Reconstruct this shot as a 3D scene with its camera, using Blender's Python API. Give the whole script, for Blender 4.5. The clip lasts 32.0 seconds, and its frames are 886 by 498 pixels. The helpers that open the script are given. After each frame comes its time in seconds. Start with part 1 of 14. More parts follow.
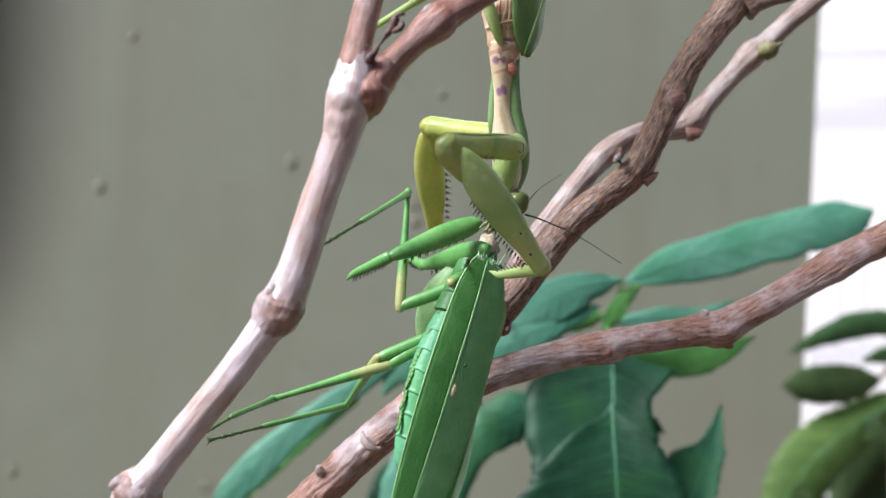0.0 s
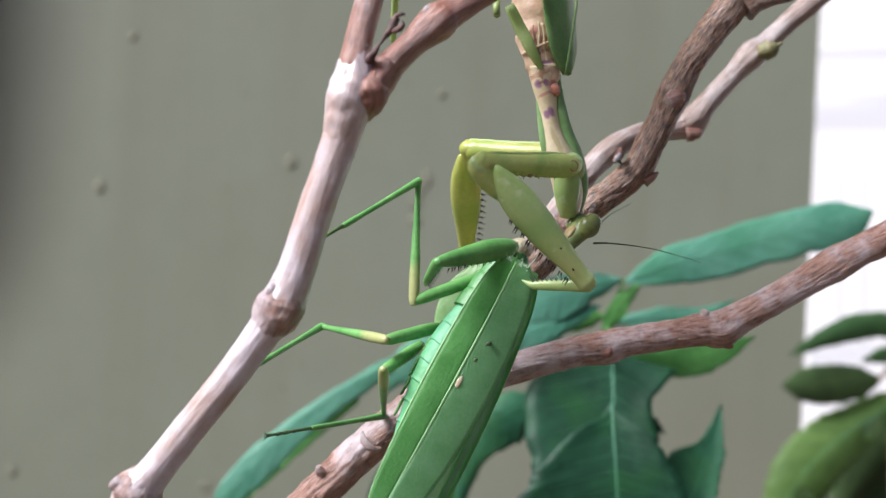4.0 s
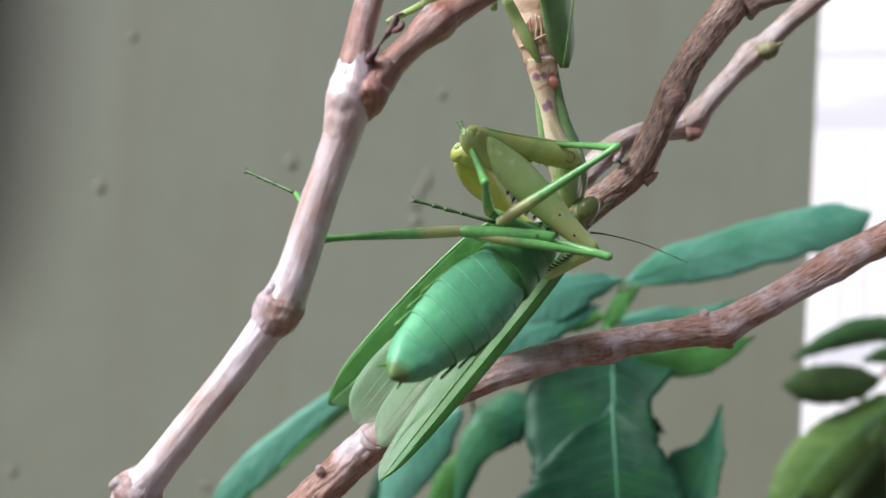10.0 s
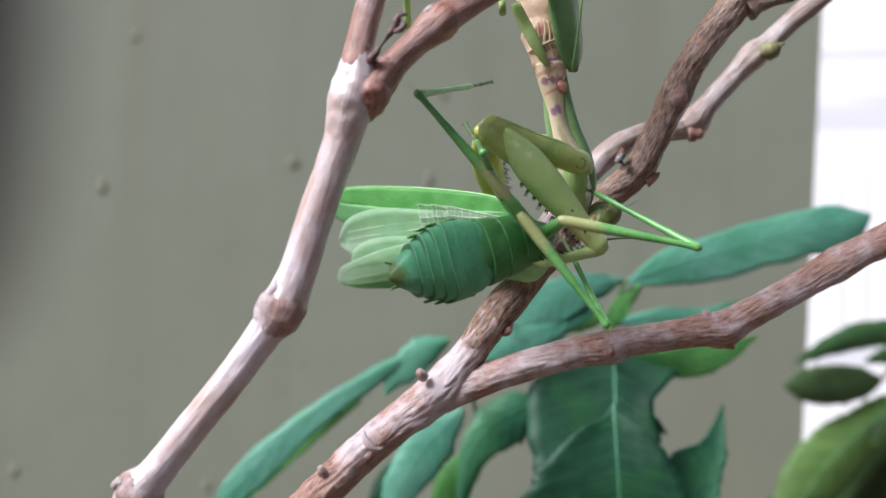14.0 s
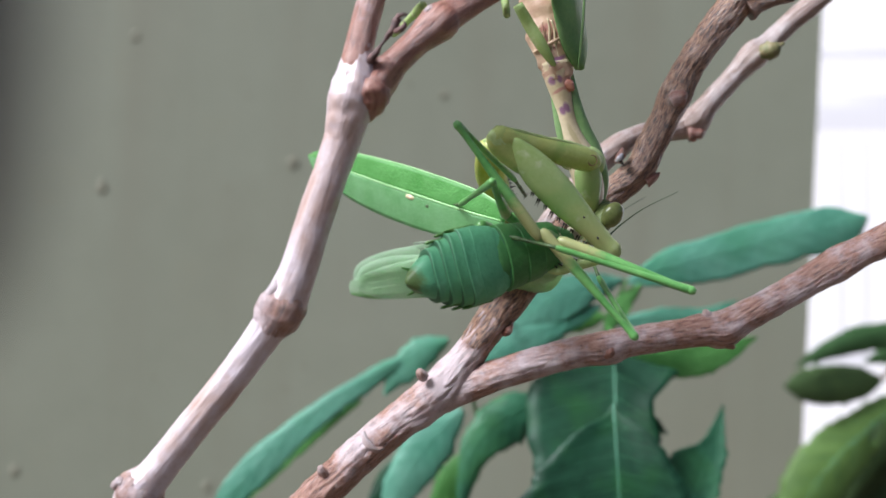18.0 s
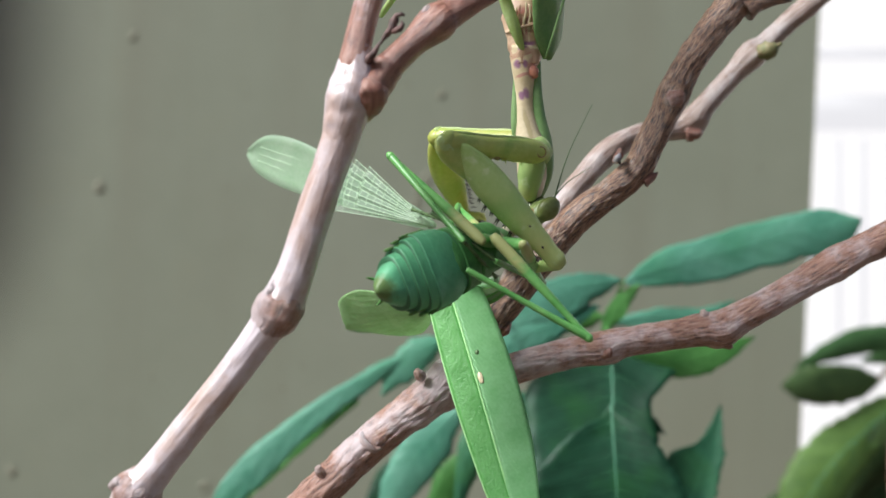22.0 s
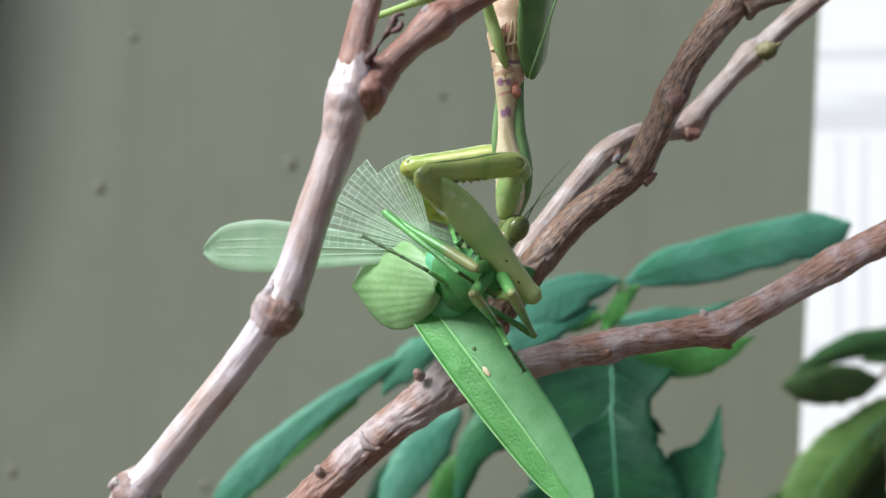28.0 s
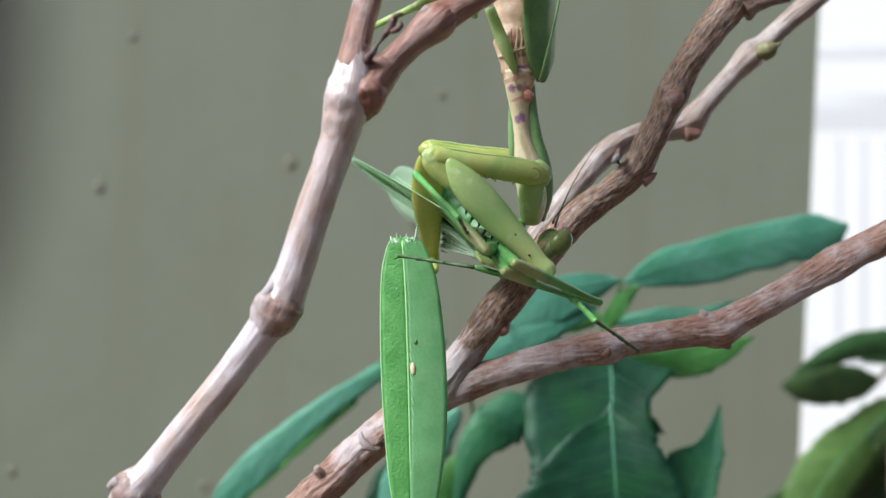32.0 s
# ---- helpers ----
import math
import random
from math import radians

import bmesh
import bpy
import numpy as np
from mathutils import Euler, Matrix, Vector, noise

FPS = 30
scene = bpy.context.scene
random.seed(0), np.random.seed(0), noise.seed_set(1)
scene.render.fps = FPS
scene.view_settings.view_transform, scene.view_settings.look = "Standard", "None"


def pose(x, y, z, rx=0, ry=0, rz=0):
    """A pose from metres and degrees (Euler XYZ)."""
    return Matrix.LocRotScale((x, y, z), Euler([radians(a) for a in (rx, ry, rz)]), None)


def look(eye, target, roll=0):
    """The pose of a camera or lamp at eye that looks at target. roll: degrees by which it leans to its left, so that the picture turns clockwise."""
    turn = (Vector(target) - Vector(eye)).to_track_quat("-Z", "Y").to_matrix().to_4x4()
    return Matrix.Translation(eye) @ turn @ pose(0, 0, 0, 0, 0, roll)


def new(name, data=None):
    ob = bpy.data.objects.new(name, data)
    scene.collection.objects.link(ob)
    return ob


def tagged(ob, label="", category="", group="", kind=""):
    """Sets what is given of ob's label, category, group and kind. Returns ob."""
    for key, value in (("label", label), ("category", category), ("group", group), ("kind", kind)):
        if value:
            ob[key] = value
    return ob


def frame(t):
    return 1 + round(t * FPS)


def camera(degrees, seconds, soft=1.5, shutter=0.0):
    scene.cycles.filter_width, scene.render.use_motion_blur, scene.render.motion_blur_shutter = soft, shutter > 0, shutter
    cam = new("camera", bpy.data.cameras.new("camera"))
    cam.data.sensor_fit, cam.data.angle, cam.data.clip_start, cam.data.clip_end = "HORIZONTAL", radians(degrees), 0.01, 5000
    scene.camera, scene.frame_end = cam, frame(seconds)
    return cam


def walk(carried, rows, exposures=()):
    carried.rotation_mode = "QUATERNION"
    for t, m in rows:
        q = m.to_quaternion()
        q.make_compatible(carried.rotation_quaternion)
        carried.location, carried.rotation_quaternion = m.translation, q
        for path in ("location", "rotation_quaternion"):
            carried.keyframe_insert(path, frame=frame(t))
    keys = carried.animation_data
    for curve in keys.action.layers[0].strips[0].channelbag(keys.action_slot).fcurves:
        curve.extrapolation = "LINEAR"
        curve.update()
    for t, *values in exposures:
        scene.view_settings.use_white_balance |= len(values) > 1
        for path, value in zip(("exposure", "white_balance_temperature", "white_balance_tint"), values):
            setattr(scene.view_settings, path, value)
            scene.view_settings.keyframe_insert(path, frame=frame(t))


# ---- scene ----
# camera: stands still in front of the twigs, with the slightest drift
cam = camera(40, 32.0, soft=1.5)
cam.data.dof.use_dof, cam.data.dof.focus_distance, cam.data.dof.aperture_fstop = True, 0.18, 19
walk(cam, [(0, look((0, 0, 0.3), (0, 1, 0.3))), (12.6, look((0, 0, 0.3), (0, 1, 0.3))),
           (13.0, look((0, 0, 0.3), (-0.0015, 1, 0.3003))), (18.5, look((0, 0, 0.3), (-0.0015, 1, 0.3003))),
           (19.0, look((0, 0, 0.3), (0.0003, 1, 0.3003))), (32, look((0.0002, 0, 0.3), (0.0004, 1, 0.3003)))],
     [(0, 0.54, 6330, 12), (12.5, 0.52, 6250, 11), (13, 0.52, 6230, 11), (18.4, 0.51, 6180, 11), (19.2, 0.47, 6500, 6), (25, 0.42, 6450, 5), (28, 0.38, 6250, 3), (32, 0.4, 6250, 3)])

# daylight: a bright overcast sky
world = bpy.data.worlds.new("sky")
scene.world = world
world.use_nodes = True
sky = world.node_tree.nodes.new("ShaderNodeTexSky")
sky.sky_type, sky.sun_disc, sky.sun_elevation, sky.sun_rotation = "NISHITA", False, radians(50), radians(244)
sky.air_density, sky.dust_density = 1.0, 4.0
world.node_tree.nodes["Background"].inputs["Strength"].default_value = 0.05
world.node_tree.links.new(sky.outputs[0], world.node_tree.nodes["Background"].inputs["Color"])
sun = new("sun", bpy.data.lights.new("sun", "SUN"))
sun.data.energy, sun.data.angle, sun.data.color = 5.0, radians(32), (0.95, 0.965, 1.0)
sun.matrix_world = look((-0.72, -0.35, 0.93), (0, 0, 0))


# ---- materials ----
def mat(name, dark, light, scale=300, rough=0.5, bump=0.2, streak=None, fine=1200, translucent=0.0, clear=0.0, patch=None, gloss=0.5, span=(0.5, 0.95), depth=0.0004):
    """Two colours mixed by noise at two scales, with a fine relief. streak: stretch of the noise along the UV's length."""
    m = bpy.data.materials.new(name)
    m.use_nodes = True
    n, k = m.node_tree.nodes, m.node_tree.links.new
    b, out = n["Principled BSDF"], n["Material Output"]
    co = n.new("ShaderNodeTexCoord")
    at = co.outputs["Object"]
    if streak:
        mp = n.new("ShaderNodeMapping")
        mp.inputs["Scale"].default_value = streak
        k(co.outputs["UV"], mp.inputs["Vector"])
        at = mp.outputs[0]
    big, small = n.new("ShaderNodeTexNoise"), n.new("ShaderNodeTexNoise")
    big.inputs["Scale"].default_value, small.inputs["Scale"].default_value = scale, fine
    big.inputs["Detail"].default_value, small.inputs["Detail"].default_value = 4, 3
    k(at, big.inputs["Vector"]), k(at, small.inputs["Vector"])
    mixer = n.new("ShaderNodeMath")
    mixer.operation = "MULTIPLY_ADD"
    mixer.inputs[1].default_value = 0.45
    k(small.outputs["Fac"], mixer.inputs[0]), k(big.outputs["Fac"], mixer.inputs[2])
    ramp = n.new("ShaderNodeValToRGB")
    ramp.color_ramp.elements[0].position, ramp.color_ramp.elements[1].position = span
    ramp.color_ramp.elements[0].color, ramp.color_ramp.elements[1].color = (*dark, 1), (*light, 1)
    k(mixer.outputs[0], ramp.inputs[0])
    colour = ramp.outputs[0]
    for pt in patch or ():
        spots, cut, mix = n.new("ShaderNodeTexNoise"), n.new("ShaderNodeValToRGB"), n.new("ShaderNodeMix")
        spots.inputs["Scale"].default_value = pt[1]
        spots.inputs["Detail"].default_value = 5
        cut.color_ramp.elements[0].position, cut.color_ramp.elements[1].position = pt[2], pt[3]
        mix.data_type = "RGBA"
        k(co.outputs["Object"] if len(pt) < 5 else at, spots.inputs["Vector"]), k(spots.outputs["Fac"], cut.inputs[0]), k(cut.outputs[0], mix.inputs[0])
        k(colour, mix.inputs[6])
        mix.inputs[7].default_value = (*pt[0], 1)
        colour = mix.outputs[2]
    k(colour, b.inputs["Base Color"])
    b.inputs["Roughness"].default_value = rough
    b.inputs["Specular IOR Level"].default_value = gloss
    if bump:
        bp = n.new("ShaderNodeBump")
        bp.inputs["Strength"].default_value, bp.inputs["Distance"].default_value = bump, depth
        k(mixer.outputs[0], bp.inputs["Height"]), k(bp.outputs[0], b.inputs["Normal"])
    last = b.outputs[0]
    if translucent:
        tr, mx = n.new("ShaderNodeBsdfTranslucent"), n.new("ShaderNodeMixShader")
        k(colour, tr.inputs[0])
        mx.inputs[0].default_value = translucent
        k(last, mx.inputs[1]), k(tr.outputs[0], mx.inputs[2])
        last = mx.outputs[0]
    if clear:
        tp, mx = n.new("ShaderNodeBsdfTransparent"), n.new("ShaderNodeMixShader")
        mx.inputs[0].default_value = clear
        k(last, mx.inputs[1]), k(tp.outputs[0], mx.inputs[2])
        last = mx.outputs[0]
    k(last, out.inputs["Surface"])
    return m


def bark(name, deep, middle, pale, bloom, cells, stops, bare, rough=0.42, detail=7, relief=0.9):
    """Bark with long dark fissures, paler ridges and a greyish bloom in patches. cells: fissures round the stem and per metre."""
    m = bpy.data.materials.new(name)
    m.use_nodes = True
    n, k = m.node_tree.nodes, m.node_tree.links.new
    b = n["Principled BSDF"]
    co, mp, grain, spots, mx = n.new("ShaderNodeTexCoord"), n.new("ShaderNodeMapping"), n.new("ShaderNodeTexNoise"), n.new("ShaderNodeTexNoise"), n.new("ShaderNodeMix")
    mp.inputs["Scale"].default_value = (cells[0], cells[1], 1)
    k(co.outputs["UV"], mp.inputs["Vector"]), k(mp.outputs[0], grain.inputs["Vector"]), k(co.outputs["Object"], spots.inputs["Vector"])
    grain.inputs["Scale"].default_value, grain.inputs["Detail"].default_value, grain.inputs["Roughness"].default_value = 1, detail, 0.66
    spots.inputs["Scale"].default_value, spots.inputs["Detail"].default_value, spots.inputs["Roughness"].default_value = 130, 6, 0.65
    ramp, cut = n.new("ShaderNodeValToRGB"), n.new("ShaderNodeValToRGB")
    ramp.color_ramp.elements.new(stops[1])
    for e, at, c in zip(ramp.color_ramp.elements, stops, (deep, middle, pale)):
        e.position, e.color = at, (*c, 1)
    k(grain.outputs["Fac"], ramp.inputs[0])
    cut.color_ramp.elements[0].position, cut.color_ramp.elements[1].position = bare - 0.1, bare + 0.06
    cut.color_ramp.elements[1].color = (0.8, 0.8, 0.8, 1)
    k(spots.outputs["Fac"], cut.inputs[0]), k(cut.outputs[0], mx.inputs[0])
    mx.data_type = "RGBA"
    k(ramp.outputs[0], mx.inputs[6])
    mx.inputs[7].default_value = (*bloom, 1)
    k(mx.outputs[2], b.inputs["Base Color"])
    bump = n.new("ShaderNodeBump")
    bump.inputs["Strength"].default_value, bump.inputs["Distance"].default_value = relief, 0.0007
    k(grain.outputs["Fac"], bump.inputs["Height"]), k(bump.outputs[0], b.inputs["Normal"])
    b.inputs["Roughness"].default_value, b.inputs["Specular IOR Level"].default_value = rough, 1.0
    b.inputs["Coat Weight"].default_value, b.inputs["Coat Roughness"].default_value = 0.25, 0.35
    return m


WALL = mat("painted_board", (0.228, 0.240, 0.179), (0.262, 0.274, 0.209), 6, 0.6, 0.05, fine=60, patch=[((0.227, 0.224, 0.164), 5, 0.5, 0.8), ((0.24, 0.245, 0.176), 30, 0.6, 0.85)])
n, k = WALL.node_tree.nodes, WALL.node_tree.links.new
co, mp, run, cut, mx = n.new("ShaderNodeTexCoord"), n.new("ShaderNodeMapping"), n.new("ShaderNodeTexNoise"), n.new("ShaderNodeValToRGB"), n.new("ShaderNodeMix")
mp.inputs["Scale"].default_value = (34, 34, 1.6)
run.inputs["Detail"].default_value, mx.data_type = 5, "RGBA"
run.inputs["Scale"].default_value = 1
cut.color_ramp.elements[0].position, cut.color_ramp.elements[1].position = 0.5, 0.85
k(co.outputs["Object"], mp.inputs["Vector"]), k(mp.outputs[0], run.inputs["Vector"]), k(run.outputs["Fac"], cut.inputs[0]), k(cut.outputs[0], mx.inputs[0])
k(n["Principled BSDF"].inputs["Base Color"].links[0].from_socket, mx.inputs[6])
mx.inputs[7].default_value = (0.222, 0.22, 0.163, 1)
k(mx.outputs[2], n["Principled BSDF"].inputs["Base Color"])
SOIL = mat("soil", (0.05, 0.035, 0.025), (0.12, 0.09, 0.06), 20, 0.95, 0.6, fine=200)
BARK_PALE = bark("pale_bark", (0.29, 0.155, 0.12), (0.45, 0.305, 0.265), (0.54, 0.42, 0.41), (0.63, 0.55, 0.60), (11, 90), (0.28, 0.42, 0.60), 0.50, 0.40, 5, 0.5)
BARK = bark("ridged_bark", (0.036, 0.013, 0.007), (0.245, 0.105, 0.055), (0.45, 0.27, 0.17), (0.50, 0.41, 0.36), (60, 620), (0.41, 0.50, 0.60), 0.68)
BARK_ROSY = bark("rosy_ridged_bark", (0.08, 0.026, 0.016), (0.31, 0.135, 0.09), (0.42, 0.25, 0.195), (0.60, 0.50, 0.53), (40, 420), (0.37, 0.48, 0.63), 0.54, 0.38)
BARK_NODE = bark("node_bark", (0.20, 0.075, 0.05), (0.42, 0.24, 0.19), (0.58, 0.45, 0.43), (0.69, 0.61, 0.65), (20, 260), (0.28, 0.46, 0.68), 0.53)
BARK_GREY = bark("grey_bark", (0.14, 0.07, 0.05), (0.32, 0.21, 0.175), (0.46, 0.37, 0.34), (0.50, 0.44, 0.45), (20, 150), (0.32, 0.48, 0.68), 0.60)
BARK_RED = bark("reddish_bark", (0.12, 0.034, 0.022), (0.32, 0.125, 0.085), (0.43, 0.22, 0.165), (0.56, 0.44, 0.45), (24, 420), (0.30, 0.50, 0.74), 0.68)
SPECK = mat("dried_speck", (0.195, 0.185, 0.135), (0.23, 0.222, 0.165), 600, 0.8, 0.2)
BUD = mat("bud_scales", (0.12, 0.15, 0.05), (0.30, 0.24, 0.13), 900, 0.6, 0.5)
PALE_DROP = mat("dried_drop", (0.28, 0.26, 0.29), (0.48, 0.46, 0.50), 900, 0.35, 0.3)
DRY = mat("dry_bud", (0.035, 0.022, 0.022), (0.20, 0.105, 0.095), 900, 0.6, 0.8)
# Light is painted in: LEAF is the shrub's shaded green, LEAF_LIT its lit one.
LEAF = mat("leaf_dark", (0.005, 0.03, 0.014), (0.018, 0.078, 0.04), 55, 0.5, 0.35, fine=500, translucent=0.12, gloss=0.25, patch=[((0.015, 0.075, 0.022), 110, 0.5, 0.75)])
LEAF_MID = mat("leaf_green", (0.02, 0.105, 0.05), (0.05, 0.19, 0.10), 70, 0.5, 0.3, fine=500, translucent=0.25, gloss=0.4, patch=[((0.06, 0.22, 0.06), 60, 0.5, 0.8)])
LEAF_LIT = mat("leaf_lit_bluish", (0.08, 0.28, 0.185), (0.16, 0.395, 0.285), 70, 0.5, 0.3, fine=500, translucent=0.3, gloss=0.4, patch=[((0.075, 0.29, 0.15), 45, 0.5, 0.8)])
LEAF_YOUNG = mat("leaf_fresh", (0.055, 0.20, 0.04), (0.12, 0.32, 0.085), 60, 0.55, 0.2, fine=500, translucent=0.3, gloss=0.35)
# LEAF_DUSK and LEAF_SUNNY put shade and sunlight into the colour of the olive leaves.
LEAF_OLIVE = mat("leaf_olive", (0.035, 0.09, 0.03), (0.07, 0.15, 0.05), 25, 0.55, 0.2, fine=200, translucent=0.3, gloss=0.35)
LEAF_DUSK = mat("leaf_shaded_olive", (0.03, 0.06, 0.02), (0.065, 0.11, 0.035), 25, 0.6, 0.2, fine=200, translucent=0.15, gloss=0.3)
LEAF_SUNNY = mat("leaf_sunlit_yellowish", (0.075, 0.15, 0.03), (0.15, 0.26, 0.07), 25, 0.55, 0.2, fine=200, translucent=0.35, gloss=0.35)
RIB = mat("leaf_rib", (0.09, 0.28, 0.17), (0.15, 0.36, 0.23), 100, 0.5, 0.1)
OLIVE = mat("olive_cuticle", (0.42, 0.58, 0.18), (0.57, 0.71, 0.32), 160, 0.27, 0.3, fine=1500, translucent=0.25, patch=[((0.64, 0.69, 0.29), 75, 0.47, 0.68), ((0.41, 0.60, 0.22), 130, 0.5, 0.72), ((0.68, 0.76, 0.44), 520, 0.6, 0.75)])
YELLOW = mat("yellow_green_cuticle", (0.45, 0.50, 0.10), (0.63, 0.63, 0.20), 160, 0.27, 0.3, fine=1500, translucent=0.3, patch=[((0.44, 0.56, 0.14), 120, 0.5, 0.75)])
COXA = mat("yellowish_olive_cuticle", (0.47, 0.57, 0.16), (0.63, 0.70, 0.28), 140, 0.24, 0.45, fine=1400, translucent=0.28, patch=[((0.60, 0.62, 0.18), 90, 0.46, 0.7), ((0.36, 0.52, 0.15), 260, 0.56, 0.75)])
RIDGE = mat("pale_ridge_cuticle", (0.50, 0.64, 0.25), (0.66, 0.76, 0.38), 400, 0.22, 0.5, fine=1600, translucent=0.35)
WING_ROOT = mat("yellowish_wing_root", (0.31, 0.54, 0.22), (0.48, 0.69, 0.37), 250, 0.4, 0.5, fine=1500, translucent=0.45, clear=0.1)
CREAM = mat("cream_cuticle", (0.62, 0.50, 0.30), (0.80, 0.67, 0.48), 220, 0.4, 0.25, fine=1500)
PINK = mat("pink_cuticle", (0.48, 0.27, 0.18), (0.74, 0.54, 0.38), 260, 0.45, 0.6, fine=1200)
GREEN_EDGE = mat("green_flange", (0.16, 0.30, 0.10), (0.27, 0.42, 0.18), 200, 0.35, 0.1)
RED = mat("red_mark", (0.46, 0.15, 0.10), (0.60, 0.28, 0.20), 500, 0.4, 0.3)
DARK = mat("dark_spine", (0.008, 0.006, 0.006), (0.03, 0.02, 0.015), 900, 0.35, 0.1)
EYE = mat("olive_eye", (0.13, 0.16, 0.045), (0.23, 0.26, 0.09), 500, 0.2, 0.0)
TAN = mat("tan_cuticle", (0.24, 0.16, 0.06), (0.42, 0.31, 0.13), 400, 0.35, 0.3, fine=1500)
FACE = mat("head_cuticle", (0.12, 0.165, 0.05), (0.24, 0.30, 0.10), 300, 0.4, 0.15, fine=1500)
FLESH = mat("torn_flesh", (0.30, 0.26, 0.15), (0.66, 0.58, 0.46), 500, 0.3, 0.8, fine=1600)
WING_HUNTER = mat("hunter_wing", (0.15, 0.31, 0.095), (0.26, 0.44, 0.165), 200, 0.45, 0.5, fine=1800, translucent=0.2)
WING = mat("green_wing", (0.13, 0.42, 0.10), (0.21, 0.55, 0.17), 250, 0.42, 0.8, fine=2400, translucent=0.45)
WING_THIN = mat("thin_wing", (0.52, 0.74, 0.51), (0.68, 0.85, 0.66), 250, 0.35, 0.4, fine=2000, translucent=0.55, clear=0.42)
WING_PALE = mat("pale_wing", (0.40, 0.66, 0.37), (0.56, 0.78, 0.52), 250, 0.35, 0.4, fine=1500, translucent=0.55, clear=0.42)
WING_REAR = mat("rear_wing", (0.21, 0.49, 0.20), (0.315, 0.615, 0.305), 250, 0.33, 0.3, fine=2200, translucent=0.45, clear=0.08)
VEIN_FINE = mat("fine_vein", (0.215, 0.50, 0.195), (0.31, 0.61, 0.29), 300, 0.4, 0.1)
VEIN = mat("pale_vein", (0.25, 0.54, 0.19), (0.37, 0.65, 0.29), 300, 0.4, 0.1)
GAUZE = mat("gauze_wing", (0.45, 0.60, 0.45), (0.62, 0.72, 0.62), 300, 0.25, 0.1, translucent=0.5, clear=0.55)
GAUZE_VEIN = mat("gauze_vein", (0.44, 0.60, 0.40), (0.58, 0.72, 0.54), 300, 0.4, 0.1)
BELLY = mat("turquoise_belly", (0.075, 0.29, 0.14), (0.135, 0.43, 0.23), 120, 0.48, 0.5, fine=1400, span=(0.4, 1.0), gloss=0.45, patch=[((0.09, 0.32, 0.11), 60, 0.52, 0.8), ((0.15, 0.45, 0.24), 320, 0.58, 0.75)])
THORAX = mat("green_thorax", (0.035, 0.15, 0.035), (0.08, 0.26, 0.075), 190, 0.45, 0.5, fine=1200)
SEAM = mat("dark_membrane", (0.025, 0.11, 0.05), (0.05, 0.17, 0.08), 400, 0.5, 0.2)
PLEURA = mat("yellowish_side", (0.06, 0.20, 0.04), (0.15, 0.30, 0.075), 700, 0.5, 0.5, fine=1600)
LEG = mat("green_leg", (0.07, 0.255, 0.06), (0.17, 0.405, 0.12), 200, 0.35, 0.1)
TARSUS = mat("dark_tarsus", (0.03, 0.06, 0.02), (0.09, 0.16, 0.05), 500, 0.5, 0.2)
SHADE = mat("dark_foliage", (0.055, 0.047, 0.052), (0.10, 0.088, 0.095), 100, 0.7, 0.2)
# Backdrop and bars glow by emission, standing in for daylight beyond the wall.
FAR = bpy.data.materials.new("glowing_distance")
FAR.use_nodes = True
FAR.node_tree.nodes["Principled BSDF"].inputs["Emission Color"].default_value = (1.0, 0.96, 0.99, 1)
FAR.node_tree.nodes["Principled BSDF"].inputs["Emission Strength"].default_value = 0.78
FAR_BAR = bpy.data.materials.new("glowing_distance_bar")
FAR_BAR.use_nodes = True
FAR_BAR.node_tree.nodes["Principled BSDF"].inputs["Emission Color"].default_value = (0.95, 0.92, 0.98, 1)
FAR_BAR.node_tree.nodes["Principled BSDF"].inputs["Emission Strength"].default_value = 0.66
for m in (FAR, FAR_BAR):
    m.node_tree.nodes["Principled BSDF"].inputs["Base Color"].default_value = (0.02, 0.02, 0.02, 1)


def marked(m, spots):
    """Soft-edged colour marks at places of the thing's own space: (centre, radii in millimetres, colour)."""
    n, k = m.node_tree.nodes, m.node_tree.links.new
    b = n["Principled BSDF"]
    co, wob = n.new("ShaderNodeTexCoord"), n.new("ShaderNodeTexNoise")
    wob.inputs["Scale"].default_value = 900
    k(co.outputs["Object"], wob.inputs["Vector"])
    for c, r, colour in spots:
        sub, mul, size, add, fade, mix = [n.new("ShaderNodeVectorMath") for _ in range(3)] + [n.new("ShaderNodeMath"), n.new("ShaderNodeMapRange"), n.new("ShaderNodeMix")]
        sub.operation, mul.operation, size.operation, add.operation, mix.data_type = "SUBTRACT", "MULTIPLY", "LENGTH", "ADD", "RGBA"
        sub.inputs[1].default_value = [v / 1000 for v in c]
        mul.inputs[1].default_value = [1000 / v for v in r]
        k(co.outputs["Object"], sub.inputs[0]), k(sub.outputs[0], mul.inputs[0]), k(mul.outputs[0], size.inputs[0])
        k(size.outputs["Value"], add.inputs[0]), k(wob.outputs["Fac"], add.inputs[1])
        fade.inputs[1].default_value, fade.inputs[2].default_value, fade.inputs[3].default_value, fade.inputs[4].default_value = 1.1, 1.6, 0.9, 0.0
        k(add.outputs[0], fade.inputs[0]), k(fade.outputs[0], mix.inputs[0])
        k(b.inputs["Base Color"].links[0].from_socket, mix.inputs[6])
        mix.inputs[7].default_value = (*colour, 1)
        k(mix.outputs[2], b.inputs["Base Color"])


FEMUR = mat("leg_with_tan_base", (0.07, 0.255, 0.06), (0.17, 0.405, 0.12), 200, 0.35, 0.1)
marked(FEMUR, [((1.5, 0, 0), (4.2, 4, 4), (0.40, 0.40, 0.17))])
marked(BELLY, [((36.2, 0, -0.6), (3.2, 2.6, 2.6), (0.10, 0.15, 0.035))])


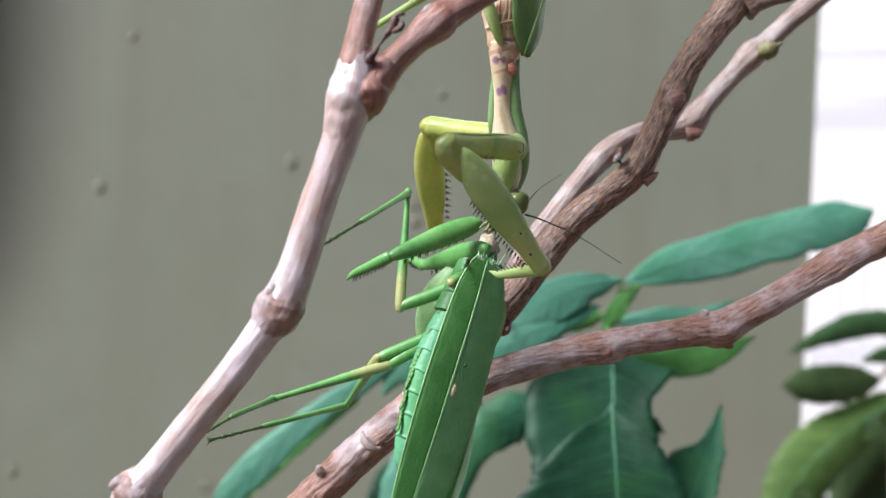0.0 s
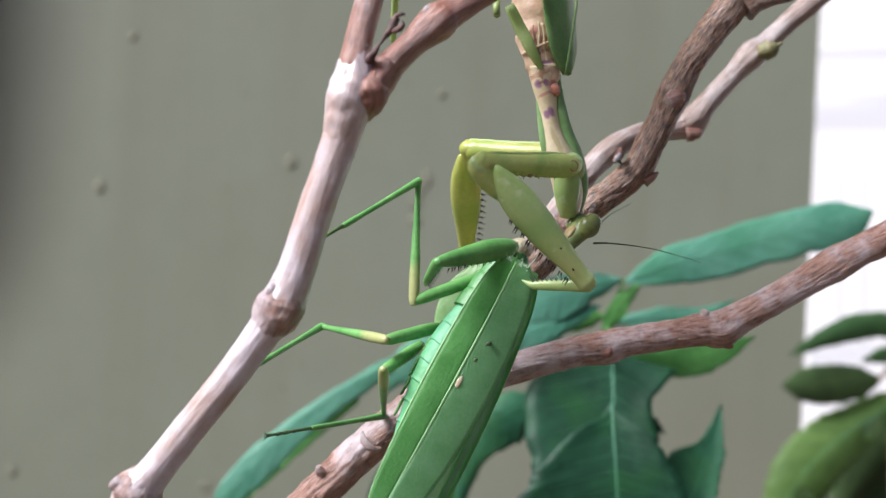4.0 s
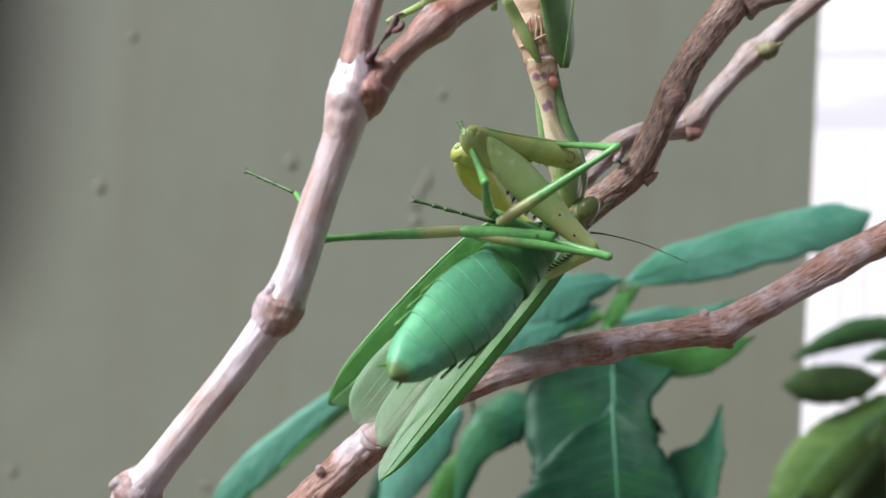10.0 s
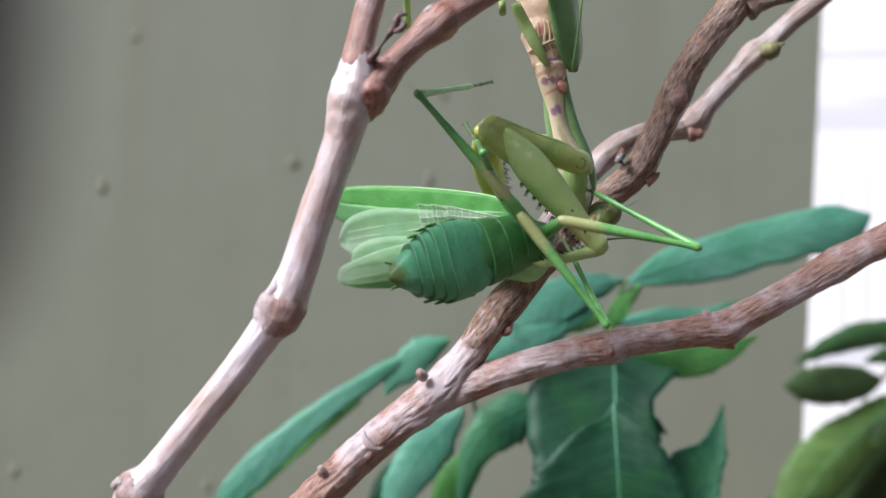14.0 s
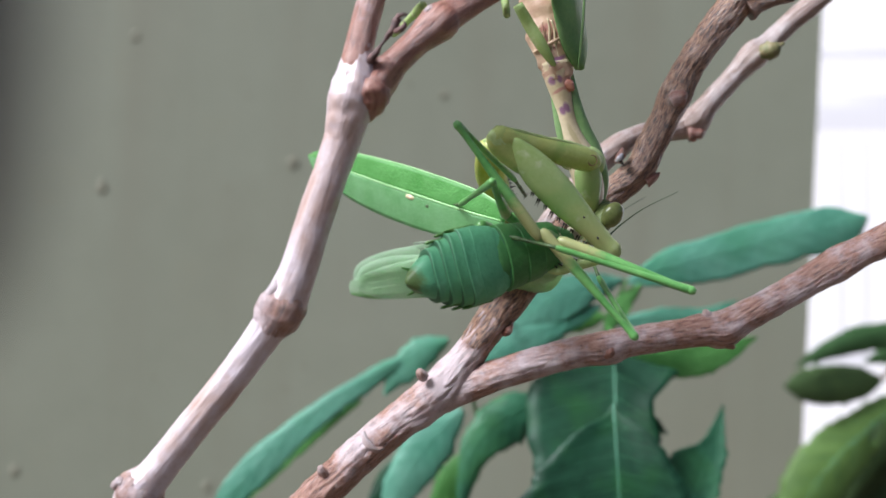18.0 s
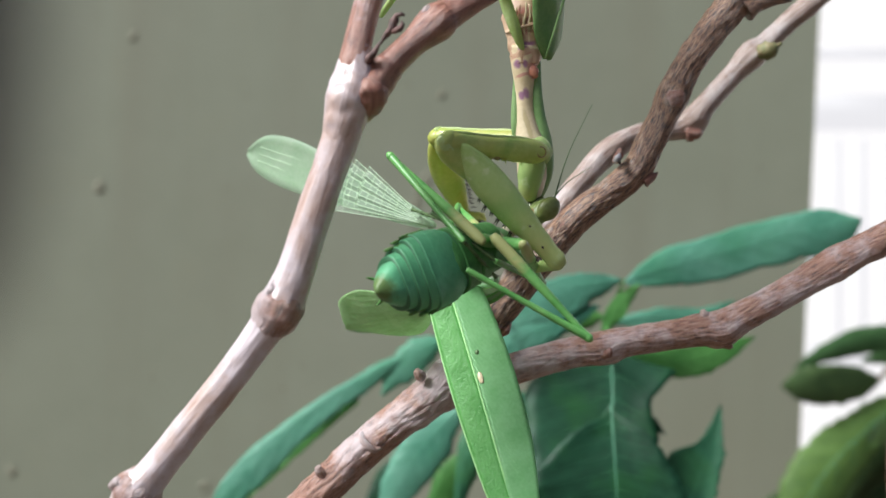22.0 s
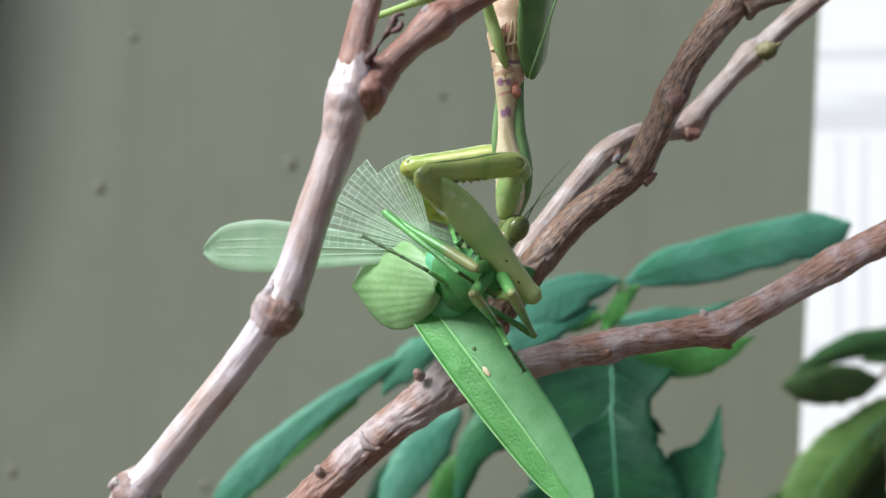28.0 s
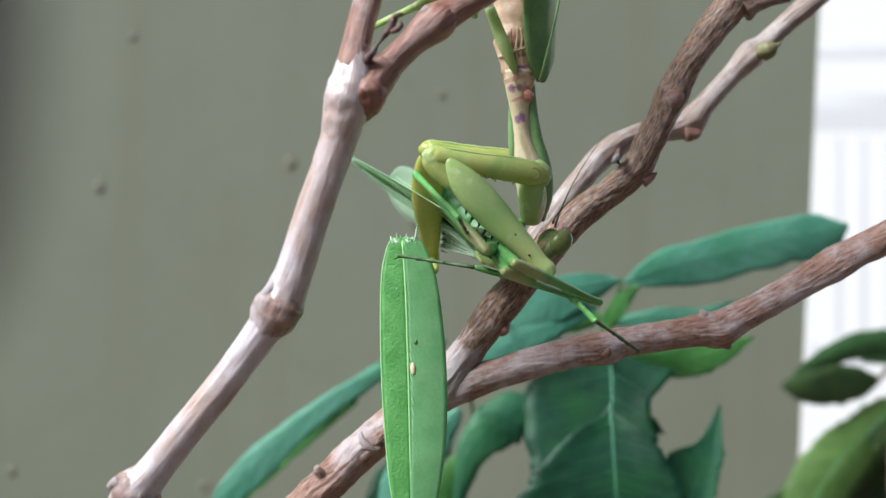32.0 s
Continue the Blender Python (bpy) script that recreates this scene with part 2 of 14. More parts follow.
def veined(m, count, light, dark):
    """Side veins and a paler midrib on a leaf's skin: light and dark scale its colour on the veins and between them."""
    n, k = m.node_tree.nodes, m.node_tree.links.new
    b = n["Principled BSDF"]
    co, xy, wob = n.new("ShaderNodeTexCoord"), n.new("ShaderNodeSeparateXYZ"), n.new("ShaderNodeTexNoise")
    k(co.outputs["UV"], xy.inputs[0]), k(co.outputs["Object"], wob.inputs["Vector"])
    wob.inputs["Scale"].default_value, wob.inputs["Detail"].default_value = 120, 4

    def calc(op, p, q):
        node = n.new("ShaderNodeMath")
        node.operation = op
        for i, v in enumerate((p, q)):
            if isinstance(v, (int, float)):
                node.inputs[i].default_value = v
            elif v is not None:
                k(v, node.inputs[i])
        return node.outputs[0]

    out = calc("MULTIPLY", calc("ABSOLUTE", calc("SUBTRACT", xy.outputs[0], 0.5), None), 2.0)
    along = calc("ADD", calc("SUBTRACT", calc("MULTIPLY", xy.outputs[1], count), calc("MULTIPLY", out, 1.5)), calc("MULTIPLY", wob.outputs["Fac"], 0.35))
    tri = calc("ABSOLUTE", calc("SUBTRACT", calc("FRACT", along, None), 0.5), None)
    ramp, mid = n.new("ShaderNodeMapRange"), n.new("ShaderNodeMapRange")
    for node, rows in ((ramp, (0.5, 0.36, light, dark)), (mid, (0.02, 0.09, light + 0.25, 1.0))):
        for i, v in enumerate(rows):
            node.inputs[i + 1].default_value = v
    k(tri, ramp.inputs[0]), k(out, mid.inputs[0])
    scale = n.new("ShaderNodeVectorMath")
    scale.operation = "SCALE"
    k(b.inputs["Base Color"].links[0].from_socket, scale.inputs[0]), k(calc("MULTIPLY", ramp.outputs[0], mid.outputs[0]), scale.inputs["Scale"])
    k(scale.outputs[0], b.inputs["Base Color"])
    bump = n.new("ShaderNodeBump")
    bump.inputs["Strength"].default_value, bump.inputs["Distance"].default_value = 0.22, 0.0006
    k(tri, bump.inputs["Height"]), k(b.inputs["Normal"].links[0].from_socket, bump.inputs["Normal"]), k(bump.outputs[0], b.inputs["Normal"])


veined(LEAF, 7, 1.1, 0.97)
for m in (LEAF_MID, LEAF_LIT, LEAF_YOUNG, LEAF_OLIVE, LEAF_DUSK, LEAF_SUNNY):
    veined(m, 9, 1.1, 0.96)


# ---- mesh helpers ----
def part(name, geo, material, parent=None, label="", thick=0.0):
    """Links one mesh (verts, faces, uvs) as ONE object under a thing or a part."""
    me = bpy.data.meshes.new(name)
    me.from_pydata(geo[0], [], geo[1])
    if len(geo) > 2 and geo[2]:
        uv = me.uv_layers.new(name="UVMap")
        for loop in me.loops:
            uv.data[loop.index].uv = geo[2][loop.vertex_index]
    me.materials.append(material)
    me.shade_smooth()
    ob = new(name, me)
    if parent:
        ob.parent = parent
    if label:
        ob["label"] = label
    if thick:
        s = ob.modifiers.new("thickness", "SOLIDIFY")
        s.thickness, s.offset = thick, 0.0
    return ob


def merge(*geos):
    verts, faces, uvs = [], [], []
    for g in geos:
        o = len(verts)
        verts += list(g[0])
        faces += [tuple(i + o for i in f) for f in g[1]]
        uvs += list(g[2]) if len(g) > 2 and g[2] else [(0, 0)] * len(g[0])
    return verts, faces, uvs


def spline(pts, n):
    """Catmull-Rom through rows of numbers, n steps between each two."""
    p = [np.array(q, float) for q in pts]
    p = [2 * p[0] - p[1], *p, 2 * p[-1] - p[-2]]
    out = []
    for i in range(1, len(p) - 2):
        for j in range(n):
            t = j / n
            out.append(0.5 * (2 * p[i] + (p[i + 1] - p[i - 1]) * t + (2 * p[i - 1] - 5 * p[i] + 4 * p[i + 1] - p[i + 2]) * t * t
                              + (3 * p[i] - p[i - 1] - 3 * p[i + 1] + p[i + 2]) * t ** 3))
    out.append(p[-2])
    return out


def tube(pts, n=12, steps=6, rough=0.0, grain=400.0, ridge=0.0):
    """A round stem through rows (x, y, z, radius), capped, with an uneven skin. ridge: depth of long fissures, as a part of the radius."""
    rows = spline(pts, steps)
    verts, faces, uvs = [], [], []
    side, run = None, 0.0
    for i, q in enumerate(rows):
        a, b = rows[max(i - 1, 0)][:3], rows[min(i + 1, len(rows) - 1)][:3]
        d = Vector(b - a).normalized()
        side = (Vector((0, 1, -0.13)) if side is None else side)
        side = (side - d * side.dot(d)).normalized()
        up = d.cross(side)
        if i:
            run += float(np.linalg.norm(q[:3] - rows[i - 1][:3]))
        for j in range(n):
            w = 2 * math.pi * j / n
            c, s = math.cos(w), math.sin(w)
            v = side * c + up * s
            r = q[3]
            if rough:
                r *= 1 + rough * noise.noise((Vector(q[:3]) + v * r) * grain) + rough * 0.6 * noise.noise(Vector((w * 2.2, run * 60, 3.0)))
            if ridge:
                r *= 1 - ridge * (1 - 2 * abs(noise.noise(Vector((c * 3.4, s * 3.4, run * 130))))) ** 3 - 0.5 * ridge * noise.noise(Vector((c * 9, s * 9, run * 420)))
            verts.append(Vector(q[:3]) + v * r)
            uvs.append((j / n, run))
    m = len(rows)
    for i in range(m - 1):
        for j in range(n):
            faces.append((i * n + j, i * n + (j + 1) % n, (i + 1) * n + (j + 1) % n, (i + 1) * n + j))
    verts += [Vector(rows[0][:3]), Vector(rows[-1][:3])]
    uvs += [(0, 0), (0, run)]
    for j in range(n):
        faces.append((m * n, (j + 1) % n, j))
        faces.append((m * n + 1, (m - 1) * n + j, (m - 1) * n + (j + 1) % n))
    return verts, faces, uvs


def mm(rows):
    return [tuple(v / 1000 for v in r) for r in rows]


def loft(rows, n=12, steps=3, square=2.0):
    """A body along x through rows (x, y, z, half width in y, half height in z), in millimetres."""
    rr = spline(rows, steps)
    verts, faces = [], []
    for x, y, z, wy, wz in rr:
        for j in range(n):
            w = 2 * math.pi * j / n
            c, s = math.cos(w), math.sin(w)
            e = 2 / square
            verts.append(((x) / 1000, (y + max(wy, 0.02) * math.copysign(abs(c) ** e, c)) / 1000, (z + max(wz, 0.02) * math.copysign(abs(s) ** e, s)) / 1000))
    m = len(rr)
    for i in range(m - 1):
        for j in range(n):
            faces.append((i * n + j, i * n + (j + 1) % n, (i + 1) * n + (j + 1) % n, (i + 1) * n + j))
    faces.append(tuple(range(n - 1, -1, -1)))
    faces.append(tuple((m - 1) * n + j for j in range(n)))
    return verts, faces


def blob(x, y, z, rx, ry, rz, n=12, lumps=0.0):
    """A rounded knob, in millimetres."""
    verts, faces = [], []
    for i in range(n + 1):
        a = math.pi * i / n
        for j in range(n):
            w = 2 * math.pi * j / n
            v = Vector((math.cos(a), math.sin(a) * math.cos(w), math.sin(a) * math.sin(w)))
            k = 1 + lumps * noise.noise(v * 2.5 + Vector((x, y, z)))
            verts.append(((x + rx * v.x * k) / 1000, (y + ry * v.y * k) / 1000, (z + rz * v.z * k) / 1000))
    for i in range(n):
        for j in range(n):
            faces.append((i * n + j, (i + 1) * n + j, (i + 1) * n + (j + 1) % n, i * n + (j + 1) % n))
    return verts, faces


def spike(a, b, r, n=5):
    """A thorn from a to b, in millimetres."""
    a, b = Vector(a), Vector(b)
    d = (b - a).normalized()
    s = d.orthogonal().normalized()
    u = d.cross(s)
    verts = [(a + (s * math.cos(2 * math.pi * j / n) + u * math.sin(2 * math.pi * j / n)) * r) / 1000 for j in range(n)] + [b / 1000]
    return verts, [(j, (j + 1) % n, n) for j in range(n)]


def sheet(length, profile, nx=28, ny=10, camber=0.0, droop=0.0, ripple=0.0, teeth=0, tooth=0.0, vein=0.0, fold=2.0, mid=False):
    """A thin blade along x, in millimetres. profile: rows (part of the length, edge at -y, edge at +y)."""
    prof = spline(profile, 8)
    xs = [p[0] for p in prof]
    verts, faces, uvs = [], [], []
    for i in range(nx + 1):
        f = i / nx
        lo, hi = np.interp(f, xs, [p[1] for p in prof]), np.interp(f, xs, [p[2] for p in prof])
        jag = tooth * (((f * teeth) % 1.0) - 0.5) if teeth else 0.0
        for j in range(ny + 1):
            g = j / ny
            edge = abs(2 * g - 1)
            y = (lo * (1 - 2 * g) if g < 0.5 else hi * (2 * g - 1)) if mid else lo + (hi - lo) * g
            y += math.copysign(jag * edge ** 4, y) if teeth else 0.0
            z = camber * (1 - edge ** fold) - droop * f * f + ripple * noise.noise(Vector((f * 4, g * 3, length * 0.37)))
            z += vein * abs(math.sin((f * 9 - edge * 1.6) * math.pi)) * min(1, edge * 3) if vein else 0.0
            verts.append((f * length / 1000, y / 1000, z / 1000))
            uvs.append((g, f))
    w = ny + 1
    for i in range(nx):
        for j in range(ny):
            faces.append((i * w + j, i * w + j + 1, (i + 1) * w + j + 1, (i + 1) * w + j))
    return verts, faces, uvs


def axis(a, b, roll=0.0):
    """A pose at a whose x axis points to b and whose z axis turns to the front."""
    a, b = Vector(a), Vector(b)
    x = (b - a).normalized()
    z = Vector((0, -1, 0))
    z = (z - x * z.dot(x)).normalized()
    y = z.cross(x)
    return Matrix.Translation(a) @ Matrix((x, y, z)).transposed().to_4x4() @ pose(0, 0, 0, roll)


def thing(name, label, category, at=None, group="", kind=""):
    ob = new(name)
    ob.empty_display_size = 0.01
    if at is not None:
        ob.matrix_world = at
    return tagged(ob, label, category, group, kind)


# ---- the setting ----
tagged(part("ground", ([(-6, -6, 0), (6, -6, 0), (6, 6, 0), (-6, 6, 0)], [(0, 1, 2, 3)]), SOIL), "bare dark soil under the shrub", "ground", kind="structure")


def box(x0, x1, y0, y1, z0, z1):
    v = [(x, y, z) for x in (x0, x1) for y in (y0, y1) for z in (z0, z1)]
    return v, [(0, 1, 3, 2), (4, 6, 7, 5), (0, 4, 5, 1), (2, 3, 7, 6), (0, 2, 6, 4), (1, 5, 7, 3)]


wall = tagged(part("wall_back", box(-3.2, 0.0, 0, 0.04, -0.5, 1.9), WALL), "greyish olive painted board wall with dirt specks", "wall", kind="structure")
wall.data.shade_flat()
wall.matrix_world = pose(0.1505, 0.5, 0.3, 0, 2.6, 0)
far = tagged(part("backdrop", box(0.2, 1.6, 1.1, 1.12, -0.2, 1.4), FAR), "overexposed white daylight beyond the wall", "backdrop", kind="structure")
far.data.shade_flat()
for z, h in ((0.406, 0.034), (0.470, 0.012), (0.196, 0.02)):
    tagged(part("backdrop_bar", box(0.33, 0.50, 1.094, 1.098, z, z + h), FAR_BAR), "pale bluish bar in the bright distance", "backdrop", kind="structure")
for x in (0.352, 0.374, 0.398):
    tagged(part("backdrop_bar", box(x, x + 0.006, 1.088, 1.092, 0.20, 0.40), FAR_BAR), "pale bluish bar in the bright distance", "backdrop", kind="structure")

# dirt specks and droppings on the wall
SPECKS = [(-0.12693, 0.49985, 0.38762), (-0.06219, 0.49985, 0.33560), (-0.00023, 0.49985, 0.36358), (-0.14080, 0.49985, 0.32566), (-0.17663, 0.49985, 0.20891), (-0.09756, 0.49985, 0.20267), (-0.08924, 0.49985, 0.32497), (-0.08092, 0.49985, 0.36335),
          (-0.11259, 0.49985, 0.35988), (-0.11930, 0.49985, 0.24706), (-0.05757, 0.49985, 0.25214), (-0.06566, 0.49985, 0.24289), (-0.08184, 0.49985, 0.24081), (0.13016, 0.49985, 0.33306), (0.10311, 0.49985, 0.28821), (-0.01480, 0.49985, 0.36774)]
SIZE = [1.9, 2.6, 1.8, 2.5, 2.2, 2.0, 0.6, 0.6, 0.5, 0.7, 0.7, 0.8, 0.6, 0.6, 0.8, 0.8]
for p, r in zip(SPECKS, SIZE):
    s = tagged(part("dirt_speck", blob(0, 0, 0, r * 1.05, r * 0.85, 0.12, 8, 0.5), SPECK), "small dark dried speck on the painted wall", "speck", "specks on the wall")
    s.matrix_world = Matrix.Translation(p) @ pose(0, 0, 0, 90, 0, 0) @ pose(0, 0, 0, 0, 0, 37 * r)
d = tagged(part("dropping", merge(blob(-2, -5, 0, 2.2, 1.8, 0.25, 8, 0.5), blob(-0.5, 0, 0, 1.6, 2.4, 0.25, 8, 0.4), blob(2.5, 5, 0, 1.6, 3.2, 0.25, 8, 0.4), blob(-2.5, -12, 0, 2.4, 2.0, 0.25, 8, 0.6)), SPECK),
           "dark elongated dropping stuck on the wall", "dropping")
d.matrix_world = Matrix.Translation((-0.00902, 0.49985, 0.32335)) @ pose(0, 0, 0, 90, 0, 0)

# a dark leaf close to the camera, at the picture's rim
near = thing("near_stem", "dark out-of-focus plant stem close by", "stem")
part("stem", tube([(-0.03, 0.022, 0.0, 0.003), (-0.022, 0.02, 0.15, 0.003), (-0.0165, 0.018, 0.27, 0.0026), (-0.0112, 0.018, 0.2975, 0.0024), (-0.0089, 0.018, 0.3015, 0.0026), (-0.0088, 0.018, 0.32, 0.0025), (-0.012, 0.018, 0.38, 0.002)], 10, 5), SHADE, near)

# ---- the twigs ----
fork = thing("bare_twig", "bare forked pinkish-brown twig with pale patches and swollen nodes", "twig")
part("stem", tube([(-0.05378, 0.16000, 0.00013, 0.00258), (-0.05341, 0.16000, 0.09506, 0.00258), (-0.05266, 0.16000, 0.16934, 0.00258), (-0.05118, 0.16000, 0.22134, 0.00245), (-0.04895, 0.16000, 0.24362, 0.00239), (-0.04598, 0.16000, 0.25551, 0.00232), (-0.04227, 0.16000, 0.26479, 0.00232), (-0.04004, 0.16000, 0.26828, 0.00311), (-0.03803, 0.16000, 0.27051, 0.00239), (-0.03298, 0.16000, 0.27690, 0.00220), (-0.02793, 0.16000, 0.28314, 0.00220), (-0.02347, 0.16000, 0.28923, 0.00239),
                   (-0.02139, 0.16000, 0.29227, 0.00300), (-0.02020, 0.16000, 0.29487, 0.00270), (-0.01902, 0.16000, 0.29785, 0.00250), (-0.01694, 0.16000, 0.30453, 0.00240), (-0.01456, 0.16000, 0.31129, 0.00238), (-0.01263, 0.16000, 0.31701, 0.00256), (-0.01188, 0.16000, 0.31998, 0.00300), (-0.01144, 0.16000, 0.32236, 0.00270), (-0.01114, 0.16000, 0.32444, 0.00194)], 48, 16, 0.04, 400, 0.03), BARK_PALE, fork)
part("left_branch", tube([(-0.01203, 0.16000, 0.32087, 0.00253), (-0.01174, 0.16000, 0.32422, 0.00208), (-0.01091, 0.16100, 0.32848, 0.00191), (-0.00985, 0.16200, 0.33317, 0.00192), (-0.00792, 0.16400, 0.34195, 0.00228), (-0.00499, 0.16800, 0.35779, 0.00203)], 40, 10, 0.04, 400, 0.03), BARK_RED, fork)
part("right_branch", tube([(-0.01211, 0.16100, 0.32041, 0.00284), (-0.00964, 0.16100, 0.32175, 0.00262), (-0.00703, 0.16100, 0.32437, 0.00198), (-0.00406, 0.16200, 0.32730, 0.00192), (-0.00219, 0.16250, 0.32912, 0.00226), (-0.00061, 0.16300, 0.33050, 0.00265), (0.00084, 0.16400, 0.33175, 0.00221), (0.00586, 0.16600, 0.33522, 0.00200), (0.01389, 0.17000, 0.34072, 0.00237), (0.02419, 0.17600, 0.34829, 0.00229), (0.04002, 0.18500, 0.36021, 0.00206)], 40, 10, 0.05, 400, 0.03), BARK_RED, fork)
part("dead_bud", merge(tube([(-0.00989, 0.15900, 0.32458, 0.00072), (-0.00895, 0.15800, 0.32545, 0.00044), (-0.00822, 0.15800, 0.32663, 0.00022), (-0.00756, 0.15800, 0.32751, 0.00028), (-0.00690, 0.15800, 0.32831, 0.00049), (-0.00645, 0.15800, 0.32927, 0.00061), (-0.00609, 0.15800, 0.33022, 0.00038), (-0.00587, 0.15800, 0.33059, 0.00016)], 9, 6, 0.55, 1900), tube([(-0.00660, 0.15800, 0.32824, 0.00028), (-0.00569, 0.15700, 0.32835, 0.00044), (-0.00517, 0.15700, 0.32908, 0.00027), (-0.00532, 0.15700, 0.32952, 0.00011)], 8, 5, 0.5, 1900), tube([(-0.00616, 0.15800, 0.33000, 0.00028), (-0.00554, 0.15700, 0.33032, 0.00027), (-0.00488, 0.15700, 0.33018, 0.00016)], 8, 5, 0.5, 1900)), DRY, fork, "shrivelled dark bud")
for q in ([(-0.02294, 0.15840, 0.29346, 0.00066), (-0.02225, 0.15820, 0.29479, 0.00073), (-0.02179, 0.15860, 0.29602, 0.00037)], [(-0.00241, 0.16190, 0.33119, 0.00045), (-0.00203, 0.16160, 0.33181, 0.00060), (-0.00180, 0.16190, 0.33239, 0.00023)], [(-0.04308, 0.15890, 0.26894, 0.00059), (-0.04236, 0.15840, 0.26970, 0.00074), (-0.04190, 0.15890, 0.27012, 0.00030)]):
    part("node_scar", tube(q, 8, 5, 0.4, 1500), BARK_NODE, fork)
part("node_collar", tube([(-0.02360, 0.16000, 0.28890, 0.00215), (-0.02243, 0.16000, 0.29072, 0.00290), (-0.02163, 0.15990, 0.29197, 0.00325), (-0.02111, 0.16000, 0.29301, 0.00318), (-0.02020, 0.16000, 0.29500, 0.00215)], 24, 6, 0.12, 700), BARK_ROSY, fork, "swollen reddish node")
part("node_collar", tube([(-0.04180, 0.16000, 0.26570, 0.00215), (-0.04056, 0.16000, 0.26754, 0.00306), (-0.03967, 0.16000, 0.26873, 0.00310), (-0.03840, 0.16000, 0.27020, 0.00215)], 24, 6, 0.12, 700), BARK_ROSY, fork, "swollen reddish node")
part("fork_swelling", tube([(-0.01420, 0.16000, 0.31250, 0.00215), (-0.01340, 0.16000, 0.31500, 0.00248), (-0.01265, 0.15990, 0.31790, 0.00296), (-0.01215, 0.15985, 0.32000, 0.00322), (-0.01180, 0.16000, 0.32200, 0.00292), (-0.01150, 0.16030, 0.32420, 0.00235), (-0.01105, 0.16080, 0.32680, 0.00192)], 40, 10, 0.09, 700, 0.03), BARK_PALE, fork, "lumpy pale swelling at the fork")
part("fork_swelling", tube([(-0.01215, 0.16060, 0.31880, 0.00300), (-0.01010, 0.16060, 0.32080, 0.00300), (-0.00850, 0.16090, 0.32270, 0.00250), (-0.00690, 0.16110, 0.32440, 0.00205)], 36, 8, 0.14, 700, 0.05), BARK_RED, fork, "rough reddish base of the branch")
part("fork_collar", tube([(-0.01064, 0.15920, 0.32151, 0.00133), (-0.00958, 0.15870, 0.32056, 0.00206), (-0.00939, 0.15920, 0.31929, 0.00185), (-0.01076, 0.16100, 0.31831, 0.00075)], 16, 6, 0.35, 900), BARK_RED, fork, "rough reddish collar at the fork")

shrub = thing("leafy_twig", "ridged brown branching twig with toothed blue-green leaves", "twig")
part("lower_stem", tube([(-0.04173, 0.19800, -0.02715, 0.00372), (-0.04127, 0.19800, 0.06477, 0.00363), (-0.04035, 0.19800, 0.15670, 0.00357), (-0.03851, 0.19800, 0.20266, 0.00355), (-0.03530, 0.19800, 0.23023, 0.00347), (-0.03208, 0.19800, 0.24310, 0.00339), (-0.02794, 0.19800, 0.25137, 0.00328), (-0.02169, 0.19800, 0.25873, 0.00313), (-0.01691, 0.19800, 0.26351, 0.00313), (-0.01232, 0.19800, 0.26792, 0.00319), (-0.00772, 0.19800, 0.27178, 0.00313), (-0.00294, 0.19800, 0.27527, 0.00342), (0.00101, 0.19800, 0.27913, 0.00328), (0.00469, 0.19800, 0.28401, 0.00268), (0.00809, 0.19800, 0.28888, 0.00298)], 64, 18, 0.07, 500, 0.08), BARK_ROSY, shrub)
part("stem", tube([(0.00469, 0.19800, 0.28401, 0.00268), (0.00809, 0.19800, 0.28888, 0.00298), (0.01066, 0.19800, 0.29200, 0.00305), (0.01388, 0.19800, 0.29596, 0.00276), (0.01848, 0.19800, 0.30147, 0.00268), (0.02261, 0.19800, 0.30579, 0.00260), (0.02767, 0.19800, 0.30947, 0.00246), (0.03153, 0.19800, 0.31296, 0.00246), (0.03364, 0.19800, 0.31710, 0.00246), (0.03594, 0.19800, 0.32169, 0.00246), (0.03750, 0.19800, 0.32509, 0.00276), (0.03916, 0.19800, 0.32859, 0.00246), (0.04238, 0.19800, 0.33364, 0.00253), (0.04651, 0.19800, 0.33888, 0.00276), (0.05019, 0.19800, 0.34421, 0.00268), (0.05846, 0.19800, 0.35708, 0.00253)], 64, 18, 0.07, 500, 0.09), BARK, shrub)
part("side_branch", tube([(-0.00129, 0.19900, 0.27561, 0.00292), (0.00285, 0.19800, 0.27730, 0.00265), (0.00787, 0.19700, 0.27951, 0.00263), (0.01518, 0.19700, 0.28180, 0.00255), (0.02158, 0.19700, 0.28345, 0.00255), (0.02634, 0.19700, 0.28409, 0.00289), (0.02981, 0.19700, 0.28500, 0.00247), (0.03713, 0.19700, 0.28619, 0.00247), (0.04216, 0.19700, 0.28701, 0.00281), (0.04491, 0.19700, 0.28710, 0.00315), (0.04811, 0.19700, 0.28884, 0.00263), (0.05359, 0.19700, 0.29186, 0.00247),
                          (0.05908, 0.19700, 0.29506, 0.00255), (0.06365, 0.19700, 0.29762, 0.00289), (0.06731, 0.19700, 0.29963, 0.00255), (0.07280, 0.19700, 0.30238, 0.00255), (0.08835, 0.19700, 0.31107, 0.00238)], 56, 16, 0.06, 500, 0.07), BARK_ROSY, shrub)
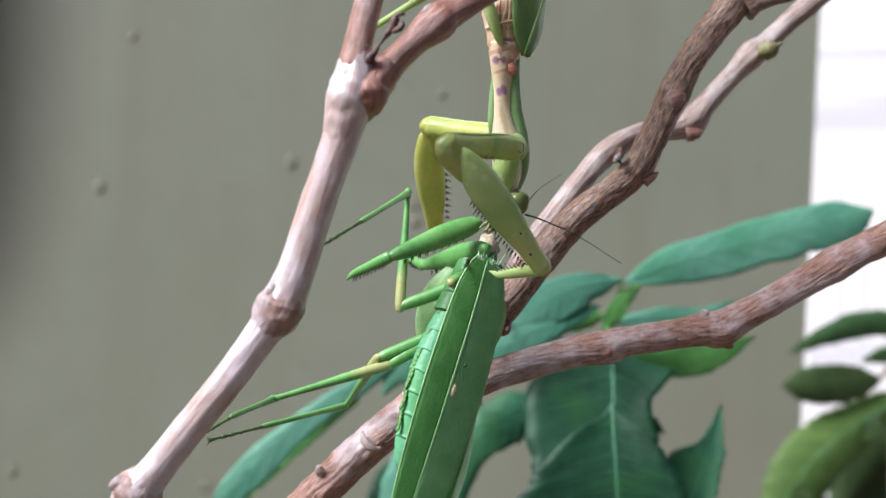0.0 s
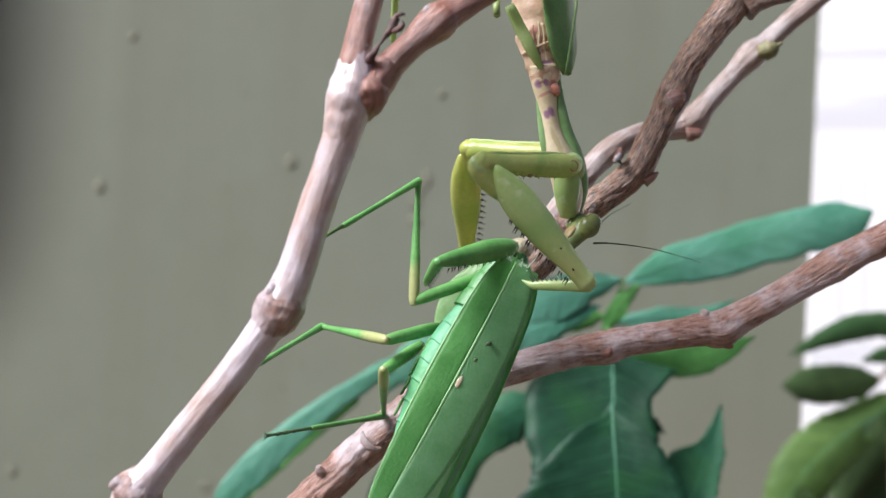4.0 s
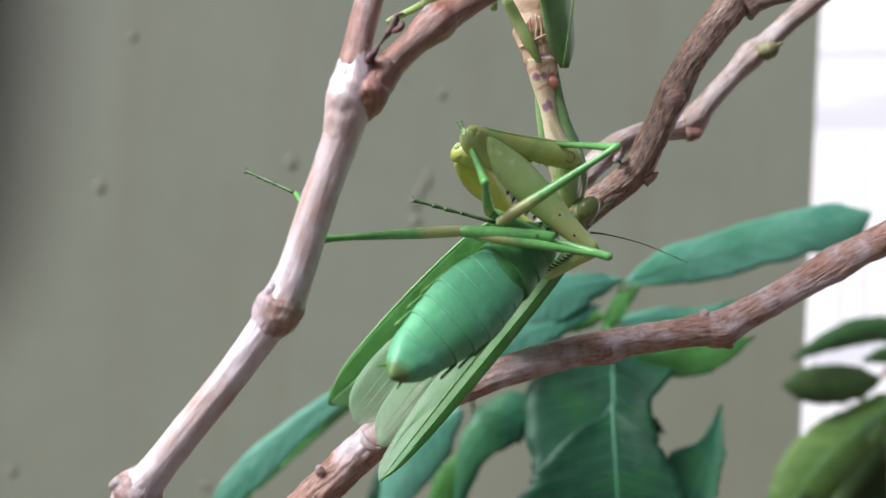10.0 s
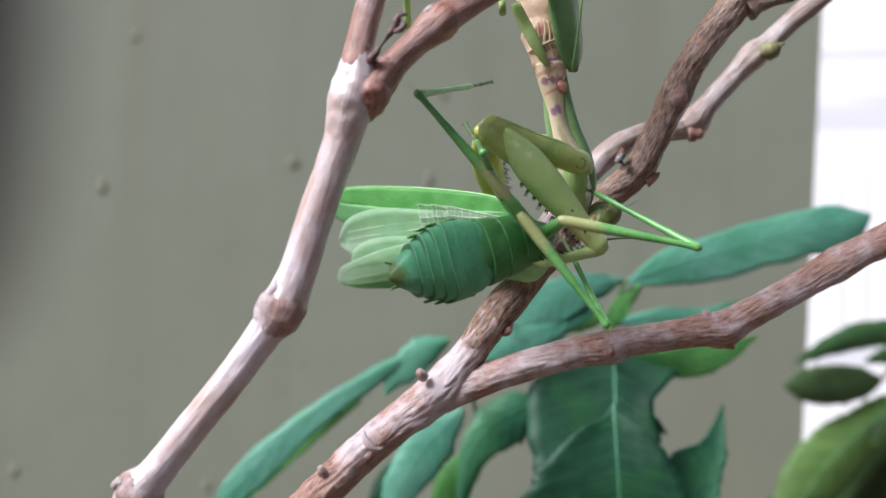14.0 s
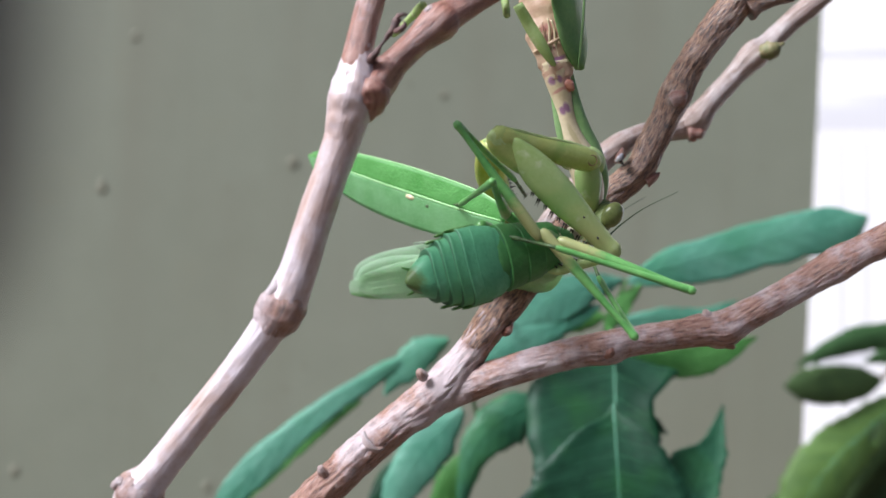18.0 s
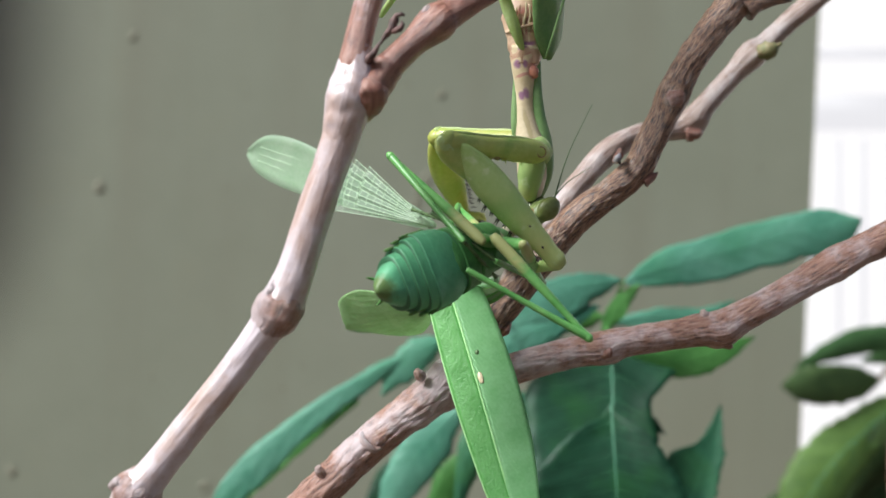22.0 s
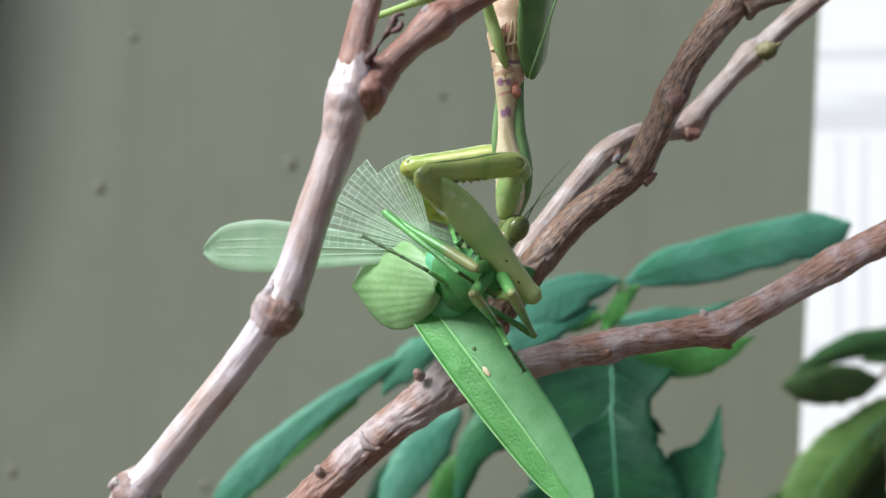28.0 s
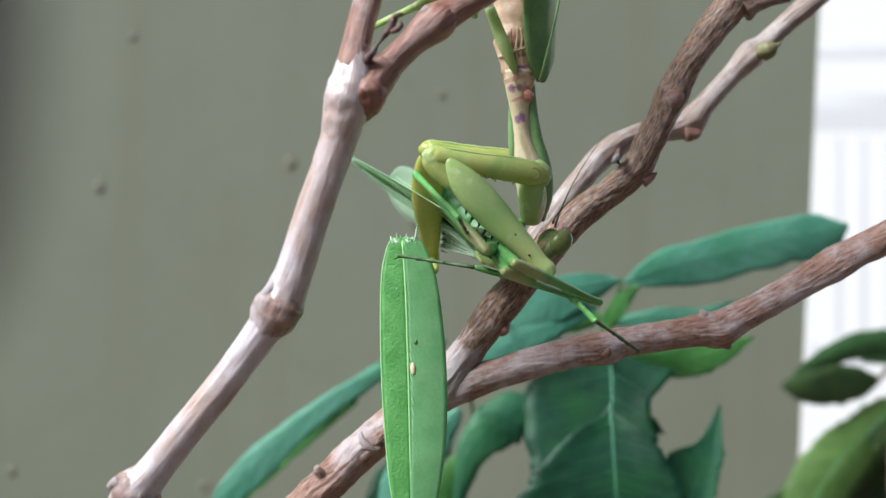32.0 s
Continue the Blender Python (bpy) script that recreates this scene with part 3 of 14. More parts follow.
part("back_branch", tube([(0.00938, 0.20000, 0.29034, 0.00149), (0.01335, 0.20400, 0.29867, 0.00180), (0.01932, 0.20700, 0.30634, 0.00197), (0.02447, 0.21000, 0.31258, 0.00200), (0.02894, 0.21200, 0.31703, 0.00224), (0.03437, 0.21400, 0.32017, 0.00182), (0.04121, 0.21600, 0.32136, 0.00198), (0.04422, 0.21600, 0.32256, 0.00264), (0.04673, 0.21600, 0.32567, 0.00198), (0.05174, 0.21600, 0.33119, 0.00191), (0.05475, 0.21600, 0.33440, 0.00257), (0.05726, 0.21600, 0.33640, 0.00198), (0.06177, 0.21600, 0.34071, 0.00184), (0.06578, 0.21600, 0.34402, 0.00198), (0.07380, 0.21600, 0.35224, 0.00184)], 40, 12, 0.06, 500, 0.05), BARK_GREY, shrub)
part("twig_stub", tube([(0.04902, 0.19700, 0.33869, 0.00201), (0.05131, 0.19700, 0.33988, 0.00128), (0.05634, 0.19700, 0.34106, 0.00091)], 10, 5, 0.2, 800), BARK, shrub)
for q in (
    [(0.03259, 0.19720, 0.31089, 0.00110), (0.03396, 0.19720, 0.31181, 0.00064), (0.03488, 0.19720, 0.31245, 0.00018)], [(0.02820, 0.19720, 0.31428, 0.00064), (0.02842, 0.19620, 0.31539, 0.00064), (0.02875, 0.19720, 0.31639, 0.00018)], [(0.01927, 0.19670, 0.30283, 0.00091), (0.01949, 0.19620, 0.30392, 0.00073), (0.01977, 0.19720, 0.30467, 0.00018)],
    [(0.02592, 0.19520, 0.28305, 0.00100), (0.02657, 0.19470, 0.28364, 0.00081), (0.02751, 0.19620, 0.28370, 0.00027)], [(0.04518, 0.19620, 0.28515, 0.00100), (0.04627, 0.19620, 0.28442, 0.00064), (0.04682, 0.19620, 0.28424, 0.00018)], [(0.06323, 0.19570, 0.29809, 0.00100), (0.06362, 0.19520, 0.29900, 0.00063), (0.06431, 0.19620, 0.29954, 0.00018)],
    [(0.03680, 0.19620, 0.32396, 0.00146), (0.03779, 0.19570, 0.32444, 0.00136), (0.03880, 0.19620, 0.32487, 0.00064)], [(0.00970, 0.19720, 0.28636, 0.00064), (0.01038, 0.19620, 0.28716, 0.00064), (0.01108, 0.19720, 0.28801, 0.00018)], [(0.04286, 0.21420, 0.32019, 0.00139), (0.04485, 0.21420, 0.32039, 0.00089), (0.04596, 0.21520, 0.32068, 0.00020)]):
    part("leaf_scar", tube(q, 10, 5, 0.4, 1500), BARK_RED, shrub)


part("leaf_scar", tube([(0.04254, 0.19650, 0.28841, 0.00075), (0.04219, 0.19600, 0.28943, 0.00080), (0.04193, 0.19620, 0.29030, 0.00035)], 12, 5, 0.2, 1500), BARK_NODE, shrub, "pale knob")
part("bud", merge(tube([(0.05560, 0.21350, 0.33459, 0.00130), (0.05702, 0.21250, 0.33482, 0.00160), (0.05821, 0.21250, 0.33542, 0.00090)], 10, 5, 0.3, 1500), tube([(0.05761, 0.21250, 0.33502, 0.00050), (0.05919, 0.21250, 0.33601, 0.00030)], 7, 4, 0.3, 1500)), BUD, shrub, "small greenish bud")
part("resin_drop", tube([(0.02759, 0.19550, 0.31407, 0.00030), (0.02806, 0.19500, 0.31458, 0.00054), (0.02846, 0.19520, 0.31531, 0.00024)], 10, 5, 0.25, 1500), PALE_DROP, shrub, "small whitish dried drop")
part("resin_drop", tube([(0.02801, 0.19460, 0.31418, 0.00030), (0.02852, 0.19500, 0.31367, 0.00018)], 8, 4, 0.2, 1500), DARK, shrub, "small black dried drop")
part("leaf_scar", tube([(-0.01300, 0.19450, 0.27083, 0.00030), (-0.01269, 0.19380, 0.26968, 0.00050), (-0.01186, 0.19350, 0.26865, 0.00060), (-0.01080, 0.19380, 0.26806, 0.00050), (-0.00993, 0.19450, 0.26822, 0.00030)], 8, 6, 0.2, 1500), BARK_NODE, shrub, "pale crescent-shaped leaf scar")
part("leaf_scar", tube([(-0.00325, 0.19500, 0.27950, 0.00090), (-0.00378, 0.19440, 0.28012, 0.00085), (-0.00414, 0.19400, 0.28073, 0.00050)], 12, 5, 0.2, 1500), BARK_NODE, shrub, "pale knob")
part("leaf_scar", tube([(-0.01924, 0.19600, 0.26361, 0.00085), (-0.01971, 0.19540, 0.26446, 0.00080), (-0.02001, 0.19500, 0.26515, 0.00050)], 12, 5, 0.2, 1500), BARK_NODE, shrub, "pale knob")


def blade(parent, mid, widths, material, cup=0.0, teeth=6, tooth=0.3, veins=0, holes=(), name="leaf"):
    """A leaf along a bent midrib. widths: rows (part of the length, left, right half in mm). cup: how far its edges bend back, in mm. holes: eaten through at (along, across, half sizes)."""
    nx, ny = 110, 12
    line = spline(mid, 12)
    run = np.concatenate(([0], np.cumsum([np.linalg.norm(b - a) for a, b in zip(line, line[1:])])))
    run /= run[-1]
    prof = spline(widths, 6)
    ws = [p[0] for p in prof]
    seed = 31 * mid[0][0] + 17 * mid[-1][2]

    def spot(f, e):
        """The blade's point f along it and e (-1 left, 1 right) across."""
        at = lambda u: Vector([float(np.interp(u, run, [q[i] for q in line])) for i in range(3)])
        d = (at(min(f + 0.02, 1)) - at(max(f - 0.02, 0))).normalized()
        side = d.cross(Vector((0, -1, 0.25))).normalized()
        back = side.cross(d).normalized()
        w = float(np.interp(f, ws, [p[1] if e < 0 else p[2] for p in prof])) / 1000
        w = max(w * (1 + (0.06 if veins else 0.14) * noise.noise(Vector((f * 9, seed, e))) + (0.015 if veins else 0.06) * noise.noise(Vector((f * 31, seed, e)))), 0.0001)
        step = f * teeth * 1.6 + (0.5 if e < 0 else 0.0)
        jag = ((step % 1.0) - 0.6 + 0.5 * noise.noise(Vector((math.floor(step) * 1.7, seed, e)))) * tooth * 1.4 / 1000 * abs(e) ** 4 * min(1, w * 300)
        bend = cup * e * e * min(1, w * 160) + 0.9 * noise.noise(Vector((f * 3.4 + seed, e * 1.3, seed))) * e * e
        if veins:
            bend += 0.1 * abs(math.sin((f * (veins + 2) - abs(e) * 1.1) * math.pi)) * min(1, abs(e) * 2.5)
        return at(f) + side * (e * w + math.copysign(jag, e)) - back * (bend / 1000)

    verts = [spot(i / nx, j / ny * 2 - 1) for i in range(nx + 1) for j in range(ny + 1)]
    uvs = [(j / ny, i / nx) for i in range(nx + 1) for j in range(ny + 1)]
    c = ny + 1
    faces = [(i * c + j, i * c + j + 1, (i + 1) * c + j + 1, (i + 1) * c + j) for i in range(nx) for j in range(ny)
             if not any(((i + 0.5) / nx - h[0]) ** 2 / h[2] ** 2 + ((j + 0.5) / ny * 2 - 1 - h[1]) ** 2 / h[3] ** 2 < 1 for h in holes)]
    ob = part(name, (verts, faces, uvs), material, parent, thick=0.0002)
    front = Vector((0, -0.00012, 0))
    part("midrib", tube([(*(spot(0.97 * i / 24, 0.0) + front), 0.0002 * (1 - 0.8 * i / 24)) for i in range(25)], 6, 1), RIB if veins else material, ob)
    if veins:
        rows = [[(*(spot(min((i + 1.1 * e) / (veins + 2), 0.98), k * e) + front), 0.00008 * (1.1 - e)) for e in (0.04, 0.22, 0.42, 0.62, 0.82)] for i in range(1, veins + 1) for k in (-1, 1)]
        part("vein_net", merge(*[tube(r, 5, 2) for r in rows]), LEAF_MID, ob)
    return ob


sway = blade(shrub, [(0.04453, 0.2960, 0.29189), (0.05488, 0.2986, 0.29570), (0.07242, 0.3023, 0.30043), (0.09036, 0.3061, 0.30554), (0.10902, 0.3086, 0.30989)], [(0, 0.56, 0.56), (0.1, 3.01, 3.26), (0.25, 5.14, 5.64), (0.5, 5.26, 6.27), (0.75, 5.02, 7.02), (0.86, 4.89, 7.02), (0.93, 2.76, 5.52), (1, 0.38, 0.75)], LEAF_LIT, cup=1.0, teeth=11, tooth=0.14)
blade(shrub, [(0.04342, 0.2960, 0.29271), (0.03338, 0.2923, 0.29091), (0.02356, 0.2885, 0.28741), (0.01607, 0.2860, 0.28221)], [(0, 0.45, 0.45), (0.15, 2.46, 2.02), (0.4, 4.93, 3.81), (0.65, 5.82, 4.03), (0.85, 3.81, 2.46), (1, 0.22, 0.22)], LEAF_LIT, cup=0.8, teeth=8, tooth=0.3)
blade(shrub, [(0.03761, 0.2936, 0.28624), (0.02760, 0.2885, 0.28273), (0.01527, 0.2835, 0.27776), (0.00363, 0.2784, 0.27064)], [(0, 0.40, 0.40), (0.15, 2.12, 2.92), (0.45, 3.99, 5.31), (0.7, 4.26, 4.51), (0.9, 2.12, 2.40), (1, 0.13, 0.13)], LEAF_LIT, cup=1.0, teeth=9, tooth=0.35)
blade(shrub, [(0.04722, 0.2923, 0.29158), (0.04337, 0.2910, 0.28797), (0.04049, 0.2897, 0.28400), (0.03777, 0.2885, 0.27978)], [(0, 0.40, 0.40), (0.25, 1.61, 1.48), (0.55, 2.16, 2.16), (0.8, 1.34, 1.61), (1, 0.13, 0.13)], LEAF_YOUNG, cup=0.6, teeth=4, tooth=0.2)
blade(shrub, [(0.03997, 0.3011, 0.28337), (0.03146, 0.2998, 0.28274), (0.02163, 0.2986, 0.27908)], [(0, 0.41, 0.41), (0.3, 3.06, 3.62), (0.7, 2.51, 3.34), (1, 0.13, 0.13)], LEAF_YOUNG, cup=0.8, teeth=6, tooth=0.3)
blade(shrub, [(0.04313, 0.3086, 0.28123), (0.05430, 0.3111, 0.28253), (0.06638, 0.3136, 0.28326), (0.07572, 0.3161, 0.28664)], [(0, 0.44, 0.44), (0.3, 2.32, 2.32), (0.6, 2.03, 2.61), (0.85, 1.02, 1.75), (1, 0.15, 0.15)], LEAF_LIT, cup=0.6, teeth=6, tooth=0.3)
blade(shrub, [(0.04135, 0.2910, 0.27420), (0.05304, 0.2960, 0.27265), (0.06513, 0.3011, 0.27331), (0.07843, 0.3061, 0.27797)], [(0, 0.4, 0.55), (0.25, 2.78, 3.33), (0.55, 3.33, 3.88), (0.8, 2.22, 2.50), (1, 0.13, 0.13)], LEAF_YOUNG, cup=0.8, teeth=6, tooth=0.4)
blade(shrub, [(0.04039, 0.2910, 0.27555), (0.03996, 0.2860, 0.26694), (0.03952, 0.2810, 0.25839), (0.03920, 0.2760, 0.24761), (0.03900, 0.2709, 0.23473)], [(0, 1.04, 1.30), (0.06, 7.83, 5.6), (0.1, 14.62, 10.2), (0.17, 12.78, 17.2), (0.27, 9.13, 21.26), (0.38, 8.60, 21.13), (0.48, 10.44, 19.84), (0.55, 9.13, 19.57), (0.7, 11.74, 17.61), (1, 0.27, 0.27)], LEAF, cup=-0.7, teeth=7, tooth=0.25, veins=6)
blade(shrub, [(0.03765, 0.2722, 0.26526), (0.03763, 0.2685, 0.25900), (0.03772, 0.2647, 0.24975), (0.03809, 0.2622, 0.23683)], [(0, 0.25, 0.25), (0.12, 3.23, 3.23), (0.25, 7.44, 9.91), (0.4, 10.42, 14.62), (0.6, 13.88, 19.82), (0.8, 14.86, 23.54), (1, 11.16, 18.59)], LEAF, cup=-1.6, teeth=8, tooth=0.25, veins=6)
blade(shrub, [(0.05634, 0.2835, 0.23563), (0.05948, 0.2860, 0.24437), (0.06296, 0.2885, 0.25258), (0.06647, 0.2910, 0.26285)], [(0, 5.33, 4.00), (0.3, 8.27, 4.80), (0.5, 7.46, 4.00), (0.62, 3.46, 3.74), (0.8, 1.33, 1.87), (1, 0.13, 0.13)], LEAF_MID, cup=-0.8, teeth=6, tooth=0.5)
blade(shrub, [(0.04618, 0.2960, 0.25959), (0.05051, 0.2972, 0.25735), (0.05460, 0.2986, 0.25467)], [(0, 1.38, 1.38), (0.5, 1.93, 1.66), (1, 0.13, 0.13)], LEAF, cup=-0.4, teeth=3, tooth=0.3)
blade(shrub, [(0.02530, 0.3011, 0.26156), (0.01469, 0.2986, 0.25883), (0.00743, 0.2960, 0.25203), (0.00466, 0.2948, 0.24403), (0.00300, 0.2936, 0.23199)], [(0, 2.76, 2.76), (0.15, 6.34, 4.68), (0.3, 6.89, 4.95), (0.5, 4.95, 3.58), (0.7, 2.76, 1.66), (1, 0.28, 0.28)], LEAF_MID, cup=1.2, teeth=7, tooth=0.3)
blade(shrub, [(0.00659, 0.3086, 0.24857), (0.00228, 0.3073, 0.24236), (-0.00199, 0.3061, 0.23052)], [(0, 0.85, 0.85), (0.3, 3.72, 3.43), (0.7, 4.28, 3.72), (1, 0.29, 0.29)], LEAF_YOUNG, cup=0.8, teeth=4, tooth=0.3)
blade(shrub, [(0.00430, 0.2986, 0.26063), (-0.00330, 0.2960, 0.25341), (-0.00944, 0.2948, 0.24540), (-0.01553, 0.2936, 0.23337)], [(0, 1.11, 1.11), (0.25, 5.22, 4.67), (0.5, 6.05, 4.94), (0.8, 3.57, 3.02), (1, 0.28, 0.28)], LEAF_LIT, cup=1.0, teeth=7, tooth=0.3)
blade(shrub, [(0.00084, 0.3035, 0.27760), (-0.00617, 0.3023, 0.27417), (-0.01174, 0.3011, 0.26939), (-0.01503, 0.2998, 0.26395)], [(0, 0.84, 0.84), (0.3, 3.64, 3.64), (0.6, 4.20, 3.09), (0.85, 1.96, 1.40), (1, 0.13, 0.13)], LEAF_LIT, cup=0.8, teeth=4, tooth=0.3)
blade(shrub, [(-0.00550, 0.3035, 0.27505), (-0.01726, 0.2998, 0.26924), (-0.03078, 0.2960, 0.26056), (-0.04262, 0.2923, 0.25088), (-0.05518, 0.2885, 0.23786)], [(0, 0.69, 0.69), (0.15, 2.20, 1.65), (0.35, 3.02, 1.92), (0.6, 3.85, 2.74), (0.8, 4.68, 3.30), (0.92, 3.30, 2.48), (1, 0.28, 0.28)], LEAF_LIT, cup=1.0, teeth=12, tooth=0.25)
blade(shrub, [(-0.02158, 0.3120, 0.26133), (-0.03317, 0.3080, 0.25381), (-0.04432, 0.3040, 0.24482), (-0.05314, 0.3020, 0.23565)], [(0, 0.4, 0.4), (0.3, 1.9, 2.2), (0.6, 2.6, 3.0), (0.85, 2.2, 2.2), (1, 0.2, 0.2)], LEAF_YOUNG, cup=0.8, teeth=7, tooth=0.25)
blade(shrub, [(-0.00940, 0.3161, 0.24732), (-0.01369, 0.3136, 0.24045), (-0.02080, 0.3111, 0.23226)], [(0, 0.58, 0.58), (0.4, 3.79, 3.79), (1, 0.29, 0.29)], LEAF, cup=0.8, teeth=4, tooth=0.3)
for q in ([(0.02795, 0.20000, 0.28477, 0.00050), (0.03560, 0.25904, 0.28208, 0.00055), (0.03983, 0.29478, 0.28235, 0.00059), (0.04412, 0.29604, 0.29257, 0.00039)], [(0.02563, 0.20000, 0.28338, 0.00050), (0.03391, 0.25904, 0.27679, 0.00055), (0.04026, 0.29102, 0.27312, 0.00052), (0.04700, 0.30858, 0.25430, 0.00041), (0.04775, 0.30607, 0.23549, 0.00041)],
          [(0.00891, 0.20000, 0.29034, 0.00050), (0.01357, 0.27571, 0.28477, 0.00050), (0.01705, 0.30356, 0.28041, 0.00040), (0.00942, 0.30733, 0.27846, 0.00034)], [(-0.00130, 0.20000, 0.27549, 0.00050), (0.00637, 0.29855, 0.26480, 0.00046), (0.00961, 0.31360, 0.24598, 0.00042), (0.00786, 0.31360, 0.24511, 0.00035)]):
    part("leaf_shoot", tube(q, 8, 6), LEAF_YOUNG, shrub)

bush = thing("background_shrub", "dark olive toothed leaves of another shrub by the wall", "shrub")
part("stem", tube([(0.15911, 0.42000, 0.03502, 0.00312), (0.15716, 0.42000, 0.19100, 0.00273), (0.15618, 0.42000, 0.23000, 0.00234), (0.15911, 0.42000, 0.26900, 0.00175)], 8, 5), BARK, bush)
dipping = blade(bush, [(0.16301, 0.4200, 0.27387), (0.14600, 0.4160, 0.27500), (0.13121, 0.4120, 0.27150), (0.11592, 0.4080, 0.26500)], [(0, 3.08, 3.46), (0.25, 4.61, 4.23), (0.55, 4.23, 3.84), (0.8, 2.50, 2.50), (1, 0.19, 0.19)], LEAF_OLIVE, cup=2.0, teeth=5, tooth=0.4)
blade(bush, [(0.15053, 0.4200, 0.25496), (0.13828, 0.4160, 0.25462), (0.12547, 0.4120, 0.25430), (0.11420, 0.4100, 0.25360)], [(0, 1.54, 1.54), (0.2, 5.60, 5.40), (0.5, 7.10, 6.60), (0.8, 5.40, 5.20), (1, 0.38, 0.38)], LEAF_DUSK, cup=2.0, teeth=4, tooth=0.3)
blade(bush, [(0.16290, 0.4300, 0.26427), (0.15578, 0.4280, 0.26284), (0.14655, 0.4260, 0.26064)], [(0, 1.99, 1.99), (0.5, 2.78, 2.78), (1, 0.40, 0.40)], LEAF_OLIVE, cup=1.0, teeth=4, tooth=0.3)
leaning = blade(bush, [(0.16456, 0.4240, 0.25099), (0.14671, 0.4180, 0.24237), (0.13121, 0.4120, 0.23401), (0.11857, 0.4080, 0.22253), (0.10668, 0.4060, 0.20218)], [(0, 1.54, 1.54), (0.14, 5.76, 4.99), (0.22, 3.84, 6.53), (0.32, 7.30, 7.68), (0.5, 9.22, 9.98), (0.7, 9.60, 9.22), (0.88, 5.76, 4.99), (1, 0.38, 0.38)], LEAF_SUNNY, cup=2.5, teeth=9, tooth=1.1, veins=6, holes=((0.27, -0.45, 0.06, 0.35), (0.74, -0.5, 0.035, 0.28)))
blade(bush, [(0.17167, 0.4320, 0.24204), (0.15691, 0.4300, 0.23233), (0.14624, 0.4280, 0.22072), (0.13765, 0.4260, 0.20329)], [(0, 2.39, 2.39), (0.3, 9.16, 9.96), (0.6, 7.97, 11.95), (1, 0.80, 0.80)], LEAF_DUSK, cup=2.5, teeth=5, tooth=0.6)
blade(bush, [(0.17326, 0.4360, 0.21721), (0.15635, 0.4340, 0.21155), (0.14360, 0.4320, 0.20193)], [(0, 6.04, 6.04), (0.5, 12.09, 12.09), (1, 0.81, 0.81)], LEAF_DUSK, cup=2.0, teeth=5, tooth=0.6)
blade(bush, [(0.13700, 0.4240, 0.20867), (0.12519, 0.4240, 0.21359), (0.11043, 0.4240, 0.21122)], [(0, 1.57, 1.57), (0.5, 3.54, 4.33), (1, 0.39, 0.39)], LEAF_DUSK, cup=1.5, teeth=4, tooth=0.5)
for p, q in (((0.16100, 0.4250, 0.26074), (0.15053, 0.4200, 0.25496)), ((0.16336, 0.4260, 0.24878), (0.16062, 0.4240, 0.24803)), ((0.16554, 0.4240, 0.26870), (0.16203, 0.4200, 0.27348)), ((0.16888, 0.4300, 0.23233), (0.16728, 0.4310, 0.23917))):
    part("leaf_stalk", tube([(0.15911, 0.42, 0.22, 0.0012), (*p, 0.001), (*q, 0.0008)], 6, 4), BARK, bush)

# ---- the hunter: a mantis hanging head down ----
hunter = thing("praying_mantis", "olive-green praying mantis hanging head down, eating another mantis", "mantis", group="mantises")
part("pronotum", tube(mm([(-6.50, 2.26, 0.00, 2.26), (-3.97, 1.36, 0.00, 1.93), (-0.75, 0.45, 0.00, 1.38), (2.49, -0.38, 0.00, 1.36), (5.39, -0.86, 0.00, 1.82), (7.92, -1.07, 0.00, 2.28), (10.77, -1.71, 0.00, 2.22), (13.16, -2.49, 0.00, 2.01), (15.07, -3.27, -1.00, 1.42)]), 18, 6, 0.05, 900), CREAM, hunter, "cream underside of the long neck shield")
part("flange", tube(mm([(-4.34, 3.68, -0.80, 0.43), (-0.31, 2.19, -0.30, 0.87), (3.77, 1.23, -0.30, 1.20), (8.00, 0.85, -0.30, 1.42), (12.01, 0.02, -0.80, 1.20), (15.38, -1.90, -1.80, 0.65)]), 12, 6), GREEN_EDGE, hunter, "green edge of the neck shield")
part("flange", tube(mm([(-2.82, -0.20, -0.30, 0.35), (1.19, -1.45, -0.20, 0.62), (4.80, -2.40, -0.20, 0.72), (7.71, -2.50, -1.80, 0.55)]), 12, 6), GREEN_EDGE, hunter, "green edge of the neck shield")
for q, r in (((8.91, -0.14, 1.80), 2.1), ((7.17, -2.45, -1.50), 1.7)):
    part("coxa_joint", blob(*q, r, r * 0.9, r * 0.8, 12, 0.12), OLIVE, hunter, "olive knob where the foreleg joins")
part("throat", tube(mm([(8.75, -0.68, 1.50, 1.84), (10.86, -1.81, 1.50, 2.01), (13.12, -2.88, 1.00, 1.67), (15.06, -3.49, 0.00, 1.17)]), 14, 5, 0.1, 900), OLIVE, hunter, "olive throat")
part("mesothorax", tube(mm([(-18.06, 6.42, -3.00, 3.34), (-13.90, 4.69, -2.00, 3.18), (-10.58, 3.26, -1.00, 2.84), (-8.05, 2.60, -0.50, 2.51), (-5.52, 2.01, 0.00, 2.26), (-4.07, 1.64, 0.00, 2.01)]), 16, 6, 0.22, 700), PINK, hunter, "pinkish wrinkled underside of the thorax")
part("abdomen", tube(mm([(-17.13, 6.62, -3.00, 3.18), (-23.16, 9.16, -5.00, 5.01), (-35.08, 13.68, -7.00, 5.85), (-47.37, 17.86, -9.00, 4.60), (-56.17, 20.63, -10.00, 1.67)]), 16, 6, 0.04, 300), OLIVE, hunter)
PURPLE_SKIN, PINK_SKIN = (0.30, 0.13, 0.26), (0.55, 0.26, 0.22)
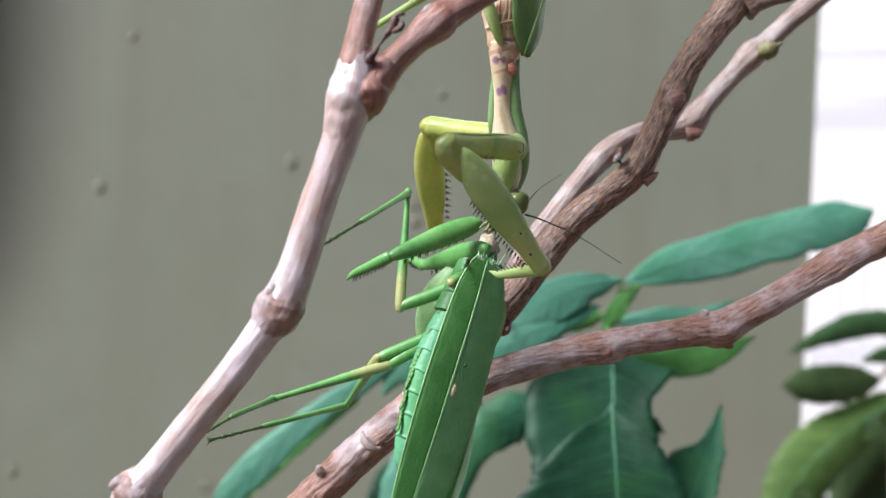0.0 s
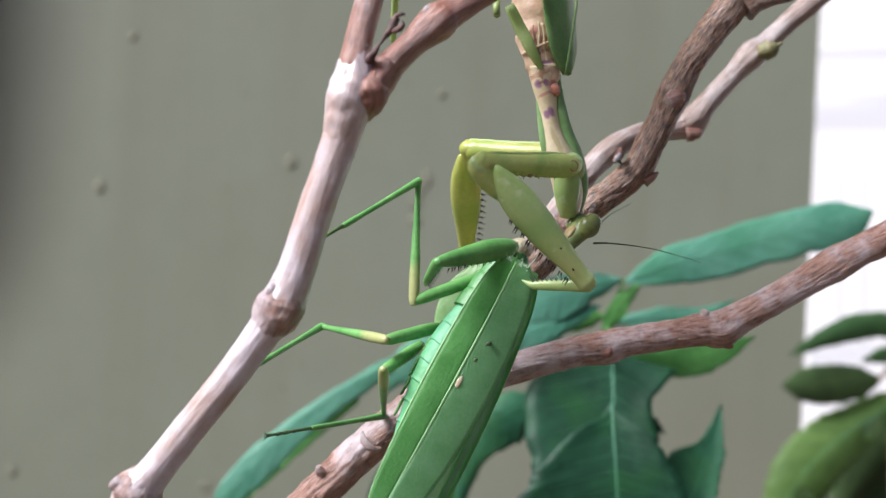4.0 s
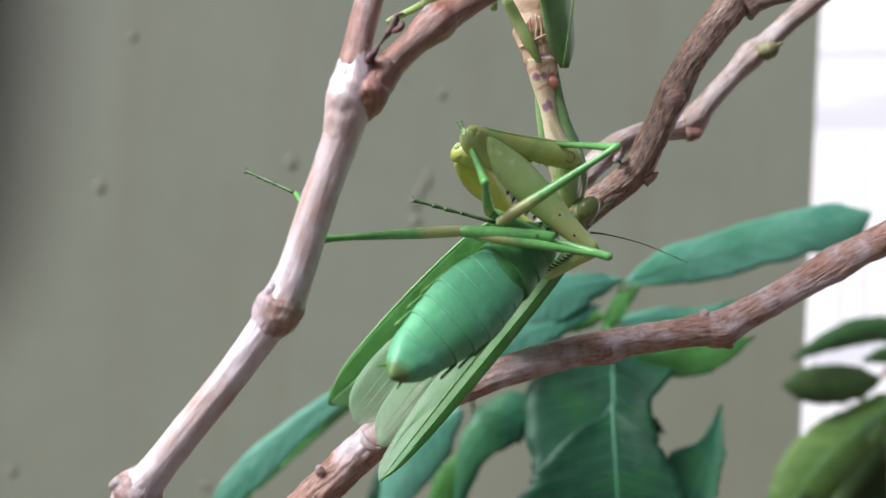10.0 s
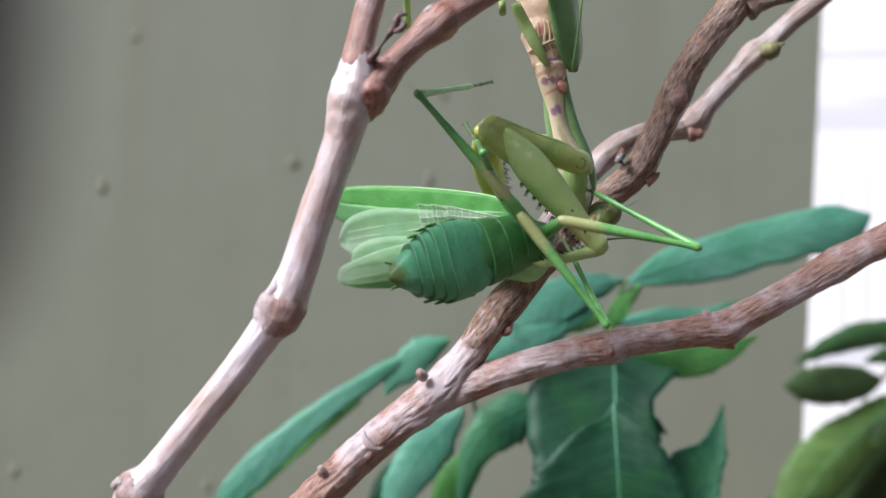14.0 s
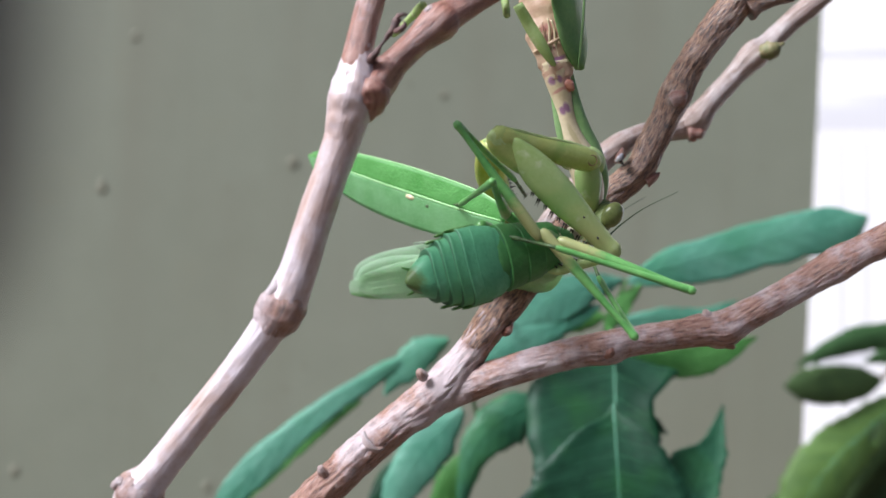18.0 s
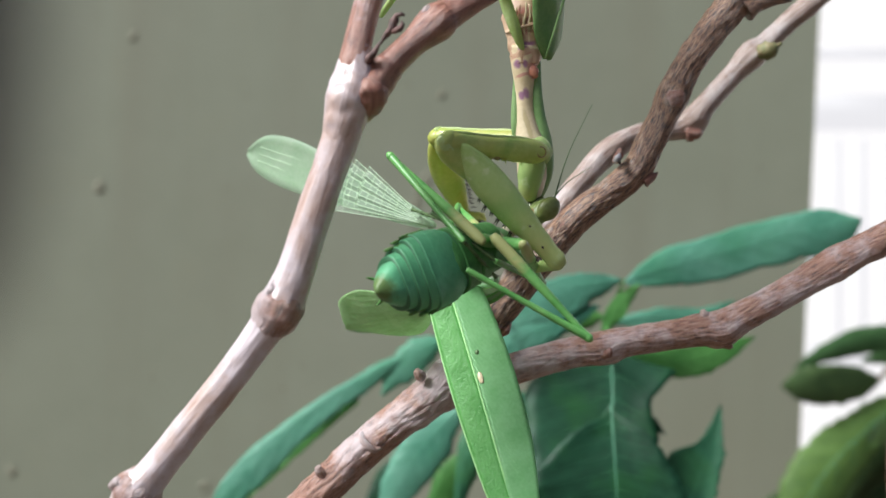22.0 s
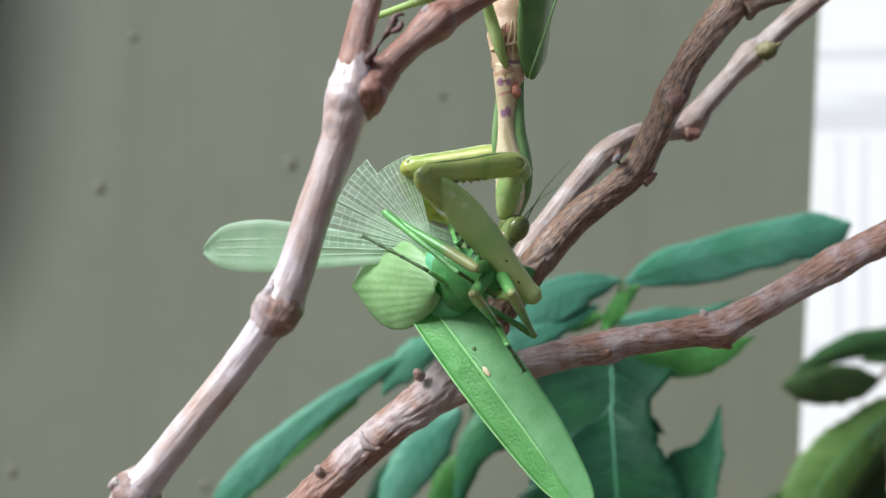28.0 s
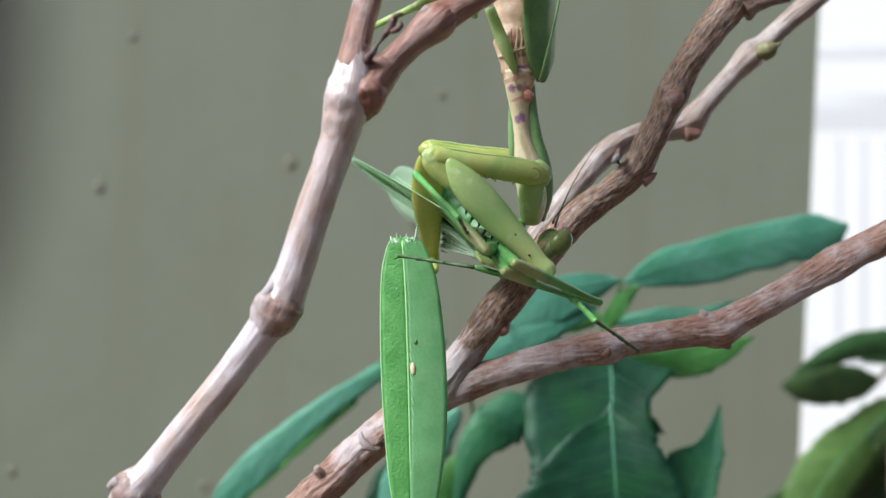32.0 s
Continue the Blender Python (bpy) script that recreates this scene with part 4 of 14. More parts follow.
marked(CREAM, [((-4.26, 0.25, 1.70), (0.7, 0.5, 2), PURPLE_SKIN), ((-3.92, 1.42, 1.80), (0.7, 0.45, 2), PURPLE_SKIN), ((0.20, 0.35, 1.60), (0.85, 0.55, 2), PURPLE_SKIN), ((0.35, -0.35, 1.60), (0.75, 0.5, 2), PURPLE_SKIN),
               ((-5.47, 1.64, 1.90), (0.35, 3.0, 2), PINK_SKIN), ((-2.55, 0.73, 1.90), (0.3, 2.0, 2), PINK_SKIN), ((-2.85, 2.30, 1.20), (1.6, 1.1, 2.4), PINK_SKIN), ((4.78, -0.72, 2.00), (3.2, 0.45, 2), (0.52, 0.42, 0.24))])
marked(PINK, [((-6.59, 1.93, 1.90), (0.5, 2.2, 2), PURPLE_SKIN), ((-8.32, 2.45, 2.00), (0.4, 2.6, 2), PINK_SKIN), ((-10.06, 2.98, 2.00), (0.5, 2.4, 2), (0.40, 0.20, 0.16)), ((-11.64, 3.47, 2.00), (0.5, 2.6, 2), PINK_SKIN)])
random.seed(11)
for i in range(5):
    y, x0 = -1.5 + 0.7 * i, random.uniform(-6.6, -5.8)
    rows = [(x0 - 1.5 * g, y + 2.0 + 0.48 * g + random.uniform(-0.18, 0.18), math.sqrt(max(0.2, 5.4 - y * y)) - 0.5 + 0.12 * g, 0.2 - 0.03 * abs(g - 2)) for g in range(5)]
    part("skin_fold", tube(mm(rows), 7, 4, 0.2, 900), PINK if i % 3 == 1 else CREAM, hunter, "cream and pink wrinkle of skin")
for x0, y0, r in ((-5.9, 2.05, 2.2), (-9.4, 3.0, 2.75)):
    part("plate_edge", tube(mm([(x0 + 0.25 * math.cos(w), y0 + (r + 0.08) * math.sin(w), (r + 0.08) * math.cos(w) - 0.4, 0.2) for w in np.arange(-1.4, 1.5, 0.35)]), 7, 3, 0.25, 900), PINK, hunter, "raised pinkish rim of a body plate")
part("red_mark", blob(*(-2.58, 2.31, 1.30), 1.0, 0.75, 0.5, 12, 0.3), RED, hunter, "red spot at the shield's edge")
wing = [(0, -0.5, 0.5), (0.04, -2.5, 2.0), (0.15, -4.6, 3.8), (0.5, -5.2, 4.6), (0.8, -4.2, 3.6), (0.95, -2.0, 1.6), (1, -0.3, 0.3)]
t1 = part("tegmen", sheet(36, wing, 30, 10, 1.0, 0.5, 0.3), WING_HUNTER, hunter, "dull green wing cover", thick=0.00025)
t1.matrix_local = Matrix.Translation(Vector((-3.94, 4.51, 0.50)) / 1000) @ pose(0, 0, 0, 55, 0, 161)
t2 = part("tegmen", sheet(36, wing, 30, 10, 1.0, 0.5, 0.3), WING_HUNTER, hunter, "dull green wing cover", thick=0.00025)
t2.matrix_local = Matrix.Translation(Vector((-11.92, 6.94, -8.00)) / 1000) @ pose(0, 0, 0, 20, 0, 168)
part("wing_rib", tube(mm([(-3.95, 4.52, 1.50, 0.21), (-7.30, 6.75, 2.50, 0.21), (-11.68, 9.57, 2.50, 0.21), (-20.67, 14.89, 2.00, 0.17)]), 6, 5), GREEN_EDGE, hunter)
part("mid_coxa", tube(mm([(-5.98, 1.60, 2.00, 0.33), (-7.59, 1.37, 2.80, 0.67), (-9.97, 1.21, 3.00, 0.92), (-12.72, 1.06, 3.00, 0.92), (-16.10, 0.87, 4.00, 0.75)]), 10, 5, 0.05), OLIVE, hunter, "olive upper leg")
shin = part("mid_tibia", loft([(-0.3, 0, 0, 0.5, 0.5), (0.6, 0, 0, 0.75, 0.7), (5, 0, 0, 0.55, 0.5), (11, 0, 0, 0.5, 0.45), (13, 0, 0, 0.4, 0.4)], 10, 4), OLIVE, hunter)
part("mid_femur", tube(mm([(-16.47, 5.13, 5.00, 0.84), (-18.14, 8.68, 8.00, 0.75), (-16.42, 11.76, 10.00, 0.58)]), 8, 5), OLIVE, hunter)
part("hind_femur", tube(mm([(-18.37, 4.26, -2.00, 1.00), (-22.33, 1.67, 2.00, 0.75), (-14.46, -2.19, 11.00, 0.50)]), 8, 5), OLIVE, hunter)
part("hind_femur", tube(mm([(-19.17, 7.95, -2.00, 1.00), (-24.58, 15.23, 0.00, 0.75), (-21.04, 20.10, 2.00, 0.50)]), 8, 5), OLIVE, hunter)


def thorns(rows, material, parent, label=""):
    for r in rows:
        part("spine", spike(*r), material, parent, label)


def raptor(near):
    """The three long pieces of a catching leg, each along x from its joint."""
    c, f = (COXA, OLIVE) if near else (YELLOW, YELLOW)
    coxa = part("coxa", loft([(-1.2, 0, 0, 0.9, 0.9), (0.5, 0, 0, 1.71, 1.6), (4, 0, 0, 1.8, 1.6), (9, 0, 0, 1.57, 1.4), (13, 0, 0, 1.57, 1.4), (15, 0.1, 0, 1.71, 1.5), (16.2, 0.1, 0, 1.08, 1)], 16, 5), c, hunter)
    thorns([((x, 1.5, 0.5), (x + 0.3, 2.1 + 0.25 * (i % 2), 0.7), 0.18) for i, x in enumerate(np.arange(2, 13, 1.3))], c, coxa)
    part("ridge", tube(mm([(0.8, -1.5, 0.35, 0.22), (4, -1.66, 0.4, 0.3), (9, -1.45, 0.4, 0.28), (13, -1.42, 0.4, 0.3), (15.4, -1.45, 0.35, 0.24)]), 7, 6, 0.3, 900), RIDGE, coxa, "pale grainy upper ridge")
    part("hip_ring", tube(mm([(0.7 + 0.75 * math.cos(w), 0.1 + 0.75 * math.sin(w), 1.47, 0.11) for w in np.arange(0.0, 5.6, 0.5)]), 6, 2, 0.3, 1200), TAN, coxa, "brownish rim of the hip socket")
    for i, x in enumerate((6.2, 7.4, 8.5, 9.8, 11.1)):
        part("blister", blob(x, 1.42, 0.35, 0.55, 0.42, 0.5, 8, 0.25), (YELLOW, TAN, YELLOW, YELLOW, TAN)[i], coxa, "small yellowish bump")
    femur = part("femur", loft([(1.6, 1.3, 0.5, 0.24, 0.3), (2.3, 1.1, 0.45, 0.85, 0.8), (3.6, 0.8, 0.3, 1.54, 1.2), (5.5, 0.6, 0.2, 2.11, 1.5), (8, 0.45, 0.1, 2.46, 1.65), (11, 0.35, 0, 2.46, 1.65), (14.5, 0.2, 0, 2.16, 1.5), (18, 0.1, 0, 1.67, 1.3), (21.5, 0, 0, 1.38, 1.1), (23.2, 0, 0, 1.42, 1.1), (24.3, 0, 0, 0.85, 0.7)], 20, 5, 2.2), f, hunter)
    part("trochanter", loft([(-1.2, 0, 0, 1.1, 1.0), (-0.2, -0.1, 0, 1.8, 1.4), (1.5, -0.5, -0.1, 1.75, 1.35), (3.5, -0.7, -0.2, 1.4, 1.2), (5.5, -0.7, -0.2, 1.0, 1.0), (6.6, -0.6, -0.2, 0.5, 0.6)], 16, 5), c, femur, "smooth olive joint piece")
    part("knee_cap", blob(0.2, -0.35, 0.62, 1.7, 1.15, 0.78, 14, 0.1), RIDGE, femur, "pale glassy cap over the joint")
    part("keel", tube(mm([(3.0, 2.0, 0.5, 0.1), (5.5, 2.55, 0.4, 0.16), (8, 2.75, 0.3, 0.18), (11, 2.65, 0.2, 0.18), (14.5, 2.25, 0.2, 0.16), (18, 1.68, 0.2, 0.14), (21.5, 1.3, 0.2, 0.12)]), 6, 6, 0.3, 900), RIDGE, femur, "pale sharp keel")
    random.seed(5)
    thorns([((x, -1.6 - 0.5 * math.sin(x / 7), s), (x + 0.4, -2.2 - 0.5 * math.sin(x / 7) - 0.5 * (i % 2), s * 1.4), 0.17) for i, x in enumerate(np.arange(9, 21, 1.3)) for s in (-0.6, 0.6)], DARK, femur, "black-tipped thorn")
    for x, y in ((16.5, 0.4), (20.0, -0.3)):
        part("speck", blob(x, y, 1.3, 0.22, 0.16, 0.2, 6), DARK, femur, "dark speck")
    tibia = part("tibia", loft([(-0.6, 0, 0, 0.7, 0.7), (0.3, 0, 0, 1.1, 0.9), (3, 0, 0, 0.9, 0.75), (7, 0.1, 0, 0.75, 0.65), (8.8, 0.2, 0, 0.55, 0.5), (10.3, 0.9, 0, 0.1, 0.1)], 12, 5), f, hunter)
    thorns([((x, 0.6, s), (x + 0.7, 1.7, s * 1.6), 0.14) for x in np.arange(1.6, 9, 0.75) for s in (-0.3, 0.3)], DARK, tibia, "dark thorn")
    return coxa, femur, tibia


near_leg = raptor(True)
far_leg = raptor(False)
spin = lambda g: ([tuple(Matrix.Rotation(radians(68), 3, "X") @ Vector(v)) for v in g[0]], *g[1:])
head = part("head", spin(merge(loft([(-2.0, 0, 0, 1.6, 1.0), (-1.3, 0, 0, 2.3, 1.4), (0.2, 0, 0, 2.1, 1.5), (2.0, 0, 0, 1.5, 1.3), (3.8, 0, 0, 1.0, 1.0), (4.5, 0, 0, 0.4, 0.4)], 18, 5), blob(3.8, 0.8, 0.2, 0.9, 0.6, 0.7, 8), blob(3.8, -0.8, 0.2, 0.9, 0.6, 0.7, 8))), FACE, hunter, "triangular olive head")
for side in (-1, 1):
    part("eye", spin(blob(-0.7, side * 1.7, 0.1, 2.0, 1.25, 1.6, 20)), EYE, head, "glossy bulging eye")
    part("mandible", spin(merge(blob(4.4, side * 0.5, 0.3, 0.7, 0.4, 0.4, 8, 0.2), spike((4.8, side * 0.5, 0.3), (5.5, side * 0.1, 0.2), 0.22))), TAN, head, "tan jaw")
    part("palp", spin(tube(mm([(3.6, side * 0.9, 0.6, 0.2), (4.6, side * 1.2, 1.0, 0.18), (5.5, side * 0.9, 1.2, 0.14)]), 7, 4)), FACE, head, "small jointed feeler by the mouth")
part("face_plate", spin(merge(blob(1.4, 0, 1.0, 1.6, 1.2, 0.5, 10, 0.15), blob(3.2, 0, 0.8, 0.9, 0.7, 0.45, 8, 0.2))), TAN, head, "tan shield between the eyes")
feelers = [part("antenna", tube(mm([(0, 0, 0, 0.17), (4, 0.3, 0, 0.12), (12, 0.2, 0.2, 0.08), (23, -1.0, 0.4, 0.05)]), 6, 6), TARSUS, hunter, "thread-thin dark antenna") for _ in range(2)]

# ---- the prey: a bright green mantis, held and eaten ----
prey = thing("praying_mantis", "bright green half-eaten mantis held in the hunter's forelegs", "mantis", group="mantises")
part("thorax", loft([(-2, 0, 0, 1.6, 1.4), (0, 0, 0, 2.6, 2.0), (4, 0, -0.3, 3.6, 2.6), (8, 0, -0.3, 4.0, 2.8), (12, 0, -0.2, 4.3, 2.6)], 16, 5), THORAX, prey, "green thorax")
for x0, k0, k1, z0 in ((1.2, 3.6, 2.6, -0.2), (4.2, 4.2, 2.75, -0.2), (7.2, 4.6, 2.85, -0.1)):
    plate = part("thorax_plate", loft([(x0 - 0.4, 0, z0, k0 * 0.8, k1 * 0.8), (x0 + 0.3, 0, z0, k0 * 0.97, k1 * 0.97), (x0 + 2.6, 0, z0, k0 * 1.05, k1 * 1.05), (x0 + 3.1, 0, z0, k0 * 1.045, k1 * 1.045), (x0 + 3.15, 0, z0, k0 * 0.92, k1 * 0.92)], 28, 4, 2.3), THORAX, prey)
    part("membrane", loft([(x0 + 2.8, 0, z0, k0 * 0.85, k1 * 0.85), (x0 + 3.2, 0, z0, k0 * 0.96, k1 * 0.96), (x0 + 3.3, 0, z0, k0 * 0.95, k1 * 0.95), (x0 + 3.45, 0, z0, k0 * 0.8, k1 * 0.8)], 28, 3, 2.3), SEAM, plate, "dark folded seam")
part("torn_neck", merge(blob(-1.8, 0, 0.2, 1.8, 1.7, 1.4, 12, 0.5), blob(-2.6, 1.0, -0.6, 1.0, 0.9, 0.8, 10, 0.6), blob(1.6, 0.6, -1.9, 1.2, 1.3, 0.7, 10, 0.6)), FLESH, prey, "torn whitish and pink flesh")
segments = []
for i in range(7):
    x0 = 10.0 + 3.2 * i
    girth = [(4.3, 2.6), (5.0, 2.85), (5.4, 3.0), (5.45, 3.05), (5.15, 3.0), (4.55, 2.8), (3.8, 2.5), (2.9, 2.1)]
    (k0, k1), (j0, j1) = girth[i], girth[i + 1]
    mid = lambda f: ((k0 + (j0 - k0) * f) * 1.004, (k1 + (j1 - k1) * f) * 1.004)
    if i < 6:
        rows = [(x0 - 0.6, 0, 0, k0 * 0.9, k1 * 0.9), (x0 + 0.2, 0, 0, k0 * 0.985, k1 * 0.985), (x0 + 1.6, 0, 0, *mid(0.5)), (x0 + 3.1, 0, 0, *mid(0.97)), (x0 + 3.6, 0, 0, j0 * 1.018, j1 * 1.022), (x0 + 3.78, 0, 0, j0 * 0.995, j1 * 0.995), (x0 + 3.8, 0, 0, j0 * 0.93, j1 * 0.93)]
    else:
        rows = [(x0 - 0.6, 0, 0, k0, k1 * 0.9), (x0 + 1, 0, 0, k0 * 0.98, k1), (x0 + 2.6, 0, -0.1, k0 * 0.84, k1 * 0.88), (x0 + 3.9, 0, -0.3, k0 * 0.6, k1 * 0.68), (x0 + 5.0, 0, -0.5, k0 * 0.34, k1 * 0.42), (x0 + 5.7, 0, -0.7, k0 * 0.14, k1 * 0.18), (x0 + 5.9, 0, -0.7, k0 * 0.05, k1 * 0.06)]
    bow = lambda g: ([(x + 0.0009 * (1 - min(1, (y * 1000 / k0) ** 2)), y, z) for x, y, z in g[0]], g[1])
    plate = bow(loft(rows, 32, 4, 2.3))
    if i == 6:
        plate = ([(x, y * (1 + 0.08 * noise.noise(Vector((x, y, z)) * 420)), z * (1 + 0.1 * noise.noise(Vector((x, y, z)) * 420 + Vector((5, 0, 0))))) for x, y, z in plate[0]], plate[1])
    segments.append(part("abdomen_segment", plate, BELLY, prey))
    if i < 6:
        part("membrane", bow(loft([(x0 + 3.4, 0, 0, j0 * 0.9, j1 * 0.9), (x0 + 3.76, 0, 0, j0 * 0.99, j1 * 0.99), (x0 + 3.86, 0, 0, j0 * 0.985, j1 * 0.985), (x0 + 4.0, 0, 0, j0 * 0.85, j1 * 0.85)], 32, 3, 2.3)), SEAM, segments[i], "dark folded seam")
        for s in (-1, 1):
            part("side_plate", merge(*[blob(x0 + 0.9 + 0.75 * j, s * k0 * 1.0, 0.15 * math.sin(5 * j + i), 0.6, 0.24, 0.36, 8, 0.5) for j in range(4)]), PLEURA, segments[i], "grainy yellowish green side edge")
part("cercus", loft([(0, 0, 0, 0.22, 0.2), (0.9, 0.1, 0, 0.2, 0.18), (1.8, 0.2, 0, 0.1, 0.1)], 8, 4), PLEURA, segments[6]).matrix_local = pose(0.0337, 0.0013, 0.0008, 0, 0, 20)
part("cercus", loft([(0, 0, 0, 0.22, 0.2), (0.9, 0.1, 0, 0.2, 0.18), (1.8, 0.2, 0, 0.1, 0.1)], 8, 4), PLEURA, segments[6]).matrix_local = pose(0.0337, -0.0013, 0.0008, 0, 0, -20)


def tegmen(spot):
    """A wing cover along x: leathery front band at -y, thin hind part at +y."""
    vault = lambda g: ([(x, y, z - 22 * y * y) for x, y, z in g[0]], *g[1:])
    front = [(0, -1.5, 0.25), (0.04, -2.3, 0.45), (0.15, -3.3, 0.55), (0.4, -3.7, 0.45), (0.65, -3.5, 0.25), (0.85, -2.8, -0.05), (0.95, -1.8, -0.25), (1, -0.5, -0.35)]
    rear = [(0, 0.1, 2.4), (0.04, 0.3, 3.8), (0.15, 0.4, 5.3), (0.4, 0.3, 6.1), (0.65, 0.1, 5.6), (0.85, -0.2, 3.9), (0.95, -0.4, 2.4), (1, -0.5, -0.2)]
    ob = part("tegmen", vault(sheet(47, front, 36, 6, 0.0, 0.8, 0.06)), WING if spot else WING_PALE, prey, "leaf-green granular wing cover", thick=0.00012)
    part("hind_band", vault(sheet(47, rear, 36, 8, 0.0, 0.8, 0.06)), WING_REAR if spot else WING_THIN, ob, "thinner pale green half of the wing", thick=0.00012)
    part("vein", vault(tube(mm([(0.5, 0.22, -0.05, 0.22), (8, 0.42, -0.08, 0.24), (20, 0.32, -0.2, 0.23), (32, 0.1, -0.42, 0.2), (44, -0.25, -0.78, 0.1)]), 6, 5)), VEIN, ob, "pale main vein")
    part("rim", vault(tube(mm([(0.3, -1.5, 0.05, 0.11), (2, -2.35, 0.02, 0.12), (7, -3.3, 0.0, 0.13), (19, -3.75, -0.12, 0.13), (30.5, -3.55, -0.34, 0.13), (40, -2.8, -0.58, 0.11), (46.8, -0.5, -0.8, 0.08)]), 6, 5)), VEIN, ob, "pale yellowish front rim")
    part("vein_net", vault(merge(*[tube(mm([(x, y, -0.8 * (x / 47) ** 2, r) for x, y, r in ((1 + 1.7 * i, 0.5, 0.085), (7.5 + 1.65 * i, 2.4, 0.07), (15 + 1.5 * i, 5.4 - 0.045 * abs(i - 6) ** 1.7, 0.06))]), 4, 3) for i in range(19)])), VEIN_FINE, ob)
    if not spot:
        band = [(0, -1.6, -0.7), (0.04, -2.4, -1.0), (0.15, -3.4, -1.6), (0.4, -3.8, -1.8), (0.65, -3.6, -1.8), (0.85, -2.9, -1.6), (0.95, -1.9, -1.3), (1, -0.6, -0.4)]
        part("front_band", vault(sheet(47, band, 36, 4, 0.12, 0.8, 0.06)), WING, ob, "firm green front edge of the wing", thick=0.0003)
    if spot:
        part("wing_spot", blob(20.5, 1.0, -0.12, 0.95, 0.42, 0.2, 10, 0.2), CREAM, ob, "small cream oval spot")
        part("dark_speck", blob(16.5, 1.6, -0.1, 0.35, 0.3, 0.15, 8, 0.4), TARSUS, ob)
        random.seed(3)
        strands = [spike((random.uniform(0.2, 0.9), y, 0.0), (random.uniform(0.2, 0.9) - random.choice((0.5, 0.8, 1.2, 2.6)) * random.random(), y + random.uniform(-0.7, 0.7), random.uniform(-0.6, 0.6)), random.uniform(0.07, 0.16)) for y in np.arange(-1.5, 2.3, 0.14)]
        part("torn_edge", merge(*strands), GAUZE_VEIN, ob, "frayed torn edge")
    return ob


def hind_wing():
    """A folding wing: a stiff front band and three gauzy panels that open like a fan."""
    band = [(0, -0.4, 0.6), (0.1, -1.4, 1.8), (0.4, -2.4, 3.4), (0.7, -3.3, 5.2), (0.88, -3.0, 4.6), (0.96, -1.8, 2.8), (1, -0.3, 0.6)]
    ob = part("hind_wing", sheet(41.5, band, 26, 6, 0.4, 0.6, 0.2), WING_THIN, prey, "translucent pale green hind wing", thick=0.0001)
    part("vein", merge(*[tube(mm([(0.3, y * 0.3, 0.1, 0.12), (14, y, 0.25, 0.1), (28, y * 1.5, 0.1, 0.08), (39, y * 1.3, -0.3, 0.04)]), 5, 4) for y in (-1.2, -0.4, 0.5, 1.4)]), GAUZE_VEIN, ob)
    fans = []
    for i in range(3):
        rad = (21.5, 18.5, 15.5)[i]
        verts, faces, veins = [(0, 0, 0)], [], []
        rays = 8
        for j in range(rays + 1):
            a = math.radians(25 * j / rays)
            z = 0.13 if j % 2 else -0.13
            for r in (rad * 0.35, rad * 0.7, rad):
                verts.append((r * math.cos(a) / 1000, r * math.sin(a) / 1000, z * r / rad / 1000))
            veins.append(tube(mm([(0.5 * math.cos(a), 0.5 * math.sin(a), 0, 0.06), (rad * 0.5 * math.cos(a), rad * 0.5 * math.sin(a), z * 0.5, 0.055), (rad * math.cos(a), rad * math.sin(a), z, 0.04)]), 4, 2))
        tips = [(rad * math.cos(math.radians(25 * j / rays)), rad * math.sin(math.radians(25 * j / rays)), 0.13 if j % 2 else -0.13, 0.06) for j in range(rays + 1)]
        veins.append(tube(mm(tips), 5, 2))
        for j in range(rays):
            p, q = 1 + 3 * j, 4 + 3 * j
            faces += [(0, p, q), (p, p + 1, q + 1, q), (p + 1, p + 2, q + 2, q + 1)]
            for r in np.arange(rad * 0.3, rad, 1.5):
                a0, a1 = math.radians(25 * j / rays), math.radians(25 * (j + 1) / rays)
                z0, z1 = (0.13 if j % 2 else -0.13) * r / rad, (-0.13 if j % 2 else 0.13) * r / rad
                veins.append(tube(mm([(r * math.cos(a0), r * math.sin(a0), z0, 0.045), (r * math.cos(a1), r * math.sin(a1), z1, 0.045)]), 3, 1))
        fan = part("fan_panel", (verts, faces), GAUZE, ob, "gauzy pleated wing membrane")
        fan.data.shade_flat()
        fan["fans"] = i
        vn = part("vein_net", merge(*veins), GAUZE_VEIN, ob)
        fans.append((fan, vn))
    return ob, fans


def wing_base():
    """The crumpled, pleated root of the hind wing: a shallow pale green dome along x."""
    prof = [(0, -1.2, 1.2), (0.12, -4.2, 3.6), (0.35, -6.8, 6.2), (0.58, -7.0, 6.6), (0.76, -5.8, 5.5), (0.89, -4.0, 3.8), (0.97, -2.1, 2.0), (1, -0.5, 0.5)]
    verts, faces, uvs = sheet(19.6, prof, 30, 40, 1.8, 1.2, 0.3)
    verts = [(x, y, z + 0.00004 * math.sin(3.2e3 * y / (0.35 + 26 * x)) * min(1, x / 0.004)) for x, y, z in verts]
    ob = part("wing_base", (verts, faces, uvs), WING_ROOT, prey, "crumpled yellowish green pleated wing root", thick=0.0001)
    part("vein_net", merge(*[tube([(*verts[i * 41 + j], 0.00006) for i in range(0, 31, 2)], 5, 1) for j in range(2, 40, 3)]), VEIN_FINE, ob, "pale radiating veins")
    return ob


crumpled = wing_base()
cover_a, cover_b = tegmen(True), tegmen(False)
gauze_a, fans_a = hind_wing()
gauze_b, fans_b = hind_wing()


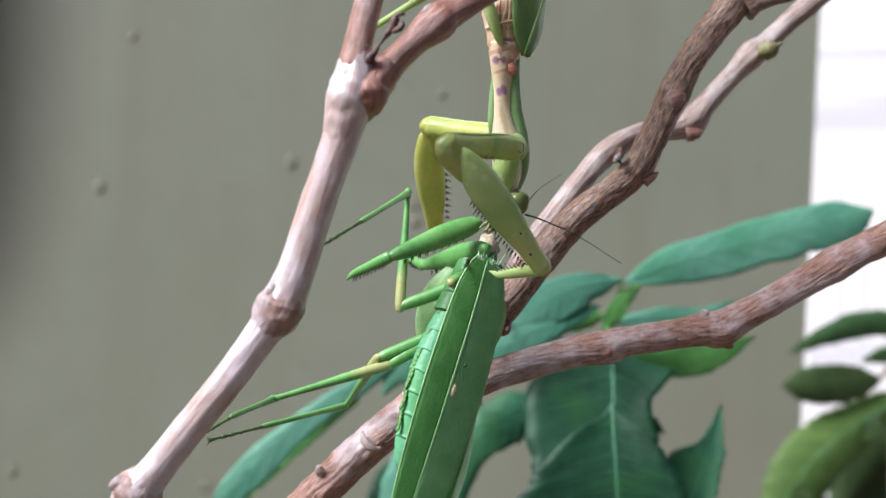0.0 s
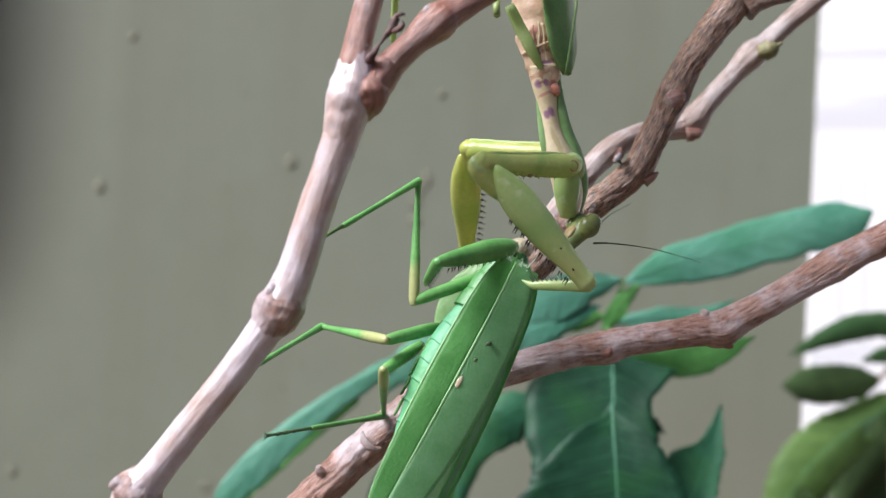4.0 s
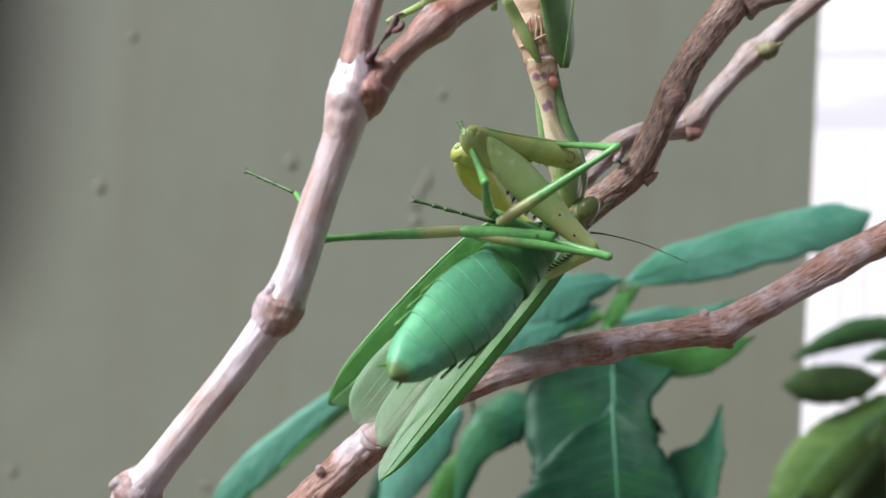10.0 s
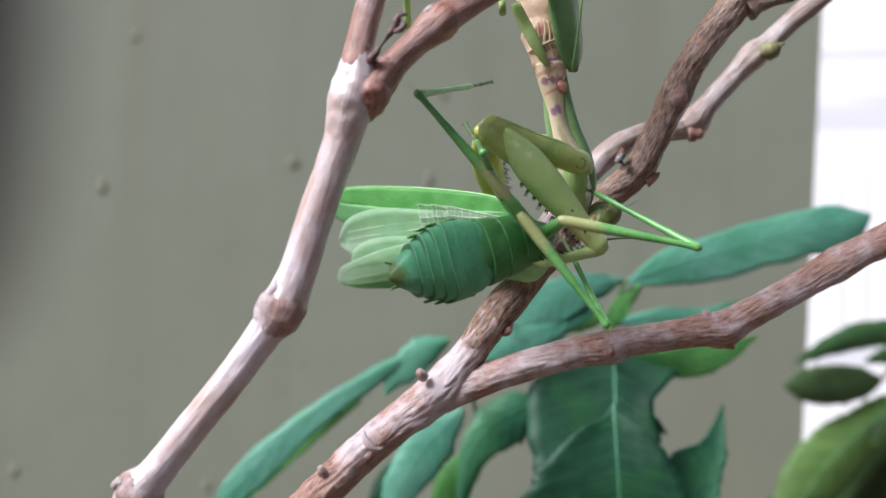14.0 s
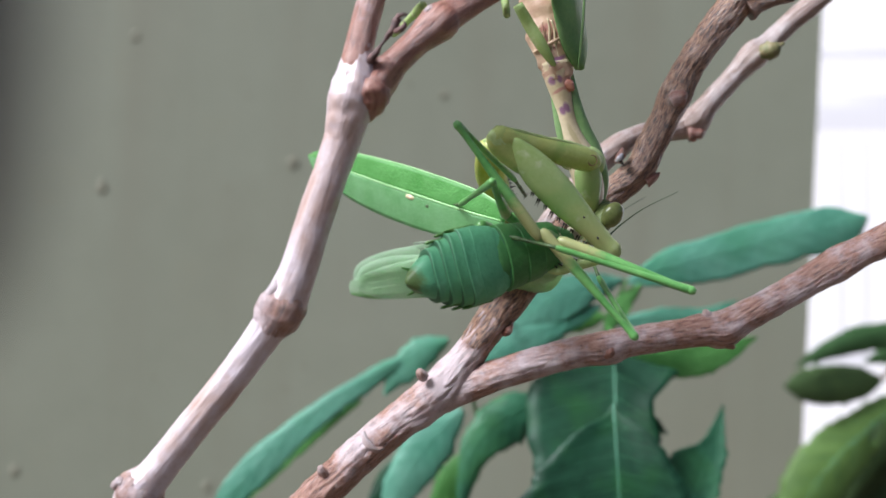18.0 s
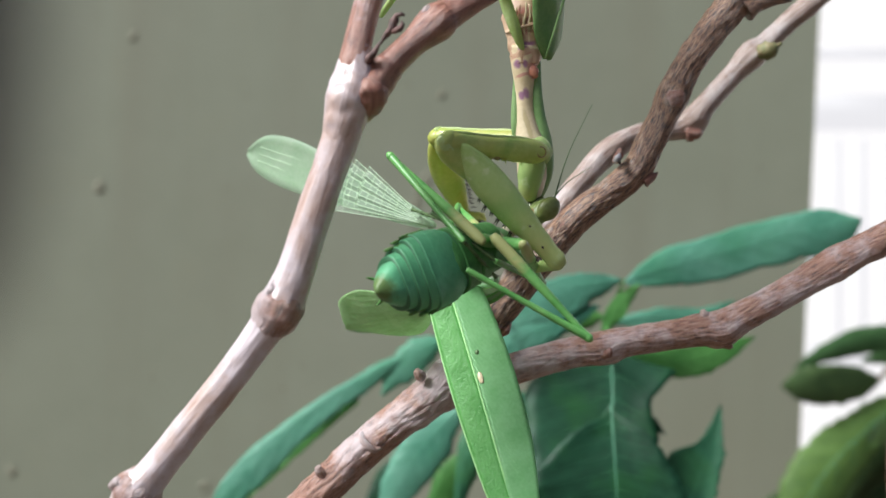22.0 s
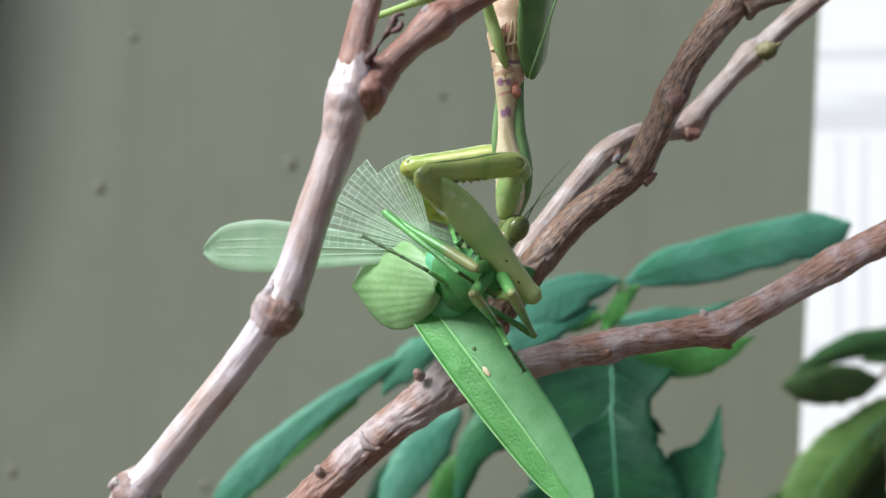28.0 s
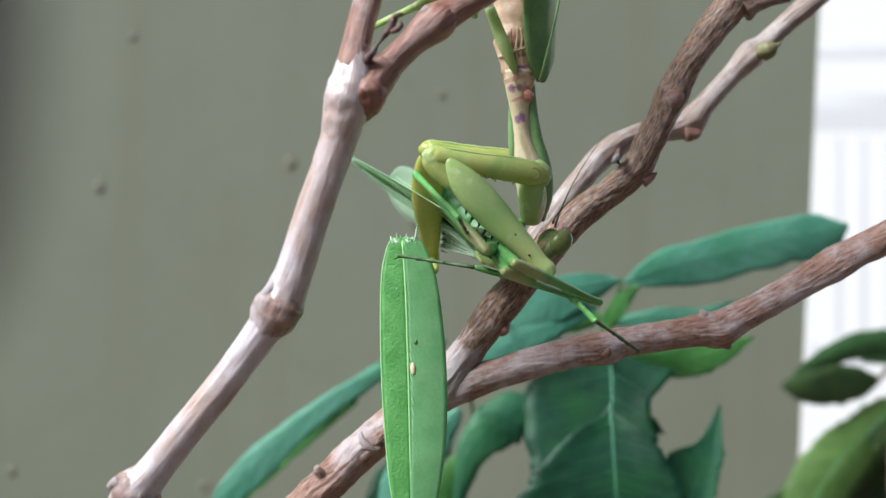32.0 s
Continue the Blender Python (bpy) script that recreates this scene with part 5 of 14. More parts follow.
def leg():
    """Femur, tibia and jointed tarsus of a walking leg, each along x."""
    femur = part("femur", loft([(-0.8, 0, 0, 0.5, 0.5), (0, 0, 0, 0.75, 0.7), (1.2, 0, 0, 0.8, 0.75), (5, 0, 0, 0.8, 0.76), (10, 0, 0, 0.62, 0.58), (15, 0, 0, 0.45, 0.45), (17.4, 0, 0, 0.48, 0.48), (18.4, 0, 0, 0.62, 0.58), (19.0, 0, 0, 0.3, 0.3)], 12, 5), FEMUR, prey)
    part("trochanter", loft([(0.6, 0, 0, 0.74, 0.7), (1.0, 0, 0, 0.81, 0.77), (3.0, 0, 0, 0.825, 0.785), (4.4, 0, 0, 0.82, 0.775), (5.4, 0, 0, 0.74, 0.7)], 12, 4), FEMUR, femur, "tan joint")
    tibia = part("tibia", loft([(-0.4, 0, 0, 0.4, 0.4), (0.6, 0, 0, 0.6, 0.55), (4, 0, 0, 0.5, 0.45), (12, 0, 0, 0.4, 0.38), (17.5, 0, 0, 0.45, 0.4), (18.8, 0, 0, 0.35, 0.3)], 8, 4), LEG, prey)
    joints = [(0, 0, 0, 0.3, 0.3), (4.6, 0, 0, 0.24, 0.24), (5.2, 0, 0, 0.34, 0.34), (5.5, 0, 0, 0.2, 0.2), (7.6, 0, 0, 0.34, 0.34), (7.9, 0, 0, 0.2, 0.2), (9.4, 0, 0, 0.34, 0.34), (9.7, 0, 0, 0.2, 0.2), (11.6, 0, 0, 0.28, 0.28), (12.4, 0, 0, 0.36, 0.3)]
    tarsus = part("tarsus", loft(joints, 8, 3), TARSUS, prey, "dark jointed foot")
    part("claw", merge(spike((12.3, 0.2, 0), (13.0, 0.7, 0.1), 0.12), spike((12.3, -0.2, 0), (13.0, -0.7, 0.1), 0.12)), DARK, tarsus)
    return femur, tibia, tarsus


legs = [leg() for _ in range(4)]
hips = [part("leg_coxa", loft([(-3.0, 0, 0, 0.8, 0.7), (0, 0, 0, 1.0, 0.9), (4, 0, 0, 0.95, 0.85), (7, 0, 0, 0.85, 0.8), (8.4, 0, 0, 0.5, 0.5)], 12, 4), LEG, prey) for _ in range(4)]


def catcher():
    femur = part("fore_femur", loft([(-0.6, 0, 0, 0.7, 0.6), (1, 0, 0, 1.4, 1.1), (5, 0.1, 0, 1.7, 1.2), (10, 0, 0, 1.4, 1.0), (13.6, 0, 0, 0.95, 0.8), (14.8, 0, 0, 0.6, 0.5)], 14, 4), LEG, prey)
    thorns([((x, -1.2, s), (x + 0.4, -2.0, s * 1.5), 0.15) for x in np.arange(3, 13, 1.2) for s in (-0.4, 0.4)], DARK, femur)
    tibia = part("fore_tibia", loft([(-0.3, 0, 0, 0.6, 0.6), (0.5, 0, 0, 0.9, 0.75), (4, 0, 0, 0.75, 0.6), (7, 0, 0, 0.5, 0.45), (8.3, 0.4, 0, 0.1, 0.1)], 10, 4), LEG, prey)
    thorns([((x, 0.5, s), (x + 0.6, 1.3, s * 1.6), 0.12) for x in np.arange(1.2, 7, 0.7) for s in (-0.3, 0.3)], DARK, tibia)
    return femur, tibia


arms = [catcher(), catcher()]


# ---- what moves ----
def keyed(ob, rows):
    """Rows of seconds, place in millimetres and turn in degrees."""
    walk(ob, [(r[0], pose(r[1] / 1000, r[2] / 1000, r[3] / 1000, r[4], r[5], r[6])) for r in rows])


def motions():
    base = Vector((0.04453, 0.2960, 0.29189))
    turn = lambda a, b: Matrix.Translation(base) @ pose(0, 0, 0, 0, a, b) @ Matrix.Translation(-base)
    walk(sway, [(0, turn(0, 0)), (9, turn(0.4, 1)), (19, turn(1.4, 4)), (25, turn(2.2, 7)), (28, turn(2.6, 9)), (32, turn(3.0, 10))])
    stalk = Vector((0.16456, 0.4240, 0.25099))
    lean = lambda a: Matrix.Translation(stalk) @ pose(0, 0, 0, 0, a, 0) @ Matrix.Translation(-stalk)
    walk(leaning, [(0, lean(0)), (6, lean(-1.5)), (13, lean(-4.5)), (20, lean(-7)), (29, lean(-9.5)), (32, lean(-10))])
    walk(dipping, [(0, pose(0, 0, 0)), (6, pose(0.0004, 0, -0.001)), (13, pose(0.001, 0, -0.003)), (29, pose(0.002, 0, -0.0062)), (32, pose(0.002, 0, -0.0065))])
    keyed(hunter, [
    (0, 8.52, 180, 323.48, 90, 75.7, 0), (0.5, 10.53, 180, 322.65, 90, 74.9, 0), (1, 12.53, 180, 321.81, 90, 74, 0),
    (1.5, 13.33, 180, 321.81, 90, 70.8, 0), (2, 14.12, 180, 321.81, 90, 67.7, 0), (2.5, 14.08, 180, 321.81, 90, 66.8, 0),
    (3, 14.04, 180, 321.81, 90, 65.9, 0), (3.5, 14.57, 180, 321.16, 90, 65.7, 0), (5.5, 17.21, 180, 318.05, 90, 64.9, 0),
    (6, 17.21, 180, 317.88, 90, 64.7, 0), (6.5, 18.89, 180, 320.06, 90, 64.7, 0), (7, 19.72, 180, 322.98, 90, 64.7, 0),
    (7.5, 19.01, 180, 323.06, 90, 63.9, 0), (8, 17.97, 180, 323.06, 90, 63.2, 0), (8.2, 17.06, 180, 322.73, 90, 63.3, 0),
    (8.35, 16.39, 180, 322.48, 90, 63.4, 0), (8.5, 15.71, 180, 322.23, 90, 63.4, 0), (8.7, 15.54, 180, 321.96, 90, 64.2, 0),
    (9, 15.29, 180, 321.56, 90, 65.3, 0), (9.5, 15.42, 180, 321.18, 90, 65.1, 0), (10, 15.21, 180, 321.23, 90, 64.9, 0),
    (10.5, 15.29, 180, 321.18, 90, 66, 0), (11, 16.3, 180, 321.39, 90, 66.9, 0), (11.5, 16.42, 180, 321.52, 90, 66.8, 0),
    (12, 16.38, 180, 321.48, 90, 66.6, 0), (12.5, 16.17, 180, 321.31, 90, 65.4, 0), (13, 16.96, 180, 321.06, 90, 64.2, 0),
    (13.5, 16.67, 180, 320.77, 90, 64.5, 0), (14, 16.21, 180, 320.64, 90, 64.7, 0), (14.5, 15.74, 180, 320.24, 90, 64.1, 0),
    (15.5, 17.01, 180, 320.47, 90, 62.9, 0), (16.5, 18.94, 180, 320.29, 90, 61.8, 0), (17, 17.8, 180, 320.31, 90, 61.2, 0),
    (17.5, 17.72, 180, 320.6, 90, 61.3, 0), (18, 17.47, 180, 320.81, 90, 61.5, 0), (18.25, 15.94, 180, 321.16, 90, 64.2, 0),
    (18.5, 15.84, 180, 321.35, 90, 67, 0), (19, 11.36, 180, 322.23, 90, 72.6, 0), (19.5, 11.36, 180, 322.52, 90, 72.6, 0),
    (20, 11.2, 180, 322.73, 90, 72.6, 0), (20.5, 10.99, 180, 322.6, 90, 71.5, 0), (21, 11.36, 180, 322.4, 90, 70.4, 0),
    (21.5, 11.53, 180, 322.9, 90, 72.1, 0), (22, 11.87, 180, 322.98, 90, 73.8, 0), (22.5, 11.78, 180, 322.9, 90, 73.4, 0),
    (23, 11.87, 180, 322.56, 90, 73, 0), (23.5, 11.91, 180, 322.56, 90, 72.3, 0), (24, 11.53, 180, 322.56, 90, 71.7, 0),
    (24.5, 11.95, 180, 322.6, 90, 72.5, 0), (25, 13.2, 180, 322.23, 90, 73.4, 0), (25.5, 12.47, 180, 321.24, 90, 73.9, 0),
    (26.5, 11.24, 180, 321.27, 90, 74.9, 0), (27.5, 8.68, 180, 320.13, 90, 75.9, 0), (28, 9.28, 180, 320.31, 90, 76.4, 0),
    (28.4, 9.84, 180, 320.17, 90, 75.1, 0), (28.7, 10.46, 180, 320.27, 90, 74.1, 0), (29, 10.7, 180, 319.97, 90, 73.2, 0),
    (29.5, 10.99, 180, 319.93, 90, 73.5, 0), (30, 10.78, 180, 319.64, 90, 73.9, 0), (30.5, 10.91, 180, 319.76, 90, 74.6, 0),
    (31, 10.78, 180, 319.55, 90, 75.2, 0), (31.5, 10.61, 180, 319.43, 90, 73, 0), (32, 11.45, 180, 319.47, 90, 70.7, 0)
    ])
    keyed(near_leg[0], [
    (0, 9.09, -0.35, 4.5, 0, -50.1, -101.2), (0.5, 8.75, -0.4, 4.5, 0, -46.1, -108.1), (1, 8.41, -0.45, 4.5, 0, -41.2, -114.3),
    (1.5, 8.34, -0.49, 4.5, 0, -35.6, -112.7), (2, 8.3, -0.53, 4.5, 0, -28.5, -111.9), (2.5, 8.52, -0.54, 4.5, 0, -31.2, -114.2),
    (3, 8.74, -0.54, 4.5, 0, -33.7, -116.6), (3.5, 8.75, -0.55, 4.5, 0, -31.7, -115.3), (5.5, 8.76, -0.58, 4.5, 0, -21.6, -110.5),
    (6, 8.78, -0.58, 4.5, 0, -18.4, -109.3), (6.5, 8.54, -0.64, 4.5, 0, -13.5, -110.2), (7, 8.33, -0.69, 4.5, 0, -6.8, -111.4),
    (7.5, 8.65, -0.68, 4.5, 0, -8, -109.2), (8, 8.98, -0.66, 4.5, 0, -8.3, -107), (8.2, 8.8, -0.64, 4.5, 0, -16.2, -112.7),
    (8.35, 8.66, -0.62, 4.5, 0, -19.4, -117.4), (8.5, 8.52, -0.6, 4.5, 0, -21.3, -122.3), (8.7, 8.36, -0.59, 4.5, 0, -22.9, -122.6),
    (9, 8.13, -0.57, 4.5, 0, -25, -123.2), (9.5, 8.36, -0.57, 4.5, 0, -22.2, -124.2), (10, 8.59, -0.57, 4.5, 0, -19.2, -125.1),
    (10.5, 8.63, -0.56, 4.5, 0, -17.3, -123.4), (11, 8.66, -0.58, 4.5, 0, -14.9, -121.7), (11.5, 8.49, -0.59, 4.5, 0, -13.9, -120.5),
    (12, 8.32, -0.59, 4.5, 0, -12.8, -119.4), (12.5, 8.16, -0.59, 4.5, 0, -20.2, -127.7), (13, 7.98, -0.61, 4.5, 0, -23.1, -136.8),
    (13.5, 8.42, -0.6, 4.5, 0, -23.7, -135.9), (14, 8.86, -0.59, 4.5, 0, -24.3, -135), (14.5, 8.83, -0.57, 4.5, 0, -23.9, -134),
    (15.5, 8.77, -0.61, 4.5, 0, -22.2, -132), (16.5, 8.7, -0.66, 4.5, 0, -19.7, -130.1), (17, 8.69, -0.63, 4.5, 0, -18.9, -129.2),
    (17.5, 8.73, -0.64, 4.5, 0, -22.1, -129.7), (18, 8.78, -0.63, 4.5, 0, -25, -130.1), (18.25, 8.78, -0.59, 4.5, 0, -26.1, -123.4),
    (18.5, 8.79, -0.57, 4.5, 0, -26.2, -116.7), (19, 8.9, -0.44, 4.5, 0, -26.1, -103.3), (19.5, 9.16, -0.44, 4.5, 0, -33.6, -116.6),
    (20, 9.43, -0.44, 4.5, 0, -34.7, -131.6), (20.5, 9.3, -0.44, 4.5, 0, -32.3, -130.4), (21, 9.17, -0.46, 4.5, 0, -29.3, -129.4),
    (21.5, 9.19, -0.45, 4.5, 0, -30.3, -119.4), (22, 9.21, -0.45, 4.5, 0, -29.2, -109.6), (22.5, 9.01, -0.45, 4.5, 0, -27.9, -108.4),
    (23, 8.8, -0.45, 4.5, 0, -26.3, -107.3), (23.5, 9.04, -0.45, 4.5, 0, -21.2, -103.7), (24, 9.28, -0.45, 4.5, 0, -13.5, -100.5),
    (24.5, 8.86, -0.45, 4.5, 0, -29.8, -110.5), (25, 8.43, -0.47, 4.5, 0, -35.9, -123.3), (25.5, 8.35, -0.45, 4.5, 0, -36.3, -118.5),
    (26.5, 8.25, -0.41, 4.5, 0, -35.7, -108.4), (27.5, 8.12, -0.33, 4.5, 0, -33.5, -98.9), (28, 8.07, -0.34, 4.5, 0, -30.9, -94.4),
    (28.4, 8.27, -0.37, 4.5, 0, -29.7, -111.3), (28.7, 8.42, -0.39, 4.5, 0, -22.9, -123.7), (29, 8.57, -0.4, 4.5, 0, -3.3, -135.8),
    (29.5, 8.6, -0.4, 4.5, 0, -3.2, -135.5), (30, 8.62, -0.4, 4.5, 0, -7.8, -134.8), (30.5, 8.98, -0.39, 4.5, 0, -13.7, -128.8),
    (31, 9.34, -0.39, 4.5, 0, -15.4, -123.1), (31.5, 9.16, -0.4, 4.5, 0, -1.9, -121.2), (32, 9, -0.43, 4.5, 0, -1.4, -118.6)
    ])
    keyed(near_leg[1], [
    (0, 7.16, -10.07, 16.36, 0, 23.1, 24.9), (0.5, 5.42, -10.59, 15.64, 0, 21.5, 22.3), (1, 3.63, -11.05, 14.69, 0, 19.3, 19.6),
    (1.5, 3.5, -12.1, 13.5, 0, 16.2, 17.7), (2, 3.24, -13.14, 11.88, 0, 11.9, 15.7), (2.5, 3.1, -12.59, 12.52, 0, 13.5, 14.7),
    (3, 2.98, -12.04, 13.08, 0, 14.8, 13.7), (3.5, 3.13, -12.44, 12.63, 0, 13.7, 15.8), (5.5, 3.73, -14.04, 10.19, 0, 7.4, 24.6),
    (6, 3.93, -14.42, 9.38, 0, 5.2, 26.9), (6.5, 3.34, -14.75, 8.1, 0, 1.6, 29.4), (7, 2.74, -14.99, 6.34, 0, -3.1, 31.7),
    (7.5, 3.62, -15.14, 6.64, 0, -2.4, 31.1), (8, 4.51, -15.29, 6.74, 0, -2.2, 30.7), (8.2, 3.06, -14.33, 8.82, 0, 3.5, 26.9),
    (8.35, 1.95, -13.56, 9.65, 0, 5.4, 24.3), (8.5, 0.83, -12.78, 10.12, 0, -1.6, 21.1), (8.7, 0.68, -12.58, 10.51, 0, 7.6, 20.8),
    (9, 0.46, -12.3, 11.04, 0, 9.6, 19), (9.5, 0.32, -12.41, 10.35, 0, 7.7, 20.5), (10, 0.2, -12.52, 9.58, 0, 5.6, 22.1),
    (10.5, 0.5, -12.89, 9.1, 0, 4.3, 20.5), (11, 0.8, -13.29, 8.48, 0, 2.7, 18.9), (11.5, 0.87, -13.51, 8.23, 0, 1.9, 21.6),
    (12, 0.92, -13.72, 7.93, 0, 1.1, 24.1), (12.5, -0.72, -12.07, 9.84, 0, 6.2, 16.5), (13, -2.39, -10.34, 10.56, 0, 8.3, 8.2),
    (13.5, -1.75, -10.45, 10.71, 0, 8.8, 13.2), (14, -1.1, -10.55, 10.86, 0, 9.2, 18.2), (14.5, -0.99, -10.74, 10.76, 0, 9, 17.4),
    (15.5, -0.8, -11.26, 10.33, 0, 8, 15.9), (16.5, -0.68, -11.78, 9.72, 0, 6.4, 14.3), (17, -0.56, -11.96, 9.51, 0, 5.8, 13.4),
    (17.5, -0.4, -11.66, 10.32, 0, 8.2, 15.5), (18, -0.25, -11.35, 11.03, 0, 10.2, 17.6), (18.25, 1.14, -12.18, 11.29, 0, 10.7, 21),
    (18.5, 2.55, -12.97, 11.32, 0, 10.5, 24.4), (19, 5.71, -13.94, 11.31, 0, 9.9, 31), (19.5, 3.4, -11.96, 13.05, 0, 14.7, 23.5),
    (20, 0.99, -9.94, 13.31, 0, 15.5, 15.5), (20.5, 0.83, -10.39, 12.76, 0, 13.8, 15.2), (21, 0.61, -10.88, 12.06, 0, 11.7, 14.9),
    (21.5, 2.65, -12.08, 12.31, 0, 12.4, 21.2), (22, 4.67, -13.15, 12.05, 0, 11.7, 27.5), (22.5, 4.69, -13.41, 11.73, 0, 11.2, 26.2),
    (23, 4.67, -13.68, 11.35, 0, 10.5, 24.9), (23.5, 5.63, -14.45, 10.1, 0, 7.3, 28.5), (24, 6.55, -15.23, 8.12, 0, 1.8, 32.4),
    (24.5, 4.16, -13.02, 12.18, 0, 13.6, 19.2), (25, 1.56, -10.93, 10.2, 0, 16.9, 6.1), (25.5, 2.42, -11.4, 10.4, 0, 17, 9.9),
    (26.5, 4.29, -12.32, 11.8, 0, 16.4, 17.6), (27.5, 6.12, -13.07, 13.03, 0, 14.7, 24.9), (28, 7.05, -13.57, 12.44, 0, 12.9, 28.5),
    (28.4, 3.38, -12.88, 12.15, 0, 12.3, 21.4), (28.7, 0.53, -12.24, 10.53, 0, 8, 15.9), (29, -2.5, -11.15, 5.4, 0, -5.4, 9.6),
    (29.5, -2.42, -11.22, 5.37, 0, -5.4, 11.7), (30, -2.17, -11.26, 6.61, 0, -2.3, 13.8), (30.5, -0.42, -12.11, 8.15, 0, 1.7, 17.5),
    (31, 1.19, -12.86, 8.62, 0, 2.9, 21.1), (31.5, 1.17, -13.62, 5.01, 0, -6.5, 23.5), (32, 1.6, -14, 4.88, 0, -7, 25.4)
    ])
    keyed(near_leg[2], [
    (0, 26.83, -0.94, 7.13, 180, 44.6, -93.3), (0.5, 25.7, -2.26, 7.01, 180, 41.1, -103.9), (1, 24.58, -3.59, 6.91, 180, 35.2, -113.6),
    (1.5, 25.06, -5.22, 6.93, 180, 35.8, -115.2), (2, 25.44, -6.9, 7.02, 180, 36, -116.7), (2.5, 25.27, -6.79, 7.04, 180, 34.1, -115.8),
    (3, 25.12, -6.66, 7.07, 180, 32, -114.9), (3.5, 25.16, -6.2, 7.04, 180, 29.6, -113.5), (5.5, 24.97, -4.3, 7.15, 180, 14.4, -107),
    (6, 24.86, -3.81, 7.24, 180, 4.3, -105.6), (6.5, 23.86, -3.17, 7.43, 180, 4.9, -101.9), (7, 22.77, -2.64, 7.61, 180, 8, -97.6),
    (7.5, 23.77, -2.96, 7.61, 180, 18.6, -103.2), (8, 24.77, -3.28, 7.63, 180, 22.4, -109.3), (8.2, 24.04, -3.69, 7.38, 180, 37.8, -104.8),
    (8.35, 23.34, -3.92, 7.43, 180, 45, -99.3), (8.5, 22.8, -4.28, 10.76, 180, 49.3, -95.6), (8.7, 22.52, -4.28, 7.41, 180, 53.5, -89.2),
    (9, 22.44, -4.75, 7.1, 180, 59.7, -83.7), (9.5, 22.19, -4.22, 7.19, 180, 49.7, -81.9), (10, 21.93, -3.7, 7.29, 180, 37.8, -81.1),
    (10.5, 22.51, -4.65, 7.32, 180, 37.1, -86.9), (11, 23.07, -5.65, 7.39, 180, 36, -92.2), (11.5, 22.76, -4.83, 7.44, 180, 42.4, -87.6),
    (12, 22.42, -4.09, 7.48, 180, 48.2, -81.7), (12.5, 21.75, -5.42, 7.29, 180, 2.9, -93.2), (13, 20.69, -7.03, 7.17, 180, 1.9, -96.8),
    (13.5, 20.92, -5.14, 7.12, 180, 2.6, -97.9), (14, 21, -3.28, 7.09, 180, 3.4, -98.5), (14.5, 21.21, -3.77, 7.07, 180, 3.2, -98.9),
    (15.5, 21.64, -4.87, 7.06, 180, 3.6, -99.8), (16.5, 22.01, -6, 7.1, 180, 14.5, -100.1), (17, 22.24, -6.51, 7.11, 180, 21.3, -100.2),
    (17.5, 22.07, -5.41, 6.96, 180, 3.9, -100.2), (18, 21.85, -4.32, 6.84, 180, 3.9, -99.2), (18.25, 22.75, -3.87, 6.92, 180, 8.7, -96.4),
    (18.5, 23.65, -3.38, 7.03, 180, 30.8, -92.8), (19, 25.62, -2, 7.24, 180, 50, -87.8), (19.5, 24.3, -2.88, 7.05, 180, 22.9, -93.9),
    (20, 22.87, -3.87, 6.99, 180, 0.8, -96.3), (20.5, 22.91, -4.38, 7.14, 180, 15.1, -94.3), (21, 22.91, -4.94, 7.27, 180, 41.8, -89.8),
    (21.5, 24.1, -3.74, 7.24, 180, 49.2, -90.3), (22, 25.15, -2.51, 7.26, 180, 55.9, -90.6), (22.5, 25.43, -3.2, 7.16, 180, 53.6, -94.1),
    (23, 25.69, -3.93, 7.07, 180, 51.3, -97.3), (23.5, 26.16, -3.29, 7.11, 180, 44.9, -107.5), (24, 26.44, -2.62, 7.39, 180, 36.5, -114.1),
    (24.5, 25.79, -5.5, 6.63, 180, 18.8, -119.9), (25, 23.98, -8.55, 6.74, 180, 0.8, -118.5), (25.5, 24.61, -7.5, 6.76, 180, 14.7, -117.1),
    (26.5, 25.83, -5.47, 6.86, 180, 29.6, -113.5), (27.5, 26.79, -3.47, 7.05, 180, 40.7, -108.2), (28, 27.22, -2.6, 7.17, 180, 46.4, -105),
    (28.4, 24.82, -4.48, 7.15, 180, 29.7, -111.6), (28.7, 22.97, -5.84, 7.26, 180, 0.6, -115.2), (29, 20.63, -7.23, 7.63, 180, -0.3, -115.9),
    (29.5, 20.56, -6.47, 7.6, 180, -0.1, -111.8), (30, 20.7, -5.65, 7.54, 180, 0, -108.8), (30.5, 22.04, -5.01, 7.46, 180, 0.4, -109.3),
    (31, 23.15, -4.38, 7.41, 180, 0.8, -108.9), (31.5, 22.64, -4.27, 7.68, 180, 1.2, -112.5), (32, 22.73, -3.97, 7.75, 180, 1.8, -118.5)
    ])
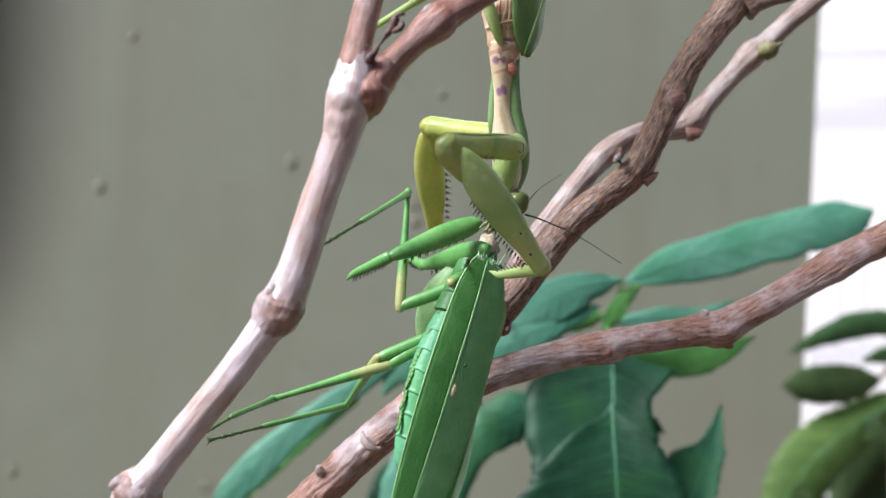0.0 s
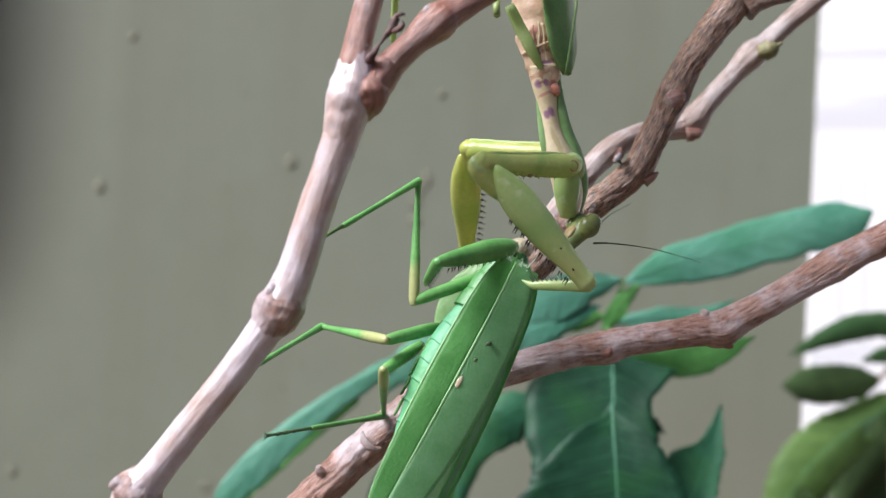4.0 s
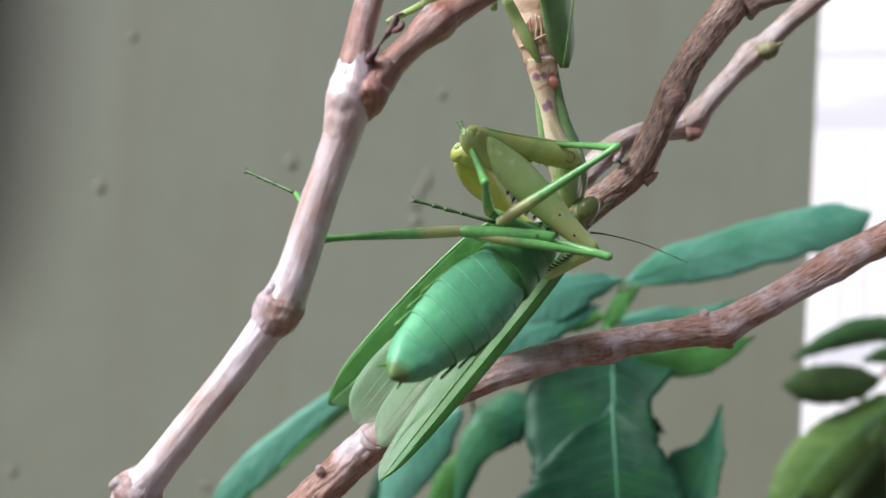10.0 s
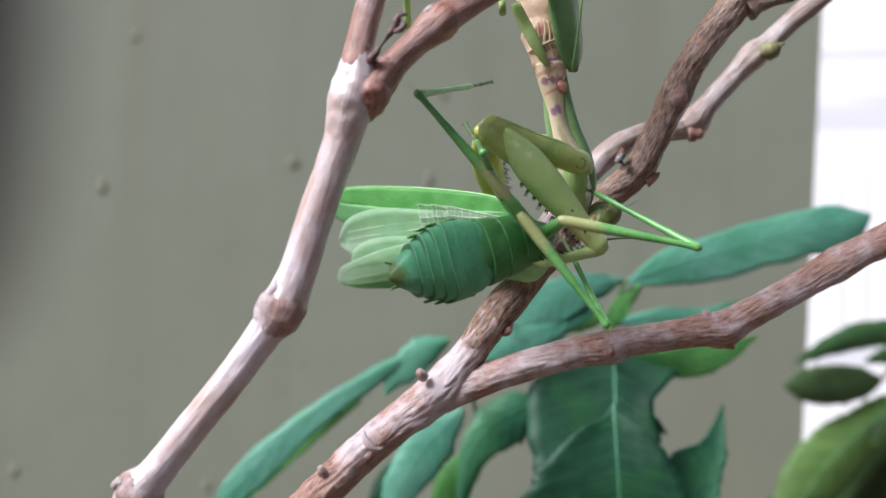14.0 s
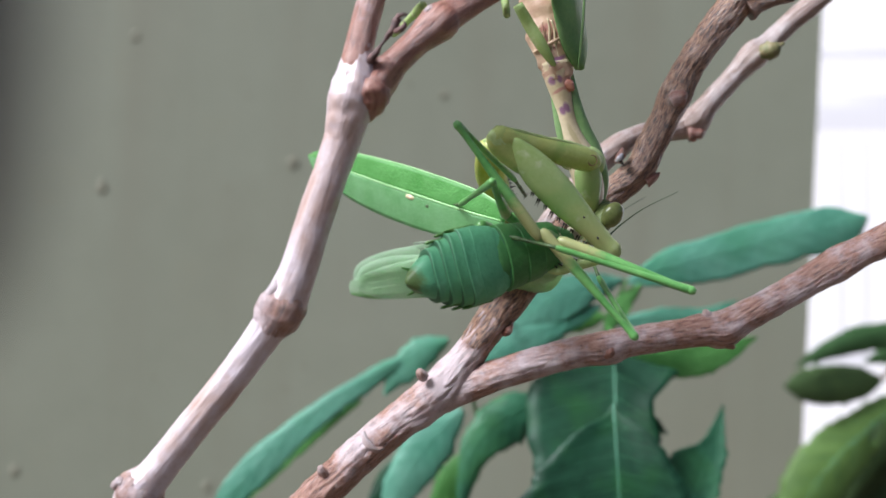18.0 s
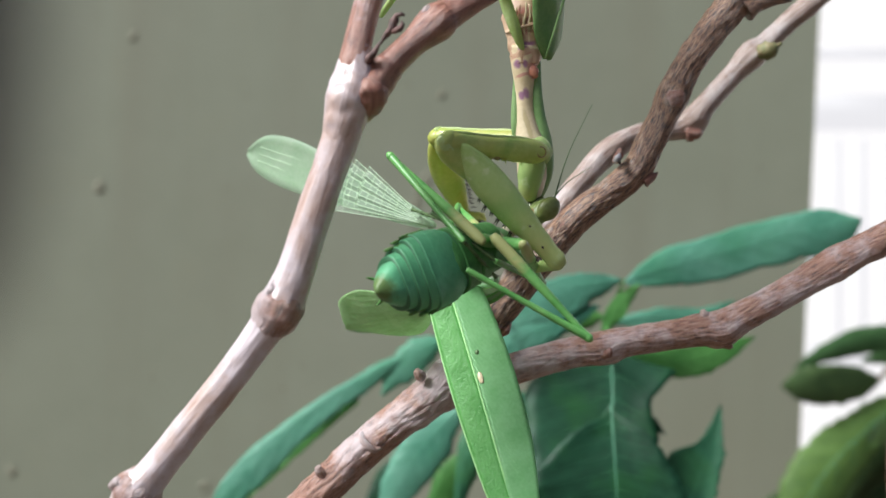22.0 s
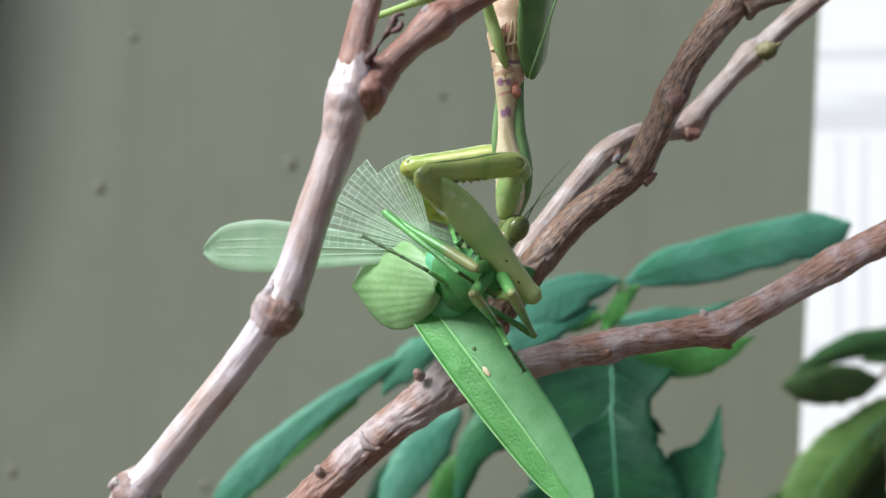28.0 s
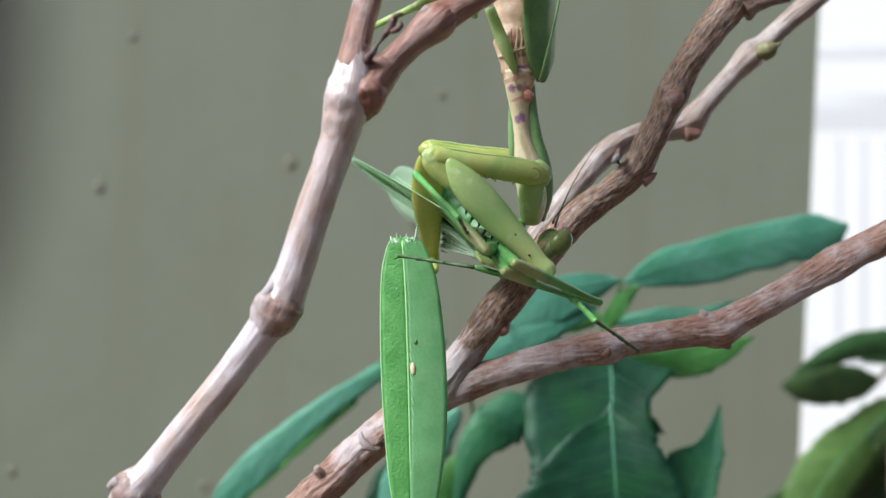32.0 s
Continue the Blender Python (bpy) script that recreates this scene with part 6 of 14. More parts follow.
    keyed(far_leg[0], [
    (0, 6.91, -0.51, -4, 0, 38.2, -117.8), (0.5, 6.62, -0.44, -4, 0, 37.7, -119.9), (1, 6.32, -0.37, -4, 0, 37.1, -122),
    (1.5, 6.28, -0.24, -4, 0, 31.3, -107.7), (2, 6.26, -0.11, -4, 0, 10.7, -96.1), (2.5, 6.5, -0.08, -4, 0, 24.6, -113.1),
    (3, 6.74, -0.05, -4, 0, 23.9, -130.4), (3.5, 6.79, -0.04, -4, 0, 24.3, -126.2), (5.5, 7, 0.01, -4, 0, 16.4, -109.1),
    (6, 7.04, 0.02, -4, 0, 8.2, -105.1), (6.5, 6.72, 0.07, -4, 0, 2.6, -105.1), (7, 6.39, 0.12, -4, 0, 2.8, -105.4),
    (7.5, 6.72, 0.13, -4, 0, 2, -113), (8, 7.06, 0.14, -4, 0, 1, -120.1), (8.2, 6.85, 0.11, -4, 0, 1.1, -119.7),
    (8.35, 6.7, 0.09, -4, 0, 15.4, -120.8), (8.5, 6.55, 0.07, -4, 0, 25.3, -121.5), (8.7, 6.39, 0.04, -4, 0, 25, -124.8),
    (9, 6.14, -0.01, -4, 0, 23.5, -129.5), (9.5, 6.4, 0, -4, 0, 19.3, -121), (10, 6.65, 0, -4, 0, 6.4, -112.7),
    (10.5, 6.67, -0.03, -4, 0, 4, -119.2), (11, 6.7, -0.05, -4, 0, -0.2, -125.3), (11.5, 6.53, -0.04, -4, 0, -0.6, -130.4),
    (12, 6.36, -0.03, -4, 0, 6.5, -136.5), (12.5, 6.2, 0, -4, 0, 17.8, -133.9), (13, 6.05, 0.06, -4, 0, 24.3, -130.3),
    (13.5, 6.51, 0.04, -4, 0, 26, -131.5), (14, 6.97, 0.03, -4, 0, 27.4, -132.7), (14.5, 6.96, 0.03, -4, 0, 24.3, -132.7),
    (15.5, 6.93, 0.1, -4, 0, 17.2, -132.9), (16.5, 6.92, 0.18, -4, 0, 0.9, -132.1), (17, 6.89, 0.17, -4, 0, 0.4, -132.6),
    (17.5, 6.92, 0.17, -4, 0, 12.8, -128), (18, 6.95, 0.16, -4, 0, 20.8, -122.4), (18.25, 6.87, 0.04, -4, 0, 17.5, -120.5),
    (18.5, 6.84, -0.06, -4, 0, 14.2, -118.5), (19, 6.8, -0.34, -4, 0, -1.3, -113.6), (19.5, 7.07, -0.34, -4, 0, 27.1, -121.9),
    (20, 7.33, -0.34, -4, 0, 38.2, -130.5), (20.5, 7.2, -0.31, -4, 0, 33.9, -128.8), (21, 7.09, -0.26, -4, 0, 29.1, -127.3),
    (21.5, 7.08, -0.32, -4, 0, 26.6, -119.5), (22, 7.1, -0.37, -4, 0, 22.6, -111.9), (22.5, 6.89, -0.36, -4, 0, 22.4, -106.2),
    (23, 6.7, -0.34, -4, 0, 20.6, -100.5), (23.5, 6.95, -0.32, -4, 0, 13.1, -96.1), (24, 7.2, -0.31, -4, 0, 0.5, -91.9),
    (24.5, 6.76, -0.33, -4, 0, 18, -101.9), (25, 6.34, -0.33, -4, 0, 23.8, -112.4), (25.5, 6.29, -0.37, -4, 0, 22.6, -109.7),
    (26.5, 6.16, -0.43, -4, 0, 19.4, -104.5), (27.5, 6.06, -0.53, -4, 0, 14.5, -99.4), (28, 6, -0.53, -4, 0, 11.8, -96.9),
    (28.4, 6.22, -0.48, -4, 0, 11.2, -107), (28.7, 6.38, -0.43, -4, 0, 6, -114.1), (29, 6.56, -0.39, -4, 0, -2.2, -120.4),
    (29.5, 6.59, -0.4, -4, 0, -2, -119.5), (30, 6.63, -0.42, -4, 0, 6.1, -119.2), (30.5, 7, -0.44, -4, 0, -1.6, -113.2),
    (31, 7.38, -0.46, -4, 0, -1.3, -108.1), (31.5, 7.2, -0.39, -4, 0, -1.8, -112.9), (32, 7.04, -0.29, -4, 0, -1.9, -117.5)
    ])
    keyed(far_leg[1], [
    (0, 1.24, -11.25, -13.57, 180, 40.8, -11.5), (0.5, 0.52, -11.05, -13.45, 180, 43.1, -12), (1, -0.21, -10.83, -13.32, 180, 45.6, -12.5),
    (1.5, 2.26, -12.82, -12.04, 180, 55.1, -4.6), (2, 4.66, -15.22, -6.88, 180, 68.7, 11), (2.5, 0.98, -13, -10.44, 180, 53.7, -21.9),
    (3, -2.42, -10.81, -10.26, 180, 43.4, -36.6), (3.5, -1.53, -11.42, -10.35, 180, 44.7, -31.7), (5.5, 2.15, -14, -8.35, 180, 51.8, -7),
    (6, 3.04, -14.75, -6.21, 180, 55.3, 0), (6.5, 2.7, -14.84, -4.69, 180, 55.6, 9.2), (7, 2.3, -14.77, -4.77, 180, 54, 17),
    (7.5, 0.69, -14.09, -4.55, 180, 50.4, 7.3), (8, -0.69, -13.24, -4.27, 180, 46.3, -1.5), (8.2, -0.81, -13.31, -4.29, 180, 48, -0.3),
    (8.35, -0.93, -12.71, -8.1, 180, 47.5, -1.3), (8.5, -0.76, -11.84, -10.6, 180, 44.1, -4), (8.7, -1.61, -11.46, -10.54, 180, 45.3, -3.2),
    (9, -2.87, -10.94, -10.17, 180, 47.6, -1.8), (9.5, -1.12, -12.51, -9.1, 180, 51.7, 8.6), (10, 0.72, -14.17, -5.71, 180, 58.3, 20.9),
    (10.5, -0.84, -13.5, -5.07, 180, 59.3, 0.4), (11, -2.22, -12.67, -3.96, 180, 55.9, -18.5), (11.5, -3.48, -11.82, -3.84, 180, 51.2, -18),
    (12, -4.78, -10.61, -5.74, 180, 45.8, -18.6), (12.5, -4.01, -10.6, -8.73, 180, 50.4, -16.5), (13, -3.06, -10.68, -10.36, 180, 54.5, -12.1),
    (13.5, -2.7, -10.37, -10.77, 180, 55.8, -11.1), (14, -2.34, -10.05, -11.11, 180, 57.4, -10), (14.5, -2.61, -10.32, -10.36, 180, 59.3, -11.5),
    (15.5, -3.13, -10.71, -8.58, 180, 63.3, -13), (16.5, -3.45, -11.29, -4.23, 180, 69.8, -13.1), (17, -3.57, -11.21, -4.12, 180, 70.7, -18.1),
    (17.5, -2.36, -11.71, -7.42, 180, 65.9, -11.7), (18, -0.78, -12.04, -9.49, 180, 62.2, -7.7), (18.25, -0.61, -12.67, -8.65, 180, 62.5, -7.8),
    (18.5, -0.32, -13.23, -7.78, 180, 62.6, -6.9), (19, 0.61, -14.51, -3.65, 180, 66.3, -7.4), (19.5, -0.2, -12.03, -11.03, 180, 55.5, -14.4),
    (20, -0.57, -9.58, -13.55, 180, 50.1, -21.9), (20.5, -0.84, -10.32, -12.61, 180, 51.9, -19.3), (21, -1.1, -11.01, -11.51, 180, 53.9, -16.6),
    (21.5, 0.27, -12.35, -10.92, 180, 55.8, -6.5), (22, 1.78, -13.61, -9.94, 180, 57.8, 4), (22.5, 2.9, -14.08, -9.89, 180, 62.1, 10.1),
    (23, 4.05, -14.57, -9.44, 180, 66.8, 19.1), (23.5, 5.33, -15.29, -7.5, 180, 72.7, 20.6), (24, 6.68, -15.76, -4.13, 180, 79, 19.6),
    (24.5, 3.72, -14.71, -8.78, 180, 59.4, -25.4), (25, 0.95, -13.41, -10.23, 180, 41.5, -35.4), (25.5, 1.49, -13.82, -9.93, 180, 45.7, -32.2),
    (26.5, 2.5, -14.55, -9.14, 180, 55.9, -23), (27.5, 3.61, -15.3, -7.88, 180, 66.9, -6.3), (28, 4.17, -15.56, -7.16, 180, 71.5, 10.1),
    (28.4, 1.77, -14.97, -7.01, 180, 69.8, -3.5), (28.7, 0.12, -14.47, -5.63, 180, 69.8, -11.9), (29, -1.27, -13.71, -3.41, 180, 70.5, -21.5),
    (29.5, -1.01, -13.85, -3.46, 180, 71.5, -17.1), (30, -0.87, -13.84, -5.64, 180, 70, -13.8), (30.5, 0.9, -14.64, -3.58, 180, 71.8, -2.8),
    (31, 2.57, -15.15, -3.64, 180, 71, 5.4), (31.5, 1.19, -14.63, -3.52, 180, 59.5, -11.1), (32, -0.1, -14, -3.49, 180, 44.9, -19.2)
    ])
    keyed(far_leg[2], [
    (0, 18.72, -14.81, -28.97, 180, -61.7, 95.7), (0.5, 17.34, -14.63, -29.56, 180, -63.1, 98), (1, 15.88, -14.41, -30.16, 180, -64.6, 99.4),
    (1.5, 15.7, -13.91, -31.36, 180, -71.7, 91.8), (2, 13.07, -13.58, -28.83, 180, -65.3, 43.6), (2.5, 13.92, -18.22, -29.44, 180, -64, 71.1),
    (3, 11.34, -21.01, -26.45, 180, -58, 50.2), (3.5, 12.74, -20.21, -26.92, 180, -59.6, 54.9), (5.5, 16.61, -15.77, -26.88, 180, -65.4, 46.7),
    (6, 16.46, -14.76, -25.58, 180, -61.9, 35.6), (6.5, 15.86, -12.72, -24.12, 180, -60.4, 30.6), (7, 15.54, -10.72, -23.84, 180, -60.3, 28.2),
    (7.5, 15.58, -12.18, -22.72, 180, -60.3, 28.1), (8, 15.59, -13.66, -21.31, 180, -60.2, 28.2), (8.2, 14.97, -13.4, -21.8, 180, -59.8, 28.5),
    (8.35, 14.97, -13.06, -25.49, 180, -61.4, 31.7), (8.5, 16.11, -13.03, -27.01, 180, -68.2, 47.9), (8.7, 14.95, -12.38, -27.28, 180, -68.7, 50.4),
    (9, 13, -11.43, -27.58, 180, -68.7, 51.9), (9.5, 13.31, -10.33, -27.6, 180, -69.4, 43.8), (10, 12.29, -9.76, -25.76, 180, -61.4, 30.6),
    (10.5, 11.2, -13.42, -25.33, 180, -58.8, 32.9), (11, 10.32, -16.87, -23.46, 180, -57.4, 33.4), (11.5, 10.56, -16.38, -22.21, 180, -57.8, 33),
    (12, 10.79, -15.86, -22.63, 180, -57.9, 32.7), (12.5, 10.39, -14.86, -26.9, 180, -63, 46.6), (13, 10.3, -13.55, -29.55, 180, -68.5, 66.5),
    (13.5, 10.29, -12.91, -30.26, 180, -70.4, 71.5), (14, 10.15, -12.26, -30.97, 180, -71.9, 75.2), (14.5, 9.18, -12.71, -30.62, 180, -70.7, 67.3),
    (15.5, 7.19, -13.1, -29.63, 180, -67.2, 51.9), (16.5, 4.48, -13.13, -26.35, 180, -59.6, 29.7), (17, 3.84, -13.63, -26.36, 180, -58.9, 29.6),
    (17.5, 7.08, -13.66, -28.92, 180, -64.7, 42.9), (18, 10.12, -13.52, -30.33, 180, -71.2, 55.7), (18.25, 10.19, -14.15, -29.54, 180, -67.7, 53.5),
    (18.5, 10.45, -14.54, -28.7, 180, -64.8, 51.3), (19, 10, -15.72, -25.23, 180, -55.9, 40.3), (19.5, 12.73, -15.35, -30.45, 180, -66.3, 81.7),
    (20, 13.46, -15.22, -31.63, 180, -63.9, 98.3), (20.5, 12.88, -15.12, -31.17, 180, -65.4, 92), (21, 12.22, -14.98, -30.54, 180, -66.4, 83.1),
    (21.5, 13.42, -13.85, -30.42, 180, -69, 80.5), (22, 14.31, -12.74, -29.89, 180, -69.9, 72.1), (22.5, 13.75, -12.15, -30.72, 180, -72.8, 68.2),
    (23, 12.82, -11.54, -31.11, 180, -73.7, 57), (23.5, 11.89, -12.82, -30, 180, -67.6, 46.8), (24, 10.9, -14.26, -27.27, 180, -58.5, 40.6),
    (24.5, 14.56, -19.85, -29.07, 180, -79.8, -21.3), (25, 15.33, -23.63, -25.86, 180, -46.5, -67.3), (25.5, 15.41, -22.59, -26.8, 180, -62.4, -62.9),
    (26.5, 14.66, -19.7, -28.65, 180, -80.3, -17.3), (27.5, 12.8, -16.31, -29.55, 180, -71.7, 49.5), (28, 11.52, -14.25, -29.51, 180, -64.8, 55.8),
    (28.4, 9.88, -15.47, -29.13, 180, -62.8, 14.5), (28.7, 8.07, -16.14, -27.74, 180, -49.5, -8.1), (29, 6.04, -16.6, -25.62, 180, -31.1, -20.8),
    (29.5, 6.15, -16.06, -25.8, 180, -49.7, 2.5), (30, 6.94, -15.76, -27.79, 180, -58.4, 50.8), (30.5, 8.25, -15, -25.97, 180, -56.8, 44.2),
    (31, 10.22, -14.43, -25.92, 180, -57.4, 44.9), (31.5, 12.91, -16.93, -23.83, 180, -68, 33.3), (32, 15.68, -19.49, -20.11, 180, -78.6, 10.7)
    ])
    keyed(shin, [
    (0, -13.97, -6.75, 13, 0, 44.4, -83.2), (0.5, -15.13, -8.34, 13, 0, 48.1, -81.8), (1, -16.03, -9.57, 13, 0, 53.8, -94.3),
    (1.5, -19.7, -11.28, 13, 0, 56.9, -60.3), (2, -23.6, -12.61, 13, 0, 49.8, -31.9), (2.5, -23.77, -12.2, 13, 0, 49.8, -32.8),
    (3, -23.93, -11.82, 13, 0, 49.8, -33.6), (3.5, -24.89, -11.85, 13, 0, 48, -32.3), (5.5, -29.4, -12.2, 13, 0, 41.6, -28.4),
    (6, -29.7, -11.93, 13, 0, 40.1, -27.7), (6.5, -26.48, -11.16, 13, 0, 54.3, -61.7), (7, -22.23, -9.94, 13, 0, 51.1, -117.4),
    (7.5, -20.49, -10.84, 13, 0, 54.6, -112.1), (8, -18.69, -11.47, 13, 0, 57.9, -105), (8.2, -18.57, -10.54, 13, 0, 57.7, -105.8),
    (8.35, -18.48, -9.85, 13, 0, 57.6, -106.3), (8.5, -18.38, -9.15, 13, 0, 57.5, -106.8), (8.7, -18.43, -9.12, 13, 0, 57.3, -106.9),
    (9, -18.51, -9.09, 13, 0, 57, -107), (9.5, -18.93, -8.99, 13, 0, 56.1, -105.7), (10, -18.83, -8.76, 13, 0, 55.1, -104.5),
    (10.5, -18.58, -9.96, 13, 0, 59.1, -104.6), (11, -18.43, -12.1, 13, 0, 63.5, -105.2), (11.5, -18.22, -13.02, 13, 0, 68.1, -107.8),
    (12, -18.11, -13.72, 13, 0, 73, -112), (12.5, -21.69, -12.72, 13, 0, 69.9, -48.5), (13, -25.75, -12.44, 13, 0, 56.5, -25),
    (13.5, -25.84, -12.15, 13, 0, 56.5, -24.8), (14, -25.71, -11.76, 13, 0, 56.5, -24.6), (14.5, -25, -10.94, 13, 0, 59.9, -31.4),
    (15.5, -23.6, -11.79, 13, 0, 65.9, -51.2), (16.5, -22.93, -13.08, 13, 0, 68.6, -80.5), (17, -21.52, -11.94, 13, 0, 68, -96.2),
    (17.5, -21.19, -12.05, 13, 0, 68, -96.1), (18, -20.86, -11.98, 13, 0, 68, -95.9), (18.25, -19.86, -10.29, 13, 0, 66.4, -106.2),
    (18.5, -19.78, -9.78, 13, 0, 64, -114.3), (19, -18.14, -4.93, 13, 0, 57.9, -123.8), (19.5, -17.86, -5.01, 13, 0, 57.9, -123.8),
    (20, -17.62, -4.9, 13, 0, 57.9, -123.8), (20.5, -17.76, -4.33, 13, 0, 57.9, -124.9), (21, -18.16, -4.27, 13, 0, 57.9, -126),
    (21.5, -18.75, -7.4, 13, 0, 61, -94.9), (22, -19.61, -10.6, 13, 0, 57.3, -64.5), (22.5, -19.4, -10.13, 13, 0, 55.9, -68.6),
    (23, -19.47, -9.75, 13, 0, 54.4, -72.3), (23.5, -19.25, -9.34, 13, 0, 53, -75.9), (24, -18.88, -8.55, 13, 0, 51.5, -79.2),
    (24.5, -18.5, -8.99, 13, 0, 50, -80.8), (25, -18.74, -10.14, 13, 0, 48.6, -82.1), (25.5, -18.96, -9.3, 13, 0, 47.9, -84.6),
    (26.5, -17.59, -8.41, 13, 0, 46.5, -89.1), (27.5, -17.05, -5.91, 13, 0, 44.9, -93.1), (28, -16.53, -6.66, 13, 0, 44, -94.8),
    (28.4, -16.84, -6.82, 13, 0, 43.4, -93.7), (28.7, -16.94, -7.19, 13, 0, 42.8, -92.8), (29, -17.31, -7.08, 13, 0, 42.3, -92),
    (29.5, -17.39, -7.45, 13, 0, 42.3, -91.5), (30, -17.57, -7.28, 13, 0, 42.3, -91), (30.5, -17.4, -7.64, 13, 0, 42.2, -90.1),
    (31, -17.48, -7.65, 13, 0, 42.2, -89.3), (31.5, -17.83, -6.78, 13, 0, 42.2, -91.4), (32, -18.33, -6.86, 13, 0, 42.2, -93.5)
    ])
    keyed(feelers[0], [
    (0, 18.7, -0.83, -2, 0, 39, 54.2), (0.5, 16.43, -0.6, -2, 0, 57.8, 82.2), (1, 14.16, -0.32, -2, 0, 58.9, 136.4),
    (1.5, 15.87, -1.2, -2, 0, 60.8, 62.5), (2, 17.53, -2.29, -2, 0, 36.8, 26.5), (2.5, 18.97, -2, -2, 0, 38.8, 42.2),
    (3, 20.43, -1.74, -2, 0, 35.8, 57.4), (3.5, 20.49, -1.65, -2, 0, 35.1, 58.6), (5.5, 20.74, -1.31, -2, 0, 33.7, 64.2),
    (6, 20.8, -1.23, -2, 0, 31, 63.9), (6.5, 18.78, 0.7, -2, 0, 47.7, 74.6), (7, 16.74, 2.62, -2, 0, 56.5, 89.9),
    (7.5, 17.98, 0.9, -2, 0, 57.4, 91.4), (8, 19.17, -0.85, -2, 0, 57.5, 92.7), (8.2, 19.58, -0.86, -2, 0, 53, 84.5),
    (8.35, 19.89, -0.88, -2, 0, 49.6, 79.9), (8.5, 20.21, -0.89, -2, 0, 44.6, 76.2), (8.7, 20.37, -1.36, -2, 0, 37.3, 73),
    (9, 20.65, -2.05, -2, 0, 24.2, 69.9), (9.5, 20.28, -1.9, -2, 0, 33.5, 62.9), (10, 19.91, -1.75, -2, 0, 39.3, 53.1),
    (10.5, 20.6, -1.98, -2, 0, 36.9, 61.5), (11, 21.32, -2.17, -2, 0, 36.6, 68.5), (11.5, 22.13, -2.36, -2, 0, 45, 55.8),
    (12, 22.94, -2.56, -2, 0, 49.7, 40.2), (12.5, 20.7, -0.39, -2, 0, 42.5, 70.5), (13, 18.55, 1.86, -2, 0, 26, 90.7),
    (13.5, 19.55, 0.09, -2, 0, 34.7, 79.3), (14, 20.55, -1.68, -2, 0, 39.3, 65), (14.5, 20.37, -1.36, -2, 0, 40.7, 69.7),
    (15.5, 20.04, -0.68, -2, 0, 48.9, 78.1), (16.5, 19.75, 0.02, -2, 0, 54.5, 93.3), (17, 19.6, 0.35, -2, 0, 52.9, 96.8),
    (17.5, 19.8, -1.35, -2, 0, 50.9, 95.4), (18, 20, -3.05, -2, 0, 47.9, 94.2), (18.25, 19.04, -2.73, -2, 0, 50.1, 97.6),
    (18.5, 18.1, -2.48, -2, 0, 53.7, 105.5), (19, 16.28, -2.31, -2, 0, 54.8, 109.1), (19.5, 16.91, -0.88, -2, 0, 53.7, 128.1),
    (20, 17.53, 0.55, -2, 0, 49.8, 143.6), (20.5, 16.81, 0.69, -2, 0, 54.1, 141.4), (21, 16.1, 0.85, -2, 0, 59.1, 141.9),
    (21.5, 16.75, 0.31, -2, 0, 50.4, 141.2), (22, 17.45, -0.19, -2, 0, 36.9, 143.3), (22.5, 16.82, 0.23, -2, 0, 39.4, 148.8),
    (23, 16.2, 0.66, -2, 0, 40.4, 155.4), (23.5, 15.41, 0.77, -2, 0, 47, 138.4), (24, 14.63, 0.91, -2, 0, 48, 117.8),
    (24.5, 18.81, 0.24, -2, 0, 62, 83.2), (25, 23.02, -0.27, -2, 0, 60.4, 26.9), (25.5, 21.58, -0.3, -2, 0, 66.9, 51.4),
    (26.5, 18.68, -0.41, -2, 0, 66, 105), (27.5, 15.62, 0.72, -2, 0, 53.1, 135.3), (28, 17.09, -0.98, -2, 0, 52.4, 132.5),
    (28.4, 17.5, -1.56, -2, 0, 46.6, 125.6), (28.7, 17.8, -2, -2, 0, 41.7, 121.6), (29, 18.1, -2.43, -2, 0, 34.4, 118.3),
    (29.5, 18.08, -2.13, -2, 0, 41.7, 118.6), (30, 18.06, -1.84, -2, 0, 46.8, 118.3), (30.5, 17.32, -1.06, -2, 0, 47.6, 138.2),
    (31, 16.56, -0.32, -2, 0, 41.9, 156.5), (31.5, 16.81, -0.2, -2, 0, 41.6, 143.1), (32, 17.1, -0.12, -2, 0, 41.2, 132.6)
    ])
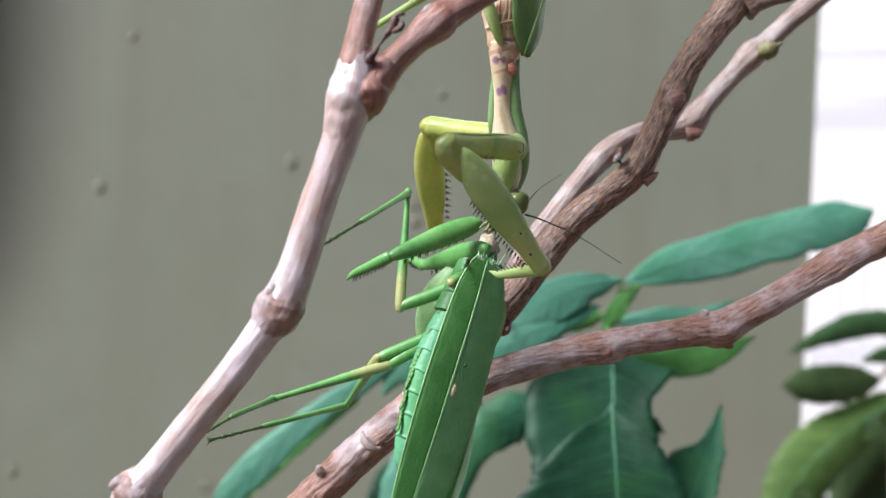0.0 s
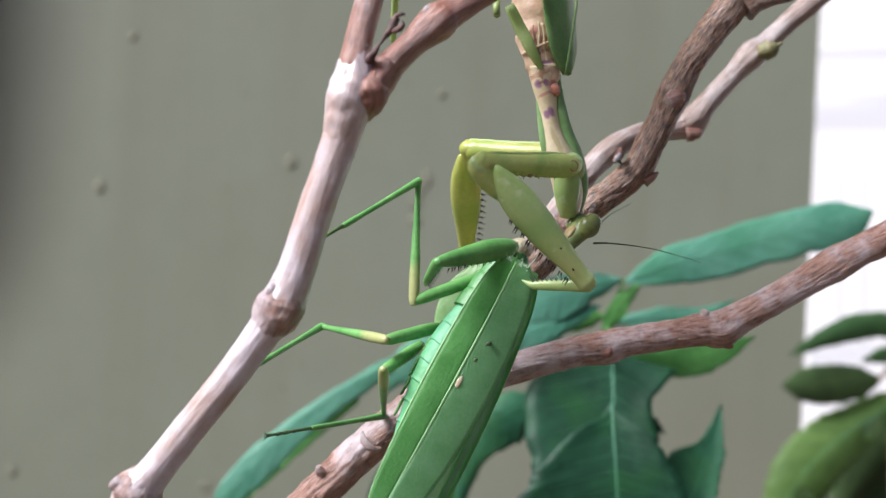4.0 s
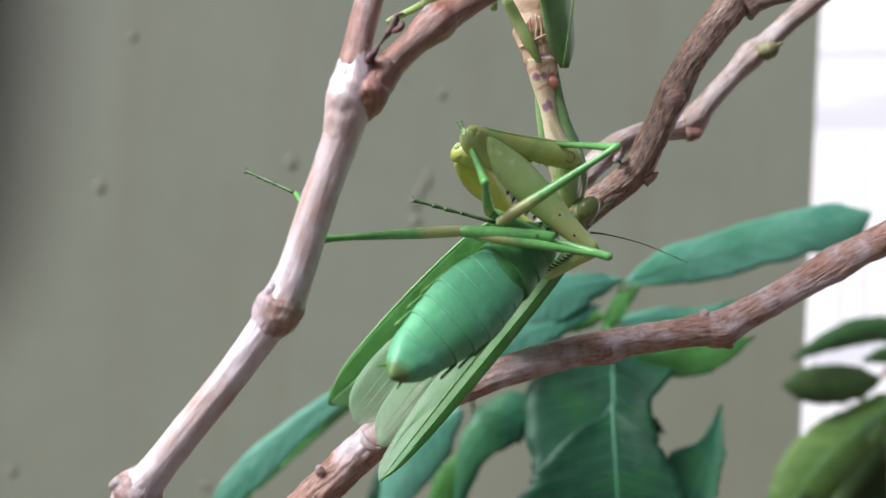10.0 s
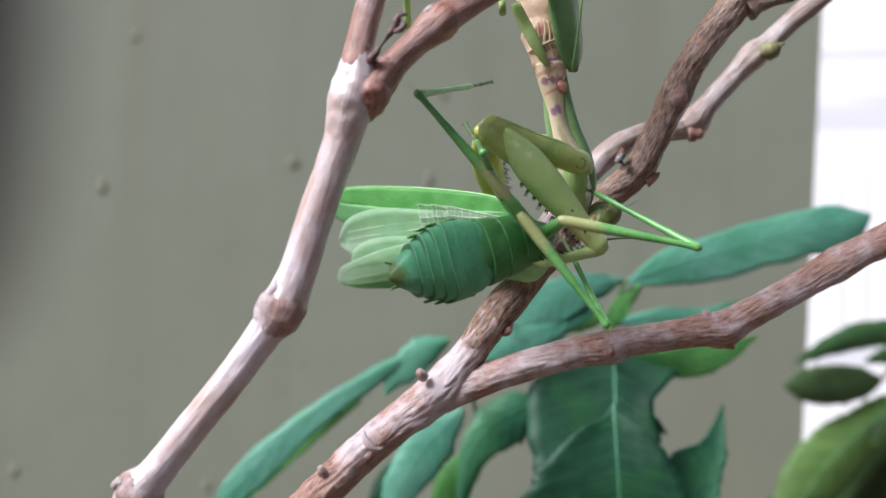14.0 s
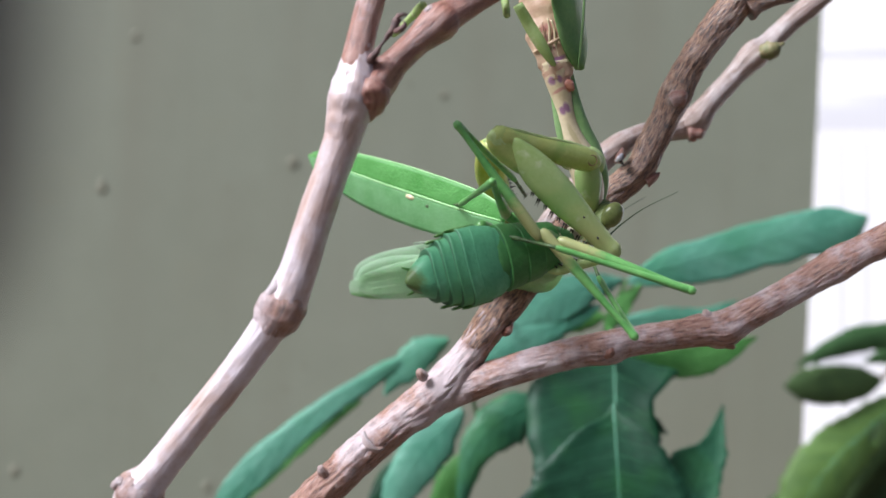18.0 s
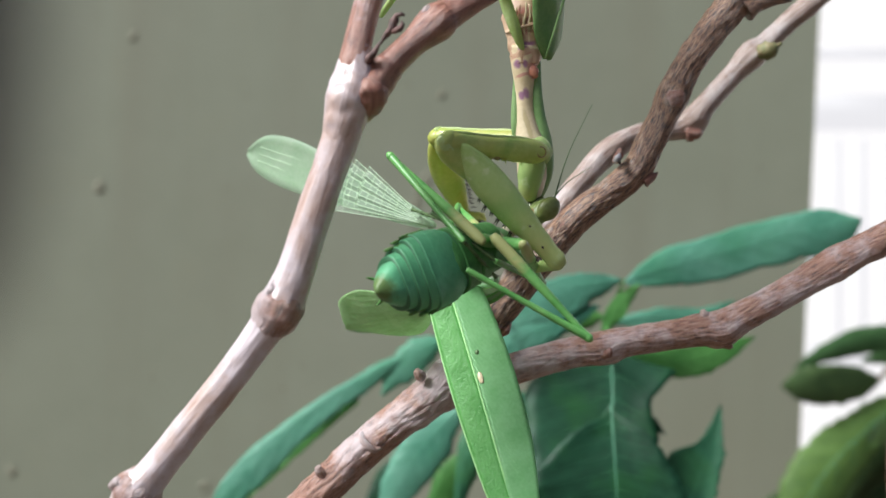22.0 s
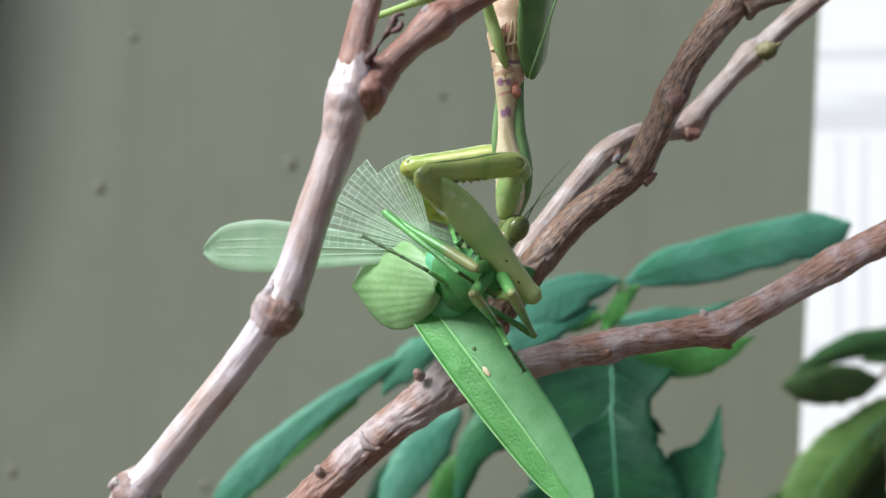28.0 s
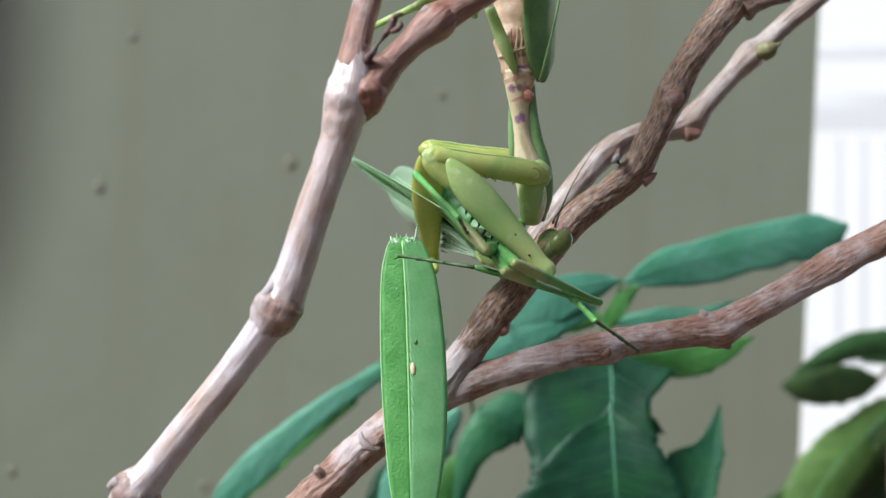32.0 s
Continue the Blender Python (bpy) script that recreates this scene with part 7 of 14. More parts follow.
    keyed(feelers[1], [
    (0, 17.96, -0.99, -2, 0, 63.8, 121.3), (0.5, 15.69, -0.75, -2, 0, 63.2, 120.3), (1, 13.42, -0.46, -2, 0, 62.6, 119.2),
    (1.5, 15.12, -1.3, -2, 0, 62.7, 114.8), (2, 16.77, -2.34, -2, 0, 62.7, 110.3), (2.5, 18.22, -2.04, -2, 0, 62.7, 108.5),
    (3, 19.67, -1.77, -2, 0, 62.7, 106.7), (3.5, 19.56, -1.58, -2, 0, 63.2, 104.2), (5.5, 19.15, -0.78, -2, 0, 65.5, 98),
    (6, 19.04, -0.58, -2, 0, 65.3, 90.2), (6.5, 17.52, 1.01, -2, 0, 63.2, 102), (7, 15.99, 2.6, -2, 0, 60.1, 105.2),
    (7.5, 17.22, 0.89, -2, 0, 61.1, 104.7), (8, 18.41, -0.84, -2, 0, 61.3, 103.4), (8.2, 18.67, -0.61, -2, 0, 61.8, 104.8),
    (8.35, 18.86, -0.44, -2, 0, 62.3, 105.8), (8.5, 19.05, -0.26, -2, 0, 62.7, 107), (8.7, 19.05, -0.51, -2, 0, 63.3, 109.1),
    (9, 19.06, -0.86, -2, 0, 64.1, 112.5), (9.5, 19.11, -1.31, -2, 0, 63.2, 110.5), (10, 19.15, -1.77, -2, 0, 62.5, 105.2),
    (10.5, 19.85, -2.01, -2, 0, 61.4, 104.6), (11, 20.56, -2.22, -2, 0, 62.6, 106.3), (11.5, 21.37, -2.4, -2, 0, 63, 105.6),
    (12, 22.19, -2.6, -2, 0, 62.7, 105), (12.5, 20.84, -1.8, -2, 0, 62.9, 27.3), (13, 19.54, -0.96, -2, 0, 40.6, -6.7),
    (13.5, 19.67, -1.32, -2, 0, 64.4, 25.2), (14, 19.79, -1.7, -2, 0, 62.4, 103.9), (14.5, 19.61, -1.37, -2, 0, 60.2, 102.1),
    (15.5, 19.28, -0.67, -2, 0, 61.8, 101.8), (16.5, 18.99, 0.04, -2, 0, 64, 106.7), (17, 18.85, 0.38, -2, 0, 61.3, 99.8),
    (17.5, 19.04, -1.32, -2, 0, 61.9, 100.3), (18, 19.25, -3.03, -2, 0, 62.1, 100.6), (18.25, 18.28, -2.74, -2, 0, 62.5, 104.8),
    (18.5, 17.35, -2.53, -2, 0, 65, 116.5), (19, 15.54, -2.43, -2, 0, 63.3, 117.8), (19.5, 16.16, -1, -2, 0, 63.3, 117.4),
    (20, 16.79, 0.43, -2, 0, 62.8, 116.6), (20.5, 16.06, 0.59, -2, 0, 62.1, 114.2), (21, 15.35, 0.76, -2, 0, 62.4, 114.7),
    (21.5, 16, 0.2, -2, 0, 62.9, 115), (22, 16.71, -0.33, -2, 0, 62.9, 118), (22.5, 16.08, 0.1, -2, 0, 62.8, 116.7),
    (23, 15.45, 0.53, -2, 0, 62.5, 117.4), (23.5, 14.67, 0.66, -2, 0, 62.8, 118.1), (24, 13.88, 0.8, -2, 0, 62.3, 116.9),
    (24.5, 18.07, 0.12, -2, 0, 62.4, 112.6), (25, 22.28, -0.4, -2, 0, 63.3, 113.6), (25.5, 20.84, -0.44, -2, 0, 62.1, 117.8),
    (26.5, 17.94, -0.56, -2, 0, 63.5, 118.1), (27.5, 14.88, 0.56, -2, 0, 63.6, 121.1), (28, 16.35, -1.15, -2, 0, 64.1, 121.2),
    (28.4, 16.76, -1.72, -2, 0, 64.1, 119.4), (28.7, 17.06, -2.14, -2, 0, 64.8, 118), (29, 17.35, -2.56, -2, 0, 64.1, 116.8),
    (29.5, 17.34, -2.26, -2, 0, 64.8, 117.5), (30, 17.32, -1.97, -2, 0, 64.1, 117.2), (30.5, 16.58, -1.2, -2, 0, 64.4, 117.9),
    (31, 15.82, -0.47, -2, 0, 63.7, 119), (31.5, 16.06, -0.33, -2, 0, 62.4, 114.5), (32, 16.35, -0.22, -2, 0, 63.3, 113.4)
    ])
    keyed(head, [
    (0, 17.02, -2.79, 1.5, 0, 0, -54.3), (0.5, 16.15, -2.27, 1.5, 0, -2.9, -54.3), (1, 15.29, -1.74, 1.5, 0, -5.7, -54.4),
    (1.5, 15.1, -2.78, 1.5, 0, -8.5, -56.7), (2, 14.85, -3.81, 1.5, 0, -11.3, -59), (2.5, 16.19, -3.29, 1.5, 0, -14, -59.1),
    (3, 17.56, -2.8, 1.5, 0, -16.7, -59.1), (3.5, 17.67, -2.77, 1.5, 0, -16.7, -62.6), (5.5, 18.13, -2.69, 1.5, 0, -16.7, -76.8),
    (6, 18.25, -2.66, 1.5, 0, -16.7, -80.3), (6.5, 17.87, -0.97, 1.5, 0, -19.3, -85.3), (7, 17.5, 0.72, 1.5, 0, -21.8, -90.3),
    (7.5, 17.32, -0.48, 1.5, 0, -20.6, -86.1), (8, 17.11, -1.66, 1.5, 0, -19.3, -81.8), (8.2, 17.39, -2.1, 1.5, 0, -18.8, -79.7),
    (8.35, 17.61, -2.43, 1.5, 0, -18.4, -78.1), (8.5, 17.82, -2.76, 1.5, 0, -18, -76.6), (8.7, 17.96, -2.47, 1.5, 0, -17.5, -73.8),
    (9, 18.15, -2.01, 1.5, 0, -16.7, -69.7), (9.5, 17.22, -2.19, 1.5, 0, -16.7, -69.9), (10, 16.29, -2.36, 1.5, 0, -16.7, -70.1),
    (10.5, 17.59, -2.41, 1.5, 0, -16.7, -69), (11, 18.89, -2.42, 1.5, 0, -16.7, -68.1), (11.5, 19.24, -2.28, 1.5, 0, -16.7, -68.2),
    (12, 19.59, -2.14, 1.5, 0, -16.7, -68.4), (12.5, 18.21, -1.55, 1.5, 0, -16.7, -69.6), (13, 16.86, -0.93, 1.5, 0, -38.7, -60.8),
    (13.5, 17.12, -0.8, 1.5, 0, -28.8, -65.5), (14, 17.38, -0.68, 1.5, 0, -16.7, -70.3), (14.5, 17.59, -0.88, 1.5, 0, -15.1, -69.4),
    (15.5, 18, -1.3, 1.5, 0, -11.9, -67.6), (16.5, 18.39, -1.75, 1.5, 0, -8.5, -65.7), (17, 18.59, -1.97, 1.5, 0, -6.8, -64.8),
    (17.5, 17.83, -2.21, 1.5, 0, -5.1, -63.2), (18, 17.06, -2.46, 1.5, 0, -3.4, -61.5), (18.25, 16.74, -2.85, 1.5, 0, -2.6, -58),
    (18.5, 16.49, -3.27, 1.5, 0, -1.7, -54.5), (19, 16.26, -4.15, 1.5, 0, 0, -47.4), (19.5, 17, -2.65, 1.5, 0, -11.3, -69.9),
    (20, 17.73, -1.15, 1.5, 0, -21.8, -92.4), (20.5, 17.78, -1.38, 1.5, 0, -20.6, -86), (21, 17.83, -1.62, 1.5, 0, -19.3, -79.6),
    (21.5, 17.64, -2.11, 1.5, 0, -18, -70.4), (22, 17.48, -2.6, 1.5, 0, -16.7, -61.2), (22.5, 17.78, -2.38, 1.5, 0, -15.4, -60.4),
    (23, 18.08, -2.17, 1.5, 0, -14, -59.5), (23.5, 17.65, -2.94, 1.5, 0, -12.7, -58.9), (24, 17.22, -3.69, 1.5, 0, -11.3, -58.3),
    (24.5, 17.42, -3.11, 1.5, 0, -9.9, -56.2), (25, 17.6, -2.51, 1.5, 0, -8.5, -54.1), (25.5, 17.56, -2.62, 1.5, 0, -7.1, -52.4),
    (26.5, 17.48, -2.85, 1.5, 0, -4.3, -48.9), (27.5, 17.42, -3.06, 1.5, 0, -1.4, -45.4), (28, 17.4, -3.18, 1.5, 0, 0, -43.6),
    (28.4, 17.81, -3.65, 1.5, 0, -1.7, -46.4), (28.7, 18.12, -4.01, 1.5, 0, -3, -48.5), (29, 18.42, -4.36, 1.5, 0, -4.3, -50.6),
    (29.5, 17.9, -3.48, 1.5, 0, -6.4, -52.1), (30, 17.36, -2.6, 1.5, 0, -8.5, -53.6), (30.5, 17.29, -2.59, 1.5, 0, -10.6, -54.8),
    (31, 17.23, -2.59, 1.5, 0, -12.7, -56), (31.5, 18.25, -2.08, 1.5, 0, -14.7, -60.1), (32, 19.34, -1.69, 1.5, 0, -16.7, -64.3)
    ])
    keyed(prey, [
    (0, 6.18, 187.5, 298.78, -94.6, 67.1, -147.5), (0.5, 6.31, 187.5, 300.09, -96.5, 59.7, -156.1), (1, 6.44, 187.5, 301.39, -94.1, 52.4, -160.2),
    (1.5, 6.96, 187.5, 300.74, -82.9, 53.8, -159.1), (2, 7.49, 187.5, 300.09, -71.6, 55.1, -157.9), (2.5, 8.14, 187.5, 300.09, -71.4, 55.8, -157.9),
    (3, 8.79, 187.5, 300.09, -71.2, 56.5, -157.8), (3.5, 9.66, 187.5, 299.36, -70.5, 57.6, -157.2), (5.5, 13.7, 187.5, 295.95, -66.2, 62.3, -153.5),
    (6, 14.01, 187.5, 295.73, -64.7, 63.6, -152.2), (6.5, 15.32, 187.5, 298.82, -65.9, 63, -153.4), (7, 15.76, 187.5, 302.7, -67.1, 62.7, -154.6),
    (7.5, 16.36, 187.5, 302.74, -64.3, 60.3, -156.5), (8, 16.63, 187.5, 302.7, -61, 57.9, -157.9), (8.2, 16.63, 187.5, 302.26, -8, 62.1, -155.4),
    (8.35, 16.76, 184.2, 301.8, 36, 66, -151.9), (8.5, 16.88, 180.9, 300.92, 82.8, 70.6, -145.6), (8.7, 14.42, 176.5, 301.31, 116.5, 68.7, -151.8),
    (9, 12.78, 176.5, 301.72, 129.1, 49.9, -133.3), (9.5, 13.77, 176.5, 301.52, 125.1, 39, -131.9), (10, 14.42, 176.5, 301.72, 118, 30.5, -133.6),
    (10.5, 13.56, 176.5, 301.6, 114.2, 28.7, -136.9), (11, 13.6, 176.5, 301.72, 110.3, 27.1, -140.9), (11.5, 15.12, 176.5, 301.8, 107.7, 30.3, -147.6),
    (12, 16.47, 176.5, 301.72, 102.5, 34.2, -158.4), (12.5, 15.98, 176.5, 303.2, 94.9, 30.6, -170.4), (13, 16.47, 176.5, 304.59, 92.8, 25.4, -173.5),
    (13.5, 15.12, 176.5, 303.07, 97.5, 20, -159.1), (14, 13.6, 176.5, 301.72, 97.6, 12.4, -148.2), (14.5, 11.96, 176.5, 303.36, 149.2, 48.2, -114),
    (15.5, 15.24, 176.5, 302.13, 109.9, 16.6, -128.3), (16.5, 18.52, 176.5, 300.9, 82.6, -14.6, -152.9), (17, 16.06, 176.5, 300.08, 98.2, 13, -147.4),
    (17.5, 16.35, 176.5, 300.53, 97.5, 12.7, -149.2), (18, 16.47, 176.5, 300.9, 96.7, 12.3, -151.1), (18.25, 14.52, 176.5, 300.29, 97.8, 13.1, -148.8),
    (18.5, 13.97, 176.5, 299.51, 98.8, 13.9, -147), (19, 8.69, 176.5, 298.44, 101.6, 15.4, -142.3), (19.5, 7.95, 176.5, 300.94, 97.4, 6.7, -131.9),
    (20, 7.05, 176.5, 303.36, 87.2, -1.9, -124.4), (20.5, 7.17, 176.5, 302.99, 91.7, 1.3, -125.7), (21, 7.87, 176.5, 302.54, 95.7, 4.4, -127.3),
    (21.5, 7.78, 176.5, 301.93, 101.4, 9.7, -129.8), (22, 7.87, 176.5, 300.9, 105.3, 14.7, -132.9), (22.5, 7.37, 176.5, 300.61, 98.3, 9.5, -138.4),
    (23, 7.05, 176.5, 300.08, 93.1, 4.4, -145.1), (23.5, 7.66, 176.5, 299.67, 91.1, 1.3, -139.2), (24, 7.87, 176.5, 299.26, 87.7, -2.2, -133.6),
    (24.5, 8.28, 176.5, 299.88, 68.2, -17.2, -126.5), (24.75, 8.89, 176.5, 299.98, 88.7, -45.2, -168.7), (25, 9.51, 176.5, 300.08, 136.6, -47, 124.6),
    (25.5, 7.87, 176.5, 300.08, 86.5, 3, 131.1), (26.5, 8.28, 176.5, 300.08, 79.1, 10.7, 133.9), (27.5, 8.69, 176.5, 300.08, 74.1, 18.4, 138),
    (28, 7.87, 176.5, 297.62, 73.8, 14.4, 130.6), (28.4, 6.65, 181.64, 299, 59.2, -12.6, 129.4), (28.7, 5.68, 185.5, 300.09, 37.3, -32.5, 136.1),
    (29, 5.68, 185.5, 300.95, 31.5, -42.7, 137.9), (29.5, 6.37, 185.5, 301.08, 29.7, -46.1, 141.6), (30, 6.54, 185.5, 300.95, 26.4, -49.4, 146.8),
    (30.5, 6.24, 185.5, 301.12, 26.1, -40.4, 142.9), (31, 5.68, 185.5, 300.95, 22.3, -32.1, 142.4), (31.5, 6.46, 185.5, 300.43, 30.8, -35.2, 134.1),
    (32, 8.27, 185.5, 300.09, 40.6, -38.3, 125.9)
    ])
    keyed(hips[0], [
    (0, 6.56, -2.76, -1.77, 15.5, 30.7, -43), (0.5, 5.82, -2.99, -1.21, 12.9, 24.2, -39), (1, 5.2, -3.42, -0.78, 8.9, 18.8, -35.2),
    (1.5, 5.74, -4.26, -0.45, 0.5, 12.9, -37.2), (2, 6.25, -5.09, 0.16, -7.7, 6.9, -38.2), (2.5, 6.04, -5.32, 0.23, -7.7, 6.9, -38.9),
    (3, 5.82, -5.54, 0.29, -7.7, 7, -39.6), (3.5, 6.43, -5.35, 0.17, -7.7, -1.5, -39.1), (5.5, 8.95, -4.92, -0.37, -9.3, -16, -44.9),
    (6, 9.59, -4.91, -0.5, -9.1, -24.2, -39.7), (6.5, 11.01, -6.02, -0.75, -14, -45.5, -45.7), (7, 12.45, -7.13, -0.97, -27.4, -66.2, -44.7),
    (7.5, 10.79, -7.68, 0.03, -22.9, -58.6, -26.6), (8, 9.19, -8.3, 1.12, -24.4, -52.4, -13.1), (8.1, 8.1, -5.85, 3.64, -143.3, -81.6, 59.3),
    (8.2, 7.02, -3.41, 6.17, 129.4, -48.1, 99.5), (8.35, 4.74, -1.65, 6.52, 106.7, -3.5, 124.8), (8.43, 3.22, 1.88, 0.57, 149.8, -7.3, 92.2),
    (8.5, 1.69, 5.41, -5.38, -171.3, 11.5, 65.4), (8.7, 0.61, 0.22, -2.94, 166.3, 51.1, 48.9), (9, 1.7, 0.19, -2.87, 154.2, 31.8, 34.1),
    (9.5, 2.39, 0.21, -3, 147.3, 23.3, 39.3), (10, 3.25, 0.22, -3.54, 145.5, 14.1, 45.8), (10.5, 2.81, 0.17, -3.27, 148, 17.6, 40.8),
    (11, 2.41, 0.13, -3.07, 151, 21.7, 36.4), (11.5, 2.59, 0.2, -4.15, 158.1, 17.4, 40.1), (12, 2.4, 0.3, -5.83, 166.4, 13, 44.3),
    (12.5, 1.53, 0.21, -6.51, 174, 16.3, 42.1), (13, 1.41, 0.12, -7.03, 176.2, 14.1, 38.2), (13.5, 0.98, 0.04, -2.15, 151.3, 52.9, 34.5),
    (13.75, 1.24, 0.03, -2.13, 121.4, 63.5, 53.8), (14, 1.5, 0.03, -2.11, 81.9, 77.9, 61), (14.25, 1.42, 0.07, -1.86, -86.5, 67.9, -46.2),
    (14.5, 1.34, 0.12, -1.61, -130.2, 42.8, -22.8), (15.5, 1.46, 0.05, -1.08, -134.4, 35, -8.8), (16.5, 1.11, -0.07, -1.79, -157.6, 47.9, -15.6),
    (17, 1.07, 0.04, -1.43, 177.3, 50.2, 0.7), (17.5, 0.99, 0.04, -1.41, 172.4, 55.9, 1.1), (17.75, 0.97, 0.03, -1.42, -146.9, 58.9, -0.7),
    (18, 0.94, 0.03, -1.43, -102.4, 61.7, 1.9), (18.12, 0.96, 0.03, -1.42, -47.7, 62.1, 0.8), (18.25, 0.98, 0.03, -1.41, 8.1, 62.7, 0.8),
    (18.5, 1.03, 0.04, -1.41, -0.8, 63.8, -0.1), (19, 1.18, 0.05, -1.48, -13.5, 66.2, -4.9), (19.5, 1.37, 0, -1.14, -39.2, 48.9, -7),
    (20, 1.53, -0.04, -0.96, -75.9, 37.2, -10.9), (20.5, 1.49, -0.03, -0.98, -56.1, 40.4, -8.1), (21, 1.46, -0.02, -1.02, -33, 44.5, -5.5),
    (21.5, 1.58, 0, -1.24, -32.6, 54.9, -11.3), (22, 1.79, 0.03, -1.64, -47.1, 65.1, -25.5), (22.5, 1.68, 0.01, -1.79, -48.3, 70.1, -28.9),
    (23, 1.51, 0.01, -1.99, -58.9, 76.2, -40.7), (23.5, 1.71, 0.01, -1.82, -66.2, 66.6, -37.4), (24, 1.99, 0, -1.73, -75, 58.6, -38.8),
    (24.5, 1.54, -0.04, -1.18, -53.9, 49.3, -15), (24.75, 0.27, -0.06, -1.37, -125.9, 85.8, -63.7), (25, -1, -0.09, -1.56, 113.6, 52.7, -161.2),
    (25.5, -1.27, 0.01, -1.22, 111.3, 39, -171.1), (26.5, -1.51, 0.03, -1.65, 108.7, 41.6, -151.3), (27.5, -1.97, 0.06, -2.63, 120.2, 43.8, -125.8),
    (28, -2.06, 0.08, -2.04, 119.1, 32.9, -141.3), (28.4, -5.51, 3.66, -3.64, 100.1, 25.6, 175), (28.7, -6.3, 9, -1.82, 94.9, 6.9, 145.2),
    (29, -5.17, 9.47, -0.29, 78.3, 1.7, 127.8), (29.5, -4.49, 9.81, -0.33, 89.6, 0.1, 123.9), (30, -3.67, 10.15, -0.34, 101.5, -1.7, 119.3),
    (30.5, -4.79, 9.72, -0.31, 85.4, 0.9, 127.7), (31, -5.43, 9.43, -0.25, 71.5, 4, 132.8), (31.5, -6.31, 9.13, -0.29, 90.2, -0.1, 144),
    (32, -7.02, 9, -0.41, 102.7, -5.7, 153.1)
    ])
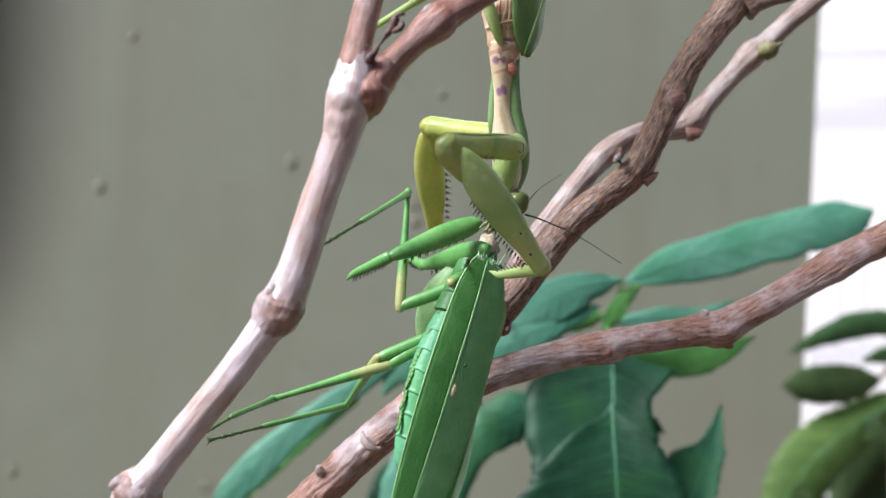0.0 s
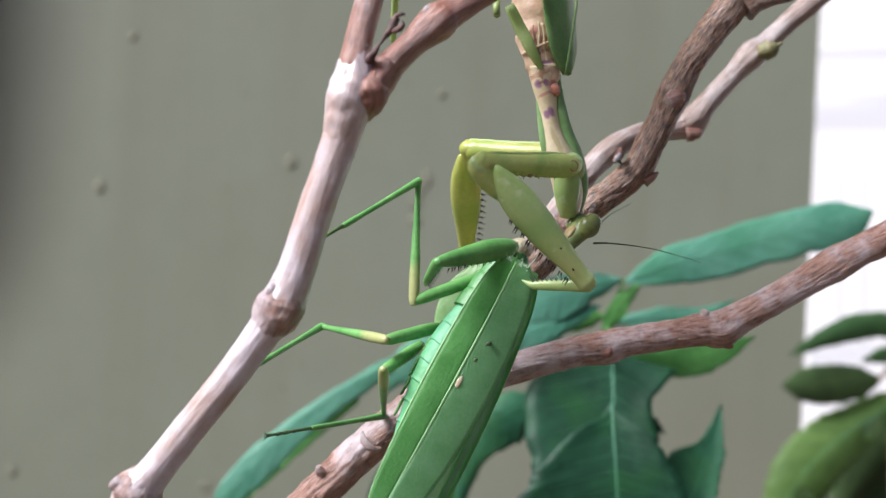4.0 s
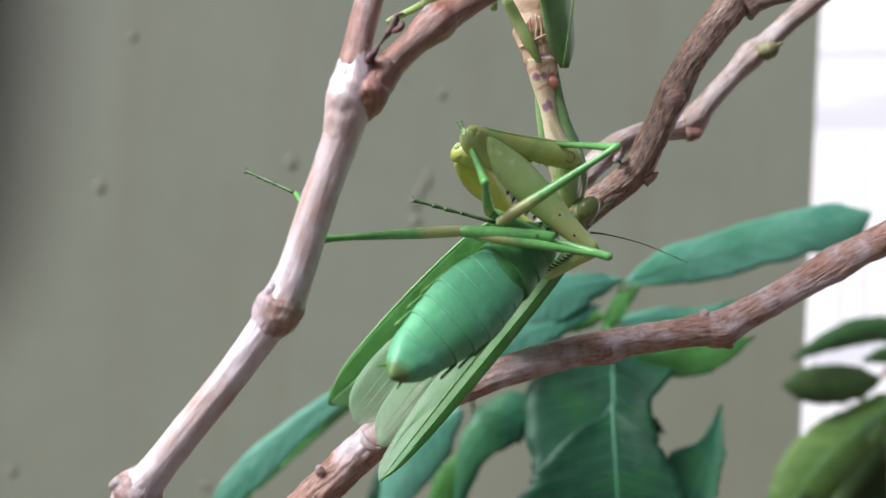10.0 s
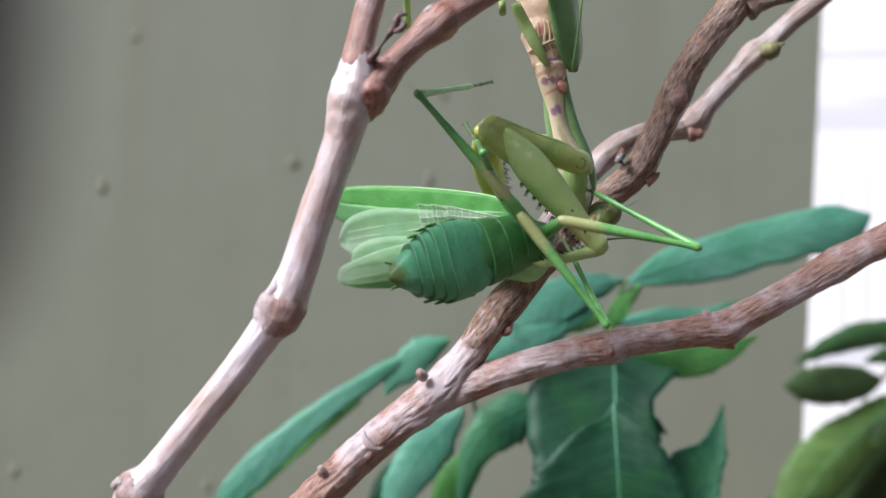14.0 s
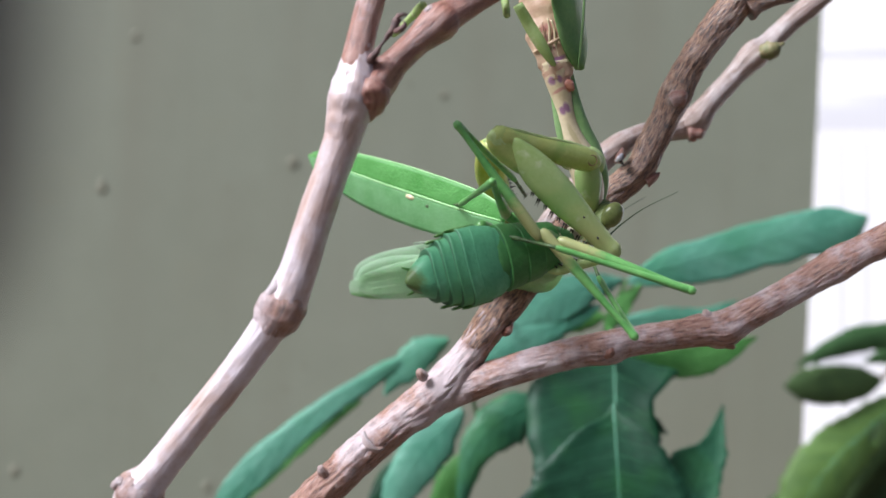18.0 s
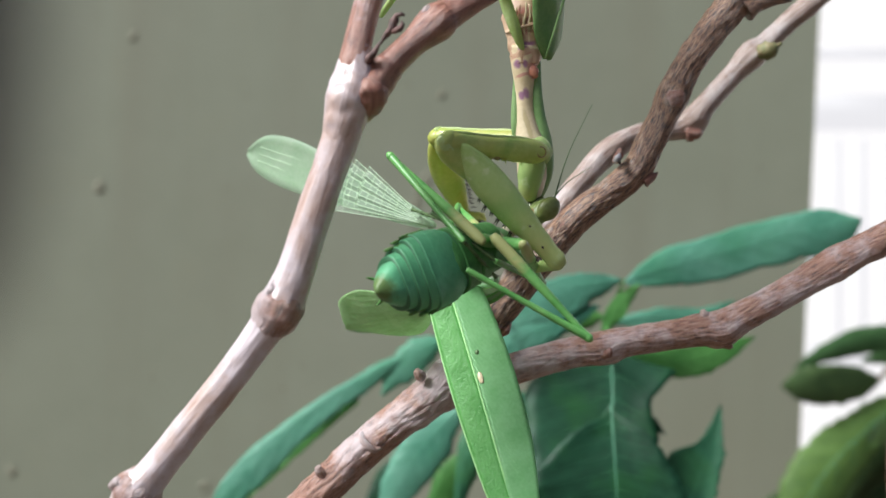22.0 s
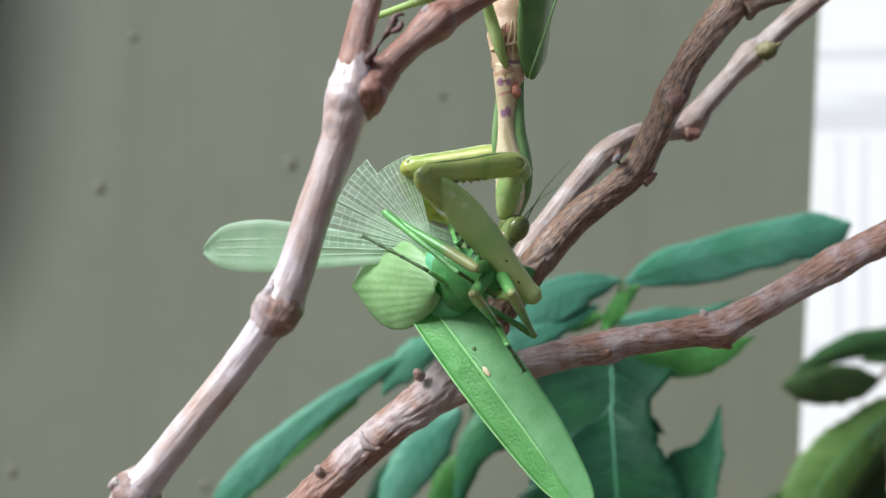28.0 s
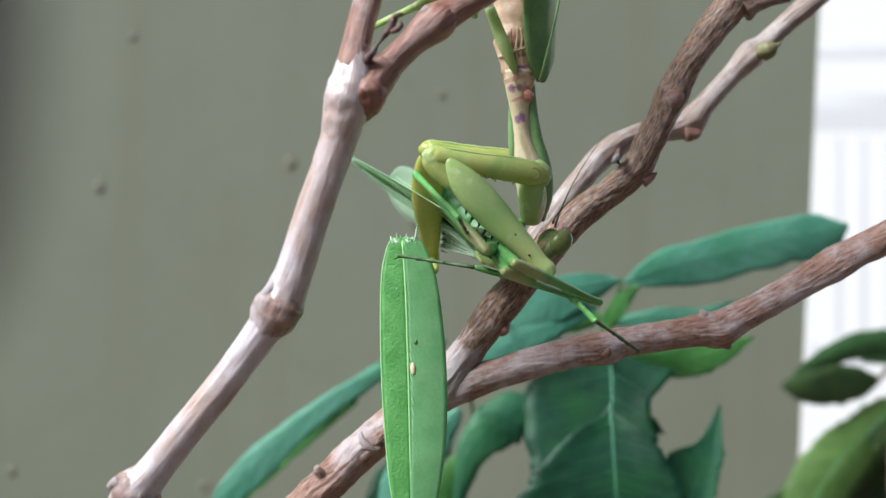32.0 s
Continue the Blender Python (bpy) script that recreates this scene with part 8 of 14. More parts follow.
    keyed(legs[0][0], [
    (0, 11.58, -7.45, -5.86, -37.7, 11.6, -169.1), (0.5, 11.49, -7.59, -4.49, -30.7, 14.1, -161.6), (1, 11.39, -7.78, -3.36, -23.9, 14.1, -153.9),
    (1.5, 11.95, -8.98, -2.24, -14.8, 7.8, -152.2), (2, 12.49, -10.01, -0.79, -6, 1, -151.7), (2.5, 12.22, -10.31, -0.74, -5.4, -4.9, -153.8),
    (3, 11.94, -10.6, -0.68, -4.9, -15.1, -155.7), (3.5, 12.64, -10.39, 0.38, -5.1, -6.8, -154.7), (5.5, 14.4, -10.35, 1.84, -6.5, 5.1, -148.1),
    (6, 15.2, -9.58, 2.78, -6.9, 6.6, -146.4), (6.5, 14.92, -10.04, 4.96, -6.7, 10.2, -147.3), (7, 14.74, -9.4, 6.35, -6.5, 13.3, -148.1),
    (7.5, 14.51, -9.55, 6.86, -1.3, 4.2, -151), (8, 13.94, -9.41, 7.46, 3.9, -8.1, -154.6), (8.2, 6.14, 1.86, 12.12, 39.5, 1.7, -129.1),
    (8.35, 0.18, 4.91, 7.02, 38, -29.8, -116.2), (8.43, 2.57, 8.72, 0.02, 99.6, -16.8, -165.7), (8.5, 4.96, 12.54, -6.98, 138.7, 26.2, 175.1),
    (8.7, 3.92, 4.01, -9.16, -176, 19.5, -156.6), (9, 7.32, 4.01, -7.09, -167.4, 33.5, -152.6), (9.5, 8.07, 4.87, -6.16, -168.6, 42.2, -160.3),
    (10, 8.66, 5.78, -5.49, -173, 46.6, -168.9), (10.5, 8.58, 5.15, -5.69, -173.7, 44.7, -169.5), (11, 8.39, 4.55, -6.03, -174.9, 42.5, -170.9),
    (11.5, 8.42, 5.12, -6.55, -176.5, 35.9, -172.5), (12, 7.98, 5.74, -7.63, -178.1, 26, -173.9), (12.5, 7.22, 5.36, -8.76, -178.1, 16.3, -167.1),
    (13, 7.51, 4.91, -8.98, -178.1, 13.9, -161.8), (13.5, 4.95, 2.77, -8.53, -172.1, 28, -156.1), (14, 2.31, 1.49, -9.93, -163, 38.7, -146.3),
    (14.25, 4.53, -0.33, -8.49, -145.6, 21.2, -100.5), (14.5, 6.75, -2.16, -7.05, -145.8, -1.8, -63.6), (15.5, 7.93, -0.96, -5.67, -129.5, 15.3, -84.6),
    (16.5, 6.27, -1.51, -7.73, -156.8, 27.8, -119.5), (17, 6.18, 0.11, -7.58, -159.2, 38.5, -138.7), (17.5, 5.48, 0.12, -8.04, -159.7, 36.6, -137.3),
    (18, 4.73, 0.15, -8.47, -160.6, 34.8, -136.8), (18.25, 4.65, 0.09, -8.52, -157.8, 35.2, -133.1), (18.5, 4.56, 0.03, -8.59, -154.1, 35.6, -126.6),
    (19, 4.4, -0.23, -8.8, -149.6, 35, -122.6), (19.5, 6.59, -0.64, -7.17, -138.8, 43.9, -119.3), (20, 7.79, -1.25, -5.8, -134.2, 54.4, -121.7),
    (20.5, 7.52, -0.89, -6.16, -132.1, 48.6, -116.5), (21, 7.14, -0.57, -6.62, -131.1, 42.3, -111.4), (21.5, 6.09, -0.9, -7.79, -128.9, 31.1, -96.9),
    (21.75, 5.46, -1.16, -8.34, -134.1, -3.2, -123.5), (22, 4.83, -1.42, -8.9, -122.1, -35.9, -152.9), (22.5, 4.07, -1.3, -9.31, -133, -33.6, -148.3),
    (23, 2.95, -1.23, -9.76, -143, -33, -145.1), (23.5, 4.23, -1.93, -9.16, -159.6, -17.6, -162.3), (24, 5.24, -2.61, -8.56, -176.9, 1.8, -176.9),
    (24.5, 6.58, -1.39, -7.25, 168.9, 10, 168.8), (24.75, 0.5, -1.52, -7.59, -178.5, -27.9, 149.6), (25, -5.59, -1.65, -7.93, -137.4, -54.5, 104.1),
    (25.5, -7.42, -0.95, -6.25, 70.7, -83.8, -65.4), (26.5, -6.76, -2.85, -6.96, 74, -66, -47.5), (27.5, -5.35, -4.62, -8.16, 102.4, -52.3, -40.7),
    (28, -7.3, -4.12, -6.39, 103.7, -41.9, -35), (28.4, -12.7, 4.28, -7.09, 101.8, -24.8, -57.9), (28.7, -12.82, 13.53, -2.78, 101.1, -4.3, -75.5),
    (29, -10.07, 15.79, -0.53, 90.5, 0.2, -80.4), (29.5, -8.95, 16.45, -0.34, 79.9, -3.9, -85.4), (30, -7.58, 17.12, -0.1, 67.8, -9.6, -91.3),
    (30.5, -9.68, 16.05, -0.43, 84.6, -2.9, -90.7), (31, -10.85, 15.29, -0.8, 96.7, 4.3, -91.5), (31.5, -12.79, 13.83, -0.28, 79.6, -9.1, -94.9),
    (32, -14.12, 12.6, 0.38, 70.1, -22.1, -96.6)
    ])
    keyed(legs[0][1], [
    (0, -5.94, -10.82, -9.52, 27.7, -32.5, -50.5), (0.5, -5.28, -13.15, -8.91, 20.4, -29.5, -42.1), (1, -4.48, -15.56, -7.78, 13.4, -23.3, -33),
    (1.5, -4.01, -17.4, -4.69, 3.9, -29.2, -28.5), (2, -3.55, -18.64, -1.11, -6.7, -34.2, -22.5), (2.5, -4.07, -18.31, 0.83, -7.1, -33.9, -24.3),
    (3, -4.09, -17.84, 4.06, -7.5, -34.5, -26.2), (3.5, -3.71, -18.12, 2.55, -7, -34.9, -24.4), (5.5, -1, -19.94, 0.23, -5.6, -37.8, -17.9),
    (6, 0.12, -19.58, 0.69, -5.2, -38.5, -16.3), (6.5, -0.17, -19.72, 1.75, -4.1, -39.7, -12.7), (7, -0.3, -18.76, 2.14, -2.9, -40.6, -9.1),
    (7.5, -1.38, -18.35, 5.53, -10.8, -39.3, -11.4), (8, -2.35, -17.15, 10.01, -17.6, -37.7, -13.9), (8.2, -5.36, -12.26, 11.58, -94.3, -36.3, 43.6),
    (8.35, -6.79, -9.27, 16.08, -127.7, -0.4, 65.3), (8.43, -9.06, 2.33, 0.52, -136.5, -35.6, 32.9), (8.5, -11.32, 13.93, -15.03, -104.9, -67, -28.2),
    (8.7, -11.84, -2.79, -15.25, 164.3, -59.6, 66.1), (9, -6.15, -2.99, -17.16, 114.6, -61.8, 126.4), (9.5, -4.63, 0.32, -18.4, 106.6, -58.7, 124.8),
    (10, -3.63, 3.36, -18.72, 105.5, -59.6, 116.5), (10.5, -4.14, 2.78, -18.51, 112, -58.9, 111.5), (11, -4.87, 2.43, -18.34, 122.5, -58.7, 99.2),
    (11.5, -6.2, 3.19, -17.24, 129.8, -63.6, 91.2), (12, -8.3, 4.01, -15.62, 147.6, -66.8, 72.6), (12.5, -9.82, 1.45, -13.87, 165.4, -63.5, 64.9),
    (13, -9.29, -0.61, -13.34, 169.3, -61.6, 68.9), (13.5, -9.75, -3.75, -17.08, 149.2, -59.1, 77.1), (14, -9.52, -6.4, -21.32, 138.9, -54.8, 78.5),
    (14.5, 14.85, -18.46, -6.47, 140.3, -27.5, 137.5), (15.5, 9.59, -18.45, -10.47, 115.6, -34.5, 126.9), (16.5, -1.66, -15.53, -16.23, 139.6, -57.9, 84.1),
    (17, -4.53, -9.3, -18.92, 162.3, -32.1, 35.4), (17.5, -5.27, -9.8, -18.9, 162.8, -30.3, 36.2), (18, -6.17, -10.1, -18.86, 163.6, -28.4, 36.5),
    (18.25, -5.52, -10.77, -19.02, 161.9, -29.8, 37.9), (18.5, -4.26, -11.86, -19.19, 159.6, -31.3, 41), (19, -3.65, -12.8, -19.24, 154.5, -39.8, 45.7),
    (19.5, 0.16, -12.08, -19.8, 146.3, -41.2, 48.4), (20, 2.21, -10.28, -20.6, 142.1, -49.4, 48), (20.5, 2.14, -11.67, -19.82, 138.4, -43.7, 54.7),
    (21, 2.23, -13.12, -18.88, 136.3, -37.8, 60.5), (21.5, 4.22, -16.39, -17.19, 134, -31.7, 70.4), (22, -8.31, -8.14, 1.79, 146.9, 23.6, 20.5),
    (22.5, -8.84, -9.27, 0.78, 155.5, 22, 19), (23, -9.58, -9.98, 0.15, 163, 22.5, 17.2), (23.5, -12.31, -7.21, -3.65, 173.2, 5, 7.3),
    (24, -12.94, -3.59, -9.12, -176.9, -14.1, -3.6), (24.5, -11.01, 2.1, -10.41, -163.6, -5.8, -15.9), (24.75, -9.59, 5.36, -1.76, -179, 35.2, -34.8),
    (25, -8.17, 8.62, 6.9, 124.3, 60, -93.7), (25.5, -6.6, -2.74, 11.86, -4.5, 77.6, 176.5), (26.5, -1.74, -8.32, 9.68, -97.7, 68.2, 105),
    (27.5, 3.1, -11.89, 6.25, -131.7, 46.6, 85.7), (28, 3.81, -11.91, 5.76, -134.6, 34.3, 71.7), (28.4, -3.91, -9.73, 0.55, -108.9, 28.8, 72.5),
    (28.7, -8.27, -4.05, -1.42, -91.7, 12.9, 66.4), (29, -7.04, -2.18, -0.59, -83.1, 9.1, 66.8), (29.5, -7.5, -1.67, 0.9, -81.9, 12, 59.8),
    (30, -8, -0.84, 2.93, -81.3, 14.8, 51.9), (30.5, -9.9, -2.14, 0.49, -79.1, 27.1, 50.3), (31, -11.33, -2.87, -2.16, -88.3, 36.6, 34),
    (31.5, -14.31, -4.1, 2.6, -89.9, 36.9, 36.2), (32, -16.07, -4.17, 7.22, -91.3, 37.8, 37.4)
    ])
    keyed(legs[0][2], [
    (0, 4, -22.9, 0.45, 24.9, -25.9, -47.8), (0.5, 6.7, -23.98, 0.23, 20.6, -30.2, -42.3), (1, 9.81, -24.84, -0.44, 15.1, -31.6, -34.2),
    (1.5, 10.21, -25.13, 4.36, 4.8, -37.4, -28.1), (2, 10.62, -24.52, 9.33, -7.1, -42.1, -20.1), (2.5, 9.97, -24.64, 11.18, -7.2, -36.7, -23.5),
    (3, 9.63, -24.59, 14.56, -6.9, -22.6, -28.8), (3.5, 10.15, -24.41, 13.16, -6.8, -29.2, -25.8), (5.5, 12.95, -24.46, 11.6, -5.4, -34.7, -18.5),
    (6, 14.06, -23.67, 12.23, -4.9, -31.2, -17.5), (6.5, 13.76, -22.85, 13.59, -3.7, -26, -14.6), (7, 13.61, -20.99, 14.22, -2.7, -24.1, -11.2),
    (7.5, 12.69, -21.2, 17.28, -9.1, -18.8, -17.2), (8, 11.9, -20.68, 21.36, -14.3, -8.3, -25.7), (8.1, 8.68, -11.31, 21.96, -47.3, -34.1, 3),
    (8.2, 5.46, -1.95, 22.57, -96.2, -35.6, 48.3), (8.35, 0.95, 7.58, 16.21, -126.3, 1.4, 67.1), (8.43, -1.99, 9.04, 9.12, -138.3, -40.9, 45.7),
    (8.5, -4.93, 10.49, 2.04, -93.5, -81.9, -22.3), (8.7, -8.04, 5.79, 0.75, 164.2, -54.3, 80.8), (9, -11.36, 4.08, -0.82, 129.8, -55.7, 109.2),
    (9.5, -10.13, 8.24, -2.55, 114.8, -55.3, 118.9), (10, -7.82, 11.75, -2.72, 106.2, -56.2, 123.1), (10.5, -7.66, 11.7, -2.62, 109.9, -57.1, 119.3),
    (11, -6.42, 11.93, -2.49, 115.3, -58.1, 114.2), (11.5, -6.37, 11.43, -0.62, 135, -58, 91.2), (12, -6.12, 10.98, 1.43, 157.8, -50.8, 67.6),
    (12.5, -6.3, 8.95, 2.73, 169.8, -50.5, 59.1), (13, -6.12, 7.63, 2.98, 172.3, -52.8, 58), (13.5, -7.63, 5.54, -1.16, 126.7, -69.9, 105.2),
    (14, -7.38, 4.07, -6.16, 90, -60.6, 160), (14.5, 2.72, -7.35, 2.1, 119.2, -47.6, 161.5), (15.5, 0.41, -6.22, 0.03, 91.8, -42.9, 157.4),
    (16.5, -0.65, -5.73, -0.51, 97.3, -72.1, 123), (17, 8.29, -0.21, -9.07, 152.3, -66.1, 43.8), (17.5, 7.67, -0.35, -9.55, 151, -64.5, 48.3),
    (18, 6.94, -0.39, -10.03, 149.9, -63.2, 53), (18.25, 7.17, -0.87, -9.8, 144.1, -67.2, 57.2), (18.5, 7.7, -1.47, -9.55, 148.7, -63.8, 50.9),
    (19, 6.3, -2.6, -7.37, 124.8, -75.5, 71.1), (19.5, 9.43, -1.64, -7.58, 70.1, -72.7, 126.1), (20, 10.3, -1.31, -6.52, 59.4, -67.7, 136.3),
    (20.5, 9.88, -0.73, -6.99, 61.1, -60.1, 142.9), (21, 9.45, -0.36, -7.51, 68.8, -55.1, 144.3), (21.5, 9.5, -1.52, -7.45, 101, -52.8, 115.8),
    (22, 7.61, -2.18, -5.65, 128.9, -39.1, 87.1), (22.5, 7.43, -3.65, -6.16, 117.5, -59.6, 94.3), (23, 6.8, -4.91, -6.93, 101.5, -75.8, 99),
    (23.5, 6.02, -4.84, -5.27, 38.4, -78.4, 150.5), (24, 5.02, -4.71, -4.61, -15.2, -71.7, -170.1), (24.5, 6.74, -2.95, -8.53, -33.3, -57.3, -166.1),
    (25, -8.78, -0.64, -9.17, 149.9, -47.1, -9.4), (25.5, -10.58, -2.49, -6.26, -153.2, -22.1, 13), (26.5, -3.52, -1.66, -7.55, -149.8, -14.4, 25.5),
    (27.5, 4.06, 0.81, -7.24, -149.6, -6.2, 41.4), (28, 8.62, 2.64, -4.7, -145.2, 11.4, 46.2), (28.4, 0.97, 5.79, -8.38, -117.3, 18.7, 53.4),
    (28.7, -1.04, 12.52, -5.57, -97.6, 6, 40.8), (29, 0.18, 14.66, -3.52, -89.4, 5, 35.9), (29.5, 1.64, 14.01, -2.97, -88.6, 12.9, 32),
    (30, 3.08, 13.27, -1.81, -87.7, 20.2, 27.4), (30.5, 0.65, 10.56, -7.97, -87, 29.3, 33.3), (31, 1.02, 5.45, -13.23, -84.2, 42.3, 39.8),
    (31.5, -2.35, 4.66, -8.55, -86.1, 43.3, 41.6), (32, -4.42, 4.72, -4.15, -106.9, 42.1, 15.1)
    ])
    keyed(hips[1], [
    (0, 14.69, -2.34, -3.6, 16.3, 28.1, -41.7), (0.5, 14.68, -2.93, -3.26, 14.1, 21.2, -36.2), (1, 14.97, -3.63, -3.05, 10.4, 15.6, -31.2),
    (1.5, 17.14, -5.4, -3.14, 0.4, -27.2, -37.7), (2, 19.25, -7.38, -2.7, -12.9, -47.9, -33.8), (2.5, 18.59, -7.07, -2.49, -13.7, -45, -41.6),
    (3, 17.94, -6.75, -2.3, -13.8, -42.1, -48.1), (3.5, 18.79, -6.79, -2.45, -12.2, -45.2, -36.6), (5.5, 22.19, -7.5, -3.18, 3.5, -40.9, 10.2),
    (6, 23.02, -7.83, -3.35, 6.5, -29.4, 24.6), (6.5, 23.07, -7.35, -3.25, 4.4, -32.5, 15.8), (7, 23.1, -6.92, -3.11, 3.8, -26.2, 15.5),
    (7.5, 22.83, -6.88, -2.48, -3.1, -10.6, 9.9), (8, 22.57, -6.87, -1.91, -8.8, 5.9, 5), (8.2, 18.44, -4.89, 4.2, -60.4, -13.8, 37.4),
    (8.35, 14.65, -3.61, 6.6, -80, 15.9, 52.1), (8.43, 10.75, 3.9, -0.81, -116.2, -1.6, 27.2), (8.5, 6.84, 11.4, -8.22, -145.9, -29.7, 15.5),
    (8.7, 4.14, 1.87, -9.65, 175.3, -12.4, 28.5), (9, 5.52, 0.77, -8.64, 166.6, -28.6, 29.6), (9.5, 6.7, 0.79, -7.9, 156.5, -32.1, 43.5),
    (10, 7.74, 1.35, -7.06, 150, -31, 53), (10.5, 7.49, 1.19, -7.27, 153.3, -31.3, 48.3), (11, 7.19, 1.06, -7.58, 157.2, -30.9, 43.5),
    (11.5, 7.3, 1.64, -7.9, 164.3, -28.1, 35.7), (12, 7.07, 2.16, -8.71, 171.4, -21, 29.3), (12.5, 5.57, 1.86, -9.73, 176.4, -12.7, 26.2),
    (13, 5.26, 1.58, -9.96, 177.6, -10.7, 24.1), (13.5, 2.61, 0.09, -5.73, 170.2, 8.1, 27.2), (14, 1.54, 0.03, -2.17, 145.5, 39, 31.4),
    (14.5, 1.41, 0.13, -1.69, 174.6, 32.3, 3.1), (15.5, 2, 0.07, -1.48, 171.2, 16.1, 5), (16.5, 1.97, -0.13, -3.19, -176.1, 22.4, -6),
    (17, 1.51, 0.06, -2.03, 157.1, 35.4, 19.1), (17.5, 1.36, 0.05, -1.94, 156.5, 39.7, 18.5), (18, 1.22, 0.04, -1.86, 155.5, 44.1, 18.1),
    (18.25, 1.21, 0.04, -1.73, 151.4, 44.7, 17.3), (18.5, 1.2, 0.05, -1.64, 147.4, 45.3, 16.7), (19, 1.16, 0.05, -1.45, 132.9, 46.9, 14.3),
    (19.5, 1.39, 0, -1.16, 146.7, 34.6, 7), (20, 1.51, -0.04, -0.95, 171.8, 26.5, 1.4), (20.5, 1.49, -0.03, -0.98, -177.6, 27.5, -0.4),
    (21, 1.48, -0.02, -1.03, -169, 28.6, -2.2), (21.5, 1.37, 0, -1.08, 164.3, 35.2, 2.1), (22, 1.28, 0.02, -1.17, 113.9, 43.2, 6.1),
    (22.5, 1.2, 0.01, -1.27, 148, 44.2, 4.8), (23, 1.07, 0.01, -1.42, 168.8, 47.5, 2.7), (23.5, 1.2, 0.01, -1.27, -158.5, 43.6, -3.4),
    (24, 1.33, 0, -1.16, -118.4, 40.5, -8.7), (24.5, 1.54, -0.04, -1.18, -111.9, 35.8, -17), (24.75, 0.16, -0.07, -1.54, -160.8, 65.7, -74.3),
    (25, -1.22, -0.11, -1.89, 131, 45, -150.6), (25.5, -1.44, 0.01, -1.38, 88.2, 43.7, -159.2), (26.5, -1.83, 0.03, -1.99, 79.4, 59.2, -137.7),
    (27.5, -2.48, 0.08, -3.31, 118.3, 68.9, -84), (28, -2.5, 0.1, -2.47, 76.7, 70.1, -123), (28.4, -6.05, 4.02, -4, -32.3, 59.3, 127.9),
    (28.7, -7.06, 10.09, -2.04, -63.1, 29.8, 91.8), (29, -7.45, 13.63, -0.42, -77.3, 27.1, 55.9), (29.5, -7.07, 15.46, -0.53, -83.1, 28.9, 39.5),
    (30, -6.22, 17.9, -0.74, -91, 29.4, 18.9), (30.5, -5.87, 11.92, -0.38, -73.5, 17.1, 72.4), (31, -5.72, 9.93, -0.26, -74, 7.3, 97.1),
    (31.5, -6.16, 8.91, -0.29, -1.4, 10.4, 125.7), (32, -7.04, 9.02, -0.41, 73.6, 7.4, 153.2)
    ])
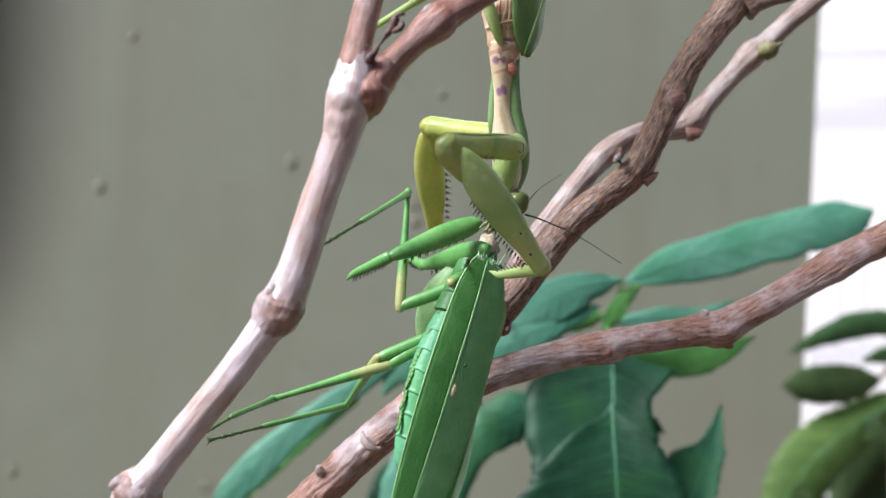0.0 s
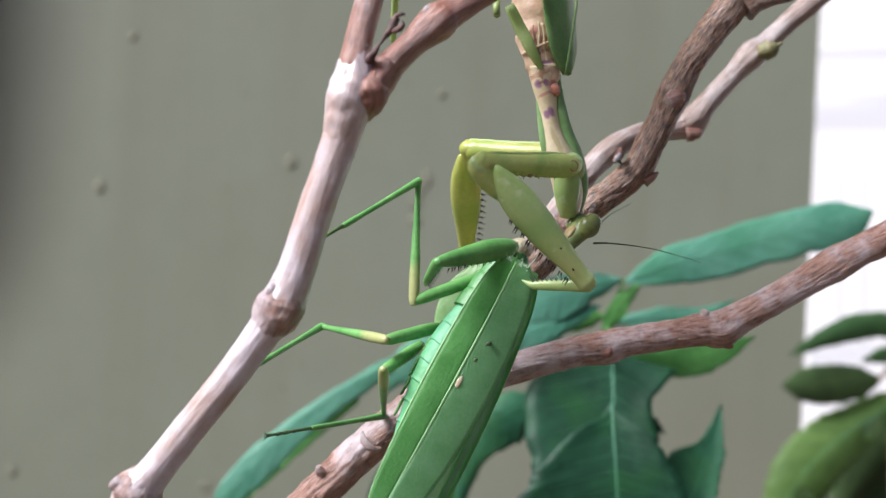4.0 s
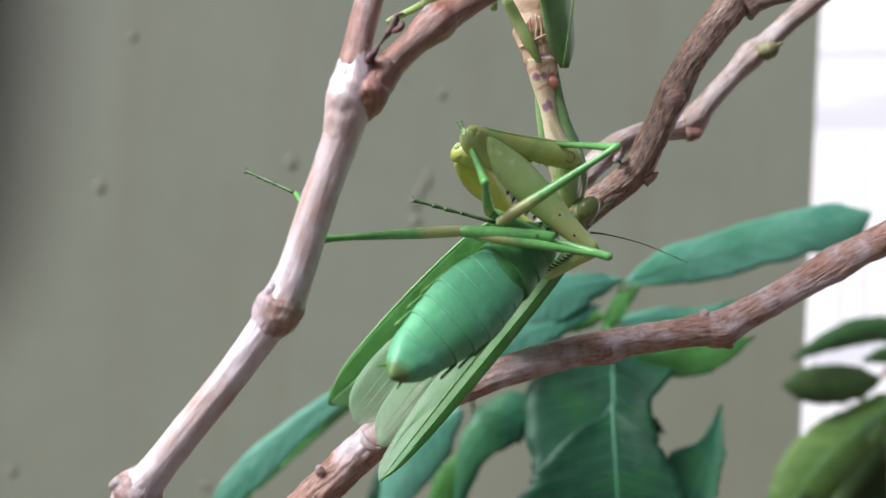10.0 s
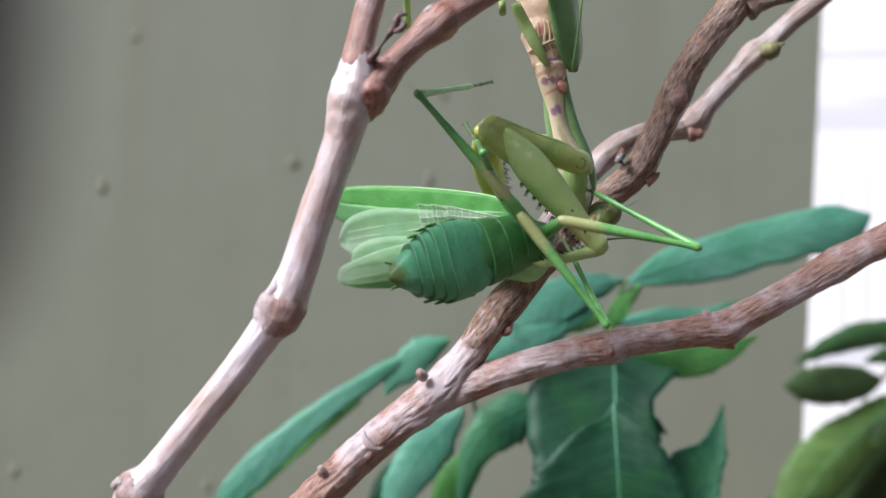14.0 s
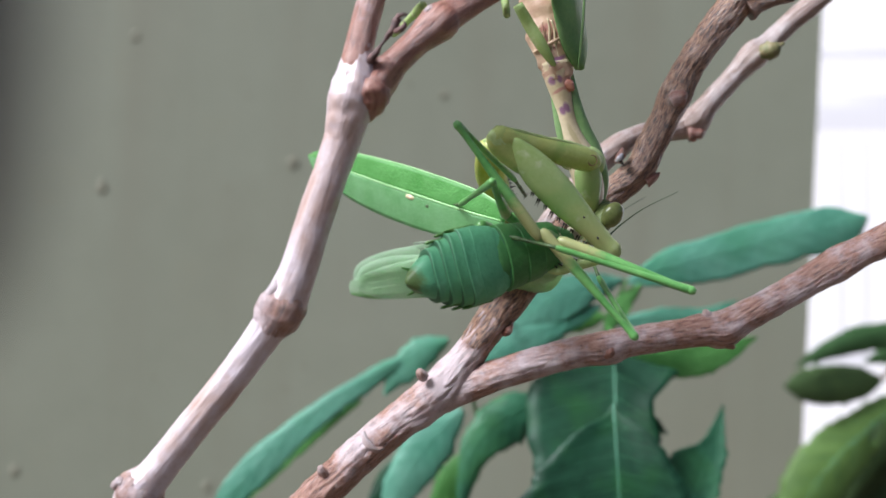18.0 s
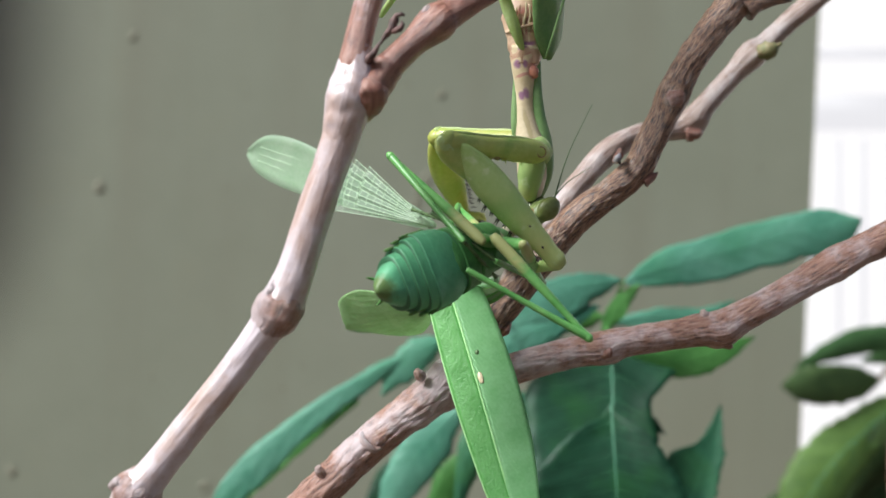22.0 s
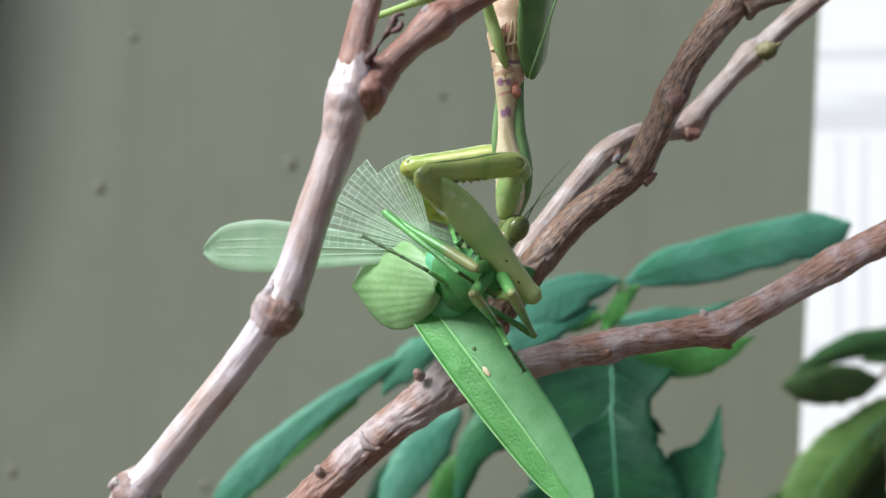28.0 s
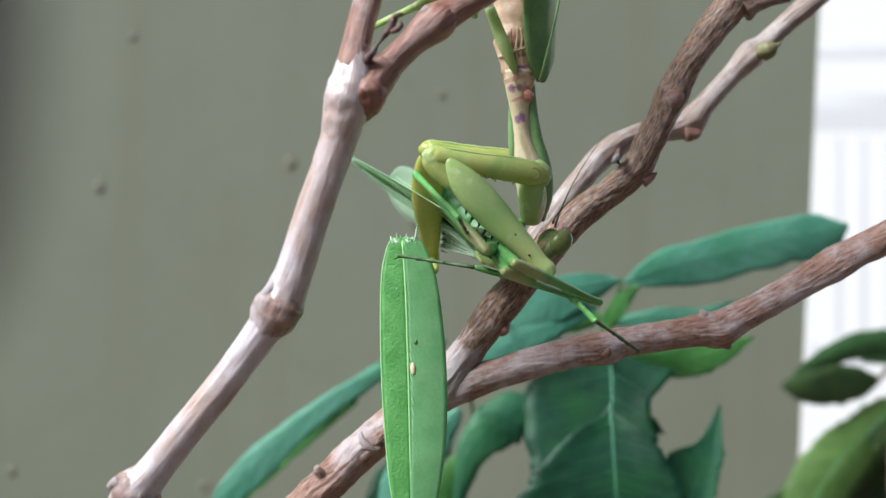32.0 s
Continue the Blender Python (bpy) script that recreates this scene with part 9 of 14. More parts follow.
    keyed(legs[1][0], [
    (0, 19.96, -7.03, -7.37, 65.6, 55.6, 45), (0.5, 20.69, -7.34, -6.16, 55, 54.6, 54.1), (1, 21.56, -7.62, -5.2, 44.1, 55.7, 65),
    (1.5, 22.77, -9.75, 0.52, 31.7, 62.4, 52.9), (2, 23.71, -10.37, 3.23, 13.2, 66.9, 36.2), (2.5, 22.82, -10.83, 3.16, 13.5, 64.8, 39.5),
    (3, 21.91, -11.16, 3.07, 13.3, 62.8, 41.7), (3.5, 23.32, -10.16, 3.22, 14.4, 66.6, 41.3), (5.5, 28.14, -6.43, 2.05, 8.9, 80, 15.9),
    (6, 29.36, -4.93, 0.57, 1.2, 81.4, 2.1), (6.5, 29.56, -5.51, 1.05, -3.5, 77.2, -7.2), (7, 30.02, -5, 0.42, -4.7, 72.4, -11.7),
    (7.5, 30.58, -5.52, -1.01, -24.8, 72.7, -35.1), (8, 30.5, -6.18, -2.73, -38.3, 69, -52.7), (8.2, 24.61, -0.18, 6.12, -46.8, 14.5, -83.8),
    (8.35, 19.38, 2.46, 4.41, -28, -32.3, -89.7), (8.4, 17.43, 6.06, 1.52, -74.5, -11, -59.4), (8.45, 15.49, 9.66, -1.36, -108.5, 23.2, -51.4),
    (8.5, 13.54, 13.26, -4.25, -157.3, 54.6, -72.4), (8.7, 11.01, 5.6, -7.93, -169.9, 11.5, -87.1), (9, 11.62, 4.23, -4.81, -152, 12.9, -97.5),
    (9.5, 11.62, 5.45, -3.65, -146, 21.9, -107.2), (10, 11.86, 6.83, -2.94, -146.1, 30.7, -117.9), (10.5, 12.04, 6.3, -3.11, -148.1, 30.3, -119.3),
    (11, 12.16, 5.78, -3.47, -150, 28.9, -118.7), (11.5, 13.04, 5.75, -4.14, -155.4, 24.1, -117.5), (12, 13.58, 5.82, -5.84, -164.1, 18.5, -117.5),
    (12.5, 12.57, 5.3, -7.98, -172.5, 12.4, -115.6), (13, 12.43, 4.79, -8.47, -174.5, 10.4, -111.9), (13.5, 9.66, 3.72, -6.86, -161.2, 14.1, -107.6),
    (14, 6.85, 3.26, -7.2, -150.2, 17.6, -106.6), (14.5, 8.16, 0.49, -5.96, -150.7, -17.7, -52.9), (15.5, 9.66, 0.74, -3.7, -130.9, 6.4, -85.7),
    (16.5, 9.33, -0.9, -6.23, -158.4, 25.3, -124.3), (17, 7.68, 2.2, -6.66, -150.1, 19, -109.4), (17.5, 7.2, 2, -7.05, -151.8, 18.5, -110),
    (18, 6.69, 1.82, -7.42, -153.7, 18.2, -111), (18.25, 6.64, 1.74, -7.36, -151.5, 18.8, -110), (18.5, 6.59, 1.67, -7.33, -149.3, 18.2, -106.5),
    (19, 6.46, 1.4, -7.3, -145.4, 20, -106.6), (19.5, 7.93, 0.81, -5.7, -134.2, 26.3, -105.6), (20, 8.67, 0.13, -4.51, -127.8, 35.2, -108),
    (20.5, 8.59, -0.08, -4.67, -128.8, 33.9, -107.8), (21, 8.5, -0.28, -4.86, -130.3, 31.8, -107.4), (21.5, 7.91, 0.24, -5.69, -132.1, 25.1, -103.5),
    (22, 7.08, 0.64, -6.64, -135.5, 20.1, -100.8), (22.5, 6.91, 0.49, -6.84, -140.2, 20.7, -103.9), (23, 6.47, 0.26, -7.31, -146.6, 19.6, -106.6),
    (23.5, 6.98, -0.34, -6.79, -145.7, 5.5, -124.6), (24, 7.34, -0.92, -6.36, -146.2, 3.4, -138.2), (24.5, 7.74, -1.94, -5.86, -162.8, 4.7, -163.6),
    (24.75, 0.8, -2.41, -6.71, -170.9, -42.1, 177), (25, -6.14, -2.88, -7.56, -88.9, -81.7, 76.4), (25.25, -6.5, -2.46, -7.23, 88.3, -65.8, -64.2),
    (25.5, -6.85, -2.05, -6.9, 112.2, -36.5, -46.9), (26.5, -4.86, -2.72, -8.87, 112.4, -40.1, -37.8), (27.5, -2.18, -2.79, -10.77, 109.2, -47.9, -31.4),
    (28, -3.98, -2.19, -10, 95.7, -44.7, -30.8), (28.4, -8.56, 7.23, -10.88, 97.1, -26.4, -46.8), (28.7, -7.27, 17.02, -6.02, 114.3, -5.2, -60.4),
    (28.8, -6, 17.86, -5.37, 59, -3.3, -57.6), (28.9, -4.73, 18.7, -4.71, 3.8, 0.1, -57.6), (29, -3.46, 19.53, -4.06, -51.4, 2, -60.4),
    (29.17, -2.86, 19.66, -4.17, -100.8, 4.1, -61.5), (29.33, -2.27, 19.79, -4.28, -150.3, 4.6, -63.8), (29.5, -1.67, 19.92, -4.39, 160.3, 3.1, -65.6),
    (30, 0.37, 20.15, -4.67, 134.3, 2.6, -71.8), (30.5, -3.56, 19.21, -2.74, -176.8, 8.1, -62.2), (31, -6.7, 17.8, -1.29, -155.3, 11.5, -53.6),
    (31.25, -8.73, 16.55, -1.51, 141.3, 9.2, -66.2), (31.5, -10.76, 15.3, -1.73, 80, -2.9, -69.8), (32, -14.12, 12.6, -1.45, 63.1, -19.5, -83.9)
    ])
    keyed(legs[1][1], [
    (0, 27.23, 0.25, -22.4, 5.9, -15.2, -63.4), (0.5, 26.88, 1.2, -21.01, 3.4, -17.3, -60.9), (1, 25.9, 1.69, -20.25, 0.3, -17.8, -57.7),
    (1.5, 27.85, -3.03, -15.63, -8.6, -39.6, -57.7), (2, 29.48, -6.15, -13.52, -22.3, -57.5, -52.4), (2.5, 28.8, -5.89, -13.32, -18.3, -52, -50.7),
    (3, 28.13, -5.62, -13.13, -15.3, -46.1, -49.5), (3.5, 28.76, -5.38, -13.5, -16, -48.3, -49.2), (5.5, 31.18, -5.56, -15.89, -19.4, -56, -46.6),
    (6, 32.08, -4.83, -17.44, -20.3, -57.6, -45.7), (6.5, 33.57, -6.02, -16.72, -26.8, -65.4, -42.7), (7, 35.4, -6.11, -16.95, -39.7, -72.5, -37.9),
    (7.5, 35.01, -8.64, -18.4, -28.2, -62.9, -38.9), (8, 34.45, -11.36, -19.74, -23.8, -50.1, -40.1), (8.2, 26.51, -17.71, 1.55, -125.7, -51.4, 49),
    (8.35, 19.47, -12.93, 14.15, -154.7, -12.8, 68.3), (8.5, 16.73, 3.19, -19.09, 171.1, -49.9, 86.9), (8.7, 11.91, -12.23, -11.55, 168.6, -30.9, 86.4),
    (9, 9.32, -13.37, -8.88, 133.4, -52.7, 107.3), (9.5, 6.61, -10.7, -10.43, 129.1, -47.3, 102.6), (10, 4.52, -7.02, -12.23, 130.1, -45.9, 92.3),
    (10.5, 4.34, -7.41, -12.31, 145.5, -27.4, 68.7), (11, 4.51, -8.21, -12.27, 150.3, -19.8, 61.9), (11.5, 5.36, -8.99, -11.58, 156.5, -16.9, 59.4),
    (12, 5.6, -9.5, -11.63, 165.2, -11.9, 56.8), (12.5, 4.88, -10.74, -11.9, 172.9, -5.5, 59.3), (13, 5.74, -11.83, -11.76, 174.8, -3.5, 63.1),
    (13.5, 4.31, -13.12, -11.3, 154.2, -43.7, 87), (14, 1.9, -13.38, -12.72, 126.7, -50.1, 134), (14.5, 18.63, -13.35, -0.41, 153.5, -39.2, 168.8),
    (15.5, 11.01, -17.32, -5.72, 118.3, -33, 151.8), (16.5, 0.04, -14.5, -14.01, 128.7, -60.7, 105.1), (17, 1.96, -14.05, -12.6, 123.2, -51.2, 140.3),
    (17.5, 1.29, -14.23, -12.84, 124, -53, 136.9), (18, 0.47, -14.33, -13.12, 125.5, -54.8, 133.4), (18.25, 0.75, -14.47, -13.23, 121, -54.4, 133.1),
    (18.5, 1.67, -14.93, -13.01, 120.7, -53.6, 126.3), (19, 1.56, -15.01, -13.53, 110.8, -53.5, 131.1), (19.5, 3.53, -14.92, -13.77, 95.4, -44.2, 150.4),
    (20, 4.06, -14.02, -15.02, 96.8, -34.1, 159.6), (20.5, 3.97, -14.48, -14.83, 89.9, -38, 156.8), (21, 3.88, -15.05, -14.47, 87.4, -42.4, 150.9),
    (21.5, 4.07, -15.8, -13.43, 78.8, -47.3, 155.2), (22, 3.88, -16.16, -12.9, 142.7, -26.1, 58.8), (22.5, 2.82, -16.05, -13.29, 150.5, -29, 48.7),
    (23, 1.58, -16.19, -13.43, 158.9, -27.9, 39.1), (23.5, -3.31, -15.28, -8.52, 154.6, -3.7, 35), (24, -6.21, -13.04, -7.45, 150.6, -4.7, 35),
    (24.5, -9.67, -7.06, -7.35, 147.5, 3.6, 29.7), (24.75, -7.6, -3.69, 1.56, 172.7, 37, 37.5), (25, -5.52, -0.32, 10.47, -133.8, 59.2, 77.8),
    (25.5, 3.15, -12.75, 3.94, -117.9, 32.8, 149.3), (26.5, 6.15, -11.25, 2.88, -124.2, 39.5, 167.3), (26.83, 6.85, -10.55, 2.83, -167.5, 38.2, 176.9),
    (27.17, 7.55, -9.85, 2.79, 148.4, 42.5, -174.8), (27.5, 8.25, -9.15, 2.74, 100.3, 49.9, -173), (28, 7.14, -8.82, 2.81, 87.6, 43, -174.1),
    (28.4, 2.61, -4.66, -2.78, 64.9, 33.6, 161.6), (28.7, 1.7, 1.25, -4.36, 51.5, 21.4, 142), (29, 5.54, 3.7, -4.71, 53.2, 17.3, 141.3),
    (29.5, 5.83, 3.35, -5.39, 54.6, 18.6, 139.8), (30, 6.05, 2.86, -5.49, 56, 20, 137.7), (30.5, 4.84, 3.25, -5.31, 66.6, 18, 152.7),
    (31, 3.89, 3.43, -4.92, 73, 19.2, 168.2), (31.5, -4.48, -1.78, -0.82, 73.6, 8, 151.1), (32, -12.3, -4.48, 4.63, 80.1, 1.5, 137.9)
    ])
    keyed(legs[1][2], [
    (0, 35.25, -15.75, -17.54, 4.5, -23.1, -65.8), (0.5, 35.5, -14.27, -15.48, 2.4, -25.9, -62.9), (1, 35.33, -13.25, -14.59, -0.5, -27.3, -59.1),
    (1.5, 35.49, -15.12, -3.81, -10.7, -46.9, -58.1), (2, 35.56, -14.05, 2.12, -27.4, -63.1, -50.9), (2.5, 36.03, -14.72, 1.31, -22.3, -58.6, -49.4),
    (3, 36.49, -15.41, 0.23, -18.5, -53.6, -48.4), (3.5, 36.83, -14.72, 0.35, -19.4, -55.5, -48.3), (5.5, 38.31, -13.1, -0.51, -24, -61.6, -46.5),
    (6, 39.02, -11.95, -1.78, -25.2, -62.9, -45.8), (6.5, 39.26, -11.26, 0.15, -33.6, -69.3, -42.6), (7, 39.78, -9.53, 0.75, -50, -75.1, -37.8),
    (7.5, 41.58, -13.95, -1.89, -34.6, -67.7, -36.6), (8, 43.55, -19.03, -5.51, -28.7, -57.6, -36.8), (8.2, 34.1, -8.98, 16.05, -134.3, -48.5, 57.2),
    (8.35, 26.17, 3.87, 18.25, -157.4, -8.8, 71.1), (8.5, 17.39, 15.11, -4.89, -161.6, -63, 47.4), (8.7, 12.91, 3.65, -2.02, 170.7, -0.8, 70.6),
    (9, 5.98, -2.64, 5.88, 154.2, -8.4, 67.8), (9.5, 3.87, 1.57, 3.21, 148.5, -13.3, 64.2), (10, 3.99, 5.89, 1.09, 147.4, -17.1, 59.5),
    (10.5, 10.32, 7.94, -3.77, 149.6, -16.6, 57.4), (11, 12.74, 7.18, -5.98, 151.2, -19.6, 59.1), (11.5, 14.39, 6.29, -6.18, 157.4, -16.7, 56.1),
    (12, 15.53, 5.7, -7.8, 165.9, -11.5, 52.9), (12.5, 14.29, 5.15, -10.12, 173.4, -5.1, 53.7), (13, 14.12, 4.68, -10.63, 175.2, -3.5, 55.3),
    (13.5, 5.01, 0.28, 1.51, 149.3, -55.4, 84.1), (14, -6.36, -4.81, 1.51, 119.1, -54.1, 152.5), (14.5, 4.52, -10.57, 11.31, 147.9, -32.6, 158),
    (15.5, -2.7, -9.95, 4.38, 113.8, -35.3, 152.9), (16.5, -2.33, -5.73, 2.17, 107.4, -65.2, 134), (17, -6.99, -6.62, 1.85, 133.4, -46.5, 147.9),
    (17.5, -6.85, -6.6, 1.98, 131.4, -49.4, 144.2), (18, -6.88, -6.55, 2.03, 130.1, -52.1, 139.9), (18.25, -6.62, -6.6, 1.86, 122.7, -53.2, 142.2),
    (18.5, -4.85, -6.04, 1.91, 114.8, -54.6, 144), (19, -5.68, -6.7, 1.39, 96.2, -56.3, 147.6), (19.5, -8.04, -8.35, -0.84, 96.4, -43.4, 152.7),
    (20, -10.33, -8.66, -4.62, 95, -35.7, 151.8), (20.5, -9.46, -8.72, -3.4, 87.1, -46.2, 137.5), (21, -8.1, -8.4, -1.96, 102.9, -51.2, 110),
    (21.5, -7.35, -10.53, 0.21, 106.1, -53.7, 106.9), (21.67, -0.73, -7.66, -1.44, 37, -78.6, 129.6), (21.83, 5.89, -4.78, -3.09, -85.7, -63.8, -152.8),
    (22, 12.52, -1.91, -4.75, -123.8, -38.7, -164.9), (22.5, 13.53, -3.86, -4.3, -132.7, -40.9, -164.9), (23, 14.29, -5.84, -4.74, -139.3, -45.5, -163.8),
    (23.25, 13.07, -5.24, -6.03, -70.9, -55.4, -164.8), (23.5, 11.85, -4.64, -7.33, 11.6, -57.3, 177.5), (24, 8.94, -2.45, -5.92, 47.6, -56.1, 163.2),
    (24.5, 6.41, 2.11, -8.53, 116.1, -34.3, 116.4), (24.75, 1.45, 5.54, -7, 173.1, -13.4, 71.7), (25, -3.51, 8.98, -5.46, -151.2, 30.1, 58),
    (25.25, -6.89, 2.1, -5.79, -121.2, -14.5, 55.3), (25.5, -10.26, -4.78, -6.12, -71.1, -48.1, 19.7), (26.5, -7.82, -8.11, -8.91, 24.6, -53.2, -5.3),
    (27.5, -3.6, -10.61, -11.46, 102.2, -50.3, -29.4), (28, -6.36, -10.22, -9.83, 102.9, -42.4, -36), (28.4, -12.04, 0.22, -13.06, 128.1, -5.2, -66),
    (28.7, -11.92, 11.89, -11.12, 128.2, 30.5, -94.2), (29, -8.28, 14.78, -10.24, 98.9, 48.2, -138.7), (29.5, -7.58, 14.71, -11.32, 100.6, 46.3, -140.1),
    (30, -6.85, 14.59, -11.82, 101.8, 44.7, -142.6), (30.5, -10.85, 11.34, -11.03, 107.3, 36.8, -125.3), (31, -13.26, 7, -11.04, 104.4, 31.1, -122.5),
    (31.5, -20.56, 7.1, -3.38, 96.3, 8, -105.7), (32, -26.07, 7.95, 4.15, 75.3, -13.9, -93.1)
    ])
    keyed(hips[2], [
    (0, 1.66, -0.69, 0.95, 19.4, -16.9, -48.8), (0.5, 3.09, 0.57, 1.3, 21.6, -26, -37.6), (1, 4.22, 2.22, 1.49, 20.4, -33.1, -24.3),
    (1.5, 4.27, 1.99, 0.98, 10.3, -36.8, -14), (2, 4.29, 1.67, 0.59, -0.9, -37.7, -2.7), (2.5, 4.87, 1.51, 0.48, 0.5, -37.1, 1.5),
    (3, 5.46, 1.34, 0.37, 1.7, -36, 5.4), (3.5, 5.54, 0.54, 0.36, 2.6, -33.7, 8.8), (5.5, 5.57, -2.71, 0.35, 3.7, -23.5, 14.6),
    (6, 5.48, -3.52, 0.37, 4.8, -8.2, 22.6), (6.5, 9.26, -2.41, -0.39, 4.8, -7.6, 22.9), (7, 13.02, -1.23, -1.09, 5.7, 4.3, 30.4),
    (7.5, 12, -4.2, -0.52, -3.6, -39.8, 12.9), (8, 11.24, -7.18, 0.49, -30.1, -58.5, -18.9), (8.2, 8.79, -3.88, 6.28, -147.9, -52.6, 61.7),
    (8.35, 6.13, -1.66, 8.03, 170.7, -18, 83.2), (8.5, 1.15, 3.03, -2.01, -166.6, -44.8, 53), (8.7, -0.9, -0.62, 3.5, 171, 10.8, 62),
    (9, -2.46, -1.35, 3.11, 154.9, 4.1, 59.5), (9.5, -2.31, -0.42, 2.74, 147.9, -0.6, 62.6), (10, -0.43, 0.57, 0.87, 143.2, -17.9, 73.3),
    (10.5, -0.54, 0.23, 0.83, 145.5, -18.5, 70.5), (11, -1.26, -0.07, 1.61, 149.8, -12.4, 63.4), (11.5, -1.39, -0.11, 2.23, 156.4, -6.3, 58.9),
    (12, -1.12, -0.14, 2.73, 165.1, 0.6, 56.1), (12.5, -0.05, 0.2, 0.91, 173.1, -8.9, 56.4), (13, 0.34, 0.65, 0.97, 175.3, -7.7, 52.9),
    (13.5, -0.25, 0.3, 1.01, 162.9, -13.2, 61), (14, -0.59, 0.15, 0.98, 151.6, -15.8, 67.6), (14.5, -2.21, -1.99, 3.55, 139.8, 25.7, 91.3),
    (15.5, -2.71, -0.09, 2, 140.5, -15.8, 55.4), (16.5, 1.69, 0.22, 1.65, 177.5, -31.5, 5.8), (17, -0.26, 0.34, 0.89, 154.7, -24.6, 54.4),
    (17.5, -0.17, 0.37, 0.91, 157, -24.7, 51.2), (18, -0.07, 0.41, 0.95, 159.4, -24.5, 48.1), (18.25, -1.4, -0.05, 2.01, 157.9, -14.2, 47.7),
    (18.5, -2.38, -0.43, 2.79, 155.9, -5.7, 48.3), (19, -3.19, -1.64, 2.75, 148.5, 0.3, 57), (19.5, -5.98, -1.94, 1.45, 154.5, -11.7, 30.5),
    (20, -7.35, 1.74, 0.8, -157.9, -12.8, -20.8), (20.5, -7.4, 0.67, 0.6, -171.9, -16.4, -7.9), (21, -7.18, -0.33, 0.67, 175.4, -17.2, 4.7),
    (21.5, -6.83, -1.91, 1.48, 156.8, -8.7, 25.1), (22, -5.8, -2.97, 2.53, 145.2, 2.1, 42.4), (22.5, -6.02, -2.88, 3.06, 149.7, 6.3, 38.3),
    (23, -5.92, -2.84, 3.96, 153.7, 13.8, 36.6), (23.5, -7.11, -1.98, 3.27, 159.2, 8.1, 22.7), (24, -7.91, -0.65, 2.51, 172.4, 2.2, 7),
    (24.5, -6.63, 3.07, 2.41, -142.1, 3.3, -37.9), (24.75, -1.45, 3.25, 3.2, -175.1, 22.7, -75.8), (25, 3.73, 3.44, 4, 145.9, 15.6, -119.3),
    (25.5, 2.87, 2.97, 5.18, 119.7, 42.6, -96.5), (26.5, 1.44, 1.09, 6.15, 141.4, 67.7, -50.5), (27.5, 1.29, -0.13, 4.07, -177.2, 57.3, 4.2),
    (28, 1.82, -1.71, 5.21, -131.5, 57.7, 67.4), (28.4, -1.11, -0.87, 3.62, -66.6, 69.3, 93.1), (28.7, -0.59, 2.1, 3.12, 16.2, 49.4, 137.1),
    (29, 0.21, 3.29, 3.16, 41.3, 45.6, 151.6), (29.5, 0.4, 3.31, 3.14, 41.1, 46.2, 147.7), (30, 0.62, 3.3, 3.14, 40.9, 46.8, 143),
    (30.5, 0.76, 3.29, 2.96, 47.3, 41, 152.7), (31, 0.94, 3.48, 2.67, 55, 35.6, 160.8), (31.5, 0.09, 2.71, 3.24, 34.2, 42.5, 150.6),
    (32, -1.05, 2.22, 3.52, 10.8, 49.7, 137.7)
    ])
